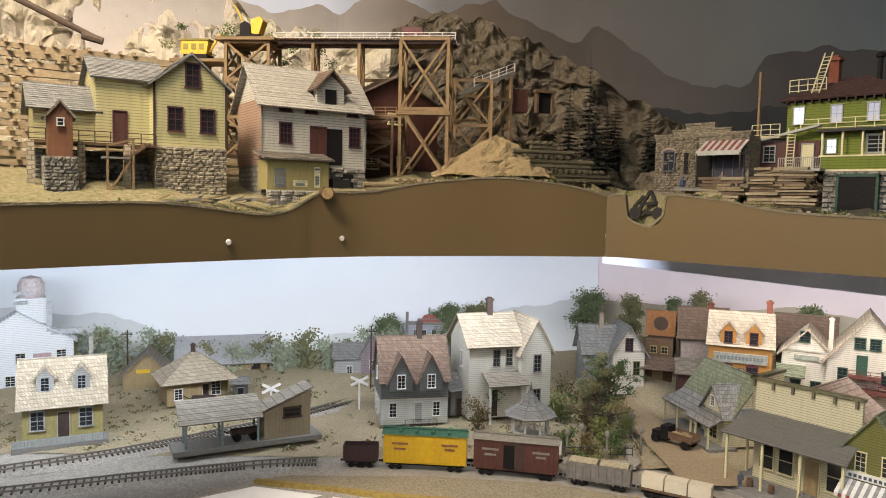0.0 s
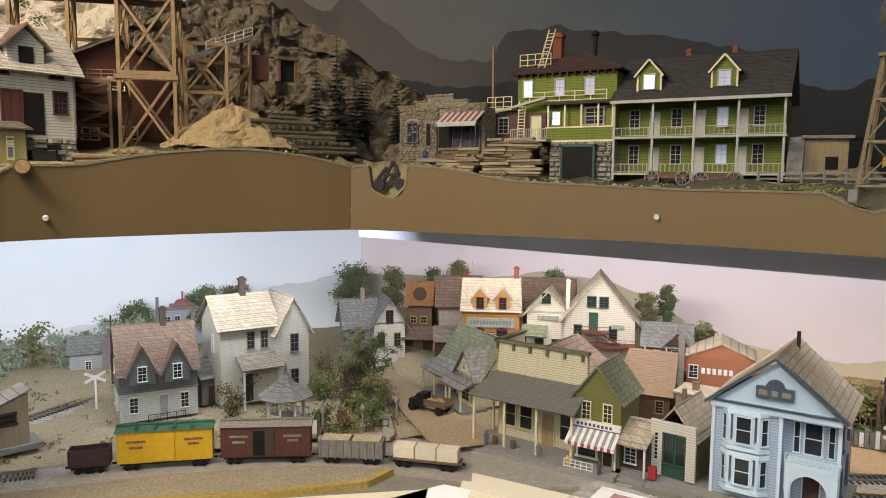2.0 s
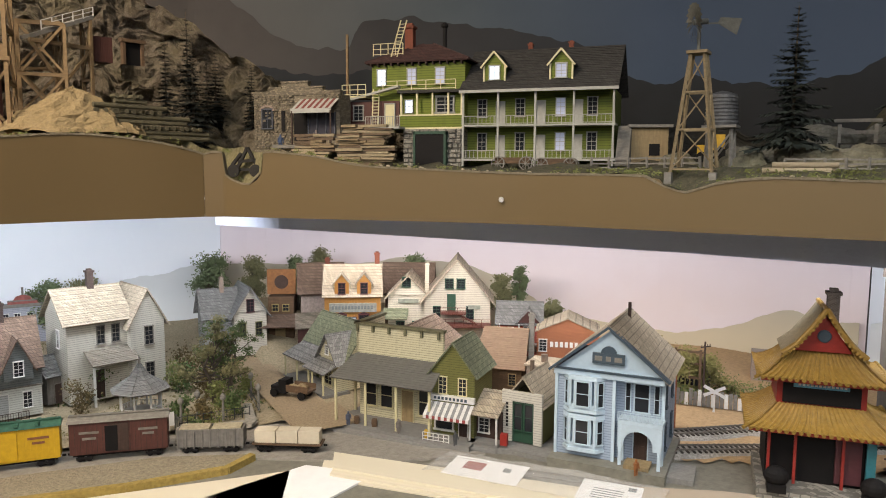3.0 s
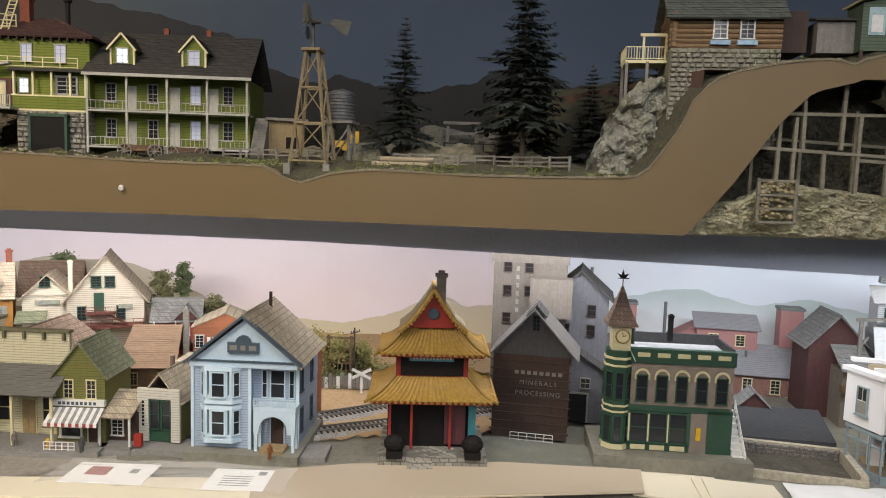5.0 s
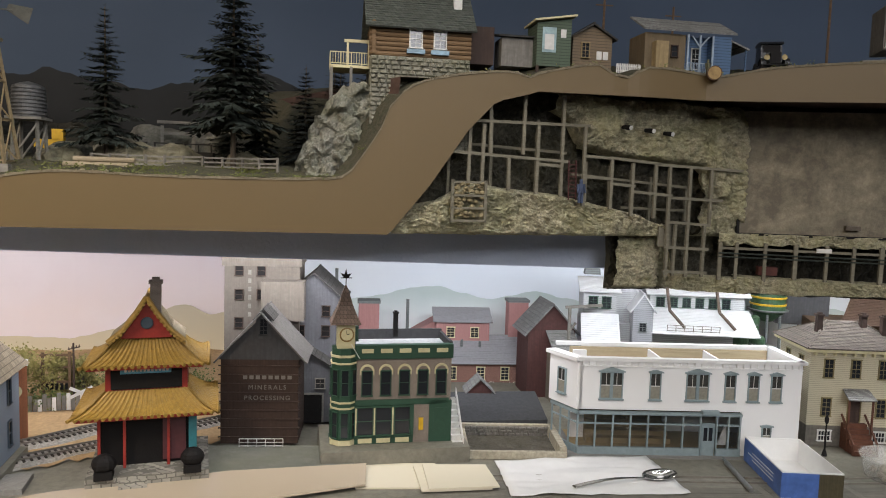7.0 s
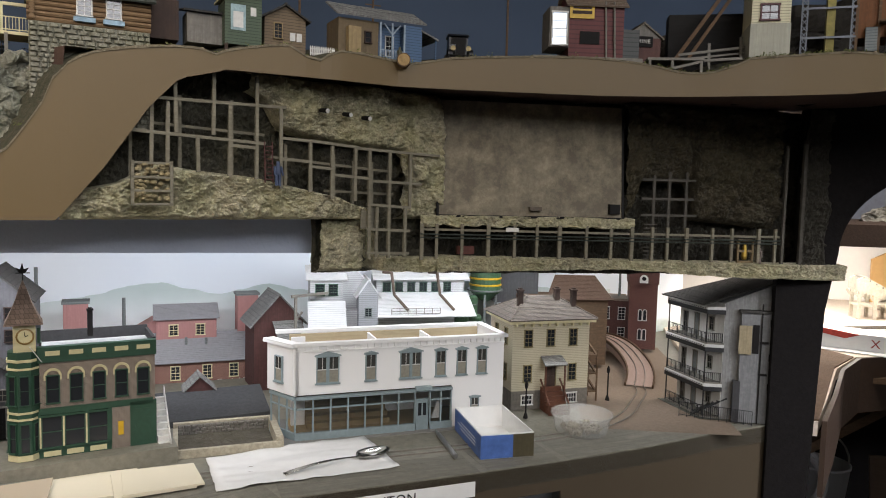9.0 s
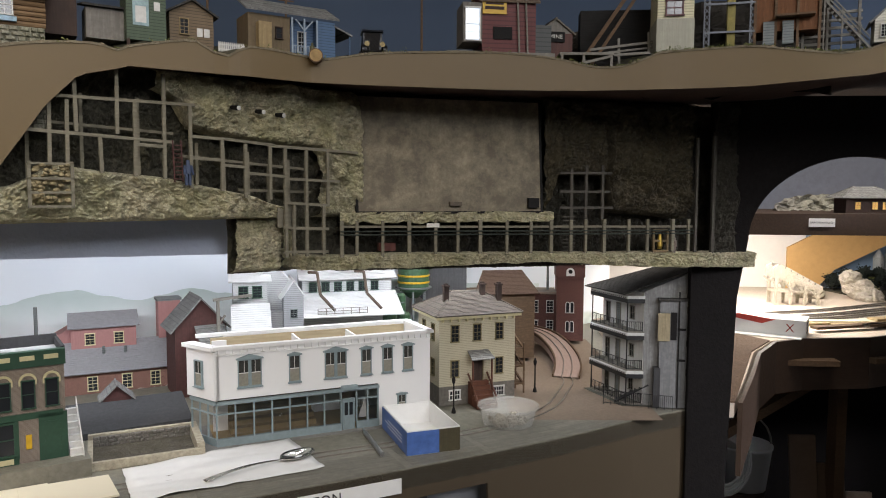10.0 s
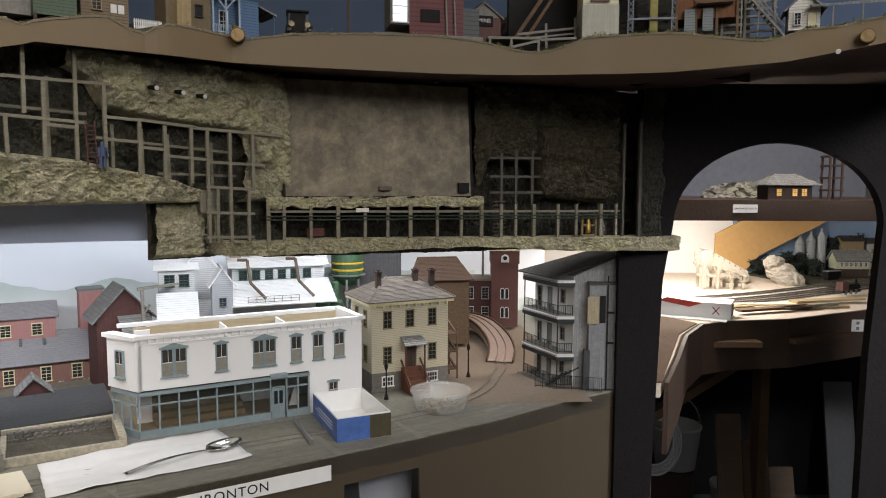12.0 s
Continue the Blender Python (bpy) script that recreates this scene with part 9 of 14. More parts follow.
def hut_row():
    o = frame_at(1.215, 0.112, 1.688, -57.3)
    t = thing("grey_hut", "small weathered grey board hut", "shed", o @ pose(-0.060, 0.02, 0))
    body(t, 0, 0.048, 0, 0.045, -0.012, 0.03, GREYWOODZ)
    bm = bmesh.new()
    slope(bm, (-0.005, -0.006, 0.03), (0.053, -0.006, 0.03), (0.053, 0.05, 0.04), (-0.005, 0.05, 0.04), 5)
    part("roof", bm, DARKSHINGLE, t)
    t = thing("green_hut", "muted green clapboard hut with an old poster", "shed", o @ pose(-0.012, 0, 0))
    G = mat("muted_green_clapboard", (0.09, 0.125, 0.085), 0.75, "siding", 1, 0.6)
    bm = bmesh.new()
    prism(bm, [(0, -0.012), (0.052, -0.012), (0.052, 0.058), (0, 0.05)], 0, 0.05)
    part("wall", bm, G, t)
    bm = bmesh.new()
    slope(bm, (-0.005, -0.008, 0.051), (-0.005, 0.055, 0.051), (0.058, 0.055, 0.061), (0.058, -0.008, 0.061), 4)
    part("roof", bm, CREAMTRIM, t)
    bm = bmesh.new()
    box(bm, 0.008, 0.029, -0.001, 0, 0.008, 0.044)
    p = part("poster", bm, mat("faded_cyan_poster", (0.42, 0.58, 0.62), 0.7, "grain"), t, "faded pale blue advertising poster")
    body(p, 0.0115, 0.0255, -0.0014, -0.001, 0.012, 0.034, WHITE, "print")
    body(t, 0.036, 0.044, -0.001, 0, 0.03, 0.042, WHITE, "notice")
    posts(t, [(0.002, 0.002, -0.03), (0.05, 0.002, -0.03)], 0.02, 0.004, DARKWOOD)
    t = thing("tan_hut", "tan clapboard hut with gable roof and notices", "shed", o @ pose(0.047, 0.012, 0))
    T = mat("tan_clapboard", (0.17, 0.125, 0.08), 0.8, "siding", 1, 0.6)
    body(t, 0, 0.062, 0, 0.05, -0.012, 0.036, T)
    gable(t, 0, 0.062, 0, 0.05, 0.036, 0.018, "y", 0.006, DARKSHINGLE, 5, walls=T)
    window(t, 0.02, 0, 0.006, 0.011, 0.021, 0, TANWOOD)
    bm = bmesh.new()
    for x in (0.038, 0.048):
        box(bm, x, x + 0.008, -0.001, 0, 0.004, 0.016)
    part("notice", bm, WHITE, t)
    f = thing("picket_fence", "short white picket fence beside a hut", "fence", o @ pose(0.112, -0.002, -0.016))
    for i in range(14):
        bm = bmesh.new()
        prism(bm, [(i * 0.0028, 0), (i * 0.0028 + 0.0017, 0), (i * 0.0028 + 0.0017, 0.013), (i * 0.0028 + 0.0008, 0.015), (i * 0.0028, 0.013)], 0, 0.0008)
        part("picket", bm, WHITE, f)
    bm = bmesh.new()
    for z in (0.003, 0.010):
        box(bm, 0, 0.039, 0.0008, 0.002, z, z + 0.0016)
    part("fence_rail", bm, WHITE, f)
    t = thing("blue_porch_house", "tan board house with a blue porch front", "house", o @ pose(0.158, 0.0, 0.0))
    body(t, 0, 0.066, 0.004, 0.06, -0.012, 0.048, mat("yellow_brown_boards", (0.21, 0.155, 0.09), 0.8, "woodz", 1, 0.6))
    BL2 = mat("mid_blue_clapboard", (0.075, 0.135, 0.24), 0.7, "siding", 1, 0.65)
    body(t, 0.066, 0.14, 0.018, 0.06, -0.012, 0.048, BL2, "blue_wall")
    body(t, 0.11, 0.14, 0.0, 0.018, -0.012, 0.048, BL2, "blue_return")
    bm = bmesh.new()
    slope(bm, (-0.006, -0.006, 0.05), (0.145, -0.006, 0.05), (0.145, 0.05, 0.078), (-0.006, 0.05, 0.078), 6)
    slope(bm, (0.138, 0.0, 0.042), (0.138, 0.06, 0.042), (0.17, 0.06, 0.03), (0.17, 0.0, 0.03), 3)
    part("roof", bm, GREYSHINGLE, t)
    PB = mat("pale_blue_porch_trim", (0.4, 0.5, 0.62), 0.6, "grain")
    posts(t, [(0.068, 0.0, -0.012), (0.088, 0.0, -0.012), (0.109, 0.0, -0.012)], 0.06, 0.0025, PB)
    bm = bmesh.new()
    for x in (0.088,):
        for s in (-1, 1):
            beam(bm, (x, 0, 0.03), (x + s * 0.014, 0, 0.046), 0.002)
    part("bracket", bm, PB, t)
    railing(t, (0.068, 0, -0.012), (0.109, 0, -0.012), 0.018, 4, PB)
    window(t, 0.09, 0.018, 0.0, 0.012, 0.03, 0, WHITE)
    window(t, 0.048, 0.004, 0.014, 0.009, 0.016, 0, DARKWOOD, mull=(0, 0))
    body(t, 0.012, 0.032, -0.01, 0.004, -0.012, 0.034, TANWOOD, "privy")
    posts(t, [(0.167, 0.004, -0.014)], 0.045, 0.002, BL2)
    body(t, 0.06, 0.175, -0.008, 0.05, -0.016, -0.012, GREYWOOD, "porch_deck")
    figure(1.342, -0.108, 1.672, "small painted figurine standing on a porch", mat("olive_figure_paint", (0.16, 0.15, 0.08), 0.7, "grain"), 0.026)
    c = thing("vintage_car", "black vintage car facing the edge", "car", pose(1.405, -0.196, 1.683, 0, 0, 12))
    IR = mat("black_car_enamel", (0.012, 0.012, 0.014), 0.3, "plain")
    for nm, pts, hw in (("bonnet", [(-0.026, 0.012), (0.0, 0.012), (0.0, 0.031), (-0.024, 0.028)], 0.0085), ("cabin", [(0.0, 0.012), (0.036, 0.012), (0.034, 0.03), (0.033, 0.046), (0.003, 0.046), (0.0, 0.031)], 0.0155), ("roof", [(-0.003, 0.046), (0.037, 0.046), (0.033, 0.05), (0.003, 0.05)], 0.017), ("running_board", [(-0.012, 0.009), (0.03, 0.009), (0.03, 0.011), (-0.012, 0.011)], 0.019)):
        bm = bmesh.new()
        prism(bm, pts, -hw, hw)
        part(nm, bm, IR, c)
    body(c, 0.0, 0.002, -0.012, 0.012, 0.033, 0.044, BLACK, "windscreen")
    body(c, -0.0285, -0.026, -0.0075, 0.0075, 0.012, 0.029, BLACK, "radiator")
    body(c, -0.031, -0.029, -0.017, 0.017, 0.009, 0.011, BLACK, "bumper")
    for yy in (-0.0125, 0.0125):
        rod("headlight", c, mat("dull_brass", (0.25, 0.19, 0.08), 0.45, "grain", 1, 0.6, 0.1, 0.5), (-0.029, yy, 0.021), (-0.024, yy, 0.021), 0.0042, 0.003, 12)
        bm = bmesh.new()
        for k in range(7):
            a0, a1 = k * 0.45, (k + 1) * 0.45
            beam(bm, (-0.017 - 0.013 * math.cos(a0), yy * 1.35, 0.010 + 0.011 * math.sin(a0)), (-0.017 - 0.013 * math.cos(a1), yy * 1.35, 0.010 + 0.011 * math.sin(a1)), 0.007, 0.0014)
        part("mudguard", bm, IR, c)
        for xx in (-0.017, 0.027):
            rod("wheel", c, MATS["dark_rusty_iron"], (xx, yy * 1.35 - 0.002, 0.010), (xx, yy * 1.35 + 0.002, 0.010), 0.010, 0.010, 16)


def mine_row():
    """The mine works over the long fascia: each stands a little behind the edge."""
    o = frame_at(1.42, -0.24, 1.672, -82)
    t = thing("red_mine_shed", "dark red corrugated mine shed with a yellow sign", "shed", frontage((1.402, -0.375), (1.42, -0.49), 1.696)[0])
    R = mat("dark_red_corrugated_iron", (0.12, 0.03, 0.03), 0.65, "siding", 0.6, 0.6)
    body(t, 0.0, 0.09, 0, 0.08, 0, 0.085, R)
    gable(t, 0, 0.09, 0, 0.08, 0.085, 0.03, "x", 0.006, RUST, 5, walls=R)
    body(t, -0.032, 0.0, 0.0, 0.06, 0.016, 0.08, GREYWOODZ, "bay")
    window(t, -0.016, 0, 0.02, 0.022, 0.05, 0, WHITE, LITPANE, mull=(0, 1))
    body(t, 0.018, 0.05, -0.002, 0.0, 0.022, 0.042, BLACK, "dark_window")
    bm = bmesh.new()
    box(bm, 0.0, 0.04, -0.003, -0.001, 0.062, 0.084)
    s = part("sign_board", bm, YELPAINT, t, "bright yellow notice board")
    bm = bmesh.new()
    box(bm, 0.005, 0.035, -0.0036, -0.003, 0.077, 0.080)
    box(bm, 0.004, 0.036, -0.0036, -0.003, 0.069, 0.074)
    part("lettering", bm, DARKWOOD, s)
    body(t, 0.09, 0.12, 0.01, 0.05, 0.0, 0.05, mat("dark_grey_corrugated_iron", (0.07, 0.075, 0.075), 0.6, "siding", 0.6, 0.6), "iron_bin")
    body(t, -0.06, 0.12, -0.012, 0.07, -0.006, 0.0, GREYWOOD, "platform")
    bm = bmesh.new()
    for x in (0.062, 0.076):
        tube(bm, (x, -0.003, 0), (x - 0.004, -0.003, 0.09), 0.0016, 0.0016, 7)
    part("pipe", bm, GREYWOOD, t)
    t = thing("mine_office", "brown mine office with a lettered board", "shed", frontage((1.455, -0.475), (1.47, -0.55), 1.69)[0])
    body(t, 0, 0.06, 0, 0.05, 0, 0.05, REDBROWN)
    bm = bmesh.new()
    box(bm, -0.004, 0.045, -0.003, 0.0, 0.035, 0.052)
    s = part("sign_board", bm, BLACK, t)
    words("lettering", "ILL MINE", s, pose(0.021, -0.0032, 0.0435, 90), 0.0095, LETTER, 1.1)
    gable(t, 0, 0.06, 0, 0.05, 0.05, 0.022, "y", 0.004, SHINGLE, 4, walls=GREYWOODZ)
    t = thing("loading_ramp", "grey timber loading ramp at the deck's edge", "ramp", frontage((1.418, -0.505), (1.418, -0.66), 1.676)[0])
    bm = bmesh.new()
    box(bm, 0, 0.09, 0.0, 0.05, 0.02, 0.024)
    for x in (0.004, 0.04, 0.086):
        beam(bm, (x, 0.003, 0), (x, 0.003, 0.02), 0.004)
    beam(bm, (0.02, 0.001, 0.002), (0.086, 0.001, 0.018), 0.004)
    beam(bm, (0.09, 0.003, 0.02), (0.15, 0.003, 0.024), 0.004)
    part("frame", bm, GREYWOOD, t)
    t = thing("corrugated_tower", "cream and grey corrugated iron building", "shed", frontage((1.411, -0.662), (1.402, -0.729), 1.697)[0])
    C = mat("cream_corrugated_iron", (0.44, 0.43, 0.35), 0.7, "woodz", 0.6, 0.7)
    body(t, 0, 0.06, 0, 0.08, 0, 0.056, C)
    body(t, 0.001, 0.059, 0.001, 0.08, 0.056, 0.12, CREAM, "upper_wall")
    window(t, 0.028, 0.001, 0.062, 0.024, 0.022, 0, MAROON, mull=(1, 0))
    bm = bmesh.new()
    slope(bm, (-0.006, -0.006, 0.12), (0.066, -0.006, 0.12), (0.066, 0.09, 0.14), (-0.006, 0.09, 0.14), 5)
    part("roof", bm, GREENSHINGLE, t)
    t = thing("head_frame", "grey steel lattice headframe with a yellow column", "headframe", frontage((1.40, -0.736), (1.383, -0.81), 1.698)[0])
    SG = mat("dull_grey_steel", (0.14, 0.15, 0.17), 0.5, "grain", 1, 0.7, 0.1, 0.5)
    for x in (0.0, 0.07):
        bm = bmesh.new()
        for dx in (0, 0.008):
            beam(bm, (x + dx, 0, 0), (x + dx, 0, 0.15), 0.0018)
        for i in range(15):
            beam(bm, (x, 0, i * 0.01), (x + 0.008, 0, i * 0.01 + 0.01), 0.0011)
            beam(bm, (x + 0.008, 0, i * 0.01), (x, 0, i * 0.01 + 0.01), 0.0011)
        part("lattice_leg", bm, SG, t)
    bm = bmesh.new()
    for z in (0.03, 0.075, 0.12):
        beam(bm, (0, 0, z), (0.078, 0, z), 0.003)
    part("cross_beam", bm, SG, t)
    body(t, 0.036, 0.048, 0.004, 0.016, 0, 0.15, mat("dull_mustard_paint", (0.30, 0.25, 0.05), 0.6, "grain"), "column")
    t = thing("ore_bunker", "rusty orange plank ore bunker with chutes", "ore bunker", frontage((1.384, -0.812), (1.352, -0.90), 1.695)[0])
    RO = mat("rusty_orange_planks", (0.23, 0.09, 0.03), 0.8, "woodz", 1, 0.5)
    body(t, 0, 0.093, 0, 0.07, 0.03, 0.15, RO)
    bm = bmesh.new()
    for x in (0.0, 0.03, 0.062, 0.093):
        box(bm, x - 0.002, x + 0.002, -0.003, 0.0, 0.0, 0.15)
    box(bm, 0.03, 0.085, -0.02, 0.0, 0.05, 0.053)
    part("stud", bm, BROWNWOOD, t)
    for x in (0.012, 0.04):
        bm = bmesh.new()
        prism_x(bm, [(-0.012, 0.008), (0, 0.008), (0, 0.045), (-0.006, 0.045)], x, x + 0.016)
        part("chute", bm, DARKGREY, t)
    t = thing("long_stair", "long grey timber stair climbing to the works", "stair", frontage((1.352, -0.895), (1.325, -0.967), 1.69)[0])
    bm = bmesh.new()
    for y in (0.0, 0.02):
        beam(bm, (0.075, y, 0.0), (0.0, y, 0.09), 0.003)
        beam(bm, (0.075, y, 0.016), (0.0, y, 0.106), 0.002)
    for i in range(14):
        x = 0.073 - i * 0.0052
        box(bm, x - 0.002, x + 0.002, 0.0, 0.02, 0.002 + i * 0.0062, 0.0035 + i * 0.0062)
    for x in (0.01, 0.035, 0.06):
        beam(bm, (x, 0.0, -0.004), (x, 0.0, 0.1 - x), 0.002)
    part("frame", bm, GREYWOOD, t)
    t = thing("cottage", "small grey-white cottage with a side porch", "house", frontage((1.322, -0.968), (1.303, -1.01), 1.698)[0])
    body(t, 0, 0.045, 0, 0.05, 0, 0.034, WHITECLAP)
    gable(t, 0, 0.045, 0, 0.05, 0.034, 0.022, "y", 0.006, GREYSHINGLE, 5, walls=WHITECLAP)
    window(t, 0.013, 0, 0.008, 0.008, 0.018)
    door(t, 0.034, 0, 0, 0.011, 0.025, 0, WHITE, CREAMTRIM)
    bm = bmesh.new()
    slope(bm, (0.03, -0.02, 0.03), (0.14, -0.02, 0.03), (0.14, 0.02, 0.04), (0.03, 0.02, 0.04), 4)
    part("porch_roof", bm, GREYSHINGLE, t)
    posts(t, [(0.06, -0.018, 0), (0.1, -0.018, 0), (0.138, -0.018, 0)], 0.03, 0.002, GREYWOOD)
    t = thing("dark_loading_trestle", "dark timber trestle and chute behind the ramp", "trestle", frontage((1.45, -0.56), (1.44, -0.68), 1.68)[0])
    for x0, z0, x1, z1, w in ((-0.02, 0.0, 0.075, 0.14, 0.006), (0.0, 0.0, 0.085, 0.13, 0.005), (0.0, 0.03, 0.12, 0.045, 0.004), (0.0, 0.022, 0.12, 0.036, 0.003), (0.05, 0.0, 0.05, 0.05, 0.004), (0.1, 0.0, 0.1, 0.06, 0.004)):
        bar("timber", t, BROWNWOOD if w > 0.0045 else GREYWOOD, (x0, 0, z0), (x1, 0.01, z1), w)
    body(t, -0.01, 0.13, 0.06, 0.1, 0.0, 0.11, mat("near_black_boards", (0.018, 0.016, 0.015), 0.9, "wood"), "dark_shed")
    t = thing("yard_fence", "rough grey timber frame beside the long stair", "fence", frontage((1.37, -0.885), (1.345, -0.965), 1.688)[0])
    for i in range(6):
        bar("log", t, GREYWOOD, (-0.01, 0.02, 0.006 + i * 0.012), (0.085, 0.02, 0.008 + i * 0.012), 0.004)
    for x in (0.0, 0.035, 0.08):
        bar("post", t, GREYWOOD, (x, 0.016, 0), (x, 0.016, 0.1), 0.004)
    for x, y, h in ((1.44, -0.275, 0.16), (1.47, -0.04, 0.15), (1.33, 0.05, 0.14)):
        bm = bmesh.new()
        tube(bm, (0, 0, 0), (0, 0, h), 0.0022, 0.0018, 7)
        beam(bm, (-0.014, 0, h * 0.9), (0.014, 0, h * 0.9), 0.0018)
        solid("power_pole", "thin wooden power pole with a crossarm", "pole", bm, BROWNWOOD, pose(x, y, 1.66, 0, 0, -60), "power poles")
    rock_wall("works_hill", "dark rocky slope behind the mine works", [(1.55, -0.45), (1.58, -0.62), (1.58, -0.8), (1.5, -1.0)], 1.65, [1.72, 1.80, 1.84, 1.85], mat("near_black_brown_slope", (0.035, 0.028, 0.022), 0.95, "rock", 1.0, 0.4, 0.8), 0.04, 0.5, 12, 24)


def edge_scrub():
    """Tufts of scrub and pebbles along the cut edge of the scenery."""
    rnd = random.Random(8)
    bm, peb = bmesh.new(), bmesh.new()
    for p, q in zip(UE, UE[1:]):
        for _ in range(2):
            f = rnd.random()
            x, y, z = (p[0] + (q[0] - p[0]) * f, p[1] + (q[1] - p[1]) * f, p[2])
            d = rnd.uniform(0.004, 0.05)
            tx, ty = q[0] - p[0], q[1] - p[1]
            L = math.hypot(tx, ty) or 1
            nx, ny = -ty / L, tx / L
            if rnd.random() < 0.55:
                clump_leaves(bm, (x + nx * d, y + ny * d, z + 0.003), rnd.uniform(0.004, 0.009), 26, 0.0016, rnd)
            else:
                r = rnd.uniform(0.0012, 0.004)
                m = bmesh.ops.create_icosphere(peb, subdivisions=1, radius=r)
                for v in m["verts"]:
                    v.co = Vector((v.co.x * rnd.uniform(0.8, 1.3) + x + nx * d, v.co.y * rnd.uniform(0.8, 1.3) + y + ny * d, v.co.z * 0.7 + z + 0.002))
    cr, gr = bmesh.new(), bmesh.new()
    prev = None
    for i, (p, q) in enumerate(zip(UE, UE[1:])):
        tx, ty = q[0] - p[0], q[1] - p[1]
        L = math.hypot(tx, ty) or 1
        nx, ny = -ty / L, tx / L
        for f in (0.0, 0.5):
            x, y, z = p[0] + tx * f, p[1] + ty * f, p[2] + (q[2] - p[2]) * f
            j, k = noise.noise(Vector((x * 130, y * 130, 1))), noise.noise(Vector((x * 60, y * 60, 7)))
            h = 0.0022 + 0.0014 * j + 0.001 * k
            row = [cr.verts.new((x + nx * o, y + ny * o, z + dz)) for o, dz in ((-0.0012 - 0.0006 * k, -0.001 - 0.001 * abs(j)), (-0.0006 + 0.001 * j, h), (0.004 + 0.002 * k, h * 0.9), (0.012, -0.003))]
            if prev and (Vector(row[0].co) - Vector(prev[0].co)).length < 0.06:
                for m in range(3):
                    cr.faces.new((prev[m], row[m], row[m + 1], prev[m + 1]))
            prev = row
            dip = p[1] < -0.5 or (0.72 < p[0] < 1.05 and p[1] > 0.3)
            if dip and rnd.random() < 0.7:
                clump_leaves(gr, (x + nx * rnd.uniform(0, 0.02), y + ny * rnd.uniform(0, 0.02), z + 0.003), rnd.uniform(0.004, 0.009), 40, 0.0014, rnd, 0.6)
    solid("scenery_crust", "pale plaster crust along the cut scenery edge", "scenery", cr, mat("pale_plaster_crust", (0.27, 0.225, 0.15), 0.95, "grain", 2.0, 0.6, 1.0), kind="structure")
    solid("grass", "mossy green grass at the scenery edge", "grass", gr, mat("mossy_green_grass", (0.15, 0.17, 0.045), 0.95, "grain", 1, 0.5), kind="stuff")
    solid("scrub", "olive green scrub along the scenery edge", "scrub", bm, LEAFLIGHT, kind="stuff")
    solid("pebbles", "tan stones along the scenery edge", "stones", peb, SAND, kind="stuff")


for build in (yellow_mine_house, grey_mill_house, trestle, hillside_cribbing, sand_pile, brick_shop, hotel, windmill, water_tank, log_cabin, hut_row, mine_row, edge_scrub):
    build()
excavator(-0.418, 1.497, 1.825, -12, True)
excavator(-0.530, 1.526, 1.7905, -6, False)
log_crib(0.035, 1.35, 1.558, 20, [(2, 0.03), (5, 0.03), (7, 0.035), (9, 0.045), (7, 0.04), (5, 0.04), (3, 0.04)], "dark stacked log wall holding back the tailings", mat("dark_olive_logs", (0.19, 0.165, 0.095), 0.9, "wood", 1, 0.35))
log_crib(-0.17, 1.265, 1.532, 24, [(2, 0.06), (3, 0.06), (3, 0.06), (2, 0.06)], "low tan log wall along the scenery edge", mat("tan_edge_logs", (0.34, 0.25, 0.14), 0.9, "wood", 1, 0.5))
sc = thing("scrap_timber_pile", "scattered broken grey planks below the mill houses", "scrap wood", frame_at(-0.43, 1.085, 1.511, 36))
rs = random.Random(8)
for i in range(26):
    b = bmesh.new()
    a0, L, x, y = rs.uniform(-0.7, 0.7), rs.uniform(0.015, 0.045), rs.uniform(-0.04, 0.16), rs.uniform(-0.012, 0.02)
    beam(b, (x, y, rs.uniform(0, 0.006)), (x + L * math.cos(a0), y + L * math.sin(a0), rs.uniform(0.001, 0.012)), 0.004, 0.0018)
    part("plank", b, GREYWOOD if i % 3 else TIMBER, sc)
g = thing("gully_cart", "dark timber cart frame standing in the gully", "cart", pose(0.325, 1.305, 1.495, 0, 0, -42))
for x0, z0, x1, z1 in ((-0.028, 0.0, 0.0, 0.05), (0.028, 0.0, 0.0, 0.05), (-0.03, 0.012, 0.03, 0.012), (-0.018, 0.026, 0.03, 0.03), (-0.03, 0.02, -0.012, 0.04)):
    bar("timber", g, mat("tarred_timber", (0.03, 0.026, 0.022), 0.9, "wood"), (x0, 0, z0), (x1, 0, z1), 0.005)
for x in (-0.022, 0.02):
    rod("wheel", g, MATS["tarred_timber"], (x, -0.012, 0.01), (x, -0.008, 0.01), 0.011, 0.011, 16)
lumber_stack(0.400, 1.284, 1.526, -47, 6, 0.075, "short stack of rough tan timbers by the brick shop", 1)
lumber_stack(0.457, 1.217, 1.516, -47, 10, 0.1, "tall stack of rough tan timbers beside the hotel", 2)
wagon(0.715, 1.06, 1.508, -47)
wagon(0.765, 1.005, 1.506, -47)
fence([(0.80, 0.96), (0.852, 0.885), (0.875, 0.80)], 1.507, "grey split-rail fence beside the hotel", GREYWOOD, 0.024)
fence([(0.93, 0.70), (0.99, 0.585), (1.03, 0.51), (1.02, 0.44)], 1.508, "grey split-rail fence round the field")
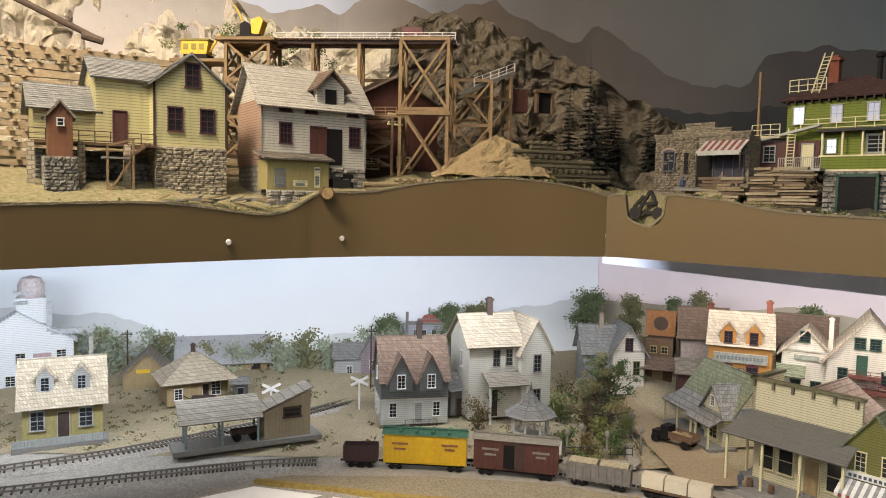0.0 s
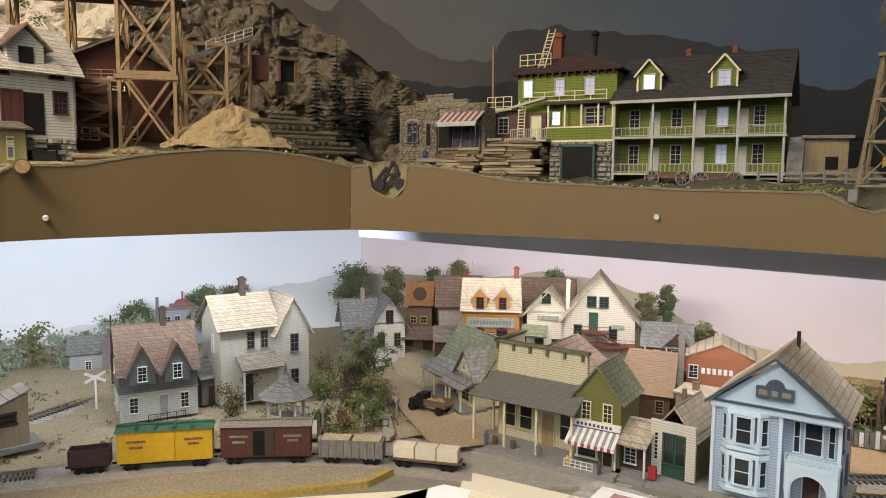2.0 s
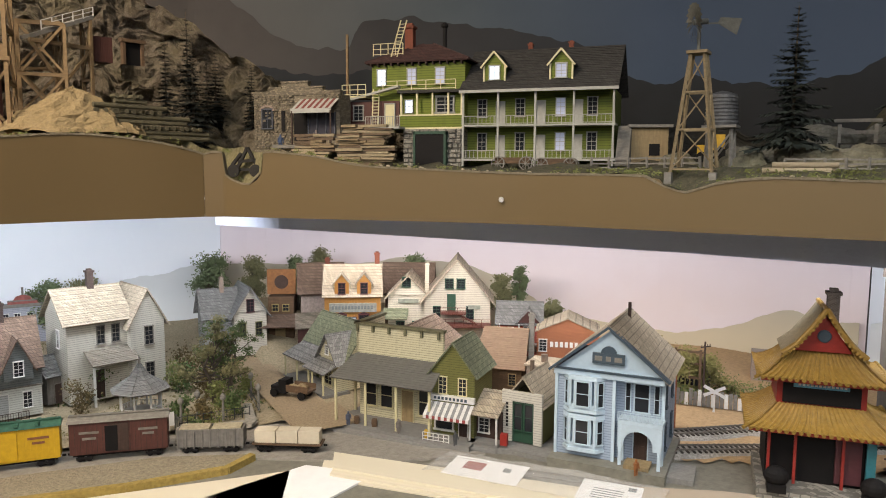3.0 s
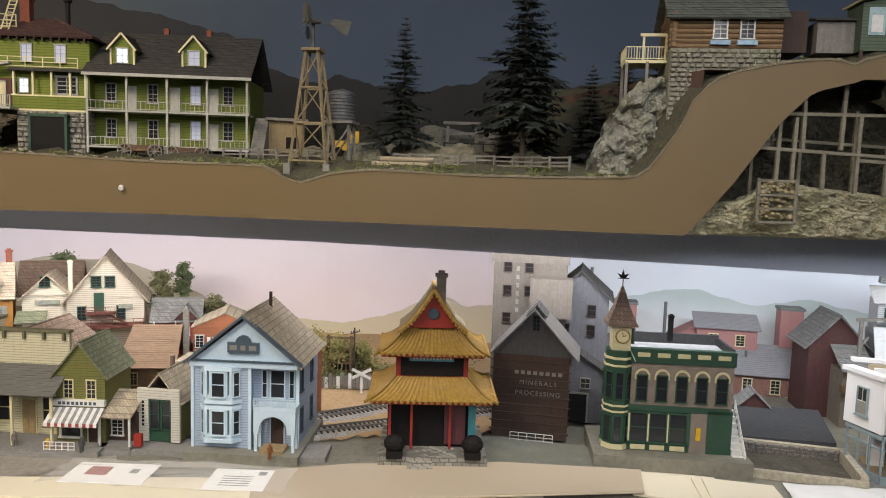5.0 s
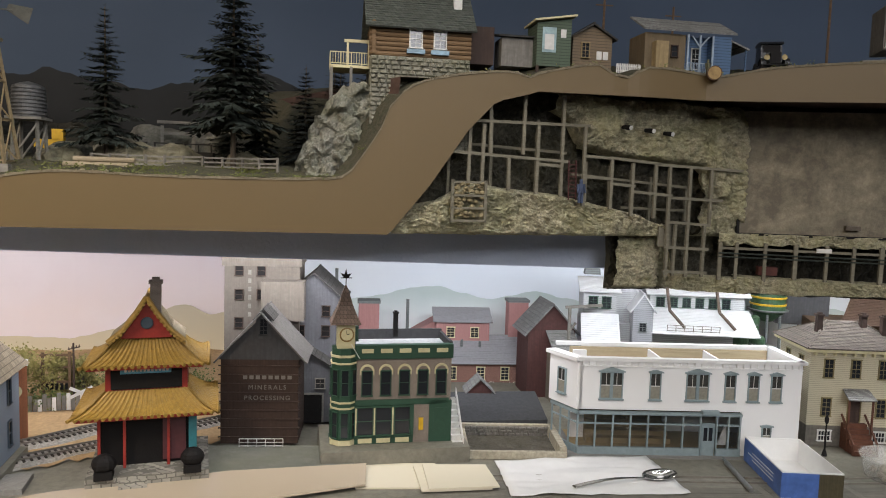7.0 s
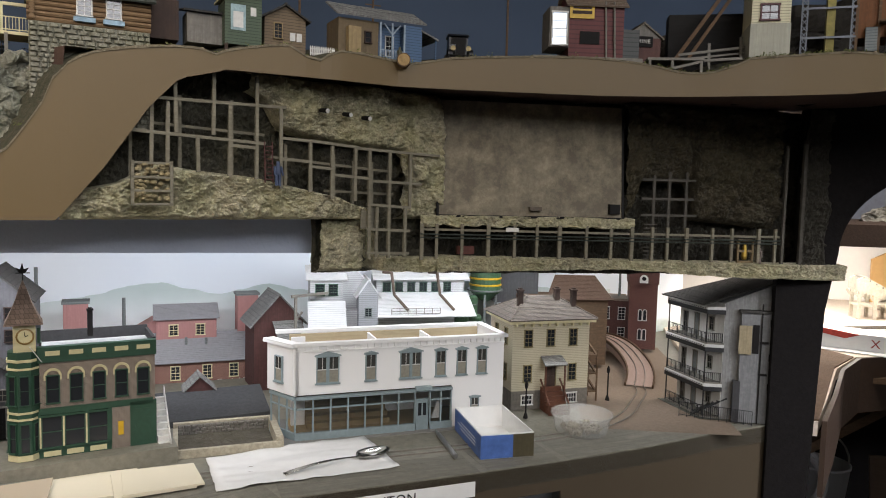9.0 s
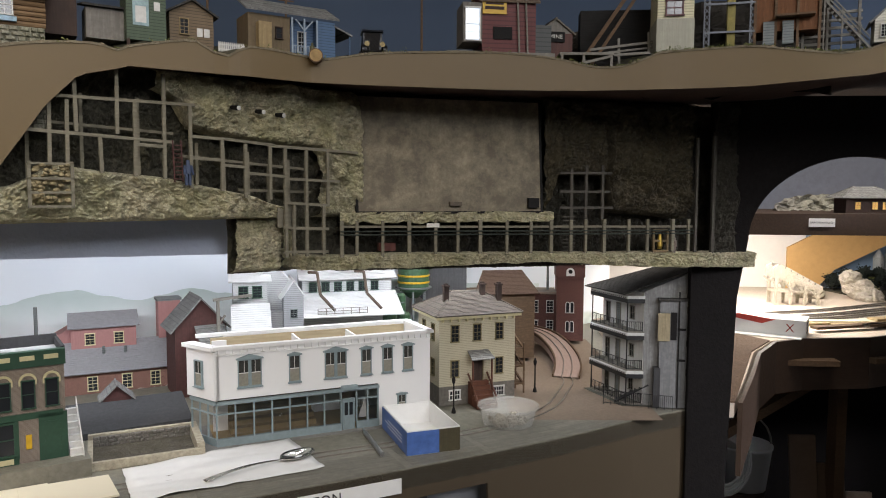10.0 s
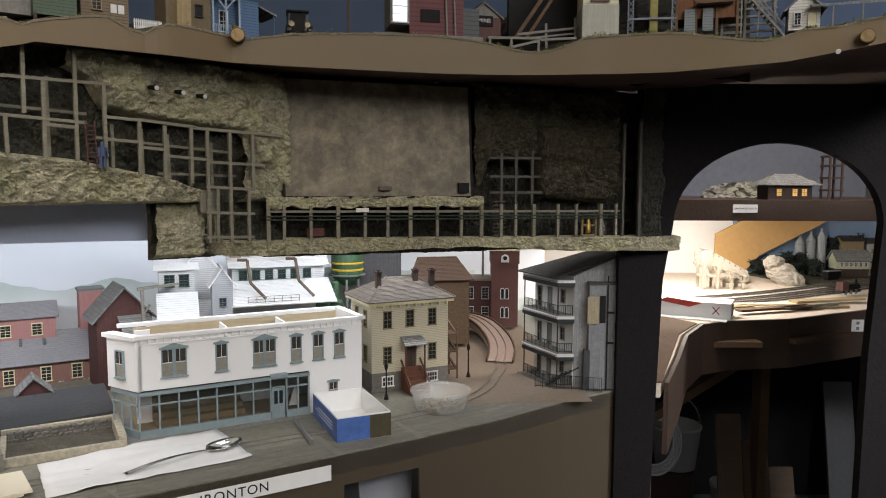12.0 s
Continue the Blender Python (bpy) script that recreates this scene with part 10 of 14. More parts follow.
for i, (x, y, r) in enumerate(((0.95, 0.78, 0.035), (1.02, 0.72, 0.05), (1.055, 0.66, 0.045), (1.1, 0.56, 0.03), (0.93, 0.9, 0.03), (0.28, 1.56, 0.06), (0.42, 1.53, 0.05), (0.5, 1.45, 0.045), (0.2, 1.5, 0.05), (0.36, 1.62, 0.05))):
    boulder(x, y, 1.515 if i < 5 else 1.56, r, i + 1, None if i < 5 else BROWNROCK, "rounded grey boulder at the field's edge" if i < 5 else "brown boulder on the mountainside")
for x, y, h, r, s in ((0.278, 1.60, 0.24, 0.04, 21), (0.235, 1.60, 0.19, 0.03, 22), (0.33, 1.585, 0.17, 0.035, 23), (0.40, 1.57, 0.14, 0.03, 24)):
    conifer("spruce", "near-black spruce on the rocky mountainside", x, y, 1.59, h, r, s, mat("near_black_needles", (0.012, 0.016, 0.012), 0.95, "grain", 1, 0.5), 0.05)
FIELDROCK = mat("pale_field_boulder", (0.27, 0.26, 0.225), 0.95, "rock", 2.0, 0.4, 0.8)
for i, (x, y, z, r) in enumerate(((1.15, 0.79, 1.54, 0.058), (1.10, 0.83, 1.53, 0.04), (1.21, 0.715, 1.54, 0.058), (1.25, 0.66, 1.53, 0.05), (1.225, 0.61, 1.53, 0.036), (1.02, 0.84, 1.525, 0.034))):
    boulder(x, y, z, r, 40 + i, FIELDROCK, "big pale rounded boulder behind the field")
conifer("spruce", "dark spruce tree standing in the field", 0.985, 0.73, 1.505, 0.25, 0.062, 1, LEAFDARK, 0.22)
conifer("spruce", "tall dark spruce with a bare lower trunk", 1.04, 0.535, 1.505, 0.31, 0.082, 2, LEAFDARK, 0.27, 26)
for x, y, h, r, s in ((1.23, 0.285, 0.24, 0.05, 8), (1.14, 0.475, 0.17, 0.05, 9), (1.17, 0.43, 0.19, 0.05, 10), (1.20, 0.395, 0.2, 0.05, 11), (1.13, 0.56, 0.22, 0.05, 3), (1.20, 0.46, 0.2, 0.045, 4), (0.27, 1.50, 0.25, 0.05, 5), (0.31, 1.57, 0.22, 0.045, 6), (1.18, 0.66, 0.17, 0.04, 7)):
    conifer("spruce", "dense near-black spruce among the hills", x, y, 1.51, h, r, s, mat("near_black_needles", (0.010, 0.013, 0.010), 0.95, "grain", 1, 0.5))
fs = thing("field_shed", "small tan board shed behind the windmill", "shed", frontage((0.91, 0.985), (0.961, 0.949), 1.515)[0])
body(fs, 0, 0.062, 0, 0.05, 0, 0.068, TANWOOD)
body(fs, 0.03, 0.048, -0.001, 0.0, 0.02, 0.04, BLACK, "window")
body(fs, -0.006, 0.068, -0.008, 0.056, 0.068, 0.073, GREYWOOD, "roof")
ft = thing("field_tractor", "small yellow tractor with dark wheels in the field", "tractor", pose(1.06, 0.94, 1.525, 0, 0, -50))
body(ft, -0.026, 0.02, -0.008, 0.008, 0.012, 0.03, YELPAINT, "body")
body(ft, 0.002, 0.02, -0.01, 0.01, 0.03, 0.048, YELPAINT, "cab")
for x, r in ((-0.018, 0.009), (0.012, 0.013)):
    for y in (-0.011, 0.011):
        rod("wheel", ft, BLACK, (x, y - 0.003, r), (x, y + 0.003, r), r, r, 14)
fg = thing("field_gate", "old timber gate frame before the boulders", "gate", frontage((1.105, 0.735), (1.14, 0.695), 1.52)[0])
for x in (0.0, 0.05):
    bar("post", fg, GREYWOOD, (x, 0, 0), (x, 0, 0.062), 0.005)
for z, o in ((0.068, 0.008), (0.05, 0.0)):
    bar("rail", fg, GREYWOOD, (-o, 0, z), (0.05 + o, 0, z), 0.005)
for i, (x, y, rz) in enumerate(((1.045, 0.735, -55), (1.075, 0.695, -40), (1.105, 0.655, -60))):
    fw = thing("field_wagon", "near-black farm wagon standing in the field", "wagon", pose(x, y, 1.508, 0, 0, rz), "field wagons")
    body(fw, -0.022, 0.022, -0.01, 0.01, 0.012, 0.03, mat("tarred_timber", (0.03, 0.026, 0.022), 0.9, "wood"), "bed")
    for xx in (-0.015, 0.015):
        for yy in (-0.012, 0.012):
            rod("wheel", fw, MATS["tarred_timber"], (xx, yy - 0.001, 0.011), (xx, yy + 0.001, 0.011), 0.011, 0.011, 14)
    b = bmesh.new()
    for xx in (-0.02, 0.0, 0.02):
        beam(b, (xx, -0.01, 0.03), (xx, -0.012, 0.042), 0.002)
    beam(b, (-0.022, -0.012, 0.042), (0.022, -0.012, 0.042), 0.002)
    part("side_rack", b, MATS["tarred_timber"], fw)
lg = thing("log_pile", "three pale logs lying in the grass", "logs", pose(0.885, 0.70, 1.506, 0, 0, -58))
for i, (o, z) in enumerate(((0, 0.004), (0.009, 0.004), (0.0045, 0.0115))):
    rod("log", lg, mat("pale_cut_log", (0.40, 0.33, 0.22), 0.85, "wood", 1, 0.6), (0.0 + i * 0.006, o, z), (0.085 + i * 0.004, o, z), 0.0042, 0.0038, 9)
gr = bmesh.new()
rg = random.Random(3)
for _ in range(2600):
    f = rg.random()
    x, y = 0.70 + 0.36 * f + rg.uniform(0, 0.10), 0.92 - 0.56 * f + rg.uniform(0, 0.07)
    clump_leaves(gr, (x, y, 1.508), 0.004, 2, 0.0022, rg, 1.2)
solid("grass", "short green grass on the upper deck field", "grass", gr, mat("olive_grass", (0.12, 0.13, 0.03), 0.95, "grain", 1, 0.5), kind="stuff")

# ---- the cutaway mine under the upper deck
MA, MB = frame_at(1.237, 0.082, 0.0, -49.75), frame_at(1.445, -0.164, 0.0, -74.7)


def rock_panel(name, label, m, u0, u1, low, high, material, off=0.0, rough=0.012, seed=1, du=0.0027, dz=0.006, curl=0.03, scale=40.0):
    """A craggy vertical face in a frame: x along it, y into it; low and high give its edges."""
    bm = bmesh.new()
    nu = max(2, int((u1 - u0) / du))
    rows = []
    for i in range(nu + 1):
        u = u0 + (u1 - u0) * i / nu
        a, b = low(u), high(u)
        nz = 64
        r = []
        for j in range(nz + 1):
            f = j / nz
            z = a + (b - a) * f
            q = Vector((u * scale, z * scale, seed * 3.1))
            k = noise.fractal(q * 0.5, 1, 2, 6) * rough * 1.4 + abs(noise.noise(q * 0.9)) * rough + abs(noise.noise(q * 2.1)) * rough * 0.95 + abs(noise.noise(q * 4.5)) * rough * 0.85 + abs(noise.noise(q * 9.5)) * rough * 0.4
            e = min(1, min(f, 1 - f) / 0.1)
            r.append(bm.verts.new((u, off - k * 0.9 + curl * (1 - e) ** 2, z + noise.noise(q * 0.7 + Vector((9, 0, 0))) * rough * 0.35 * (0.2 + e))))
        rows.append(r)
    for a, b in zip(rows, rows[1:]):
        for j in range(len(a) - 1):
            bm.faces.new((a[j], b[j], b[j + 1], a[j + 1]))
    return solid(name, label, "rock", bm, material, m, kind="structure")


def steps(*keys):
    xs, zs = [k[0] for k in keys], [k[1] for k in keys]
    return lambda u: float(np.interp(u, xs, zs))


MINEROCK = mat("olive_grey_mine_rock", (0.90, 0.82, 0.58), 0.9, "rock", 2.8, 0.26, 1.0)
# Recess darkness is put into the colour: two darkened copies of MINEROCK.
MINEDARK = mat("shaded_mine_rock", (0.17, 0.155, 0.115), 0.95, "rock", 2.2, 0.25, 1.0)
MINEDUSK = mat("deep_shaded_mine_rock", (0.075, 0.066, 0.05), 0.95, "rock", 1.6, 0.3, 1.0)
FOOT = steps((-0.30, 1.45), (-0.19, 1.475), (-0.14, 1.503), (-0.087, 1.496), (0.005, 1.488), (0.103, 1.469), (0.165, 1.452), (0.2, 1.44))
rock_panel("mine_foot", "rough grey rock below the mine workings", MA, -0.262, 0.19, lambda u: 1.424, FOOT, MINEROCK, 0.014, 0.012, 1)
rock_panel("mine_upper", "rough pale rock above the mine workings", MA, -0.01, 0.335, steps((-0.01, 1.615), (0.02, 1.60), (0.038, 1.56), (0.08, 1.552), (0.165, 1.543), (0.258, 1.538), (0.272, 1.50), (0.335, 1.43)), lambda u: 1.642, MINEROCK, 0.012, 0.012, 2)
rock_panel("mine_column", "rough rock beside the slate panel", MA, 0.255, 0.335, lambda u: 1.425, lambda u: 1.54, MINEROCK, 0.014, 0.010, 3)
rock_panel("mine_back", "back rock of the workings, recess shade put into its colour", MA, -0.28, 0.36, steps((-0.28, 1.427), (0.112, 1.427), (0.113, 1.335), (0.36, 1.335)), lambda u: 1.645, MINEDARK, 0.062, 0.012, 4, curl=0.0)
rock_panel("mine_end", "rough rock on the end of the lower level", MB @ pose(-0.16, -0.0, 0), -0.03, 0.17, steps((-0.03, 1.336), (0.17, 1.332)), steps((-0.03, 1.43), (0.04, 1.45), (0.06, 1.36), (0.17, 1.358)), MINEROCK, 0.0, 0.010, 5)
rock_panel("mine_corner", "rough rock on the corner of the lower level", MA, 0.112, 0.19, lambda u: 1.337, lambda u: 1.43, MINEROCK, 0.03, 0.008, 15)
rock_panel("mine_floor", "long rough rock ledge under the drift", MB, 0.0, 0.80, steps((0, 1.332), (0.35, 1.34), (0.55, 1.325), (0.8, 1.318)), steps((0, 1.362), (0.35, 1.358), (0.8, 1.352)), MINEROCK, -0.006, 0.009, 6)
rock_panel("drift_back", "back rock of the drift, recess shade put into its colour", MB, -0.03, 0.82, lambda u: 1.325, lambda u: 1.645, MINEDUSK, 0.07, 0.012, 7, curl=0.0)
rock_panel("slate_lip", "jagged rock lip under the slate panel", MB, -0.03, 0.365, lambda u: 1.413 + 0.006 * noise.noise(Vector((u * 40, 0, 0))), lambda u: 1.434, MINEROCK, 0.0, 0.007, 8)
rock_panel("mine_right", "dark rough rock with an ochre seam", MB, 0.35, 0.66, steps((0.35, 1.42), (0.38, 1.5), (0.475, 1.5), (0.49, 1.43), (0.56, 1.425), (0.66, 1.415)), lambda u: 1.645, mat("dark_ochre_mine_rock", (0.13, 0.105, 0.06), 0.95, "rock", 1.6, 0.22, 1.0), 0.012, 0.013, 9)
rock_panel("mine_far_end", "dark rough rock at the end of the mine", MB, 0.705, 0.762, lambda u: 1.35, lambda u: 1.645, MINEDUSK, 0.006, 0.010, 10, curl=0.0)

SLATE = mat("mottled_brown_slate", (0.31, 0.265, 0.18), 0.45, "mottled", 1.5, 0.4, 0.6, second=(0.11, 0.09, 0.06))
sl = thing("access_panel", "mottled dark slate-coloured access panel with a small catch", "panel", MB @ pose(0, 0, 1.434))
bm = bmesh.new()
prism_x(bm, [(0.004, 0.0), (0.014, 0.0), (0.034, 0.2), (0.024, 0.2)], 0.003, 0.342)
part("board", bm, SLATE, sl)
bm = bmesh.new()
for x0, x1 in ((-0.001, 0.003), (0.342, 0.346)):
    prism_x(bm, [(0.002, -0.002), (0.016, -0.002), (0.036, 0.2), (0.022, 0.2)], x0, x1)
prism_x(bm, [(0.0, -0.004), (0.012, -0.004), (0.012, 0.0), (0.0, 0.0)], -0.001, 0.346)
part("edging", bm, BLACK, sl)
bm = bmesh.new()
box(bm, 0.166, 0.188, -0.004, 0.008, 0.01, 0.017)
part("catch", bm, mat("brown_catch", (0.13, 0.1, 0.07), 0.6, "grain"), sl)
bm = bmesh.new()
box(bm, 0.316, 0.336, -0.002, 0.01, 0.006, 0.024)
part("dark_patch", bm, BLACK, sl)


def timbering():
    t = thing("mine_timbering", "grey-brown square-set timbers filling the mine stope", "mine timber", MA @ pose(0, -0.004, 0))
    rnd = random.Random(2)

    def post(u, z0, z1, y=0.0, w=0.0047):
        bm = bmesh.new()
        k = rnd.uniform(-0.0015, 0.0015)
        beam(bm, (u, y, z0), (u + k, y, z1), w)
        part("post", bm, MINEWOOD, t)

    def cap(u0, z0, u1, z1, y=0.0, w=0.0043):
        bar("cap", t, MINEWOOD, (u0, y, z0), (u1, y, z1), w)

    for u, z0, z1 in ((-0.152, 1.488, 1.584), (-0.131, 1.49, 1.586), (-0.119, 1.545, 1.622), (-0.089, 1.492, 1.541), (-0.068, 1.545, 1.632), (-0.045, 1.488, 1.589), (-0.005, 1.485, 1.632), (0.033, 1.472, 1.591), (0.080, 1.468, 1.548),
                      (0.117, 1.458, 1.540), (0.158, 1.455, 1.542), (0.185, 1.362, 1.538), (0.222, 1.362, 1.537), (0.262, 1.445, 1.536), (0.253, 1.362, 1.446), (0.198, 1.364, 1.446)):
        post(u, z0, z1)
    for u, z1 in ((-0.172, 1.555), (-0.105, 1.6), (-0.03, 1.6), (0.055, 1.54), (0.098, 1.535), (0.138, 1.53), (0.172, 1.52), (0.208, 1.52), (0.24, 1.5)):
        post(u, 1.45, z1, 0.035, 0.0045)
    for a in ((-0.165, 1.590, 0.040, 1.592), (-0.20, 1.546, 0.008, 1.537), (-0.043, 1.532, -0.004, 1.530), (0.033, 1.547, 0.084, 1.545), (0.078, 1.546, 0.165, 1.540), (0.155, 1.539, 0.321, 1.534), (0.034, 1.516, 0.081, 1.514), (0.078, 1.507, 0.122, 1.504),
              (0.115, 1.496, 0.19, 1.491), (0.184, 1.488, 0.285, 1.485), (0.181, 1.450, 0.264, 1.445), (0.18, 1.410, 0.263, 1.406), (0.18, 1.371, 0.262, 1.368)):
        cap(*a)
    for a in ((-0.17, 1.56, 0.02, 1.552), (0.03, 1.52, 0.24, 1.505), (0.12, 1.47, 0.25, 1.467)):
        cap(*a, 0.035, 0.004)
    body(t, 0.175, 0.2, 0.008, 0.012, 1.41, 1.445, MINEWOOD, "hatch")
    bm = bmesh.new()
    for x in (0.0, 0.012):
        beam(bm, (0.008 + x, -0.002, 1.480), (0.006 + x, -0.002, 1.540), 0.0016)
    for i in range(9):
        beam(bm, (0.008, -0.002, 1.485 + i * 0.006), (0.020, -0.002, 1.485 + i * 0.006), 0.0013)
    part("ladder", bm, mat("dark_red_ladder_paint", (0.1, 0.025, 0.02), 0.6, "grain"), t)
    c = thing("stone_crib", "timber crib filled with yellowish stones", "crib", MA @ pose(-0.178, -0.012, 1.447))
    bm = bmesh.new()
    for z in (0.0, 0.018, 0.036, 0.055):
        box(bm, -0.002, 0.052, -0.004, 0.0, z - 0.0015, z + 0.0015)
    for x in (0.0, 0.05):
        box(bm, x - 0.002, x + 0.002, -0.004, 0.0, -0.002, 0.058)
    part("crib_frame", bm, MINEWOOD, c)
    r2 = random.Random(9)
    bm = bmesh.new()
    for _ in range(70):
        m = bmesh.ops.create_icosphere(bm, subdivisions=1, radius=r2.uniform(0.0026, 0.0048))
        o = Vector((r2.uniform(0.004, 0.047), r2.uniform(-0.002, 0.004), r2.uniform(0.001, 0.054)))
        for v in m["verts"]:
            v.co = Vector((v.co.x * 1.2, v.co.y, v.co.z * 0.75)) + o
    part("stone_fill", bm, mat("yellow_grey_stones", (0.38, 0.31, 0.17), 0.9, "grain"), c)
    c = thing("drift_timbering", "row of posts and pipes along the mine drift", "mine timber", MB @ pose(0, -0.004, 0))
    for i, u in enumerate((-0.027, -0.001, 0.044, 0.091, 0.139, 0.18, 0.222, 0.273, 0.32, 0.36, 0.40, 0.43, 0.468, 0.52, 0.56, 0.615, 0.65)):
        if u < 0.66:
            bar("post", c, MINEWOOD, (u, 0, 1.355), (u, 0, 1.418), 0.005 if i % 3 else 0.0062)
    bar("cap", c, MINEWOOD, (-0.03, 0.002, 1.408), (0.66, 0.002, 1.403), 0.004)
    for z, y in ((1.4, -0.004), (1.394, -0.003)):
        rod("pipe", c, mat("dark_green_pipe", (0.04, 0.05, 0.04), 0.5, "grain"), (-0.03, y, z), (0.66, y, z - 0.004), 0.0013, 0.0013, 6)
    # Stope and shaft timbers use a darker tone than MINEWOOD.
    DUSK = mat("dark_mine_timber", (0.10, 0.09, 0.075), 0.9, "wood", 1, 0.55)
    bars = [("stope_post", (u, 0.01, 1.355), (u, 0.01, 1.52), 0.005) for u in (0.404, 0.434, 0.468)]
    bars += [("stope_cap", (0.38, 0.01, z), (0.49, 0.01, z), 0.0045) for z in (1.44, 1.47, 1.505)]
    bars += [("rung", (0.385, 0.004, 1.36 + i * 0.007), (0.41, 0.004, 1.36 + i * 0.007), 0.002) for i in range(10)]
    bars += [("rung", (0.6, 0.004, 1.36 + i * 0.004), (0.63, 0.004, 1.36 + i * 0.004), 0.0016) for i in range(10)]
    bars += [("shaft_post", (0.664, -0.002, 1.35), (0.664, -0.002, 1.575), 0.005), ("shaft_post", (0.702, -0.002, 1.345), (0.702, -0.002, 1.58), 0.0065)]
    for nm, p, q, wd in bars:
        bm = bmesh.new()
        beam(bm, p, q, wd)
        part(nm, bm, DUSK, c)
    body(c, 0.122, 0.145, -0.004, -0.002, 1.406, 1.413, LETTER, "notice")
    p = thing("mine_pump", "small brass-coloured pump on a timber base", "pump", MB @ pose(0.575, -0.002, 1.354))
    bm = bmesh.new()
    for x in (0, 0.03):
        beam(bm, (x, 0, 0), (x, 0, 0.042), 0.004)
    for z in (0.002, 0.022, 0.042):
        beam(bm, (0, 0, z), (0.03, 0, z), 0.004)
    part("stand", bm, mat("yellow_brown_pump_frame", (0.24, 0.17, 0.08), 0.7, "wood"), p)
    bm = bmesh.new()
    lathe(bm, [(0.004, 0.006), (0.006, 0.012), (0.0045, 0.024), (0.003, 0.036)], 12, (0.015, 0.002, 0))
    part("pump_body", bm, mat("worn_brass", (0.45, 0.3, 0.06), 0.35, "grain", 1, 0.6, 0.1, 0.8), p)
    k = thing("mine_car", "rusty red mine car in the drift", "mine car", MB @ pose(0.04, 0.012, 1.36))
    body(k, 0, 0.03, 0, 0.015, 0.004, 0.018, mat("rusty_red_iron", (0.13, 0.035, 0.025), 0.7, "grain"), "tub")
    for i, (u, z) in enumerate(((0.098, 1.594), (0.138, 1.591), (0.172, 1.588))):
        l = thing("mine_lamp", "tiny dark spotlight with a white rim", "lamp", MA @ pose(u, -0.012, z))
        rod("housing", l, BLACK, (0, 0.012, 0), (0.004, -0.004, -0.002), 0.003, 0.004, 10)
        rod("lens", l, WHITE, (0.004, -0.0042, -0.002), (0.0044, -0.0055, -0.0022), 0.0034, 0.0034, 10)
    f = MA @ Vector((0.026, -0.010, 1.476))
    figure(f.x, f.y, f.z, "miner figurine in blue trousers by a ladder", mat("miner_figure_paint", (0.08, 0.11, 0.2), 0.7, "grain"), 0.036, -40)
    f = MB @ Vector((0.62, -0.004, 1.352))
    figure(f.x, f.y, f.z, "grey miner figurine in the drift", FIGURE, 0.03)


timbering()


def fascia_fittings():
    for x, y, z in ((-0.359, 1.118, 1.453), (-0.204, 1.225, 1.456), (0.641, 0.982, 1.463), (1.285, -1.03, 1.66)):
        d = Vector((-x, -y, 0)).normalized()
        t = thing("fascia_light_plug", "small white knob on the brown fascia", "knob", pose(x, y, z, 0, 0, math.degrees(math.atan2(d.y, d.x)) + 90), "fascia knobs")
        rod("stem", t, STEEL, (0, 0.004, 0), (0, -0.006, 0), 0.0025, 0.0025, 10)
        rod("cap", t, WHITE, (0, -0.005, 0.0), (0.0, -0.012, -0.001), 0.0042, 0.0034, 12)
    for x, y, z in ((1.318, -0.118, 1.672), (1.262, -1.06, 1.678), (-0.228, 1.208, 1.528)):
        d = Vector((0.2 - x, -0.3 - y, 0)).normalized()
        t = thing("wooden_peg", "sawn round wooden peg on the fascia edge", "peg", pose(x, y, z, 0, 0, math.degrees(math.atan2(d.y, d.x)) + 90), "wooden knobs")
        rod("log", t, mat("brown_log_bark", (0.16, 0.09, 0.045), 0.8, "woodz"), (0, 0.01, 0), (0, -0.016, 0), 0.0105, 0.0105, 18)
        rod("cut_end", t, mat("sawn_log_end", (0.42, 0.28, 0.12), 0.8, "grain"), (0, -0.0155, 0), (0, -0.0165, 0), 0.0092, 0.009, 18)


fascia_fittings()

# ---- the lower deck: ground, tracks, trains, trees and the back rows
def ground_sheet(name, label, x0, x1, y0, y1, z, material, inside, bump=0.006, rise=None, step=0.02):
    bm = bmesh.new()
    nx, ny = int((x1 - x0) / step), int((y1 - y0) / step)
    V = {}
    for i in range(nx + 1):
        for j in range(ny + 1):
            x, y = x0 + (x1 - x0) * i / nx, y0 + (y1 - y0) * j / ny
            if inside(x, y):
                h = bump * (noise.noise(Vector((x * 11, y * 11, 2))) + 0.5 * noise.noise(Vector((x * 35, y * 35, 4)))) + (rise(x, y) if rise else 0)
                V[i, j] = bm.verts.new((x, y, z + h))
    for i in range(nx):
        for j in range(ny):
            q = [V.get(k) for k in ((i, j), (i + 1, j), (i + 1, j + 1), (i, j + 1))]
            if all(q):
                bm.faces.new(q)
    return solid(name, label, "ground", bm, material, kind="structure", smooth=True)


ground_sheet("ground_town", "tan dirt with olive weeds around the depot and town", -2.1, 0.95, 1.36, 2.2, 1.025, mat("tan_weedy_dirt", (0.47, 0.39, 0.27), 0.95, "grain", 1.6, 0.6, 1.0, second=(0.22, 0.185, 0.11)),
             lambda x, y: y > 1.40 - 0.25 * max(0, x - 0.15) and y < 2.24 and (x + 2.3) * 0.35 + 1.45 > y - 0.15, 0.005, lambda x, y: 0.10 * max(0, y - 1.7) + (0.05 * max(0, min(1, (y - 1.72) / 0.15)) if x > 0.45 else 0))
ground_sheet("ground_ballast", "grey ballast beneath the depot tracks", -2.1, -0.12, 1.02, 1.66, 1.0235, GRAVEL, lambda x, y: y > 1.12 - 0.05 * x and y < 1.66 + 0.6 * (x + 0.3) + 0.1, 0.003)
# Paler than STREET: the shiny reflection is put into the colour.
bm = bmesh.new()
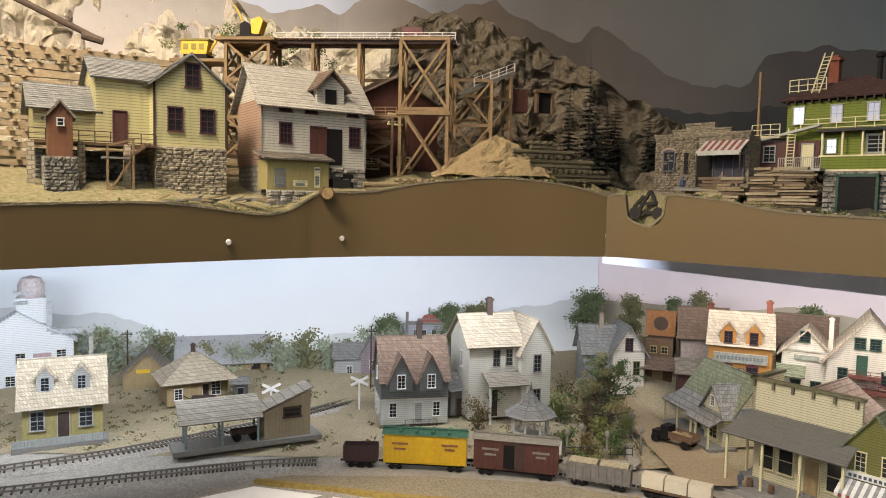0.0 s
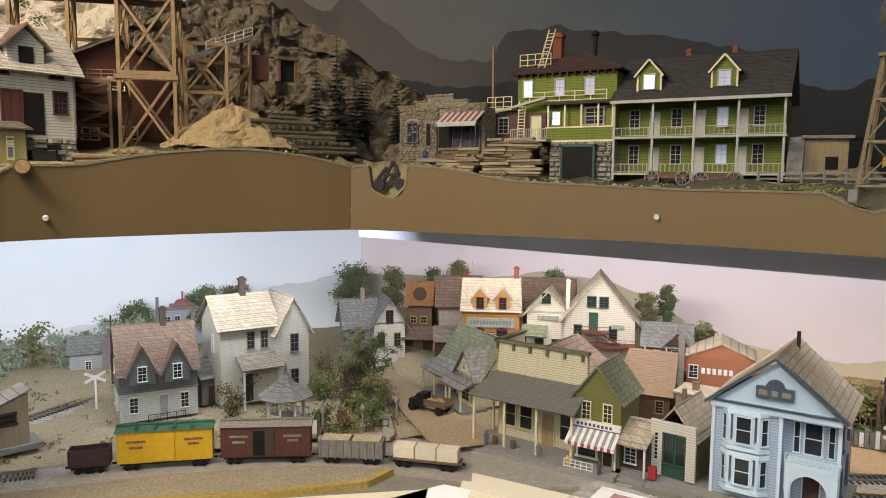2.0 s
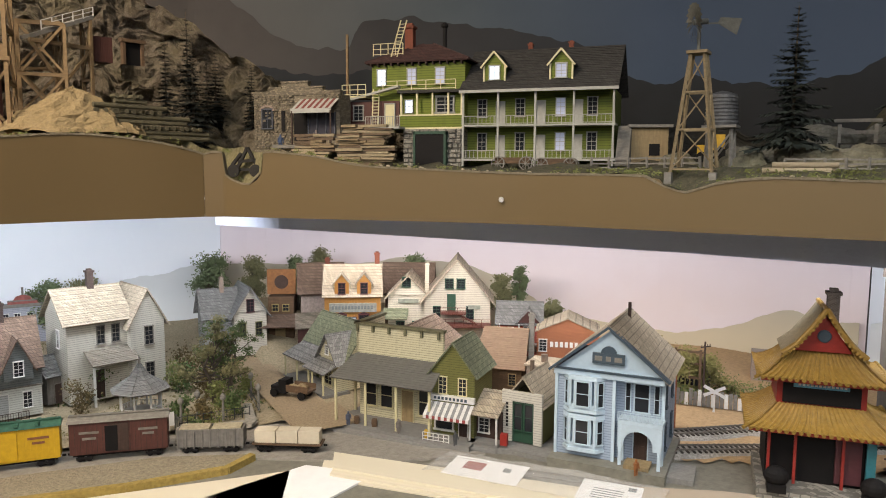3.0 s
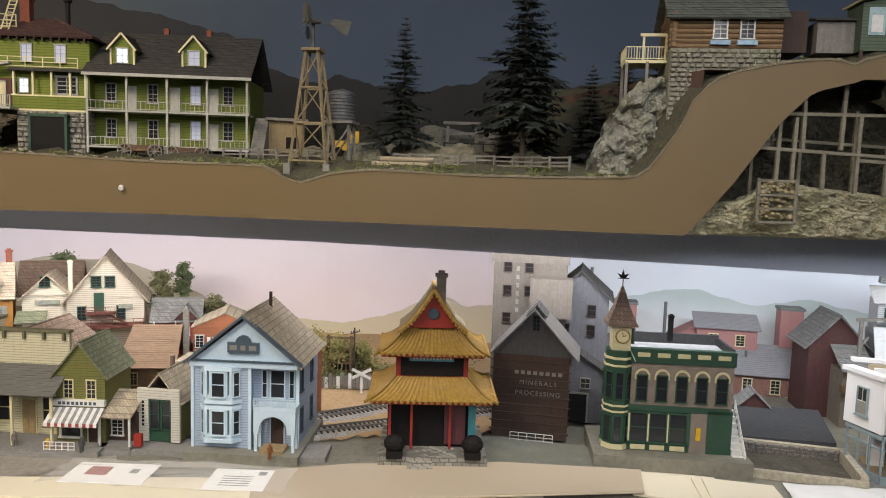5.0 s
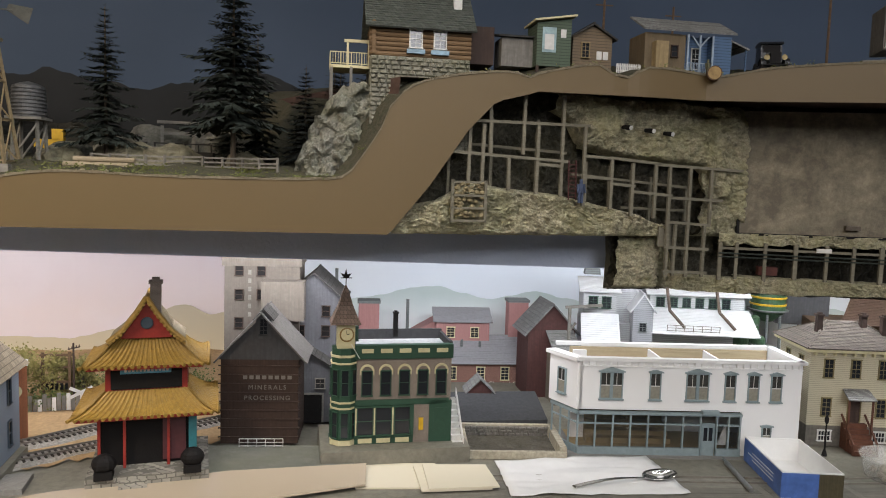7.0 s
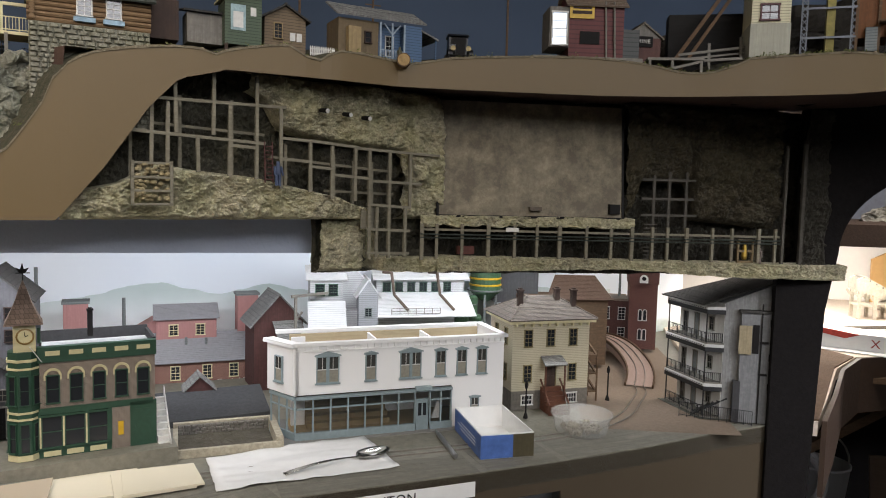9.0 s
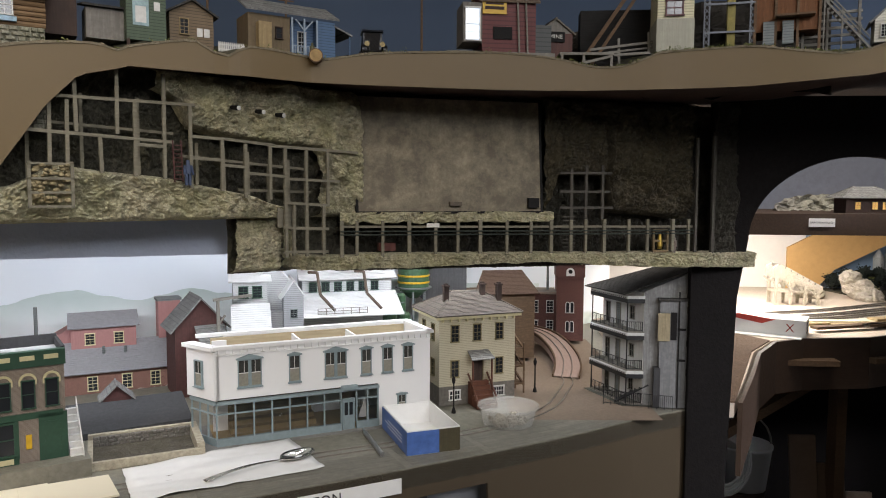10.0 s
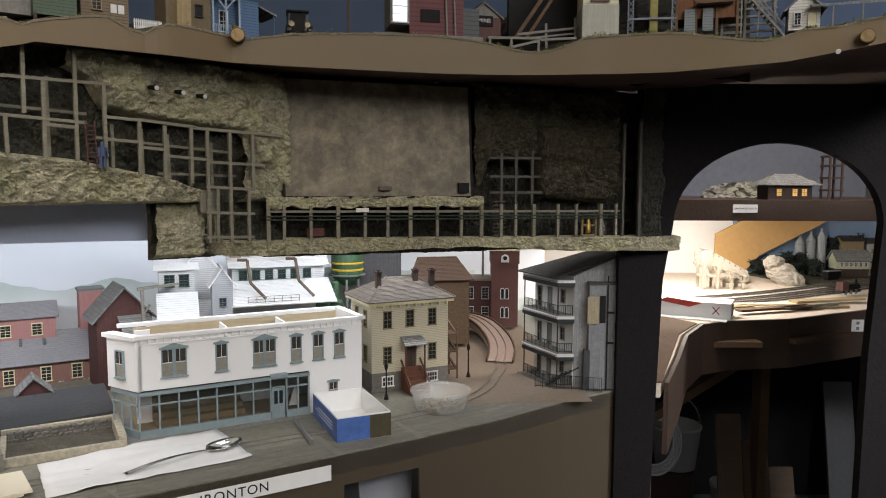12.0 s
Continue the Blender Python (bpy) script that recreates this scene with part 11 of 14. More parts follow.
slab(bm, [(-0.45, 1.235), (-0.2, 1.36), (0.1, 1.40), (0.38, 1.36), (0.50, 1.25), (0.66, 1.05), (0.5, 1.09), (0.3, 1.215), (0.16, 1.28), (-0.05, 1.305), (-0.3, 1.295)], 1.0187, 1.0225)
solid("street_left", "worn pale grey street, reflected sheen put into a paler colour", "road", bm, mat("sheen_pale_street", (0.40, 0.37, 0.32), 0.32, "grain", 0.8, 0.55, 0.25), kind="structure")
ground_sheet("ground_desert", "orange-tan desert dirt behind the blue house", 0.86, 1.75, 0.6, 1.62, 1.0225, ORANGEDIRT, lambda x, y: (x - 0.86) * 0.8 + (y - 0.9) > 0.02 and x + y * 0.85 < 2.72 and y > 0.62, 0.005, lambda x, y: 0.03 * max(0, x + y - 2.05))
ground_sheet("road_dirt", "pale dirt road between park and shops", 0.33, 0.62, 1.2, 2.0, 1.034, mat("pale_dirt_road", (0.44, 0.34, 0.21), 0.95, "grain", 1.3, 0.75, 0.9, second=(0.27, 0.205, 0.13)), lambda x, y: 0.375 + 0.03 * (y - 1.3) < x < 0.475 + 0.12 * max(0, 1.75 - y) and y > 1.24, 0.002, lambda x, y: 0.08 * max(0, y - 1.7))
ground_sheet("road_brick", "worn brown road with street rails at the far end", 1.60, 2.4, -0.75, -0.45, 1.0195, mat("worn_brown_road", (0.24, 0.18, 0.13), 0.8, "grain", 1, 0.7, 0.3), lambda x, y: True, 0.001)
pb = bmesh.new()
rp = random.Random(12)
for _ in range(700):
    x = rp.uniform(-1.2, 0.2)
    y = 1.43 + rp.random() ** 2 * 0.5
    m = bmesh.ops.create_icosphere(pb, subdivisions=1, radius=rp.uniform(0.001, 0.0038))
    for v in m["verts"]:
        v.co = Vector((v.co.x * rp.uniform(0.7, 1.3) + x, v.co.y + y, v.co.z * 0.7 + 1.028 + 0.10 * max(0, y - 1.7)))
solid("stones", "scattered tan stones beside the tracks", "stones", pb, SAND, kind="stuff")
wl, wd = bmesh.new(), bmesh.new()
for i in range(900):
    x = rp.uniform(-1.3, 0.45)
    y = 1.42 + rp.random() * (0.66 if x < 0.2 else 0.3)
    z = 1.027 + 0.10 * max(0, y - 1.7)
    if noise.noise(Vector((x * 6, y * 6, 3))) > -0.12:
        clump_leaves(wl if i % 3 else wd, (x, y, z + 0.002), rp.uniform(0.006, 0.016), 9, 0.0026, rp, 0.25)
solid("weeds", "dry olive weeds scattered over the dirt", "weeds", wl, mat("dry_olive_weeds", (0.23, 0.19, 0.075), 0.95, "grain", 1, 0.5), kind="stuff")
solid("weeds", "low green weeds scattered over the dirt", "weeds", wd, LEAF, kind="stuff")
pl = [(-0.355, 1.275), (-0.3, 1.298), (-0.05, 1.30), (0.16, 1.275), (0.3, 1.215), (0.25, 1.18), (0.1, 1.185), (-0.1, 1.215), (-0.25, 1.25)]
bm = bmesh.new()
slab(bm, pl, 1.0187, 1.029)
solid("verge", "sandy verge with tufts in front of the tracks", "ground", bm, mat("sandy_verge", (0.43, 0.37, 0.26), 0.95, "grain", 1.4, 0.5, 1.0), kind="structure")
bm = bmesh.new()
for a, b in zip(pl[4:] + pl[:1], pl[5:] + pl[:1]):
    beam(bm, (*a, 1.024), (*b, 1.024), 0.012, 0.012)
solid("verge_edging", "dull yellow edge strip of the sandy verge", "edging", bm, mat("dull_yellow_edge", (0.45, 0.32, 0.08), 0.8, "grain"), kind="structure")


def track(name, label, pts, z, gauge=0.0105, ties=True, step=0.0095):
    t = thing(name, label, "railway track", pose(pts[0][0], pts[0][1], z), "model railway tracks")
    line = [np.array(p[:2]) - np.array(pts[0][:2]) for p in smooth_line(pts, step)]
    tb, ra, rb = bmesh.new(), bmesh.new(), bmesh.new()
    for i in range(len(line) - 1):
        a, b = line[i], line[i + 1]
        d = (b - a) / (np.hypot(*(b - a)) + 1e-9)
        n = np.array([-d[1], d[0]]) * gauge
        for bmx, s in ((ra, 1), (rb, -1)):
            beam(bmx, (*(a + n * s), 0.0038), (*(b + n * s), 0.0038), 0.0012, 0.003)
        if ties:
            beam(tb, (*(a - n * 1.9), 0.001), (*(a + n * 1.9), 0.001), 0.0034, 0.0026)
    part("rail", ra, RAIL, t)
    part("rail", rb, RAIL, t)
    if ties:
        tagged(part("sleeper", tb, mat("dark_grey_brown_sleeper", (0.085, 0.07, 0.055), 0.9, "grain"), t), kind="stuff")
        bb = bmesh.new()
        rows = []
        for i, a in enumerate(line):
            d = line[min(i + 1, len(line) - 1)] - line[max(i - 1, 0)]
            n = np.array([-d[1], d[0]]) / (np.hypot(*d) + 1e-9)
            j = 0.002 * noise.noise(Vector((i * 0.9, z * 9, 0)))
            rows.append([bb.verts.new((*(a + n * (k + j)), h)) for k, h in ((-0.034, -0.006), (-0.022, 0.0002), (0.022, 0.0002), (0.034, -0.006))])
        for p, q in zip(rows, rows[1:]):
            for k in range(3):
                bb.faces.new((p[k], q[k], q[k + 1], p[k + 1]))
        part("ballast", bb, GRAVEL, t)


track("railway_track", "model track passing behind the loading shelter", [(-1.6, 0.95), (-0.805, 1.31), (-0.474, 1.535), (-0.267, 1.745), (-0.1, 1.95)], 1.029)
track("railway_track", "model track along the front of the depot", [(-1.5, 0.93), (-0.753, 1.215), (-0.392, 1.342), (-0.26, 1.365)], 1.028)
track("street_track", "rails sunk in the grey street under the train", [(-0.26, 1.365), (-0.1, 1.362), (0.08, 1.334), (0.2, 1.30), (0.3, 1.258), (0.414, 1.188), (0.52, 1.098), (0.634, 0.998), (0.78, 0.84), (0.92, 0.64), (1.08, 0.46), (1.22, 0.25), (1.36, -0.02), (1.50, -0.32), (1.58, -0.455)], 1.0165, ties=False)
track("railway_track", "desert siding behind the pagoda", [(0.88, 0.94), (1.0, 0.88), (1.12, 0.82), (1.3, 0.74)], 1.026)
track("railway_track", "second desert siding behind the pagoda", [(0.9, 1.0), (1.03, 0.95), (1.18, 0.9), (1.36, 0.83)], 1.027)


def truck_wheels(t, x, z=0.0):
    bm = bmesh.new()
    for dx in (-0.007, 0.007):
        for y in (-0.011, 0.011):
            tube(bm, (x + dx, y - 0.0014, z + 0.005), (x + dx, y + 0.0014, z + 0.005), 0.005, 0.005, 12)
    for y in (-0.0135, 0.0135):
        box(bm, x - 0.013, x + 0.013, y - 0.001, y + 0.001, z + 0.004, z + 0.0085)
    part("truck", bm, BLACK, t)


def rail_car(name, label, a, b, kind, z=1.023):
    m, w = frontage(a, b, z)
    t = thing(name, label, "rail car", m, "freight train")
    bm = bmesh.new()
    box(bm, 0.004, w - 0.004, -0.012, 0.012, 0.009, 0.013)
    for x in (-0.006, w + 0.001):
        box(bm, x, x + 0.006, -0.0015, 0.0015, 0.009, 0.012)
    part("underframe", bm, BLACK, t)
    truck_wheels(t, 0.022)
    truck_wheels(t, w - 0.022)
    if kind == "box_yellow" or kind == "box_brown":
        col = YELPAINT if kind == "box_yellow" else REDBROWN
        body(t, 0, w, -0.015, 0.015, 0.013, 0.068, col, "body")
        bm = bmesh.new()
        prism_x(bm, [(-0.018, 0.067), (0.018, 0.067), (0.0, 0.075)], -0.003, w + 0.003)
        box(bm, -0.002, w + 0.002, -0.004, 0.004, 0.0752, 0.0765)
        for x in (0.03, 0.06, 0.09, 0.12):
            if kind == "box_yellow":
                box(bm, x - 0.002, x + 0.004, -0.016, 0.016, 0.071, 0.0745)
        part("roof", bm, mat("sea_green_roof_paint", (0.05, 0.16, 0.11), 0.6, "grain") if kind == "box_yellow" else GREYWOOD, t)
        bm = bmesh.new()
        n = 18
        for i in range(n):
            x = w * i / n
            box(bm, x, x + 0.0006, -0.0154, -0.015, 0.014, 0.066)
        box(bm, w * 0.4, w * 0.6, -0.0166, -0.015, 0.016, 0.063)
        if kind == "box_brown":
            part("siding_grooves", bm, DARKWOOD, t)
            body(t, w * 0.36, w * 0.49, -0.0172, -0.0168, 0.017, 0.06, BLACK, "open_door")
        else:
            part("siding_grooves", bm, YELPAINT, t)
        bm = bmesh.new()
        for x0, x1, z0 in ((0.1, 0.3, 0.048), (0.13, 0.27, 0.038), (0.7, 0.9, 0.048), (0.74, 0.86, 0.04)):
            box(bm, w * x0, w * x1, -0.0158, -0.0154, z0, z0 + 0.004)
        part("lettering", bm, mat("dull_red_lettering", (0.3, 0.12, 0.06), 0.7, "grain") if kind == "box_yellow" else GREYWOOD, t)
    elif kind == "gondola":
        bm = bmesh.new()
        for x0, x1, y0, y1 in ((0, w, -0.014, -0.012), (0, w, 0.012, 0.014), (0, 0.002, -0.012, 0.012), (w - 0.002, w, -0.012, 0.012)):
            box(bm, x0, x1, y0, y1, 0.013, 0.042)
        for i in range(6):
            x = 0.004 + i * (w - 0.008) / 5
            box(bm, x - 0.001, x + 0.001, -0.0152, -0.014, 0.013, 0.042)
        part("body", bm, mat("dark_plum_brown", (0.055, 0.025, 0.025), 0.7, "grain"), t)
        body(t, 0.002, w - 0.002, -0.012, 0.012, 0.013, 0.015, BLACK, "floor")
    elif kind == "hopper":
        bm = bmesh.new()
        for x0, x1, y0, y1 in ((0, w, -0.016, -0.013), (0, w, 0.013, 0.016), (0, 0.003, -0.013, 0.013), (w - 0.003, w, -0.013, 0.013)):
            box(bm, x0, x1, y0, y1, 0.012, 0.042)
        for i in range(9):
            x = 0.002 + i * (w - 0.004) / 8
            box(bm, x - 0.0013, x + 0.0013, -0.018, -0.016, 0.01, 0.042)
        part("body", bm, GREYWOODZ, t)
        bm = bmesh.new()
        for x0 in (0.004, w / 2 + 0.002):
            box(bm, x0, x0 + w / 2 - 0.007, -0.013, 0.013, 0.03, 0.044)
        part("load", bm, mat("cream_sawn_load", (0.55, 0.48, 0.33), 0.8, "grain"), t, "load of pale sawn timber")
    else:
        body(t, 0, w, -0.015, 0.015, 0.013, 0.016, BROWNWOOD, "deck")
        for i in range(3):
            bm = bmesh.new()
            x0 = 0.004 + i * (w - 0.006) / 3
            box(bm, x0, x0 + (w - 0.012) / 3, -0.012, 0.012, 0.0165, 0.038)
            part("load_block", bm, mat("pale_cut_stone", (0.62, 0.55, 0.42), 0.8, "grain", 1, 0.85), t, "pale squared load block")


rail_car("gondola_car", "small dark brown gondola car", (-0.212, 1.3655), (-0.148, 1.3645), "gondola")
rail_car("refrigerator_car", "yellow boxcar with a green roof", (-0.136, 1.363), (0.016, 1.346), "box_yellow")
rail_car("boxcar", "brown boxcar with an open door", (0.031, 1.343), (0.179, 1.308), "box_brown")
rail_car("hopper_car", "weathered grey hopper car with a pale load", (0.195, 1.302), (0.298, 1.259), "hopper")
rail_car("flat_car", "flat car carrying cream blocks", (0.312, 1.251), (0.415, 1.188), "flat")


def delivery_truck():
    t = thing("flatbed_truck", "old black flatbed truck loaded with crates", "truck", pose(0.445, 1.475, LOW + 0.005, 0, 0, -50))
    body(t, -0.042, -0.022, -0.012, 0.012, 0.008, 0.022, BLACK, "hood")
    body(t, -0.022, -0.004, -0.014, 0.014, 0.008, 0.036, BLACK, "cab")
    body(t, -0.002, 0.05, -0.017, 0.017, 0.014, 0.018, BROWNWOOD, "bed")
    bm = bmesh.new()
    for y in (-0.017, 0.016):
        box(bm, -0.002, 0.05, y, y + 0.001, 0.018, 0.028)
    part("bed_side", bm, BROWNWOOD, t)
    for x, y in ((0.008, -0.006), (0.024, 0.004), (0.036, -0.005), (0.02, -0.009)):
        body(t, x - 0.006, x + 0.006, y - 0.005, y + 0.005, 0.018, 0.027, TANWOOD, "crate")
    for x in (-0.032, 0.034):
        for y in (-0.015, 0.015):
            rod("wheel", t, BLACK, (x, y - 0.003, 0.008), (x, y + 0.003, 0.008), 0.0085, 0.0085, 14)


def back_row():
    def lot(l, r, z):
        return frontage((l[0] - 0.026, l[1] + 0.011), (r[0] - 0.026, r[1] + 0.011), z)

    OR = lot((0.62, 1.677), (0.745, 1.623), 1.10)
    t = thing("orange_store", "orange two-storey store with tan mansard roof", "shop", OR[0])
    w = OR[1]
    body(t, 0, w, 0, 0.1, -0.05, 0.098, ORANGE)
    bm = bmesh.new()
    slope(bm, (-0.006, -0.006, 0.098), (w + 0.006, -0.006, 0.098), (w + 0.004, 0.05, 0.172), (-0.004, 0.05, 0.172), 9)
    slope(bm, (-0.006, 0.106, 0.098), (w + 0.006, 0.106, 0.098), (w + 0.004, 0.05, 0.172), (-0.004, 0.05, 0.172), 9)
    part("roof", bm, TANSHINGLE, t)
    for x in (0.042, 0.096):
        dormer(t, x, -0.002, 0.1, 0.034, 0.034, 0.04, 0.02, ORANGE, TANSHINGLE, MAROON)
    bm = bmesh.new()
    box(bm, 0.012, w - 0.01, -0.005, 0, 0.062, 0.084)
    sg = part("sign_board", bm, mat("dusty_sign_paint", (0.36, 0.37, 0.33), 0.8, "grain"), t)
    bm = bmesh.new()
    for i in range(13):
        box(bm, 0.018 + i * 0.0078, 0.0235 + i * 0.0078, -0.0056, -0.005, 0.069, 0.078)
    part("lettering", bm, DARKGREY, sg)
    for x in (0.04, 0.095):
        window(t, x, 0, 0.012, 0.022, 0.042, 0, MAROON, mull=(1, 1), head=0.006)
    door(t, 0.068, 0, 0.004, 0.016, 0.045, 0, MAROON, BLUECLAP)
    body(t, 0, w, -0.05, 0, -0.012, 0.0, PLANKS, "boardwalk")
    chimney(t, w - 0.008, 0.06, 0.15, 0.2, 0.012, REDBRICK)
    m, w = lot((0.75, 1.595), (0.965, 1.47), 1.10)
    t = thing("white_boarding_house", "tall cream boarding house with red outside stairs", "house", m)
    CW = mat("cream_white_boards", (0.60, 0.55, 0.45), 0.75, "siding", 1, 0.7)
    body(t, 0.0, 0.1, 0.02, 0.13, -0.06, 0.105, CW)
    gable(t, 0.0, 0.1, 0.02, 0.13, 0.10, 0.05, "y", 0.008, TANSHINGLE, 8, walls=CW)
    body(t, 0.09, w, 0.0, 0.14, -0.06, 0.10, CW, "main_wing")
    gable(t, 0.09, w, 0.0, 0.14, 0.098, 0.094, "y", 0.01, TANSHINGLE, 10, walls=CW, name="main_roof")
    chimney(t, 0.095, 0.03, 0.1, 0.18, 0.009, CW)
    for x, z, y in ((0.045, 0.125, 0.02), (0.15, 0.125, 0.0), (0.178, 0.125, 0.0)):
        window(t, x, y, z, 0.018, 0.022, 0, GREENTRIM)
    for x in (0.12, 0.2):
        window(t, x, 0, 0.05, 0.016, 0.03, 0, GREENTRIM)
    door(t, 0.155, 0, 0.068, 0.018, 0.042, 0, GREENTRIM, GREENTRIM)
    for x in (0.03, 0.07):
        window(t, x, 0.02, 0.0, 0.018, 0.038, 0, GREENTRIM)
    bm = bmesh.new()
    box(bm, 0.025, 0.075, 0.016, 0.02, 0.085, 0.095)
    box(bm, 0.195, 0.225, -0.004, 0, 0.075, 0.084)
    part("sign_board", bm, mat("grey_green_sign", (0.3, 0.32, 0.26), 0.8, "grain"), t)
    RS = mat("dark_red_stair_paint", (0.16, 0.045, 0.03), 0.7, "wood")
    bm = bmesh.new()
    box(bm, 0.1, w, -0.045, 0, 0.038, 0.042)
    box(bm, 0.13, 0.19, -0.03, 0, 0.066, 0.069)
    for i in range(11):
        box(bm, 0.172 + i * 0.004, 0.177 + i * 0.004, -0.028, -0.014, 0.064 - i * 0.0022, 0.066 - i * 0.0022)
        box(bm, 0.14 - i * 0.0045, 0.146 - i * 0.0045, -0.043, -0.026, 0.038 - i * 0.007, 0.04 - i * 0.007)
    beam(bm, (0.15, -0.045, 0.045), (0.095, -0.045, -0.035), 0.004)
    part("stair", bm, RS, t)
    railing(t, (0.1, -0.044, 0.042), (w, -0.044, 0.042), 0.016, 7, RS, balusters=False)
    railing(t, (0.13, -0.029, 0.069), (0.19, -0.029, 0.069), 0.014, 3, RS, balusters=False)
    posts(t, [(0.102, -0.043, -0.06), (0.16, -0.043, -0.06), (w - 0.003, -0.043, -0.06)], 0.1, 0.004, RS)
    bm = bmesh.new()
    slope(bm, (-0.01, -0.02, 0.05), (0.05, -0.02, 0.05), (0.05, 0.02, 0.07), (-0.01, 0.02, 0.07), 4)
    part("porch_roof", bm, GREENSHINGLE, t)
    m, w = frontage((0.951, 1.463), (1.032, 1.404), 1.098)
    t = thing("red_cottage", "small red cottage with white trim and a grey roof", "house", m)
    body(t, 0, w, 0, 0.08, -0.04, 0.05, mat("faded_red_clapboard", (0.32, 0.07, 0.05), 0.75, "siding", 1, 0.6))
    gable(t, 0, w, 0, 0.08, 0.05, 0.04, "x", 0.008, GREYSHINGLE, 7, walls=WHITE)
    gable(t, w * 0.45, w, -0.01, 0.04, 0.05, 0.03, "y", 0.006, GREYSHINGLE, 5, walls=REDBOARD, name="porch_roof")
    window(t, 0.07, 0, 0.012, 0.016, 0.026)
    door(t, 0.03, 0, 0, 0.014, 0.036, 0, WHITE, WHITE)
    posts(t, [(0.004, -0.02, 0), (0.05, -0.02, 0), (w - 0.004, -0.02, 0)], 0.048, 0.003, WHITE)
    body(t, 0, w, -0.024, 0, -0.004, 0, PLANKS, "porch_deck")
    body(t, -0.004, w + 0.004, -0.026, 0.08, -0.06, -0.04, BROWNWOOD, "underframe")
    m, w = frontage((0.815, 1.335), (0.885, 1.268), 1.03)
    t = thing("tan_roofed_shed", "low brown shed under a broad tan plank roof", "shed", m)
    body(t, 0, w, 0.0, 0.1, 0, 0.06, BROWNWOOD)
    bm = bmesh.new()
    slope(bm, (-0.012, -0.012, 0.056), (w + 0.01, -0.012, 0.056), (w + 0.004, 0.075, 0.128), (0.0, 0.075, 0.128), 8)
    slope(bm, (-0.012, 0.16, 0.056), (w + 0.01, 0.16, 0.056), (w + 0.004, 0.075, 0.128), (0.0, 0.075, 0.128), 8)
    part("roof", bm, mat("warm_brown_planks", (0.30, 0.20, 0.13), 0.9, "wood", 1, 0.6), t)
    for x in (0.02, w - 0.02):
        window(t, x, 0, 0.02, 0.014, 0.024, 0, TANWOOD)
    m, w = frontage((0.885, 1.25), (0.93, 1.19), 1.03)
    t = thing("flat_tan_shed", "flat-roofed pinkish shed with a rusty roof vent", "shed", m)
    body(t, 0, w, 0, 0.07, 0, 0.07, mat("pinkish_plaster", (0.45, 0.37, 0.33), 0.85, "grain"))
    body(t, -0.004, w + 0.004, -0.006, 0.074, 0.07, 0.074, TANSHINGLE, "roof")
    rod("roof_vent", t, RUST, (0.03, 0.03, 0.074), (0.03, 0.03, 0.09), 0.007, 0.007, 12)
    m, w = frontage((0.979, 1.344), (1.085, 1.257), 1.03)
    ORBRICK = mat("orange_brick", (0.45, 0.17, 0.08), 0.85, "brick", 1, 0.75, 0.4)
    t = thing("brick_warehouse", "orange-red brick warehouse with white lettering bars", "warehouse", m)
    body(t, 0, w, 0, 0.1, 0, 0.115, ORBRICK)
    gable(t, 0, w, 0, 0.1, 0.115, 0.03, "y", 0.003, TANSHINGLE, 6, walls=ORBRICK)
    bm = bmesh.new()
    for i in range(6):
        box(bm, 0.03 + i * 0.011, 0.037 + i * 0.011, -0.001, 0, 0.08, 0.092)
    part("lettering", bm, WHITE, t)
    window(t, 0.014, 0, 0.07, 0.016, 0.026)
    chimney(t, -0.01, -0.03, 0, 0.16, 0.012, GREYWOOD)
    m, w = lot((0.385, 1.80), (0.475, 1.80), 1.045)
    t = thing("grey_gabled_house", "grey and cream house with blue-grey gabled roofs", "house", m)
    body(t, -0.02, 0.05, 0.03, 0.12, 0, 0.105, DULLGREY)
    gable(t, -0.02, 0.06, 0.03, 0.12, 0.105, 0.055, "x", 0.01, GREYSHINGLE, 8, walls=DULLGREY)
    body(t, 0.045, w + 0.035, 0.0, 0.12, 0, 0.11, WHITECLAP, "front_wing")
    gable(t, 0.045, w + 0.035, 0.0, 0.12, 0.108, 0.06, "y", 0.01, GREYSHINGLE, 8, walls=WHITECLAP, name="front_roof")
    window(t, 0.085, 0, 0.11, 0.016, 0.03, 0, MAROON)
    for x in (0.065, 0.105):
        window(t, x, 0, 0.05, 0.014, 0.032, 0, OLIVE)
    for x in (-0.005, 0.025):
        window(t, x, 0.03, 0.06, 0.012, 0.026, 0, DARKGREY)
    bm = bmesh.new()
    slope(bm, (-0.025, -0.01, 0.06), (0.045, -0.01, 0.06), (0.045, 0.03, 0.08), (-0.025, 0.03, 0.08), 5)
    part("porch_roof", bm, GREYSHINGLE, t)
    chimney(t, 0.03, 0.07, 0.15, 0.19, 0.01, TANBRICK)
    m, w = lot((0.525, 1.84), (0.585, 1.815), 1.08)
    t = thing("billboard_house", "brown shop with a framed picture board on its roof", "shop", m)
    body(t, 0, w, 0, 0.08, -0.03, 0.1, BROWNWOOD)
    bm = bmesh.new()
    box(bm, -0.004, w + 0.004, 0.02, 0.026, 0.105, 0.17)
    f = part("billboard", bm, mat("dark_orange_board", (0.34, 0.15, 0.05), 0.8, "grain"), t)
    bm = bmesh.new()
    lathe(bm, [(0.0003, 0), (0.018, 0), (0.018, 0.001)], 16)
    part("emblem", bm, DARKWOOD, f, "", pose(w / 2, 0.02, 0.137, 90))
    for x in (0.018, 0.045):
        window(t, x, 0, 0.065, 0.014, 0.016, 0, YELWOOD, mull=(1, 0))
    bm = bmesh.new()
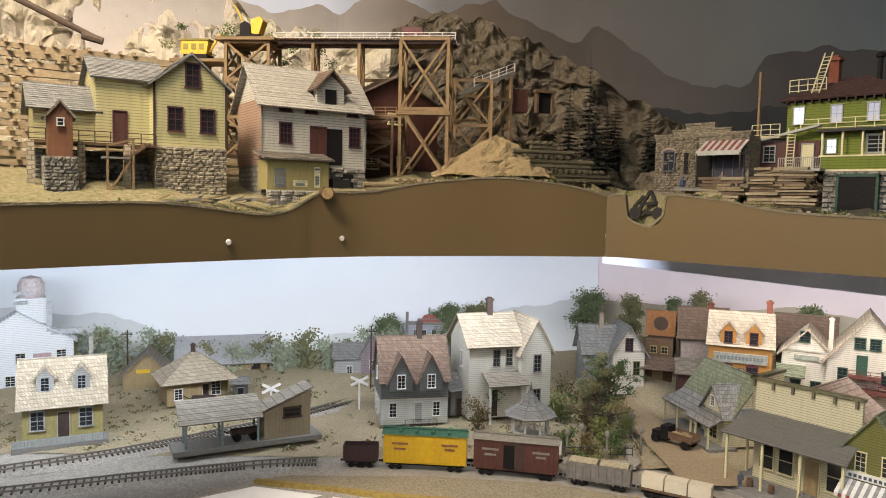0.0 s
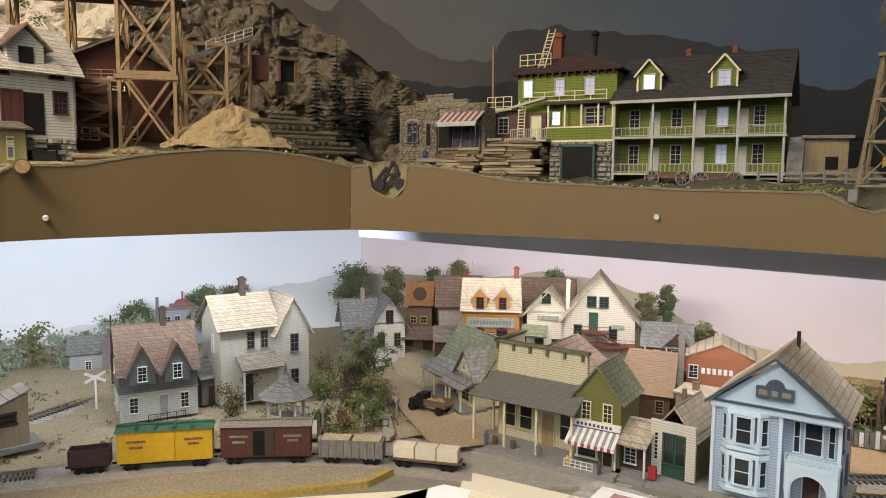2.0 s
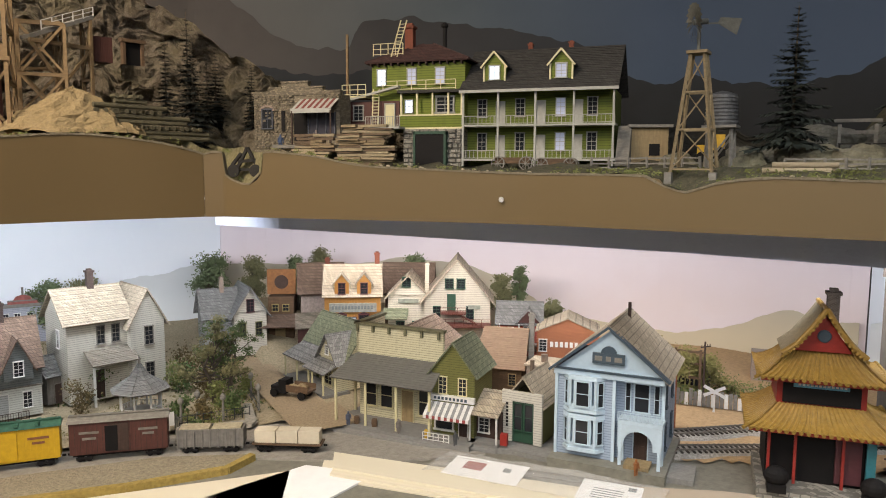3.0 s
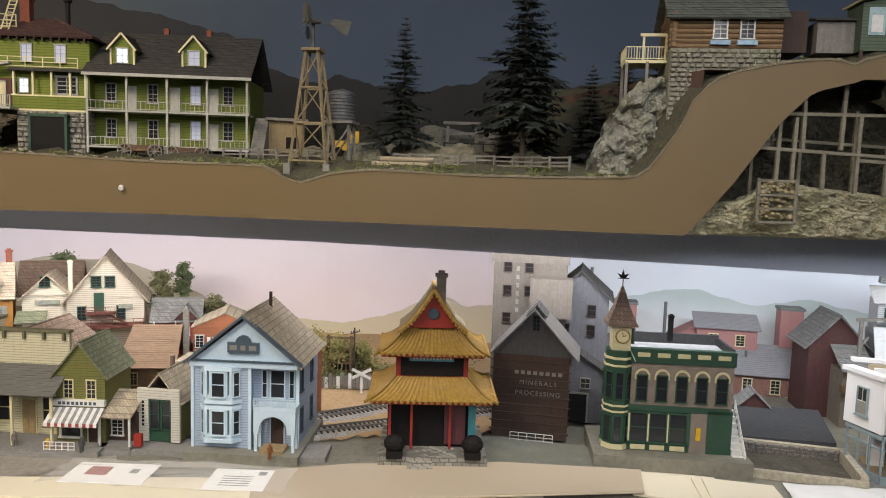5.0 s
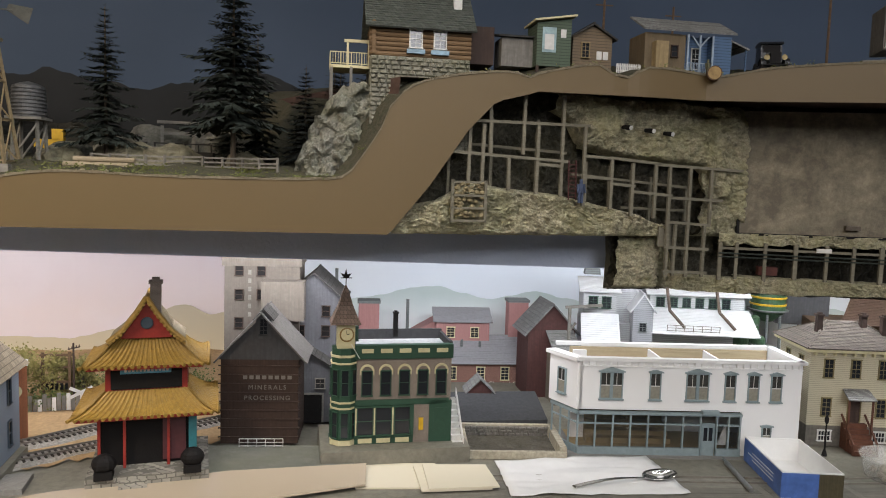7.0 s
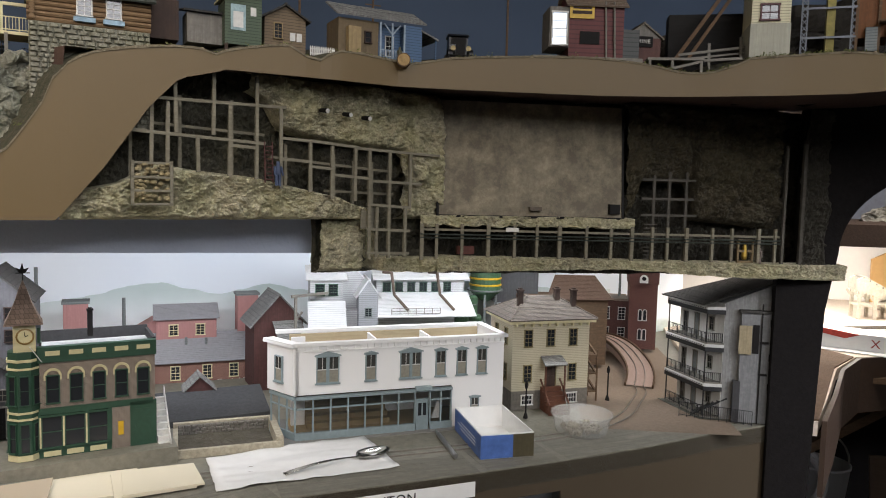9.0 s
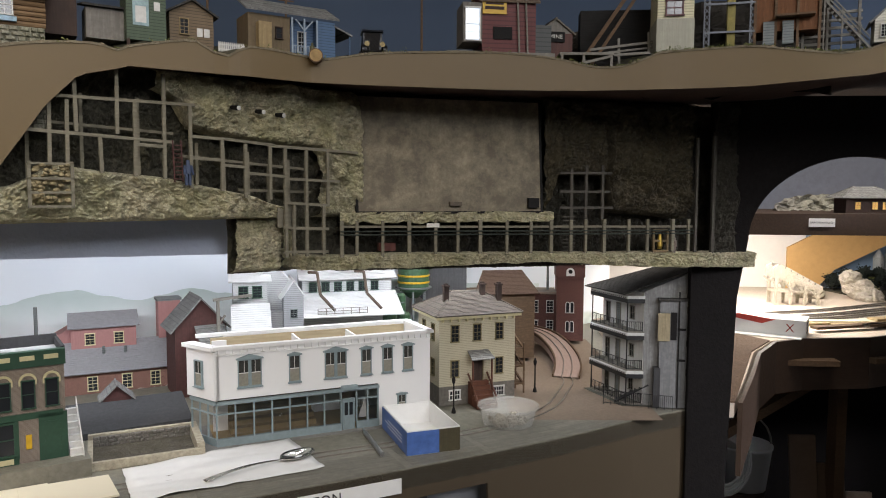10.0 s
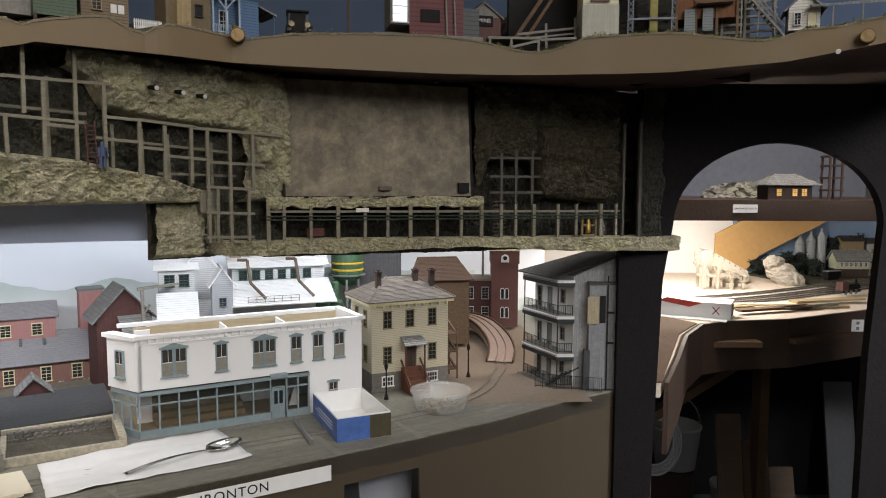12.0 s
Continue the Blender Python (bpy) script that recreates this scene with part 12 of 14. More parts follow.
    slope(bm, (-0.02, -0.05, 0.03), (w + 0.01, -0.05, 0.03), (w + 0.01, 0, 0.055), (-0.02, 0, 0.055), 6)
    part("porch_roof", bm, BROWNSHINGLE, t)
    door(t, 0.03, 0, -0.03, 0.022, 0.05, 0, TANWOOD, TANWOOD)
    m, w = lot((0.60, 1.80), (0.70, 1.77), 1.10)
    t = thing("tan_roofed_house", "weathered house with brown shingle roof and pale gable", "house", m)
    body(t, 0, w, 0, 0.1, -0.05, 0.1, mat("pinkish_plaster", (0.45, 0.37, 0.33), 0.85, "grain"))
    gable(t, 0, w, 0, 0.1, 0.1, 0.06, "x", 0.01, BROWNSHINGLE, 8, walls=WHITECLAP)
    body(t, -0.01, 0.06, -0.1, -0.03, -0.05, 0.02, REDBOARD, "red_lean_to")
    window(t, 0.02, -0.1, -0.02, 0.016, 0.022)
    bm = bmesh.new()
    slope(bm, (-0.016, -0.106, 0.02), (0.066, -0.106, 0.02), (0.066, -0.03, 0.045), (-0.016, -0.03, 0.045), 6)
    part("lean_to_roof", bm, SHINGLE, t)
    chimney(t, 0.07, 0.04, 0.13, 0.175, 0.012, REDBRICK)
    m, w = lot((0.80, 1.72), (0.9, 1.66), 1.12)
    t = thing("brown_barn", "brown barn with a wide shingle roof", "barn", m)
    body(t, 0, w, 0, 0.1, -0.05, 0.08, BROWNWOOD)
    gable(t, 0, w, 0, 0.1, 0.08, 0.06, "x", 0.012, BROWNSHINGLE, 8, walls=BROWNWOOD)


def flats_left():
    m, w = frontage((-0.117, 2.115), (0.006, 2.122), 1.06)
    t = thing("false_front_row", "grey false-front stores with red arched pediment", "shop row", m)
    GB = mat("blue_grey_boards", (0.34, 0.35, 0.40), 0.8, "siding", 1, 0.7)
    body(t, 0, 0.123, 0, 0.04, 0, 0.102, GB)
    bm = bmesh.new()
    prism(bm, [(0.03, 0.106), (0.098, 0.106), (0.098, 0.114), (0.086, 0.114), (0.08, 0.124), (0.064, 0.129), (0.048, 0.124), (0.042, 0.114), (0.03, 0.114)], -0.004, 0.004)
    part("pediment", bm, mat("faded_red_paint", (0.40, 0.12, 0.10), 0.8, "grain"), t)
    for x0, x1, y0, z0, z1 in ((-0.004, 0.127, -0.006, 0.098, 0.106), (-0.004, 0.004, -0.006, 0.0, 0.135), (0.121, 0.127, -0.006, 0.0, 0.118), (0.0615, 0.0665, -0.002, 0.128, 0.148), (0.03, 0.098, -0.006, 0.113, 0.116)):
        body(t, x0, x1, y0, 0.002, z0, z1, GREYWOOD, "cornice")
    for x in (0.025, 0.05, 0.078, 0.102):
        window(t, x, 0, 0.052, 0.012, 0.03)
    body(t, 0.13, 0.205, 0.004, 0.04, 0, 0.088, mat("faded_red_brick", (0.31, 0.16, 0.125), 0.85, "brick", 1, 0.75, 0.4), "brick_store")
    body(t, 0.128, 0.207, 0.0, 0.012, 0.084, 0.09, GREYWOOD, "cornice")
    for x in (0.148, 0.168, 0.188):
        window(t, x, 0.004, 0.045, 0.011, 0.026)
    body(t, 0.13, 0.205, -0.002, 0.004, 0.03, 0.038, WHITE, "shop_sign")
    m, w = frontage((-0.305, 1.955), (-0.165, 1.972), 1.025)
    t = thing("faded_cottages", "two small faded grey cottages near the backdrop", "house", m)
    body(t, 0, 0.07, 0, 0.05, 0, 0.07, DULLGREY)
    gable(t, 0, 0.075, 0, 0.05, 0.07, 0.03, "x", 0.006, GREYSHINGLE, 6, walls=DULLGREY)
    body(t, 0.07, 0.13, -0.01, 0.05, 0, 0.075, mat("dull_mauve_boards", (0.25, 0.2, 0.22), 0.8, "siding"), "gabled_wing")
    gable(t, 0.07, 0.13, -0.01, 0.05, 0.075, 0.045, "y", 0.006, GREYSHINGLE, 6, walls=MATS["dull_mauve_boards"], name="wing_roof")
    window(t, 0.1, -0.01, 0.04, 0.012, 0.022)
    window(t, 0.04, 0, 0.025, 0.012, 0.02)
    m, w = frontage((-0.71, 1.925), (-0.49, 1.985), 1.022)
    t = thing("long_shed", "long tan shed with a weathered metal roof", "shed", m)
    body(t, 0, w, 0, 0.06, 0, 0.055, TANWOOD)
    bm = bmesh.new()
    slope(bm, (-0.01, -0.012, 0.05), (w + 0.01, -0.012, 0.05), (w + 0.01, 0.06, 0.115), (-0.01, 0.06, 0.115), 5)
    part("roof", bm, mat("weathered_grey_metal_roof", (0.46, 0.46, 0.48), 0.6, "woodz", 0.6, 0.7), t)
    window(t, w - 0.03, 0, 0.02, 0.02, 0.03, 0, REDBOARD)
    m, w = frontage((-0.805, 1.81), (-0.665, 1.85), 1.015)
    t = thing("freight_barn", "tan board freight barn with a small yellow sign", "barn", m)
    body(t, 0, w * 0.75, 0, 0.09, 0, 0.06, TANWOOD)
    gable(t, 0, w * 0.75, 0, 0.09, 0.06, 0.05, "y", 0.008, SHINGLE, 6, walls=TANWOOD)
    body(t, 0.03, 0.062, -0.0015, 0, 0.062, 0.071, YELPAINT, "sign_board")
    # Stands in for a mill painted on the backdrop; its haze is colour.
    m, w = frontage((-1.30, 1.705), (-0.961, 1.887), 1.02)
    t = thing("white_grain_mill", "white grain mill standing in for one painted hazily on the backdrop", "mill", m)
    PW = mat("hazy_white_boards", (0.66, 0.68, 0.71), 0.85, "siding", 1, 0.85)
    body(t, 0, w, 0, 0.05, 0, 0.125, PW)
    gable(t, 0.14, w, 0, 0.05, 0.125, 0.075, "y", 0.008, PW, 5, walls=PW)
    body(t, w - 0.125, w - 0.06, 0.01, 0.05, 0.17, 0.235, PW, "cupola")
    bm = bmesh.new()
    lathe(bm, [(0.026, 0.235), (0.03, 0.245), (0.03, 0.268), (0.022, 0.284), (0.002, 0.29)], 16, (w - 0.092, 0.03, 0))
    part("roof_tank", bm, mat("pale_pink_tank", (0.74, 0.66, 0.67), 0.8, "grain"), t)
    for x0, x1, z0, z1 in ((w - 0.13, w - 0.085, 0.245, 0.252), (w - 0.13, w - 0.1, 0.222, 0.228), (w - 0.06, w - 0.048, 0.15, 0.225), (w - 0.05, w + 0.02, 0.142, 0.155)):
        body(t, x0, x1, -0.002, 0.01, z0, z1, mat("pale_grey_duct", (0.55, 0.57, 0.61), 0.7, "grain"), "duct")
    for x, z in ((w - 0.118, 0.075), (w - 0.028, 0.078), (w - 0.19, 0.075), (w - 0.14, 0.02)):
        window(t, x, 0, z, 0.02, 0.024)
    body(t, w - 0.09, w - 0.05, -0.001, 0, 0.086, 0.096, mat("faded_pink_sign", (0.55, 0.38, 0.38), 0.8, "grain"), "sign_board")


def crossing_sign(x, y, z, rz, h=0.06):
    t = thing("crossing_sign", "white wooden railroad crossing sign", "sign", pose(x, y, z, 0, 0, rz), "crossing signs")
    bar("post", t, WHITE, (0, 0, 0), (0, 0, h * 0.9), 0.004)
    bm = bmesh.new()
    beam(bm, (-0.02, -0.003, h - 0.012), (0.02, -0.003, h + 0.008), 0.0015, 0.006)
    beam(bm, (-0.02, -0.0045, h + 0.008), (0.02, -0.0045, h - 0.012), 0.0015, 0.006)
    part("crossbuck", bm, WHITE, t)


def telegraph(x, y, z, h):
    t = thing("telegraph_pole", "thin dark telegraph pole with a crossarm", "pole", pose(x, y, z), "telegraph poles")
    rod("pole", t, DARKWOOD, (0, 0, 0), (0, 0, h), 0.0024, 0.0018, 7)
    bm = bmesh.new()
    beam(bm, (-0.014, -0.002, h * 0.92), (0.014, -0.002, h * 0.92), 0.002)
    for s in (-0.012, -0.005, 0.005, 0.012):
        tube(bm, (s, -0.002, h * 0.92), (s, -0.002, h * 0.92 + 0.005), 0.001, 0.001, 6)
    part("crossarm", bm, DARKWOOD, t)


def gnarled_tree(x, y, z, h, r, seed, material, label):
    """A crooked tree whose limbs carry separate small tufts."""
    rnd = random.Random(seed)
    t = thing("park_tree", label, "tree", pose(x, y, z), "park trees")
    tr, cr = bmesh.new(), bmesh.new()
    p = Vector((0, 0, 0))
    for i in range(4):
        q = p + Vector((rnd.uniform(-0.014, 0.014), rnd.uniform(-0.01, 0.01), h * 0.15))
        tube(tr, p, q, h * (0.034 - 0.006 * i), h * (0.028 - 0.006 * i), 7)
        p = q
    for i in range(22):
        a, f = rnd.uniform(0, 6.28), rnd.uniform(0.22, 1.0)
        rr = r * rnd.uniform(0.5, 1.05) * (1.15 - 0.5 * abs(f - 0.45))
        p0 = Vector((0, 0, h * min(0.55, 0.12 + 0.5 * f)))
        tip = Vector((rr * math.cos(a), rr * math.sin(a), h * (0.15 + 0.82 * f)))
        mid = p0.lerp(tip, 0.55) + Vector((rnd.uniform(-0.008, 0.008), rnd.uniform(-0.008, 0.008), rnd.uniform(-0.012, 0.006)))
        tube(tr, p0, mid, h * 0.011, h * 0.007, 5)
        tube(tr, mid, tip, h * 0.007, h * 0.003, 5)
        for k in range(3):
            c = mid.lerp(tip, rnd.uniform(0.3, 1.1)) + Vector((rnd.uniform(-0.01, 0.01), rnd.uniform(-0.01, 0.01), rnd.uniform(0, 0.008)))
            clump_leaves(cr, c, rnd.uniform(0.008, 0.015), 44, 0.0024, rnd, 0.55)
    part("trunk", tr, BARK, t)
    part("crown", cr, material, t)


def park():
    gnarled_tree(0.30, 1.535, LOW, 0.165, 0.075, 4, mat("olive_brown_foliage", (0.24, 0.22, 0.10), 0.9, "grain", 1, 0.5), "spreading olive-brown tree with bare crooked limbs in the park")
    gnarled_tree(0.345, 1.60, LOW, 0.155, 0.06, 5, LEAF, "loose dull green tree beside the park")
    rnd = random.Random(6)
    for i in range(16):
        bm = bmesh.new()
        x, y = rnd.uniform(0.06, 0.36), rnd.uniform(1.38, 1.5)
        clump_leaves(bm, (0, 0, 0.008), rnd.uniform(0.012, 0.022), 90, 0.0026, rnd)
        solid("shrub", "low green shrub in the park", "shrub", bm, LEAF if i % 2 else LEAFLIGHT, pose(x, y, LOW), "park shrubs")
    RUSTY = mat("rusty_olive_foliage", (0.17, 0.125, 0.045), 0.9, "grain", 1, 0.5)
    for i, (x, y, r) in enumerate(((0.09, 1.652, 0.03), (0.056, 1.581, 0.026), (0.125, 1.70, 0.028), (0.261, 1.639, 0.03), (0.289, 1.56, 0.026), (0.30, 1.494, 0.022), (0.324, 1.438, 0.018), (0.272, 1.728, 0.032), (0.239, 1.659, 0.026), (0.347, 1.622, 0.03), (0.313, 1.72, 0.034), (0.36, 1.53, 0.02), (0.22, 1.46, 0.018), (0.26, 1.42, 0.016), (0.34, 1.68, 0.03))):
        bm = bmesh.new()
        for k in range(4):
            clump_leaves(bm, (rnd.uniform(-0.5, 0.5) * r, rnd.uniform(-0.5, 0.5) * r, r * (0.4 + 0.5 * k)), r * 0.8, 110, 0.003, rnd)
        for k in range(4):
            tube(bm, (0, 0, 0), (rnd.uniform(-0.6, 0.6) * r, rnd.uniform(-0.6, 0.6) * r, r * rnd.uniform(1.2, 2.2)), 0.0012, 0.0006, 5)
        solid("park_bush", "leafy garden bush round the bandstand", "bush", bm, (LEAF, RUSTY, LEAFLIGHT)[i % 3], pose(x, y, LOW), "park bushes")
    f = thing("park_fence", "dark iron park fence with lamp posts", "fence", pose(0.21, 1.40, LOW))
    IR = mat("dark_iron_paint", (0.03, 0.033, 0.035), 0.5, "grain")
    for i in range(10):
        bm = bmesh.new()
        x, y = 0.13 * i / 9, 0.0 - 0.0 * i
        beam(bm, (x, y, 0), (x, y, 0.022), 0.0014)
        part("upright", bm, IR, f)
    bm = bmesh.new()
    for z in (0.008, 0.02):
        beam(bm, (0, 0, z), (0.13, 0, z), 0.0012)
        beam(bm, (0.15, 0.01, z), (0.165, 0.25, z), 0.0012)
    part("fence_rail", bm, IR, f)
    for x, y in ((0.215, 1.41), (0.29, 1.40), (0.365, 1.43), (0.372, 1.52), (0.25, 1.44)):
        l = thing("lamp_post", "small dark lamp post with a stone-grey base", "street lamp", pose(x, y, LOW), "park lamps")
        rod("post", l, GREYWOOD, (0, 0, 0), (0, 0, 0.04), 0.0028, 0.002, 8)
        bm = bmesh.new()
        lathe(bm, [(0.002, 0.04), (0.0055, 0.044), (0.0055, 0.05), (0.001, 0.055)], 10)
        part("lantern", bm, GREYWOOD, l)
    bm = bmesh.new()
    box(bm, -0.011, 0.011, -0.001, 0.001, 0.008, 0.034)
    box(bm, -0.002, 0.002, -0.002, 0.002, 0, 0.01)
    solid("park_sign", "small white sign board on a post", "sign", bm, WHITE, pose(0.19, 1.395, LOW))
    bm = bmesh.new()
    slab(bm, [(0.2, 1.375), (0.33, 1.345), (0.345, 1.365), (0.36, 1.47), (0.345, 1.475), (0.325, 1.375), (0.205, 1.395)], 1.028, 1.034)
    solid("path", "pale stone path along the park", "path", bm, mat("pale_path_stone", (0.42, 0.39, 0.33), 0.9, "grain"), kind="structure")


def backs_right():
    m, w = frontage((1.668, 0.669), (1.861, 0.294), 0.992)
    t = thing("red_factory", "faded red upper factory over a grey roof and brick base", "factory", m)
    PK = mat("faded_red_siding", (0.44, 0.22, 0.21), 0.8, "woodz", 1, 0.75)
    FB = mat("faded_red_brick", (0.40, 0.24, 0.20), 0.85, "brick", 1, 0.75, 0.4)
    SLATEROOF = mat("pale_slate_roof", (0.31, 0.31, 0.33), 0.8, "grain", 1, 0.8)
    body(t, -0.1, w, 0.0, 0.1, 0, 0.075, FB)
    bm = bmesh.new()
    slope(bm, (-0.1, -0.01, 0.073), (w + 0.01, -0.01, 0.073), (w + 0.01, 0.07, 0.13), (-0.1, 0.07, 0.13), 6)
    part("lower_roof", bm, SLATEROOF, t)
    body(t, 0.19, 0.325, 0.05, 0.14, 0.10, 0.166, PK, "upper_storey")
    bm = bmesh.new()
    slope(bm, (0.183, 0.04, 0.166), (0.332, 0.04, 0.166), (0.332, 0.11, 0.192), (0.183, 0.11, 0.192), 5)
    part("upper_roof", bm, SLATEROOF, t)
    bm = bmesh.new()
    prism(bm, [(0.06, 0.09), (0.19, 0.09), (0.19, 0.166)], 0.07, 0.14)
    part("lean_to", bm, PK, t)
    for x in (0.228, 0.288):
        window(t, x, 0.05, 0.128, 0.018, 0.024, 0, CREAMTRIM)
    for x in (0.02, 0.09, 0.16, 0.23, 0.3, 0.36, 0.405):
        window(t, x, 0.0, 0.034, 0.018, 0.03, 0, CREAMTRIM)
    for x in (0.1, 0.35):
        window(t, x, 0.0, 0.0, 0.018, 0.018, 0, CREAMTRIM)
    bm = bmesh.new()
    tube(bm, (0.255, 0.035, 0.10), (0.255, 0.035, 0.125), 0.003, 0.003, 8)
    tube(bm, (0.30, 0.035, 0.10), (0.30, 0.035, 0.122), 0.003, 0.003, 8)
    part("vent_pipe", bm, DARKGREY, t)
    words("lettering", "Chemical C", t, pose(0.355, -0.0015, 0.024, 90), 0.013, LETTER, 1.1)
    for x, h in ((-0.06, 0.29), (0.12, 0.215)):
        rod("stack", t, DARKGREY, (x, 0.09, 0.08), (x, 0.09, h), 0.004, 0.004, 9)
    d = thing("gabled_entry", "little dark red gabled entry shed in the lot", "shed", frontage((1.57, 0.345), (1.595, 0.30), 1.02)[0])
    body(d, 0, 0.05, 0, 0.04, 0, 0.045, REDBOARD)
    gable(d, 0, 0.05, 0, 0.04, 0.045, 0.024, "y", 0.006, GREYSHINGLE, 4, walls=REDBOARD)
    for (x, y), hh in (((1.925, 0.352), 0.178), ((1.72, 0.67), 0.175)):
        tk = thing("brick_shaft_house", "square faded red brick shaft with a dark cap", "tower", pose(x, y, LOW, 0, 0, -60), "brick shafts")
        body(tk, -0.025, 0.025, -0.02, 0.02, 0, hh, PK)
        body(tk, -0.028, 0.028, -0.023, 0.023, hh, hh + 0.006, DARKGREY, "cap")
    bm = bmesh.new()
    prism_x(bm, [(0, 0), (0.1, 0), (0.1, 0.042), (0, 0.012)], 0, 0.222)
    solid("tar_roof", "dark tar-papered shed roof behind the empty lot", "roof", bm, mat("dark_tar_paper", (0.06, 0.062, 0.066), 0.8, "grain", 1, 0.6), frontage((1.45, 0.36), (1.565, 0.17), 1.019)[0])
    m, w = frontage((1.711, 0.25), (1.776, 0.143), 1.008)
    t = thing("dark_red_barn", "dark red gabled barn with hoist beam", "barn", m)
    body(t, 0.0, 0.11, 0.03, 0.13, 0, 0.165, REDBOARD)
    gable(t, 0, 0.11, 0.03, 0.13, 0.165, 0.06, "y", 0.01, GREYSHINGLE, 8, walls=REDBOARD)
    bm = bmesh.new()
    beam(bm, (0.085, 0.0, 0.0), (0.085, 0.0, 0.225), 0.006)
    beam(bm, (0.075, 0.0, 0.225), (0.16, 0.0, 0.23), 0.006)
    beam(bm, (0.1, 0.0, 0.19), (0.085, 0, 0.17), 0.004)
    part("hoist_frame", bm, GREYWOOD, t)
    body(t, 0.045, 0.1, -0.035, 0.03, 0, 0.125, mat("brown_grey_boards", (0.23, 0.19, 0.14), 0.85, "woodz", 1, 0.5), "loading_house")
    bm = bmesh.new()
    slope(bm, (0.04, -0.045, 0.125), (0.105, -0.045, 0.125), (0.105, 0.03, 0.165), (0.04, 0.03, 0.165), 5)
    part("loading_roof", bm, GREYSHINGLE, t)
    body(t, 0.04, 0.105, -0.05, -0.035, 0.085, 0.1, BROWNWOOD, "balcony")
    m, w = frontage((1.80, 0.157), (1.91, -0.183), 1.03)
    t = thing("white_roofed_mill", "grey mill complex with snow-white tin roofs", "mill", m)
    GM = mat("pale_grey_mill_boards", (0.50, 0.51, 0.52), 0.8, "siding", 1, 0.8)
    WR = mat("bright_white_tin_roof", (0.66, 0.67, 0.68), 0.5, "grain", 1, 0.92, 0.1)
    body(t, 0, 0.12, 0.0, 0.12, 0, 0.165, GM)
    bm = bmesh.new()
    slope(bm, (-0.006, -0.05, 0.125), (0.08, -0.05, 0.125), (0.08, 0.0, 0.185), (-0.006, 0.0, 0.185), 4)
    part("front_roof", bm, WR, t)
    body(t, 0.0, 0.074, 0.0, 0.1, 0.165, 0.235, GM, "clerestory")
    bm = bmesh.new()
    slope(bm, (-0.01, -0.01, 0.235), (0.084, -0.01, 0.235), (0.084, 0.06, 0.262), (-0.01, 0.06, 0.262), 4)
    part("clerestory_roof", bm, WR, t)
    for x in (0.022, 0.052):
        window(t, x, 0, 0.2, 0.018, 0.024, 0, GREENTRIM)
    body(t, 0.05, 0.125, 0.02, 0.12, 0.1, 0.235, GM, "tall_house")
    gable(t, 0.05, 0.125, 0.02, 0.12, 0.235, 0.042, "y", 0.008, WR, 5, walls=GM, name="tall_roof")
    body(t, 0.108, 0.152, -0.03, 0.06, 0.12, 0.205, mat("mid_grey_mill_boards", (0.33, 0.34, 0.36), 0.8, "siding", 1, 0.8), "side_tower")
    gable(t, 0.108, 0.152, -0.03, 0.06, 0.205, 0.032, "y", 0.006, WR, 4, walls=MATS["mid_grey_mill_boards"], name="side_roof")
    window(t, 0.13, -0.03, 0.155, 0.014, 0.018, 0, DARKGREY)
    body(t, 0.16, w + 0.02, 0.06, 0.16, 0.0, 0.23, GM, "long_house")
    bm = bmesh.new()
    slope(bm, (0.15, 0.045, 0.228), (w + 0.03, 0.045, 0.228), (w + 0.03, 0.12, 0.27), (0.15, 0.12, 0.27), 4)
    slope(bm, (0.15, -0.03, 0.15), (w + 0.03, -0.03, 0.15), (w + 0.03, 0.06, 0.195), (0.15, 0.06, 0.195), 4)
    part("long_roof", bm, WR, t)
    for i in range(6):
        window(t, 0.185 + i * 0.03, 0.06, 0.2, 0.016, 0.02, 0, GREENTRIM)
    for x0 in (0.19, 0.3):
        bm = bmesh.new()
        for (xa, ya, za), (xb, yb, zb) in (((x0 - 0.02, 0.03, 0.25), (x0, 0.02, 0.25)), ((x0, 0.02, 0.25), (x0 + 0.004, 0.0, 0.2)), ((x0 + 0.004, 0.0, 0.2), (x0 + 0.035, -0.02, 0.165))):
            tube(bm, (xa, ya, za), (xb, yb, zb), 0.0036, 0.0036, 10)
        part("duct", bm, mat("brown_rusty_duct", (0.22, 0.15, 0.1), 0.6, "grain"), t)
        body(t, x0 - 0.035, x0 - 0.012, 0.03, 0.06, 0.255, 0.272, RUST, "cyclone")
    railing(t, (0.185, -0.025, 0.157), (0.3, -0.025, 0.157), 0.014, 6, GREYWOOD, balusters=False)
    bm = bmesh.new()
    prism(bm, [(0, 0.275), (0.036, 0.275), (0.032, 0.31), (0.004, 0.31)], 0.0, 0.03)
    part("vent_hood", bm, DARKGREY, t)
    GT = mat("green_tank_paint", (0.05, 0.125, 0.06), 0.5, "grain")
    t = thing("green_water_tower", "green water tank with yellow bands on a stand", "water tower", pose(2.06, -0.235, LOW))
    bm = bmesh.new()
    lathe(bm, [(0.012, 0.165), (0.036, 0.185), (0.04, 0.195), (0.04, 0.27), (0.042, 0.272), (0.01, 0.29)], 26)
    part("tank", bm, GT, t)
    bm = bmesh.new()
    lathe(bm, [(0.0405, 0.205), (0.042, 0.206), (0.042, 0.209), (0.0405, 0.21)], 26)
    lathe(bm, [(0.0405, 0.222), (0.042, 0.223), (0.042, 0.226), (0.0405, 0.227)], 26)
    part("band", bm, YELPAINT, t)
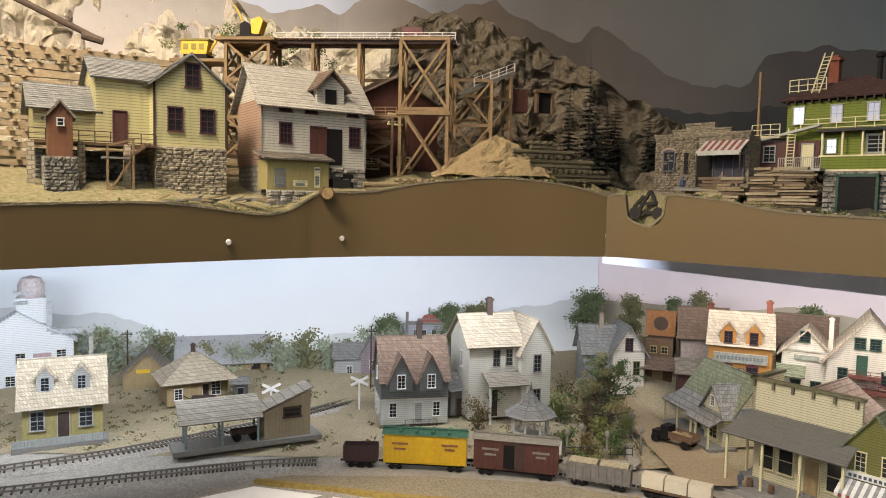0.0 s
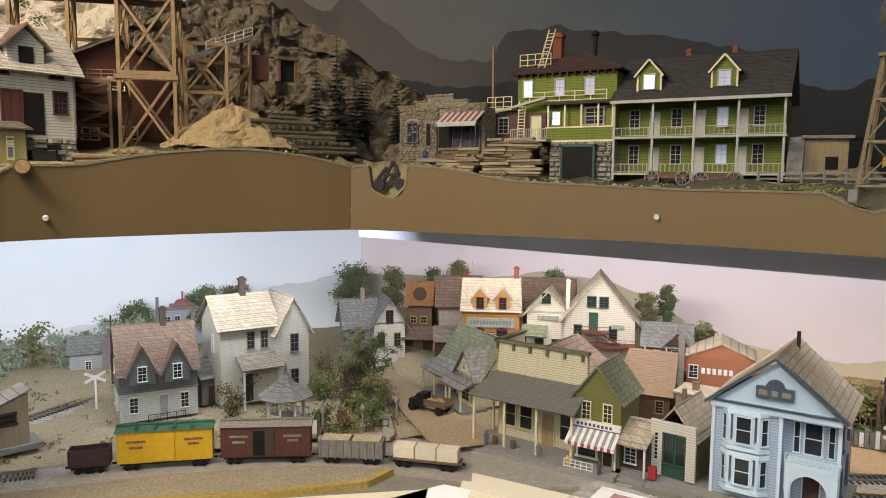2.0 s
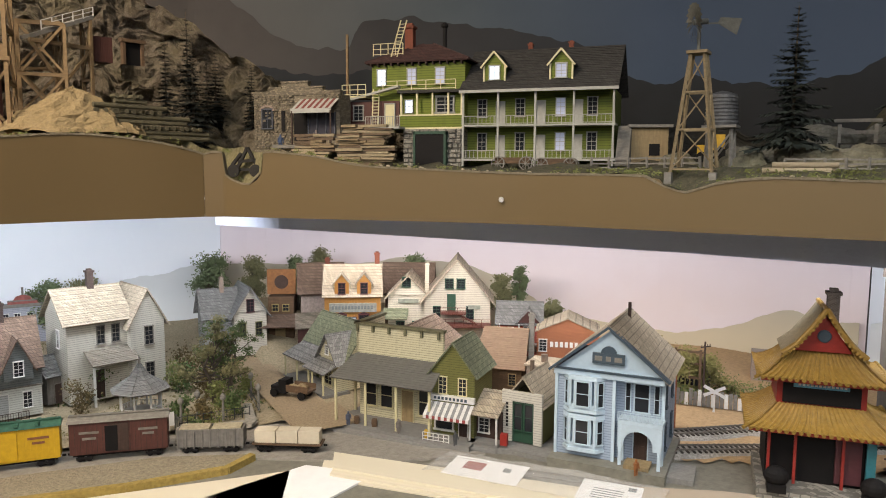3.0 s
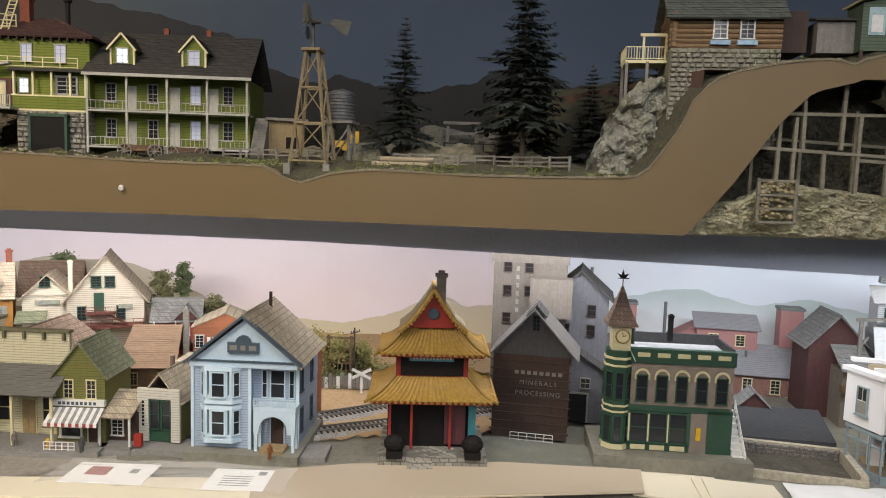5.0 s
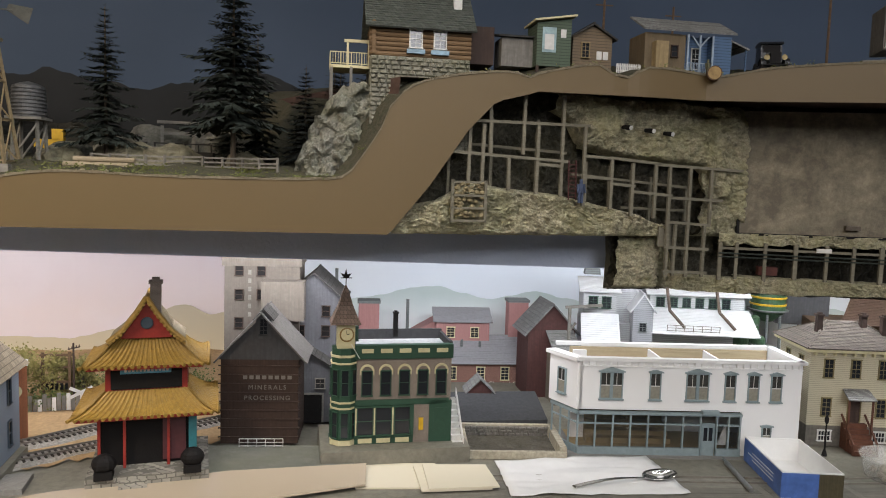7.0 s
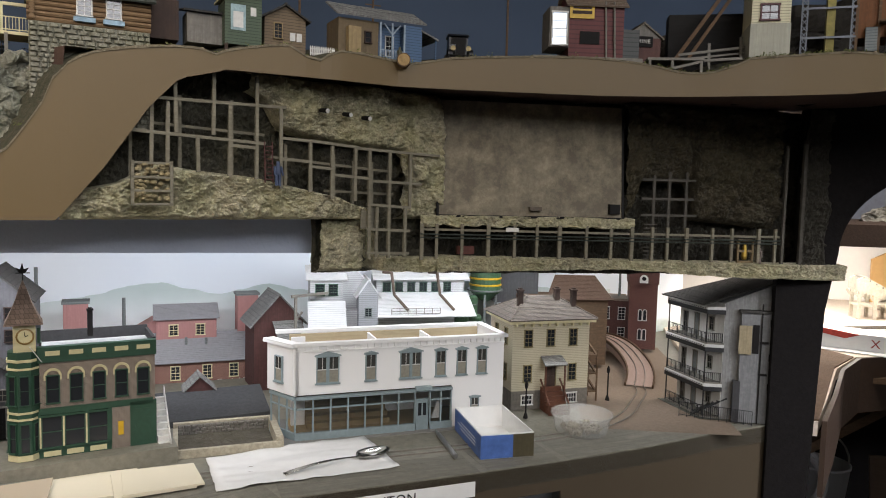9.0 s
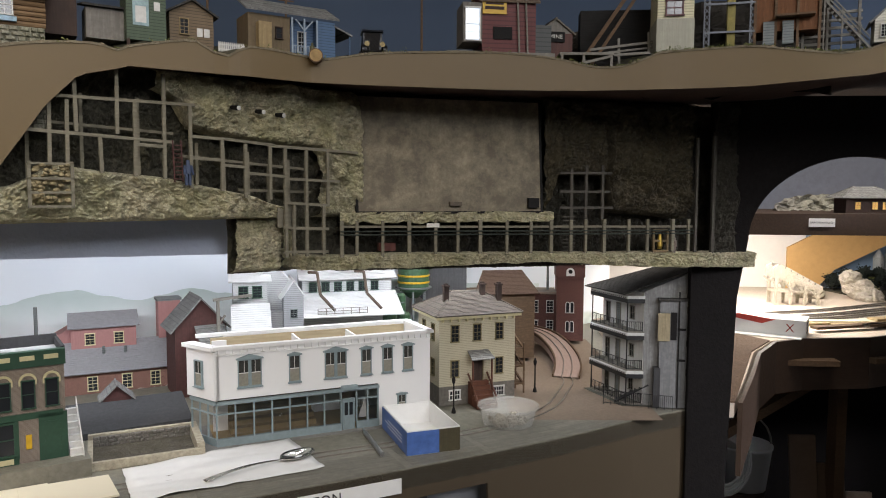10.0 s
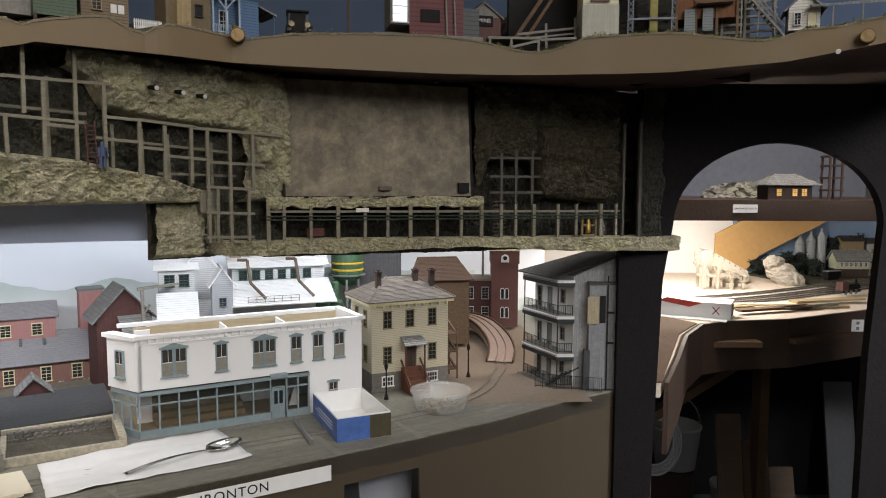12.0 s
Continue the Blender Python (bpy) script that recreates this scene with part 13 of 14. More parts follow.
    for a in range(6):
        bm = bmesh.new()
        c, s = 0.032 * math.cos(a * 1.047), 0.032 * math.sin(a * 1.047)
        tube(bm, (c * 1.2, s * 1.2, 0), (c, s, 0.185), 0.003, 0.003, 7)
        part("leg", bm, DARKGREY, t)
    bm = bmesh.new()
    lathe(bm, [(0.047, 0.192), (0.047, 0.195), (0.04, 0.195)], 26)
    part("walkway", bm, DARKGREY, t)
    for x, y, r, h in ((1.985, -0.175, 0.022, 0.165), (1.95, -0.215, 0.016, 0.14), (2.0, -0.205, 0.013, 0.18)):
        t = thing("green_silo", "slim green storage tank with pipes", "tank", pose(x, y, LOW), "green storage tanks")
        bm = bmesh.new()
        lathe(bm, [(r, 0), (r, h), (r * 0.8, h + r * 0.3), (0.002, h + r * 0.45)], 20)
        part("tank", bm, GT, t)
        bm = bmesh.new()
        for z in (0.3, 0.6, 0.9):
            lathe(bm, [(r + 0.0004, h * z), (r + 0.0014, h * z + 0.001), (r + 0.0004, h * z + 0.003)], 20)
        part("band", bm, DARKGREY, t)
    m, w = frontage((2.06, -0.33), (2.10, -0.555), 1.03)
    t = thing("brown_roofed_mill", "dark brown mill with ribbed metal roofs", "mill", m)
    body(t, 0, w, 0, 0.12, 0, 0.175, BROWNWOOD)
    bm = bmesh.new()
    slope(bm, (0.06, -0.012, 0.172), (w + 0.01, -0.012, 0.172), (w - 0.02, 0.06, 0.228), (0.10, 0.06, 0.228), 4)
    part("roof", bm, mat("brown_ribbed_roof", (0.14, 0.085, 0.06), 0.6, "woodz", 0.6, 0.6), t)
    body(t, -0.06, 0.06, 0.08, 0.2, 0.15, 0.26, mat("dark_slate_shed", (0.14, 0.14, 0.15), 0.7, "woodz"), "upper_shed")
    m, w = frontage((2.36, -0.598), (2.345, -0.765), 1.03)
    t = thing("red_brick_tower", "dark red brick clock tower and factory", "factory", m)
    RB = mat("deep_red_brick", (0.15, 0.062, 0.05), 0.85, "brick", 1, 0.8, 0.4)
    body(t, 0.053, 0.132, -0.03, 0.05, 0, 0.198, RB, "tower")
    body(t, 0.050, 0.135, -0.033, 0.053, 0.190, 0.228, RB, "tower_head")
    body(t, 0.048, 0.137, -0.035, 0.055, 0.228, 0.232, CREAMTRIM, "tower_cap")

    def arched(name, x, z, w, h, y, material):
        bm = bmesh.new()
        prism(bm, [(x - w / 2, z), (x + w / 2, z)] + [(x + w / 2 * math.cos(a * 0.3142), z + h - w / 2 + w / 2 * math.sin(a * 0.3142)) for a in range(11)], y, y + 0.002)
        part(name, bm, material, t)

    arched("louvre_frame", 0.092, 0.194, 0.024, 0.024, -0.035, WHITE)
    bm = bmesh.new()
    lathe(bm, [(0.0004, 0), (0.006, 0), (0.006, 0.002), (0.0004, 0.002)], 18)
    part("round_vent", bm, BLACK, t, "", pose(0.092, -0.0348, 0.207, 90))
    for z in (0.026, 0.083):
        for x in (0.0855, 0.0985):
            arched("window_frame", x, z, 0.0125, 0.034, -0.0315, WHITE)
            arched("arched_pane", x, z + 0.002, 0.0085, 0.030, -0.0325, DARKPANE)
    body(t, -0.12, 0.053, 0.0, 0.1, 0, 0.135, RB, "factory_wing")
    for x in (-0.1, -0.055, -0.01, 0.035):
        for z in (0.02, 0.08):
            window(t, x, 0, z, 0.018, 0.034)
    body(t, -0.125, 0.053, -0.006, 0.1, 0.135, 0.142, TANBRICK, "cornice")
    rod("stack", t, DARKGREY, (0.03, 0.05, 0.14), (0.03, 0.05, 0.24), 0.004, 0.003, 8)
    b = thing("street_bridge", "grey railway bridge curving past the brick factory", "bridge", pose(1.93, -0.565, LOW))
    bm = bmesh.new()
    L2 = smooth_line([(-0.005, -0.046, -0.007), (0.07, -0.064, 0.004), (0.16, -0.069, 0.015), (0.27, -0.057, 0.027), (0.345, -0.03, 0.036), (0.392, 0.02, 0.04), (0.395, 0.10, 0.042)], 0.012)
    rows = []
    for i, p in enumerate(L2):
        a, c = L2[max(0, i - 1)], L2[min(len(L2) - 1, i + 1)]
        d = Vector((c[0] - a[0], c[1] - a[1])).normalized()
        n = Vector((-d.y, d.x)) * 0.032
        zz = p[2]
        rows.append([bm.verts.new((p[0] + n.x, p[1] + n.y, zz)), bm.verts.new((p[0] - n.x, p[1] - n.y, zz)), bm.verts.new((p[0] - n.x, p[1] - n.y, zz - 0.02)), bm.verts.new((p[0] + n.x, p[1] + n.y, zz - 0.02))])
    for a, c in zip(rows, rows[1:]):
        for k in range(4):
            bm.faces.new((a[k], c[k], c[(k + 1) % 4], a[(k + 1) % 4]))
    for k in (0, 1):
        side = bmesh.new()
        for a, c in zip(rows, rows[1:]):
            beam(side, a[k].co + Vector((0, 0, 0.001)), c[k].co + Vector((0, 0, 0.001)), 0.004, 0.008)
        part("edge_beam", side, BROWNWOOD, b)
    part("deck", bm, mat("pink_grey_planks", (0.46, 0.33, 0.28), 0.8, "wood", 1, 0.7), b)
    bm = bmesh.new()
    for s in (-0.0105, 0.0105):
        prev = None
        for i, p in enumerate(L2):
            a, c = L2[max(0, i - 1)], L2[min(len(L2) - 1, i + 1)]
            d = Vector((c[0] - a[0], c[1] - a[1])).normalized()
            q = Vector((p[0] - d.y * s, p[1] + d.x * s, p[2] + 0.0018))
            if prev is not None:
                beam(bm, prev, q, 0.0012, 0.003)
            prev = q
    part("rail", bm, RAIL, b)
    track("street_track", "bright street rails curving down from the bridge", [(1.925, -0.611), (1.872, -0.608), (1.783, -0.579), (1.703, -0.55), (1.639, -0.511), (1.58, -0.455)], 1.0195, ties=False)
    for x, y in ((1.64, -0.335), (1.80, -0.52)):
        l = thing("street_lamp", "dark slender street lamp", "street lamp", pose(x, y, 1.02), "street lamps")
        bm = bmesh.new()
        lathe(bm, [(0.005, 0), (0.004, 0.006), (0.0018, 0.012), (0.0015, 0.06), (0.0035, 0.064), (0.004, 0.07), (0.001, 0.078)], 10)
        part("post", bm, BLACK, l)


def desert_yard():
    rnd = random.Random(3)
    crossing_sign(1.165, 1.0, 1.03, -50, 0.045)
    crossing_sign(-0.215, 1.70, 1.03, 10, 0.07)
    crossing_sign(-0.41, 1.66, 1.03, 10, 0.06)
    for x, y, h in ((-0.20, 1.85, 0.17), (-0.83, 1.9, 0.14), (1.19, 1.05, 0.13), (1.02, 1.12, 0.12)):
        telegraph(x, y, 1.03, h)
    g = thing("timber_gantry", "weathered timber gantry in the desert yard", "gantry", pose(1.16, 1.10, 1.03, 0, 0, -55))
    bm = bmesh.new()
    for x in (0, 0.05):
        beam(bm, (x, 0, 0), (x, 0, 0.11), 0.005)
    for z in (0.05, 0.08, 0.105):
        beam(bm, (-0.005, 0, z), (0.055, 0, z), 0.004)
    part("frame", bm, BROWNWOOD, g)
    for i in range(5):
        rod("insulator", g, BLACK, (0.008 + i * 0.009, -0.002, 0.035), (0.008 + i * 0.009, -0.002, 0.047), 0.003, 0.003, 8)
    m, w = frontage((0.995, 0.992), (1.026, 0.968), 1.03)
    t = thing("brick_kiosk", "small orange brick kiosk with a round emblem", "shed", m)
    body(t, -0.002, w + 0.002, -0.002, 0.03, 0.13, 0.135, WHITE, "coping")
    body(t, 0, w, 0, 0.028, 0, 0.13, mat("orange_brick", (0.45, 0.17, 0.08), 0.85, "brick", 1, 0.75, 0.4))
    bm = bmesh.new()
    lathe(bm, [(0.0004, 0), (0.012, 0), (0.012, 0.001)], 16)
    part("emblem", bm, CREAMTRIM, t, "", pose(w * 0.5, 0.0, 0.085, 90))
    m, w = frontage((1.40, 1.10), (1.46, 1.03), 1.03)
    t = thing("desert_shed", "tan shed with dark windows at the desert edge", "shed", m)
    body(t, 0, w, 0, 0.05, 0, 0.07, TANBRICK)
    window(t, 0.03, 0, 0.02, 0.014, 0.026, 0, BROWNWOOD)
    f = thing("broken_fence", "patched grey board fence across the desert yard", "fence", pose(1.10, 1.12, 1.03, 0, 0, -50))
    for i in range(26):
        body(f, i * 0.0085, i * 0.0085 + 0.0072, 0, 0.0015, 0, 0.03 + rnd.uniform(-0.006, 0.006), GREYWOODZ if i % 3 else WHITE, "board")
    for i in range(34):
        bm = bmesh.new()
        clump_leaves(bm, (0, 0, 0.016), rnd.uniform(0.016, 0.04), 130, 0.0028, rnd)
        f2 = rnd.random()
        solid("desert_shrub", "dry yellow-green desert shrub", "shrub", bm, LEAFLIGHT if i % 3 else LEAF, pose(1.1 + 0.32 * f2 + rnd.uniform(-0.03, 0.05), 1.14 - 0.26 * f2 + rnd.uniform(-0.03, 0.1), 1.03), "desert shrubs")
    YB = mat("dry_yellow_foliage", (0.34, 0.31, 0.10), 0.9, "grain", 1, 0.5, 0.3)
    for i, (x, y, h, r) in enumerate(((1.09, 1.17, 0.10, 0.035), (1.135, 1.14, 0.12, 0.045), (1.18, 1.10, 0.11, 0.035), (1.23, 1.07, 0.09, 0.03), (1.04, 1.20, 0.08, 0.03))):
        leafy_tree("desert_tree", "bushy dry yellow-green tree in the desert yard", x, y, 1.03, h, r, 80 + i, YB, 0.003, 0.12, 30)
    w2 = thing("ranch_rail", "low white rail fence by the warehouse", "fence", pose(1.155, 0.612, 1.033, 0, 0, -62))
    railing(w2, (0, 0, 0), (0.075, 0, 0), 0.014, 5, WHITE, balusters=False)
    bm = bmesh.new()
    slab(bm, [(0.90, 0.70), (1.10, 0.46), (1.19, 0.40), (1.25, 0.47), (1.16, 0.66), (1.0, 0.74)], 1.0188, 1.0275)
    solid("rock_pavement", "grey-green rock paving before the pagoda", "pavement", bm, mat("grey_green_rock_paving", (0.24, 0.24, 0.2), 0.9, "rock", 1, 0.6, 0.6), kind="structure")
    bm = bmesh.new()
    slab(bm, [(0.45, 1.285), (0.585, 1.115), (0.70, 1.03), (0.745, 0.955), (0.88, 0.79), (0.93, 0.83), (0.8, 1.0), (0.66, 1.18), (0.52, 1.35)], 1.0188, 1.0275)
    solid("boardwalk", "grey plank pavement before the shops", "pavement", bm, PLANKS, kind="structure")


def back_trees():
    """Bushy trees in front of the painted hills."""
    OLIVELEAF = mat("dusty_olive_foliage", (0.27, 0.27, 0.13), 0.9, "grain", 1, 0.5, 0.3)
    HAZE = mat("hazy_green_foliage", (0.42, 0.47, 0.34), 0.95, "grain", 1, 0.6, 0.3)
    rnd = random.Random(10)
    spots = [(0.399, 2.105, 1.278, 0.049), (0.514, 2.05, 1.272, 0.032), (0.63, 2.02, 1.274, 0.026), (0.692, 2.0, 1.293, 0.038), (0.917, 1.85, 1.281, 0.03), (1.048, 1.603, 1.248, 0.026),
             (1.117, 1.615, 1.265, 0.021), (1.094, 1.445, 1.195, 0.027), (-0.004, 2.14, 1.222, 0.039), (0.096, 2.14, 1.223, 0.046), (-0.175, 2.14, 1.174, 0.046), (0.03, 2.13, 1.19, 0.04)]
    for i, (x, y, top, r) in enumerate(spots):
        leafy_tree("backdrop_tree", "dull green clumpy tree near the painted sky", x, y, 1.05, top - 1.05, r, 20 + i, (mat("soft_green_foliage", (0.21, 0.27, 0.13), 0.9, "grain", 1, 0.5, 0.3), OLIVELEAF)[i % 2], 0.0034, 0.42 if i < 8 else 0.2, 46)
    for i in range(26):
        x = -1.15 + 1.1 * i / 26 + rnd.uniform(-0.02, 0.02)
        y = 2.0 + 0.12 * (x + 0.6) + rnd.uniform(-0.04, 0.03)
        bm = bmesh.new()
        h = rnd.uniform(0.05, 0.11)
        for k in range(5):
            clump_leaves(bm, (rnd.uniform(-0.022, 0.022), rnd.uniform(-0.01, 0.01), h * (0.15 + 0.2 * k)), 0.026, 120, 0.0046, rnd)
        solid("hedge_bush", "bushy green hedge tree below the hills", "bush", bm, HAZE if i % 3 else OLIVELEAF, pose(x, y, 1.045), "hedge bushes")


def street_folk():
    for i, (x, y, z, c) in enumerate(((0.49, 1.262, 1.033, (0.12, 0.14, 0.2)), (0.555, 1.18, 1.033, (0.25, 0.22, 0.2)), (0.805, 0.838, 1.034, (0.42, 0.16, 0.05)), (0.205, 1.40, 1.03, (0.2, 0.2, 0.16)), (0.62, 1.085, 1.03, (0.12, 0.12, 0.12)))):
        figure(x, y, z, "small painted figurine standing on the street", mat("street_figure_paint_" + "abcde"[i], c, 0.7, "grain"), 0.026)
    bm = bmesh.new()
    lathe(bm, [(0.003, 0), (0.0035, 0.002), (0.0026, 0.004), (0.0028, 0.014), (0.004, 0.016), (0.001, 0.02)], 10)
    solid("fire_hydrant", "yellow fire hydrant at the kerb", "hydrant", bm, YELPAINT, pose(0.588, 1.135, LOW))
    for x, y in ((0.507, 1.262), (0.53, 1.232)):
        bm = bmesh.new()
        lathe(bm, [(0.005, 0), (0.0058, 0.007), (0.005, 0.014)], 12)
        solid("barrel", "brown wooden barrel on the porch", "barrel", bm, BROWNWOOD, pose(x, y, LOW + 0.003), "barrels")
    bm = bmesh.new()
    box(bm, -0.006, 0.006, -0.005, 0.005, 0, 0.02)
    solid("ice_box", "red and white ice box on the porch", "ice box", bm, REDTRIM, pose(0.695, 1.045, LOW + 0.002, 0, 0, -50))


for build in (delivery_truck, back_row, flats_left, park, backs_right, desert_yard, back_trees, street_folk):
    build()

# ---- the workbench clutter and the room beyond the arch
def clutter():
    t = thing("spoon", "stainless steel soup spoon lying on a paper towel", "spoon", pose(1.271, 0.05, 1.0235, 0, 0, -47))
    bm = bmesh.new()
    L = 0.195
    rows = []
    n = 46
    for i in range(n + 1):
        s = i / n
        x = L * s
        if s < 0.68:
            hw = 0.0048 - 0.0026 * min(1, s / 0.55)
            dish, z = 0.0, 0.002 + 0.007 * math.sin(min(1, s / 0.68) * 3.14) * 0.7
        else:
            f = (s - 0.68) / 0.32
            hw = 0.0195 * math.sqrt(max(0.0, 1 - (2 * f - 1) ** 2)) * (1.08 - 0.16 * f) + 0.0016
            dish, z = 0.007 * math.sin(min(1.0, f) * 3.14), 0.004 + 0.002 * f
        rows.append([bm.verts.new((x, hw * k, z - dish * (1 - abs(k) ** 2))) for k in (-1, -0.75, -0.5, -0.25, 0, 0.25, 0.5, 0.75, 1)])
    for a, b in zip(rows, rows[1:]):
        for k in range(8):
            bm.faces.new((a[k], b[k], b[k + 1], a[k + 1]))
    ob = part("blade", bm, STEEL, t, smooth=True)
    md = ob.modifiers.new("thickness", "SOLIDIFY")
    md.thickness = 0.0014

    def cloth(name, label, corners, z, material, waves=0.004, seed=1, nx=26, ny=18, category="paper"):
        bm = bmesh.new()
        c = [Vector(p) for p in corners]
        g = []
        for i in range(nx + 1):
            r = []
            for j in range(ny + 1):
                u, v = i / nx, j / ny
                p = c[0].lerp(c[1], u).lerp(c[3].lerp(c[2], u), v)
                w = noise.noise(Vector((u * 3 + seed, v * 2.4, seed))) + 0.5 * noise.noise(Vector((u * 9, v * 7, seed + 4)))
                e = Vector((noise.noise(Vector((u * 5, 0, seed))), noise.noise(Vector((0, v * 5, seed))))) * 0.006
                r.append(bm.verts.new((p.x + e.x, p.y + e.y, z + abs(w) * waves)))
            g.append(r)
        for a, b in zip(g, g[1:]):
            for k in range(ny):
                bm.faces.new((a[k], b[k], b[k + 1], a[k + 1]))
        ob = solid(name, label, category, bm, material, smooth=True)
        md = ob.modifiers.new("thickness", "SOLIDIFY")
        md.thickness = 0.0008
        return ob

    cloth("paper_towel", "white folded paper towel lying on the bench", [(1.205, 0.133), (1.33, 0.203), (1.478, -0.035), (1.342, -0.122)], 1.0212, PAPER, 0.007, 2)
    b = thing("tray_box", "open white box with printed blue sides", "box", pose(1.398, -0.253, 1.0192, 0, 0, -70))
    X, Y, H = 0.096, 0.16, 0.043
    bm = bmesh.new()
    for x0, x1, y0, y1 in ((0, X, 0, 0.002), (0, X, Y - 0.002, Y), (0, 0.002, 0.002, Y - 0.002), (X - 0.002, X, 0.002, Y - 0.002)):
        box(bm, x0, x1, y0, y1, 0, H)
    box(bm, 0.002, X - 0.002, 0.002, Y - 0.002, 0, 0.002)
    part("tray", bm, PAPER, b, "white card tray")
    bm = bmesh.new()
    box(bm, -0.0008, X * 0.6, -0.0008, -0.0001, 0.0005, H - 0.002)
    box(bm, -0.0008, -0.0001, 0, Y, 0.0005, H - 0.002)
    part("print", bm, BLUECARD, b, "printed blue side")
    body(b, X * 0.6, X, -0.0008, -0.0001, 0.0005, H - 0.002, mat("olive_brown_print", (0.12, 0.10, 0.05), 0.6, "woodz"), "end_print")
    bm = bmesh.new()
    for i in range(3):
        box(bm, -0.0012, -0.0008, 0.03, 0.12 + 0.02 * (i % 2), 0.014 + i * 0.006, 0.0155 + i * 0.006)
    part("print_line", bm, PAPER, b)
    for x, y, k in ((0.055, 0.03, 1.5), (0.025, 0.04, 0.6), (0.04, 0.05, 0.5), (0.07, 0.05, 0.8)):
        bm = bmesh.new()
        lathe(bm, [(0.007 * k, 0), (0.009 * k, 0.004 * k), (0.006 * k, 0.008 * k), (0.001, 0.009 * k)], 10)
        solid("model_part", "small black metal part in a box", "model part", bm, BLACK, b.matrix_world @ pose(x, y, 0.0024), "small parts")
    t = thing("plastic_tub", "shallow translucent round plastic tub", "tub", pose(1.575, -0.44, 1.0196))
    bm = bmesh.new()
    lathe(bm, [(0.046, 0.0), (0.049, 0.002), (0.056, 0.033), (0.0595, 0.035), (0.0595, 0.038), (0.0565, 0.038), (0.0545, 0.034), (0.0475, 0.004), (0.03, 0.0032)], 40)
    g = glass_mat("milky_plastic", (0.62, 0.61, 0.57), 0.3, 0.3)
    part("tub", bm, g, t, smooth=True)
    bm = bmesh.new()
    r4 = random.Random(3)
    for _ in range(60):
        m = bmesh.ops.create_icosphere(bm, subdivisions=1, radius=r4.uniform(0.003, 0.006))
        a, rr = r4.uniform(0, 6.28), 0.04 * math.sqrt(r4.random())
        for v in m["verts"]:
            v.co += Vector((rr * math.cos(a), rr * math.sin(a), 0.006 + r4.uniform(0, 0.005)))
    part("contents", bm, mat("pale_plaster_crumbs", (0.52, 0.47, 0.38), 0.9, "grain"), t)
    bm = bmesh.new()
    tube(bm, (-0.075, 0, 0.0042), (0.045, 0, 0.0042), 0.0042, 0.0042, 12)
    t = thing("hobby_knife", "slim grey metal hobby knife handle", "knife", pose(1.465, -0.185, 1.0192, 0, 0, 20))
    part("handle", bm, mat("grey_knurled_metal", (0.62, 0.62, 0.62), 0.28, "grain", 2, 0.7, 0.3, 0.9), t)
    rod("collar", t, STEEL, (0.045, 0, 0.0042), (0.064, 0, 0.0042), 0.0036, 0.002, 12)
    boards = [([(0.41, 1.165), (0.375, 1.09), (0.98, 0.42), (1.03, 0.47)], 1.0190, CARD, "long cream card sheet under the others"),
              ([(0.435, 1.15), (0.39, 1.085), (0.80, 0.62), (0.87, 0.67)], 1.0225, CARD, "long cream card sheet lying askew"),
              ([(0.425, 1.16), (0.40, 1.10), (0.70, 0.745), (0.76, 0.80)], 1.0260, CARD, "cream card sheet on top of a stack"),
              ([(0.70, 0.745), (0.765, 0.83), (0.89, 0.743), (1.07, 0.566), (1.20, 0.385), (1.125, 0.345)], 1.0262, CARDBROWN, "long tan board in shiny clear wrap"),
              ([(0.46, 1.06), (0.34, 1.0), (0.20, 1.10), (0.37, 1.145)], 1.0192, PAPER, "white card sheet near the verge"),
              ([(-0.62, 1.12), (-0.474, 1.234), (-0.352, 1.262), (-0.25, 1.236), (-0.1, 1.20), (0.1, 1.172), (0.34, 1.135), (0.30, 1.04), (-0.5, 1.04)], 1.0192, CARD, "broad cream board along the bench edge"),
              ([(-0.44, 1.20), (-0.352, 1.256), (-0.12, 1.19), (-0.18, 1.08), (-0.42, 1.08)], 1.0224, PAPER, "white drawing sheet lying on a board"),
              ([(1.12, 0.36), (1.205, 0.41), (1.27, 0.29), (1.185, 0.235)], 1.0192, CARD, "cream card sheet near the spoon"),
              ([(1.15, 0.26), (1.235, 0.315), (1.285, 0.215), (1.21, 0.165)], 1.0226, CARD, "pale card sheet overlapping another"),
              ([(1.155, 0.25), (1.24, 0.30), (1.288, 0.205), (1.215, 0.155)], 1.0258, CARD, "pale card sheet on top of a small stack")]
    for c, z, m, lb in boards:
        bm = bmesh.new()
        slab(bm, c, z, z + 0.003)
        solid("card_sheet", lb, "card sheet", bm, m, None, "card sheets")
    m, w = frontage((0.545, 1.0), (0.735, 0.76), 1.0294)
    t = thing("instruction_sheet", "white instruction sheets with a red logo patch under plastic", "paper", m)
    bm = bmesh.new()
    box(bm, 0.0, 0.125, 0.0, 0.075, 0, 0.0008)
    box(bm, 0.215, w, -0.004, 0.07, 0, 0.0008)
    part("sheet", bm, PAPER, t)
    cs = [tuple((m @ Vector((x, y, 0)))[:2]) for x, y in ((-0.03, -0.006), (w + 0.03, -0.012), (w + 0.035, 0.078), (-0.02, 0.086))]
    cloth("plastic_sleeve", "wrinkled shiny clear plastic sleeve over the papers", cs, 1.0312, glass_mat("clear_crinkled_plastic", (0.92, 0.90, 0.86), 0.05, 0.13), 0.008, 5, 60, 22, "plastic sleeve")
    body(t, 0.025, 0.058, 0.03, 0.06, 0.0008, 0.0012, REDTRIM, "red_patch")
    bm = bmesh.new()
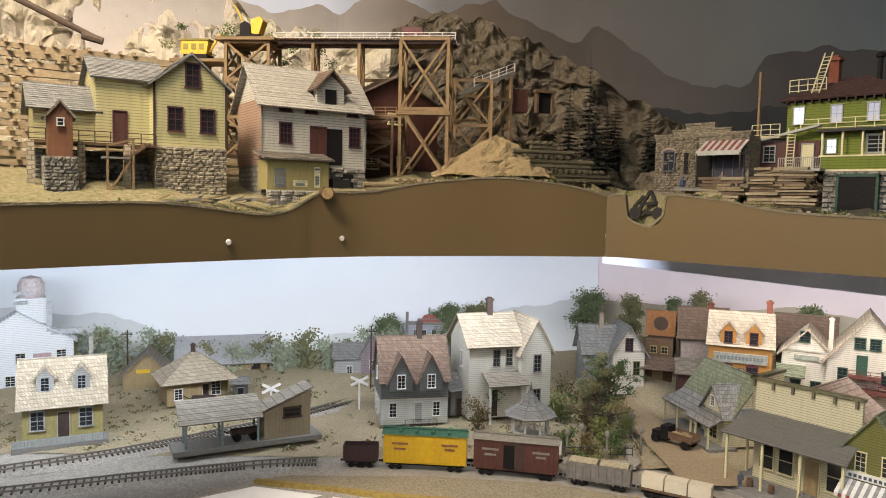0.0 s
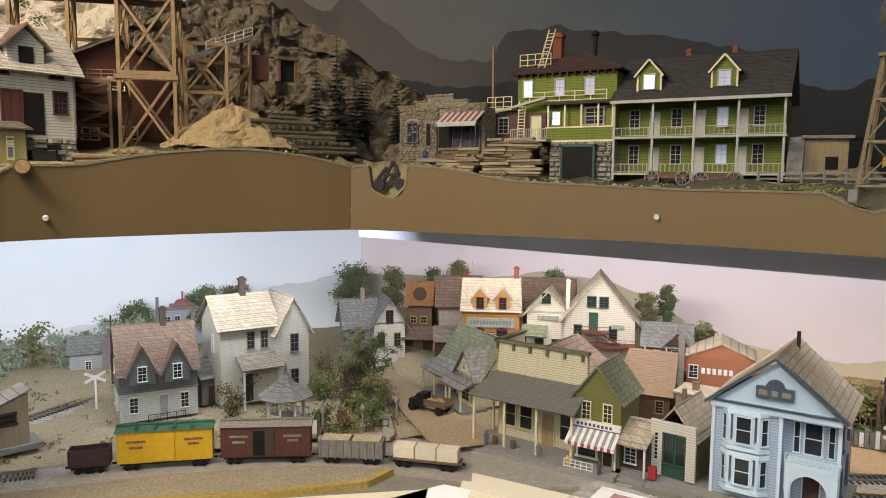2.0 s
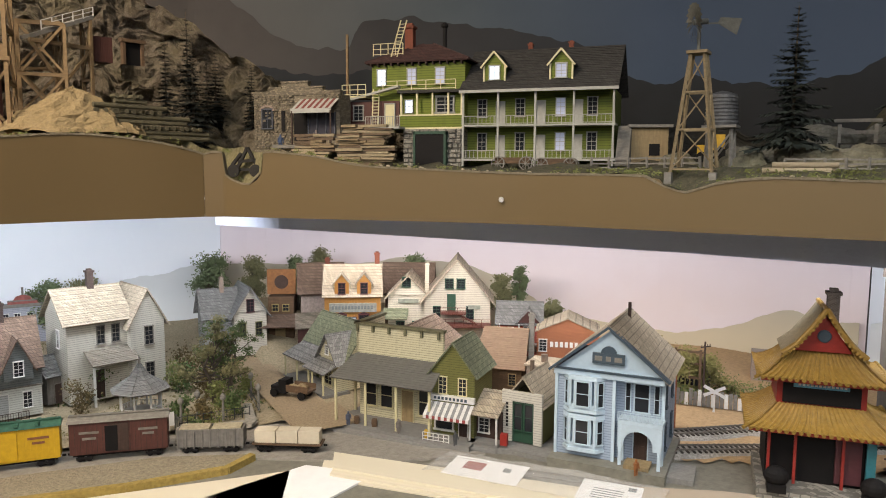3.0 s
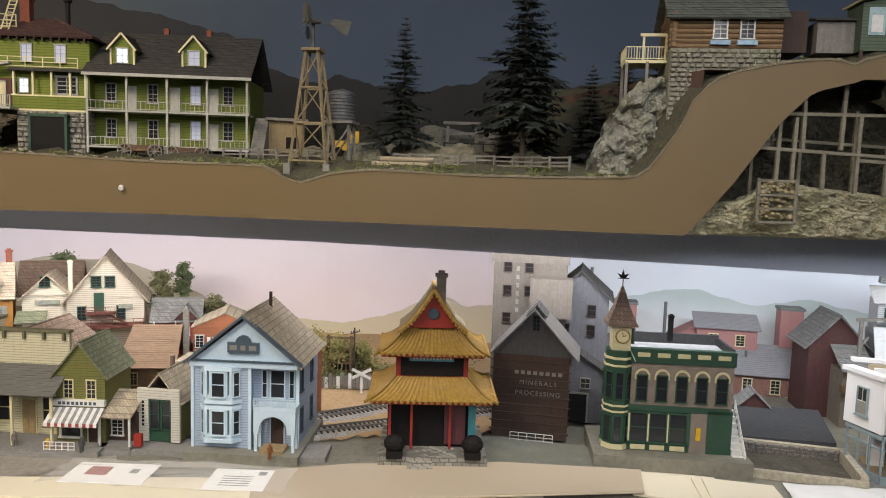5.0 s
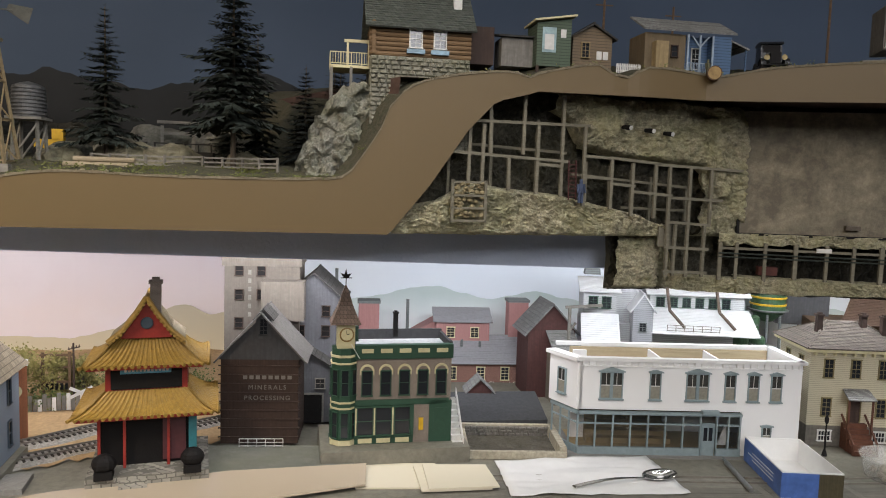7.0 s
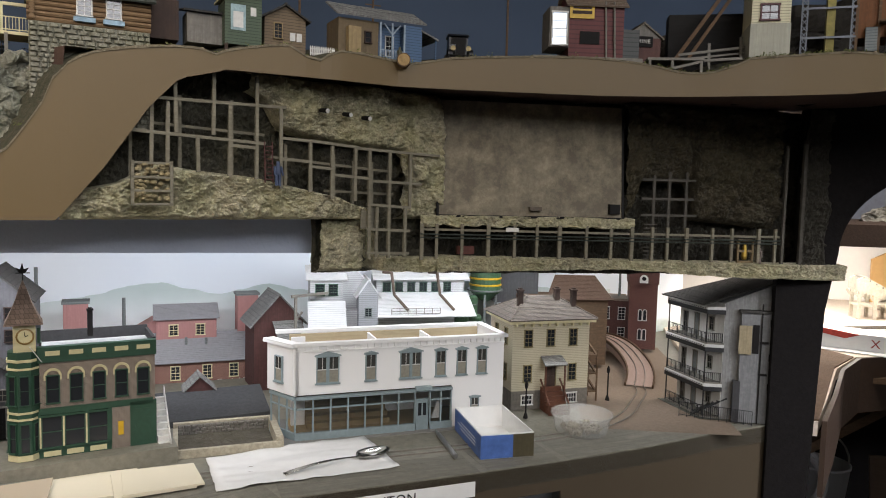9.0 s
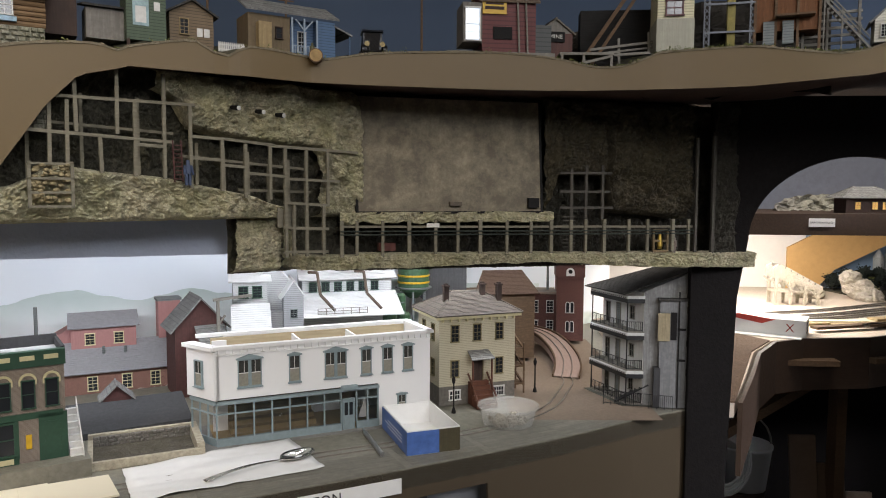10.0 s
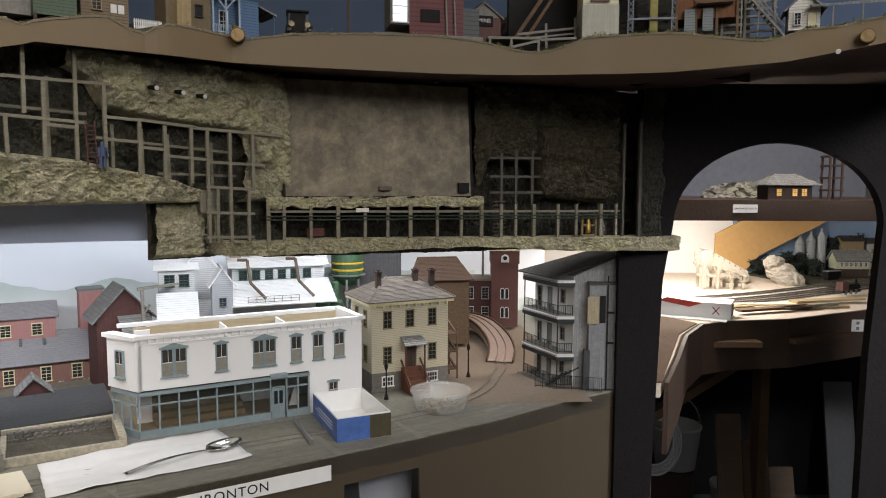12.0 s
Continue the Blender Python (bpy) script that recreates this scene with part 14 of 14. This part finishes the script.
    for i in range(5):
        box(bm, 0.235, 0.28, 0.01 + i * 0.008, 0.012 + i * 0.008, 0.0008, 0.0012)
    box(bm, 0.09, 0.102, 0.04, 0.055, 0.0008, 0.0012)
    box(bm, 0.285, 0.297, 0.05, 0.062, 0.0008, 0.0012)
    part("print", bm, DARKGREY, t)
    s = thing("name_plate", "white paper name strip pasted on the fascia", "sign", frontage((1.20, 0.033), (1.345, -0.255), 0.98)[0] @ pose(0, -0.002, 0))
    body(s, -0.06, 0.312, -0.0012, 0, 0, 0.025, PAPER, "strip")
    words("lettering", "AND IRONTON", s, pose(0.13, -0.0018, 0.0125, 90), 0.021, BLACK, 1.1)
    t = thing("storage_tote", "grey translucent storage tote in the open bay", "tote", pose(1.46, -0.335, 0.80, 0, 0, -57))
    bm = bmesh.new()
    prism(bm, [(-0.05, 0.0), (0.05, 0.0), (0.058, 0.15), (-0.058, 0.15)], 0, 0.2)
    part("bin", bm, mat("grey_milky_plastic", (0.4, 0.41, 0.43), 0.4, "plain"), t)
    body(t, -0.062, 0.062, -0.006, 0.206, 0.15, 0.158, MATS["grey_milky_plastic"], "lid")
    bm = bmesh.new()
    slab(bm, [(1.34, -0.235), (1.42, -0.38), (1.75, -0.2), (1.67, -0.05)], 0.785, 0.80)
    solid("bay_shelf", "dark shelf in the open bay under the deck", "shelf", bm, DARKWOOD, kind="structure")


def beyond():
    o = pose(0.2022, -0.3379, 0, 0, 0, -94.42)  # x to the right, y ahead of the last stand
    DK = mat("near_black_panel", (0.014, 0.012, 0.012), 0.9, "grain")
    DK.node_tree.nodes["Principled BSDF"].inputs["Specular IOR Level"].default_value = 0.15
    y0, y1 = 1.49, 1.515
    cx, r, zs = 0.692, 0.217, 1.375
    arc = [(cx + r * math.cos(math.radians(180 - a)), zs + 0.167 * math.sin(math.radians(a))) for a in range(0, 181, 6)]
    bm = bmesh.new()
    prism(bm, [(0.365, 0.0), (0.42, 0.0), (0.457, 1.26)] + arc + [(0.892, 1.1), (0.88, 0.0), (1.6, 0.0), (1.6, 1.66), (0.40, 1.66), (0.40, zs), (0.365, 1.33)], y0, y1)
    solid("arch_panel", "near-black partition with an arched opening", "partition", bm, DK, o, kind="structure")
    # the far upper shelf
    bm = bmesh.new()
    box(bm, 0.45, 1.6, 2.15, 2.92, 1.395, 1.41)
    box(bm, 0.45, 1.6, 2.13, 2.15, 1.351, 1.412)
    solid("far_shelf", "dark brown shelf of the upper deck beyond the arch", "shelf", bm, mat("dark_brown_shelf", (0.06, 0.032, 0.018), 0.7, "grain"), o, kind="structure")
    s = thing("shelf_plate", "small white place-name card on the shelf", "sign", o @ pose(0.888, 2.128, 1.387))
    body(s, -0.036, 0.036, -0.0015, 0, -0.012, 0.012, PAPER, "card")
    words("lettering", "GRAY WOLF GULCH", s, pose(0, -0.0018, 0, 90), 0.0074, BLACK, 0.95)
    bm = bmesh.new()
    box(bm, 0.5, 1.7, 2.92, 2.95, 1.41, 1.9)
    solid("far_backdrop", "grey-blue painted mist behind the far shelf", "backdrop", bm, mat("grey_blue_mist", (0.12, 0.13, 0.16), 0.9, "grain", 0.3, 0.8), o, kind="structure")
    rock_wall("far_rocks", "pale rock ridge on the far shelf", [tuple((o @ Vector((x, 2.62, 0)))[:2]) for x in (0.93, 0.98, 1.1, 1.2, 1.26)], 1.41, [1.43, 1.455, 1.468, 1.46, 1.43], mat("pale_far_rock", (0.36, 0.34, 0.31), 0.95, "rock", 1, 0.4), 0.022, 0.2, 4, 36, 0.006, scale=24)
    t = thing("far_station", "little dark station house with lit yellow windows", "house", o @ pose(1.03, 2.3, 1.41))
    body(t, 0, 0.14, 0, 0.08, 0, 0.045, DARKWOOD)
    hip(t, 0, 0.14, 0, 0.08, 0.045, 0.035, 0.02, GREYSHINGLE, 5, ridge=0.06)
    for x in (0.035, 0.085, 0.115):
        window(t, x, 0, 0.012, 0.016, 0.022, 0, BROWNWOOD, glowing("warm_lit_pane_" + str(int(x * 1000)), (1.0, 0.6, 0.15), 0.2))
    t = thing("far_tower", "dark timber tower on the far shelf", "tower", o)
    for x in (1.25, 1.29):
        for y in (2.35, 2.4):
            body(t, x - 0.003, x + 0.003, y - 0.003, y + 0.003, 1.41, 1.55, DARKWOOD, "post")
    for z in (1.44, 1.48, 1.52, 1.55):
        body(t, 1.245, 1.295, 2.345, 2.405, z - 0.003, z + 0.003, DARKWOOD, "platform")
    # the bright lower deck beyond
    WALL = mat("cream_white_wall", (0.84, 0.81, 0.77), 0.9, "grain", 0.2, 0.93, 0.05)
    bm = bmesh.new()
    box(bm, 0.3, 2.6, 3.5, 3.55, 0.0, 1.385)
    solid("far_wall", "bright cream wall behind the far deck", "wall", bm, WALL, o, kind="structure")
    bm = bmesh.new()
    prism(bm, [(1.28, 1.03), (1.28, 1.227), (1.42, 1.30), (1.82, 1.30), (1.486, 1.127), (1.40, 1.03)], 3.38, 3.40)
    solid("insulation_board", "tan foam board leaning on the wall", "board", bm, mat("orange_tan_foam", (0.60, 0.36, 0.14), 0.8, "grain", 0.3, 0.85), o)
    bm = bmesh.new()
    slab(bm, [(0.468, 1.52), (0.57, 1.76), (0.68, 2.03), (0.787, 2.198), (0.894, 2.246), (1.105, 2.285), (1.356, 2.411), (1.466, 2.469), (2.2, 2.45), (2.2, 3.5), (0.3, 3.5), (0.3, 1.52)], 1.0, 1.03)
    solid("far_deck", "sandy unfinished lower deck beyond the arch", "deck", bm, mat("pale_plaster_scenery", (0.64, 0.54, 0.44), 0.9, "grain", 0.5, 0.75, 0.6), o, kind="structure")
    bm = bmesh.new()
    FL = [(0.481, 1.521), (0.579, 1.746), (0.689, 2.014), (0.792, 2.18), (0.894, 2.236), (1.105, 2.275), (1.356, 2.401), (1.466, 2.459), (2.2, 2.44)]
    for a, b in zip(FL, FL[1:]):
        beam(bm, (*a, 0.953), (*b, 0.953), 0.01, 0.158)
    solid("far_fascia", "brown wooden fascia of the far deck", "fascia", bm, mat("brown_wood_fascia", (0.065, 0.037, 0.023), 0.6, "wood", 0.3, 0.6), o, kind="structure")
    bm = bmesh.new()
    box(bm, 0.84, 0.99, 2.2, 2.26, 0.955, 0.972)
    solid("ledge", "short wooden ledge on the far fascia", "ledge", bm, BROWNWOOD, o)
    bm = bmesh.new()
    beam(bm, (1.11, 2.262, 0.962), (1.35, 2.382, 0.962), 0.03, 0.016)
    solid("ledge", "long dark wooden ledge on the far fascia", "ledge", bm, BROWNWOOD, o)
    bm = bmesh.new()
    slab(bm, [(0.472, 1.525), (0.566, 1.76), (0.674, 2.03), (0.78, 2.19), (0.62, 2.46), (0.40, 2.3), (0.32, 1.525)], 1.03, 1.034)
    solid("ballast_bed", "brown gravel bed along the edge of the far deck", "ballast", bm, mat("brown_ballast_bed", (0.16, 0.10, 0.06), 0.95, "grain", 1.2, 0.4, 1.0), o, kind="structure")
    t = thing("outlet_plate", "small white socket plate on the fascia", "socket", o @ pose(1.40, 2.41, 0.985))
    body(t, -0.02, 0.02, -0.004, 0, -0.02, 0.02, WHITE, "plate")
    bm = bmesh.new()
    for z in (-0.009, 0.009):
        box(bm, -0.005, 0.005, -0.005, -0.004, z - 0.005, z + 0.005)
    part("socket", bm, DARKGREY, t)
    t = thing("carton", "long white carton printed with a red letter", "box", o @ pose(0.685, 2.35, 1.031, 0, 0, -26))
    body(t, 0, 0.245, 0, 0.11, 0, 0.052, PAPER, "carton")
    body(t, 0.0, 0.235, -0.04, 0.0, 0.0, 0.003, PAPER, "flap")
    words("print", "X", t, pose(0.2, -0.001, 0.026, 90), 0.036, REDTRIM)
    bm = bmesh.new()
    for i in range(3):
        box(bm, 0.245, 0.246, 0.014, 0.095, 0.012 + i * 0.012, 0.018 + i * 0.012)
    part("label_print", bm, DARKGREY, t)
    bm = bmesh.new()
    prism(bm, [(0.02, 0.05), (0.12, 0.035), (0.16, 0.05), (0.05, 0.062)], -0.0012, 0.0)
    part("red_flash", bm, mat("bright_red_print", (0.6, 0.06, 0.04), 0.6, "grain"), t)
    RAW = mat("raw_white_plaster", (0.70, 0.62, 0.53), 0.9, "rock", 1.6, 0.62, 1.0)
    t = thing("plaster_trestle", "white unfinished plaster trestle with a sloping ore chute", "trestle", o @ pose(1.06, 2.93, 1.03))
    for y in (0.0, 0.075):
        for x, h in ((0.006, 0.115), (0.062, 0.10), (0.118, 0.08), (0.168, 0.06)):
            bm = bmesh.new()
            beam(bm, (x, y, 0), (x, y, h), 0.011)
            for k in (-1, 1):
                beam(bm, (x, y, h - 0.034), (x + 0.020 * k, y, h - 0.008), 0.008)
            part("pier", bm, RAW, t)
        bm = bmesh.new()
        prism(bm, [(-0.008, 0.11), (0.18, 0.052), (0.185, 0.075), (0.02, 0.165), (-0.008, 0.15)], y - 0.006, y + 0.006)
        part("side_wall", bm, RAW, t)
    body(t, 0.0, 0.17, 0.0, 0.075, 0.05, 0.058, RAW, "floor")
    for i in range(7):
        x = 0.012 + i * 0.023
        body(t, x, x + 0.004, -0.008, 0.083, 0.158 - i * 0.0125, 0.164 - i * 0.0125, GREYWOOD, "slat")
    for x, y, z, r, sd in ((1.47, 3.12, 1.075, 0.058, 5), (1.44, 3.13, 1.12, 0.042, 7), (1.51, 3.09, 1.05, 0.045, 8), (1.47, 3.07, 1.045, 0.035, 9), (1.27, 3.16, 1.07, 0.05, 11), (1.31, 3.14, 1.05, 0.036, 12)):
        p = o @ Vector((x, y, z))
        boulder(p.x, p.y, p.z, r, sd, RAW, "rough lump of white plaster rock")
    for yy in (2.58, 2.65, 2.74):
        a, b2, c2 = (o @ Vector((0.62, yy - 0.15, 0))), (o @ Vector((1.2, yy + 0.06, 0))), (o @ Vector((2.0, yy + 0.56, 0)))
        track("railway_track", "far model track on pale roadbed", [(a.x, a.y), (b2.x, b2.y), (c2.x, c2.y)], 1.032, 0.012)
    a, b2, c2 = (o @ Vector((0.43, 1.6, 0))), (o @ Vector((0.43, 2.2, 0))), (o @ Vector((0.62, 2.48, 0)))
    track("railway_track", "model track curving behind the dark post", [(a.x, a.y), (b2.x, b2.y), (c2.x, c2.y)], 1.0345, 0.012)
    for i, (x, y, rz, L, m) in enumerate(((0.82, 2.42, 12, 0.34, TANWOOD), (0.98, 2.34, 20, 0.30, BROWNWOOD), (1.08, 2.44, 8, 0.34, TANWOOD), (1.15, 2.40, 24, 0.26, GREYWOOD), (0.9, 2.5, 4, 0.4, CREAM), (1.25, 2.52, 16, 0.3, TANWOOD))):
        bm = bmesh.new()
        box(bm, 0, L, 0, 0.02 + 0.012 * (i % 3), 0, 0.008)
        solid("wood_strip", "loose strip of lumber on the unfinished deck", "lumber", bm, m, o @ pose(x, y, 1.0315 + 0.0085 * (i % 2), 0, 0, rz), "lumber strips")
    t = thing("far_locomotive", "small dark steam engine on the far track", "locomotive", o @ pose(1.525, 2.755, 1.037, 0, 0, 26))
    body(t, 0, 0.11, -0.014, 0.014, 0.008, 0.016, BLACK, "frame")
    rod("boiler", t, BLACK, (0.035, 0, 0.028), (0.108, 0, 0.028), 0.012, 0.012, 14)
    body(t, 0.0, 0.034, -0.014, 0.014, 0.016, 0.05, mat("dark_red_cab", (0.1, 0.03, 0.025), 0.6, "grain"), "cab")
    rod("stack", t, BLACK, (0.095, 0, 0.038), (0.095, 0, 0.055), 0.004, 0.006, 10)
    for x in (0.02, 0.05, 0.08):
        for y in (-0.013, 0.013):
            rod("wheel", t, DARKGREY, (x, y - 0.001, 0.009), (x, y + 0.001, 0.009), 0.009, 0.009, 14)
    t = thing("far_hall", "pale green far-off depot with a grey roof", "house", o @ pose(1.80, 3.28, 1.038))
    PG = mat("pale_green_boards", (0.50, 0.52, 0.36), 0.8, "siding", 1, 0.7)
    body(t, 0, 0.145, 0, 0.07, 0, 0.038, DARKWOOD, "ground_storey")
    body(t, -0.002, 0.147, -0.002, 0.072, 0.038, 0.085, PG)
    gable(t, 0, 0.145, 0, 0.07, 0.085, 0.034, "x", 0.012, GREYSHINGLE, 5, walls=PG)
    for i in range(6):
        window(t, 0.018 + i * 0.022, -0.002, 0.05, 0.012, 0.018)
    for i, x in enumerate((1.685, 1.735, 1.785)):
        t = thing("far_silo", "dull grey far-off silo with a cone cap", "silo", o @ pose(x, 3.40, 1.03), "far silos")
        bm = bmesh.new()
        lathe(bm, [(0.022, 0), (0.022, 0.15 + 0.012 * i), (0.024, 0.152 + 0.012 * i), (0.006, 0.185 + 0.012 * i), (0.006, 0.20 + 0.012 * i)], 14)
        part("drum", bm, DULLGREY, t)
    for x, bw, bh, ma, lb in ((1.86, 0.10, 0.17, TANWOOD, "dull tan far-off mill block"), (1.975, 0.11, 0.16, DULLGREY, "grey far-off mill block"), (1.62, 0.055, 0.075, OLIVE, "low dull green far-off shed")):
        fb = thing("far_mill", lb, "mill", o @ pose(x, 3.355, 1.03))
        body(fb, 0, bw, 0, 0.07, 0, bh, ma)
        gable(fb, 0, bw, 0, 0.07, bh, 0.018, "x", 0.006, DARKSHINGLE, 4, walls=ma)
        for i in range(3):
            for k in range(int(bh / 0.05)):
                window(fb, bw * (0.2 + 0.3 * i), 0, 0.02 + 0.045 * k, 0.011, 0.020, 0, CREAMTRIM)
    for x, y, L, ma, lb in ((1.70, 3.19, 0.085, BLACK, "black far-off tank wagon"), (1.52, 3.2, 0.06, DARKWOOD, "dark far-off box wagon")):
        t = thing("far_wagon", lb, "wagon", o @ pose(x, y, 1.038, 0, 0, 26))
        body(t, 0, L, -0.014, 0.014, 0.01, 0.036, ma, "body")
        body(t, -0.002, L + 0.002, -0.016, 0.016, 0.036, 0.039, DARKGREY, "roof")
        body(t, 0.004, L - 0.004, -0.01, 0.01, 0, 0.01, BLACK, "frame")
    bm = bmesh.new()
    slab(bm, [(1.50, 3.18), (1.62, 3.0), (1.9, 3.02), (2.2, 2.95), (2.2, 3.44), (1.44, 3.44)], 1.0305, 1.036)
    solid("far_ground", "dark finished scenery round the far town", "ground", bm, MEADOW, o, kind="structure")
    for i, (x, y, h) in enumerate(((1.53, 3.36, 0.10), (1.59, 3.34, 0.12), (1.66, 3.36, 0.11), (1.72, 3.32, 0.08), (1.84, 3.40, 0.19), (1.96, 3.40, 0.20), (1.48, 3.38, 0.08))):
        p = o @ Vector((x, y, 1.03))
        leafy_tree("far_tree", "dark green model tree beyond the arch", p.x, p.y, p.z, h, 0.035, 40 + i, LEAFDARK, 0.005, 0.2, 22)
    bm = bmesh.new()
    box(bm, 1.40, 2.3, 3.44, 3.49, 1.03, 1.385)
    solid("far_sky", "pale blue painted sky behind the far town", "backdrop", bm, mat("far_pale_blue", (0.22, 0.31, 0.44), 0.9, "grain", 0.2, 0.85), o, kind="structure")
    # below the deck
    t = thing("bucket", "white plastic bucket standing on the floor", "bucket", o @ pose(1.17, 2.86, 0.0))
    bm = bmesh.new()
    lathe(bm, [(0.055, 0.0), (0.068, 0.23), (0.072, 0.23), (0.072, 0.245), (0.066, 0.245), (0.052, 0.01)], 26)
    part("pail", bm, mat("dull_white_plastic", (0.66, 0.66, 0.67), 0.5, "plain"), t, smooth=True)
    t = thing("stored_bucket", "grey bucket with a wire handle on a crate", "bucket", o @ pose(0.98, 2.95, 0.28))
    bm = bmesh.new()
    lathe(bm, [(0.08, 0.0), (0.1, 0.17), (0.103, 0.17), (0.103, 0.18), (0.095, 0.18), (0.075, 0.01)], 24)
    part("pail", bm, MATS["dull_white_plastic"], t, smooth=True)
    bm = bmesh.new()
    for i in range(10):
        a, b2 = math.pi * i / 10, math.pi * (i + 1) / 10
        tube(bm, (0.1 * math.cos(a), 0, 0.175 + 0.12 * math.sin(a)), (0.1 * math.cos(b2), 0, 0.175 + 0.12 * math.sin(b2)), 0.004, 0.004, 6)
    part("handle", bm, GREYWOOD, t)
    bm = bmesh.new()
    box(bm, 0.86, 1.03, 2.86, 3.08, 0.0, 0.28)
    solid("crate", "dark wooden crate under the bench", "crate", bm, DARKWOOD, o)
    t = thing("bench_frame", "rough timber legs and braces carrying the far bench", "bench frame", o)
    for x in (1.125, 1.75):
        body(t, x, x + 0.032, 2.5, 2.57, 0, 1.0, BROWNWOOD, "leg")
    for p, q in (((0.46, 2.3, 0.5), (0.6, 2.5, 0.92)), ((0.62, 2.52, 0.55), (1.11, 2.54, 0.86))):
        bar("brace", t, BROWNWOOD, p, q, 0.05, 0.03)
    bm = bmesh.new()
    prism_x(bm, [(0.0, 0), (0.012, 0), (0.13, 0.56), (0.118, 0.56)], 0, 0.13)
    solid("plywood_sheet", "pale plywood sheet leaning under the far deck", "plywood", bm, mat("dusty_pale_panel", (0.16, 0.165, 0.17), 0.7, "grain", 0.4, 0.8), o @ pose(1.74, 3.12, 0.0))
    t = thing("wire_coil", "white coil of cable hung by the crate", "cable", o @ pose(0.86, 2.84, 0.42, 90))
    for k in range(4):
        bm = bmesh.new()
        r, rings = 0.075 + 0.008 * k, []
        for i in range(24):
            a = 6.28319 * i / 24
            rings.append([bm.verts.new(((r + 0.005 * math.cos(b2)) * math.cos(a), (r + 0.005 * math.cos(b2)) * 1.3 * math.sin(a), 0.006 * k + 0.005 * math.sin(b2))) for b2 in (0, 1.0472, 2.0944, 3.1416, 4.1888, 5.236)])
        for i in range(24):
            for j in range(6):
                bm.faces.new((rings[i][j], rings[(i + 1) % 24][j], rings[(i + 1) % 24][(j + 1) % 6], rings[i][(j + 1) % 6]))
        part("loop", bm, MATS["dull_white_plastic"], t)
    # Added black sheet gives the darkness under the far deck.
    bm = bmesh.new()
    box(bm, 0.4, 2.6, 3.3, 3.33, 0, 0.99)
    solid("under_curtain", "black sheet closing off the dark under the far deck", "curtain", bm, DK, o)
    t = thing("leaning_boards", "offcut boards leaning under the bench", "board", o @ pose(1.0, 2.46, 0.0))
    for i in range(3):
        bm = bmesh.new()
        prism_x(bm, [(0.0, 0), (0.012, 0), (0.13, 0.62 - i * 0.1), (0.118, 0.62 - i * 0.1)], 0.1 * i, 0.1 * i + 0.09)
        part("board", bm, mat("dusty_offcut_wood", (0.2, 0.14, 0.1), 0.8, "wood", 0.3, 0.7), t)


clutter()
beyond()


def bench_planks():
    """Worn boards let into the front of the bench top, along its edge."""
    rnd = random.Random(17)
    base = tagged(new("deck_planking"), "weathered grey boards along the bench edge", "deck", kind="structure")
    WP = mat("worn_green_grey_planks", (0.30, 0.285, 0.235), 0.7, "wood", 0.5, 0.5, 0.5)
    for a, b in zip(FRONT[3:], FRONT[4:]):
        m, w = frontage(a, b, 0.0)
        if w < 0.05:
            continue
        for k in range(6):
            n = max(1, round(w / 0.3))
            for i in range(n):
                x0, x1 = w * i / n + 0.0005, w * (i + 1) / n - 0.0005
                y0, z = 0.001 + k * 0.021, 1.0187 + rnd.uniform(0, 0.0003)
                bm = bmesh.new()
                box(bm, x0, x1, y0, y0 + 0.0200, 1.012, z)
                part("plank", bm, WP, base, "", m)


bench_planks()
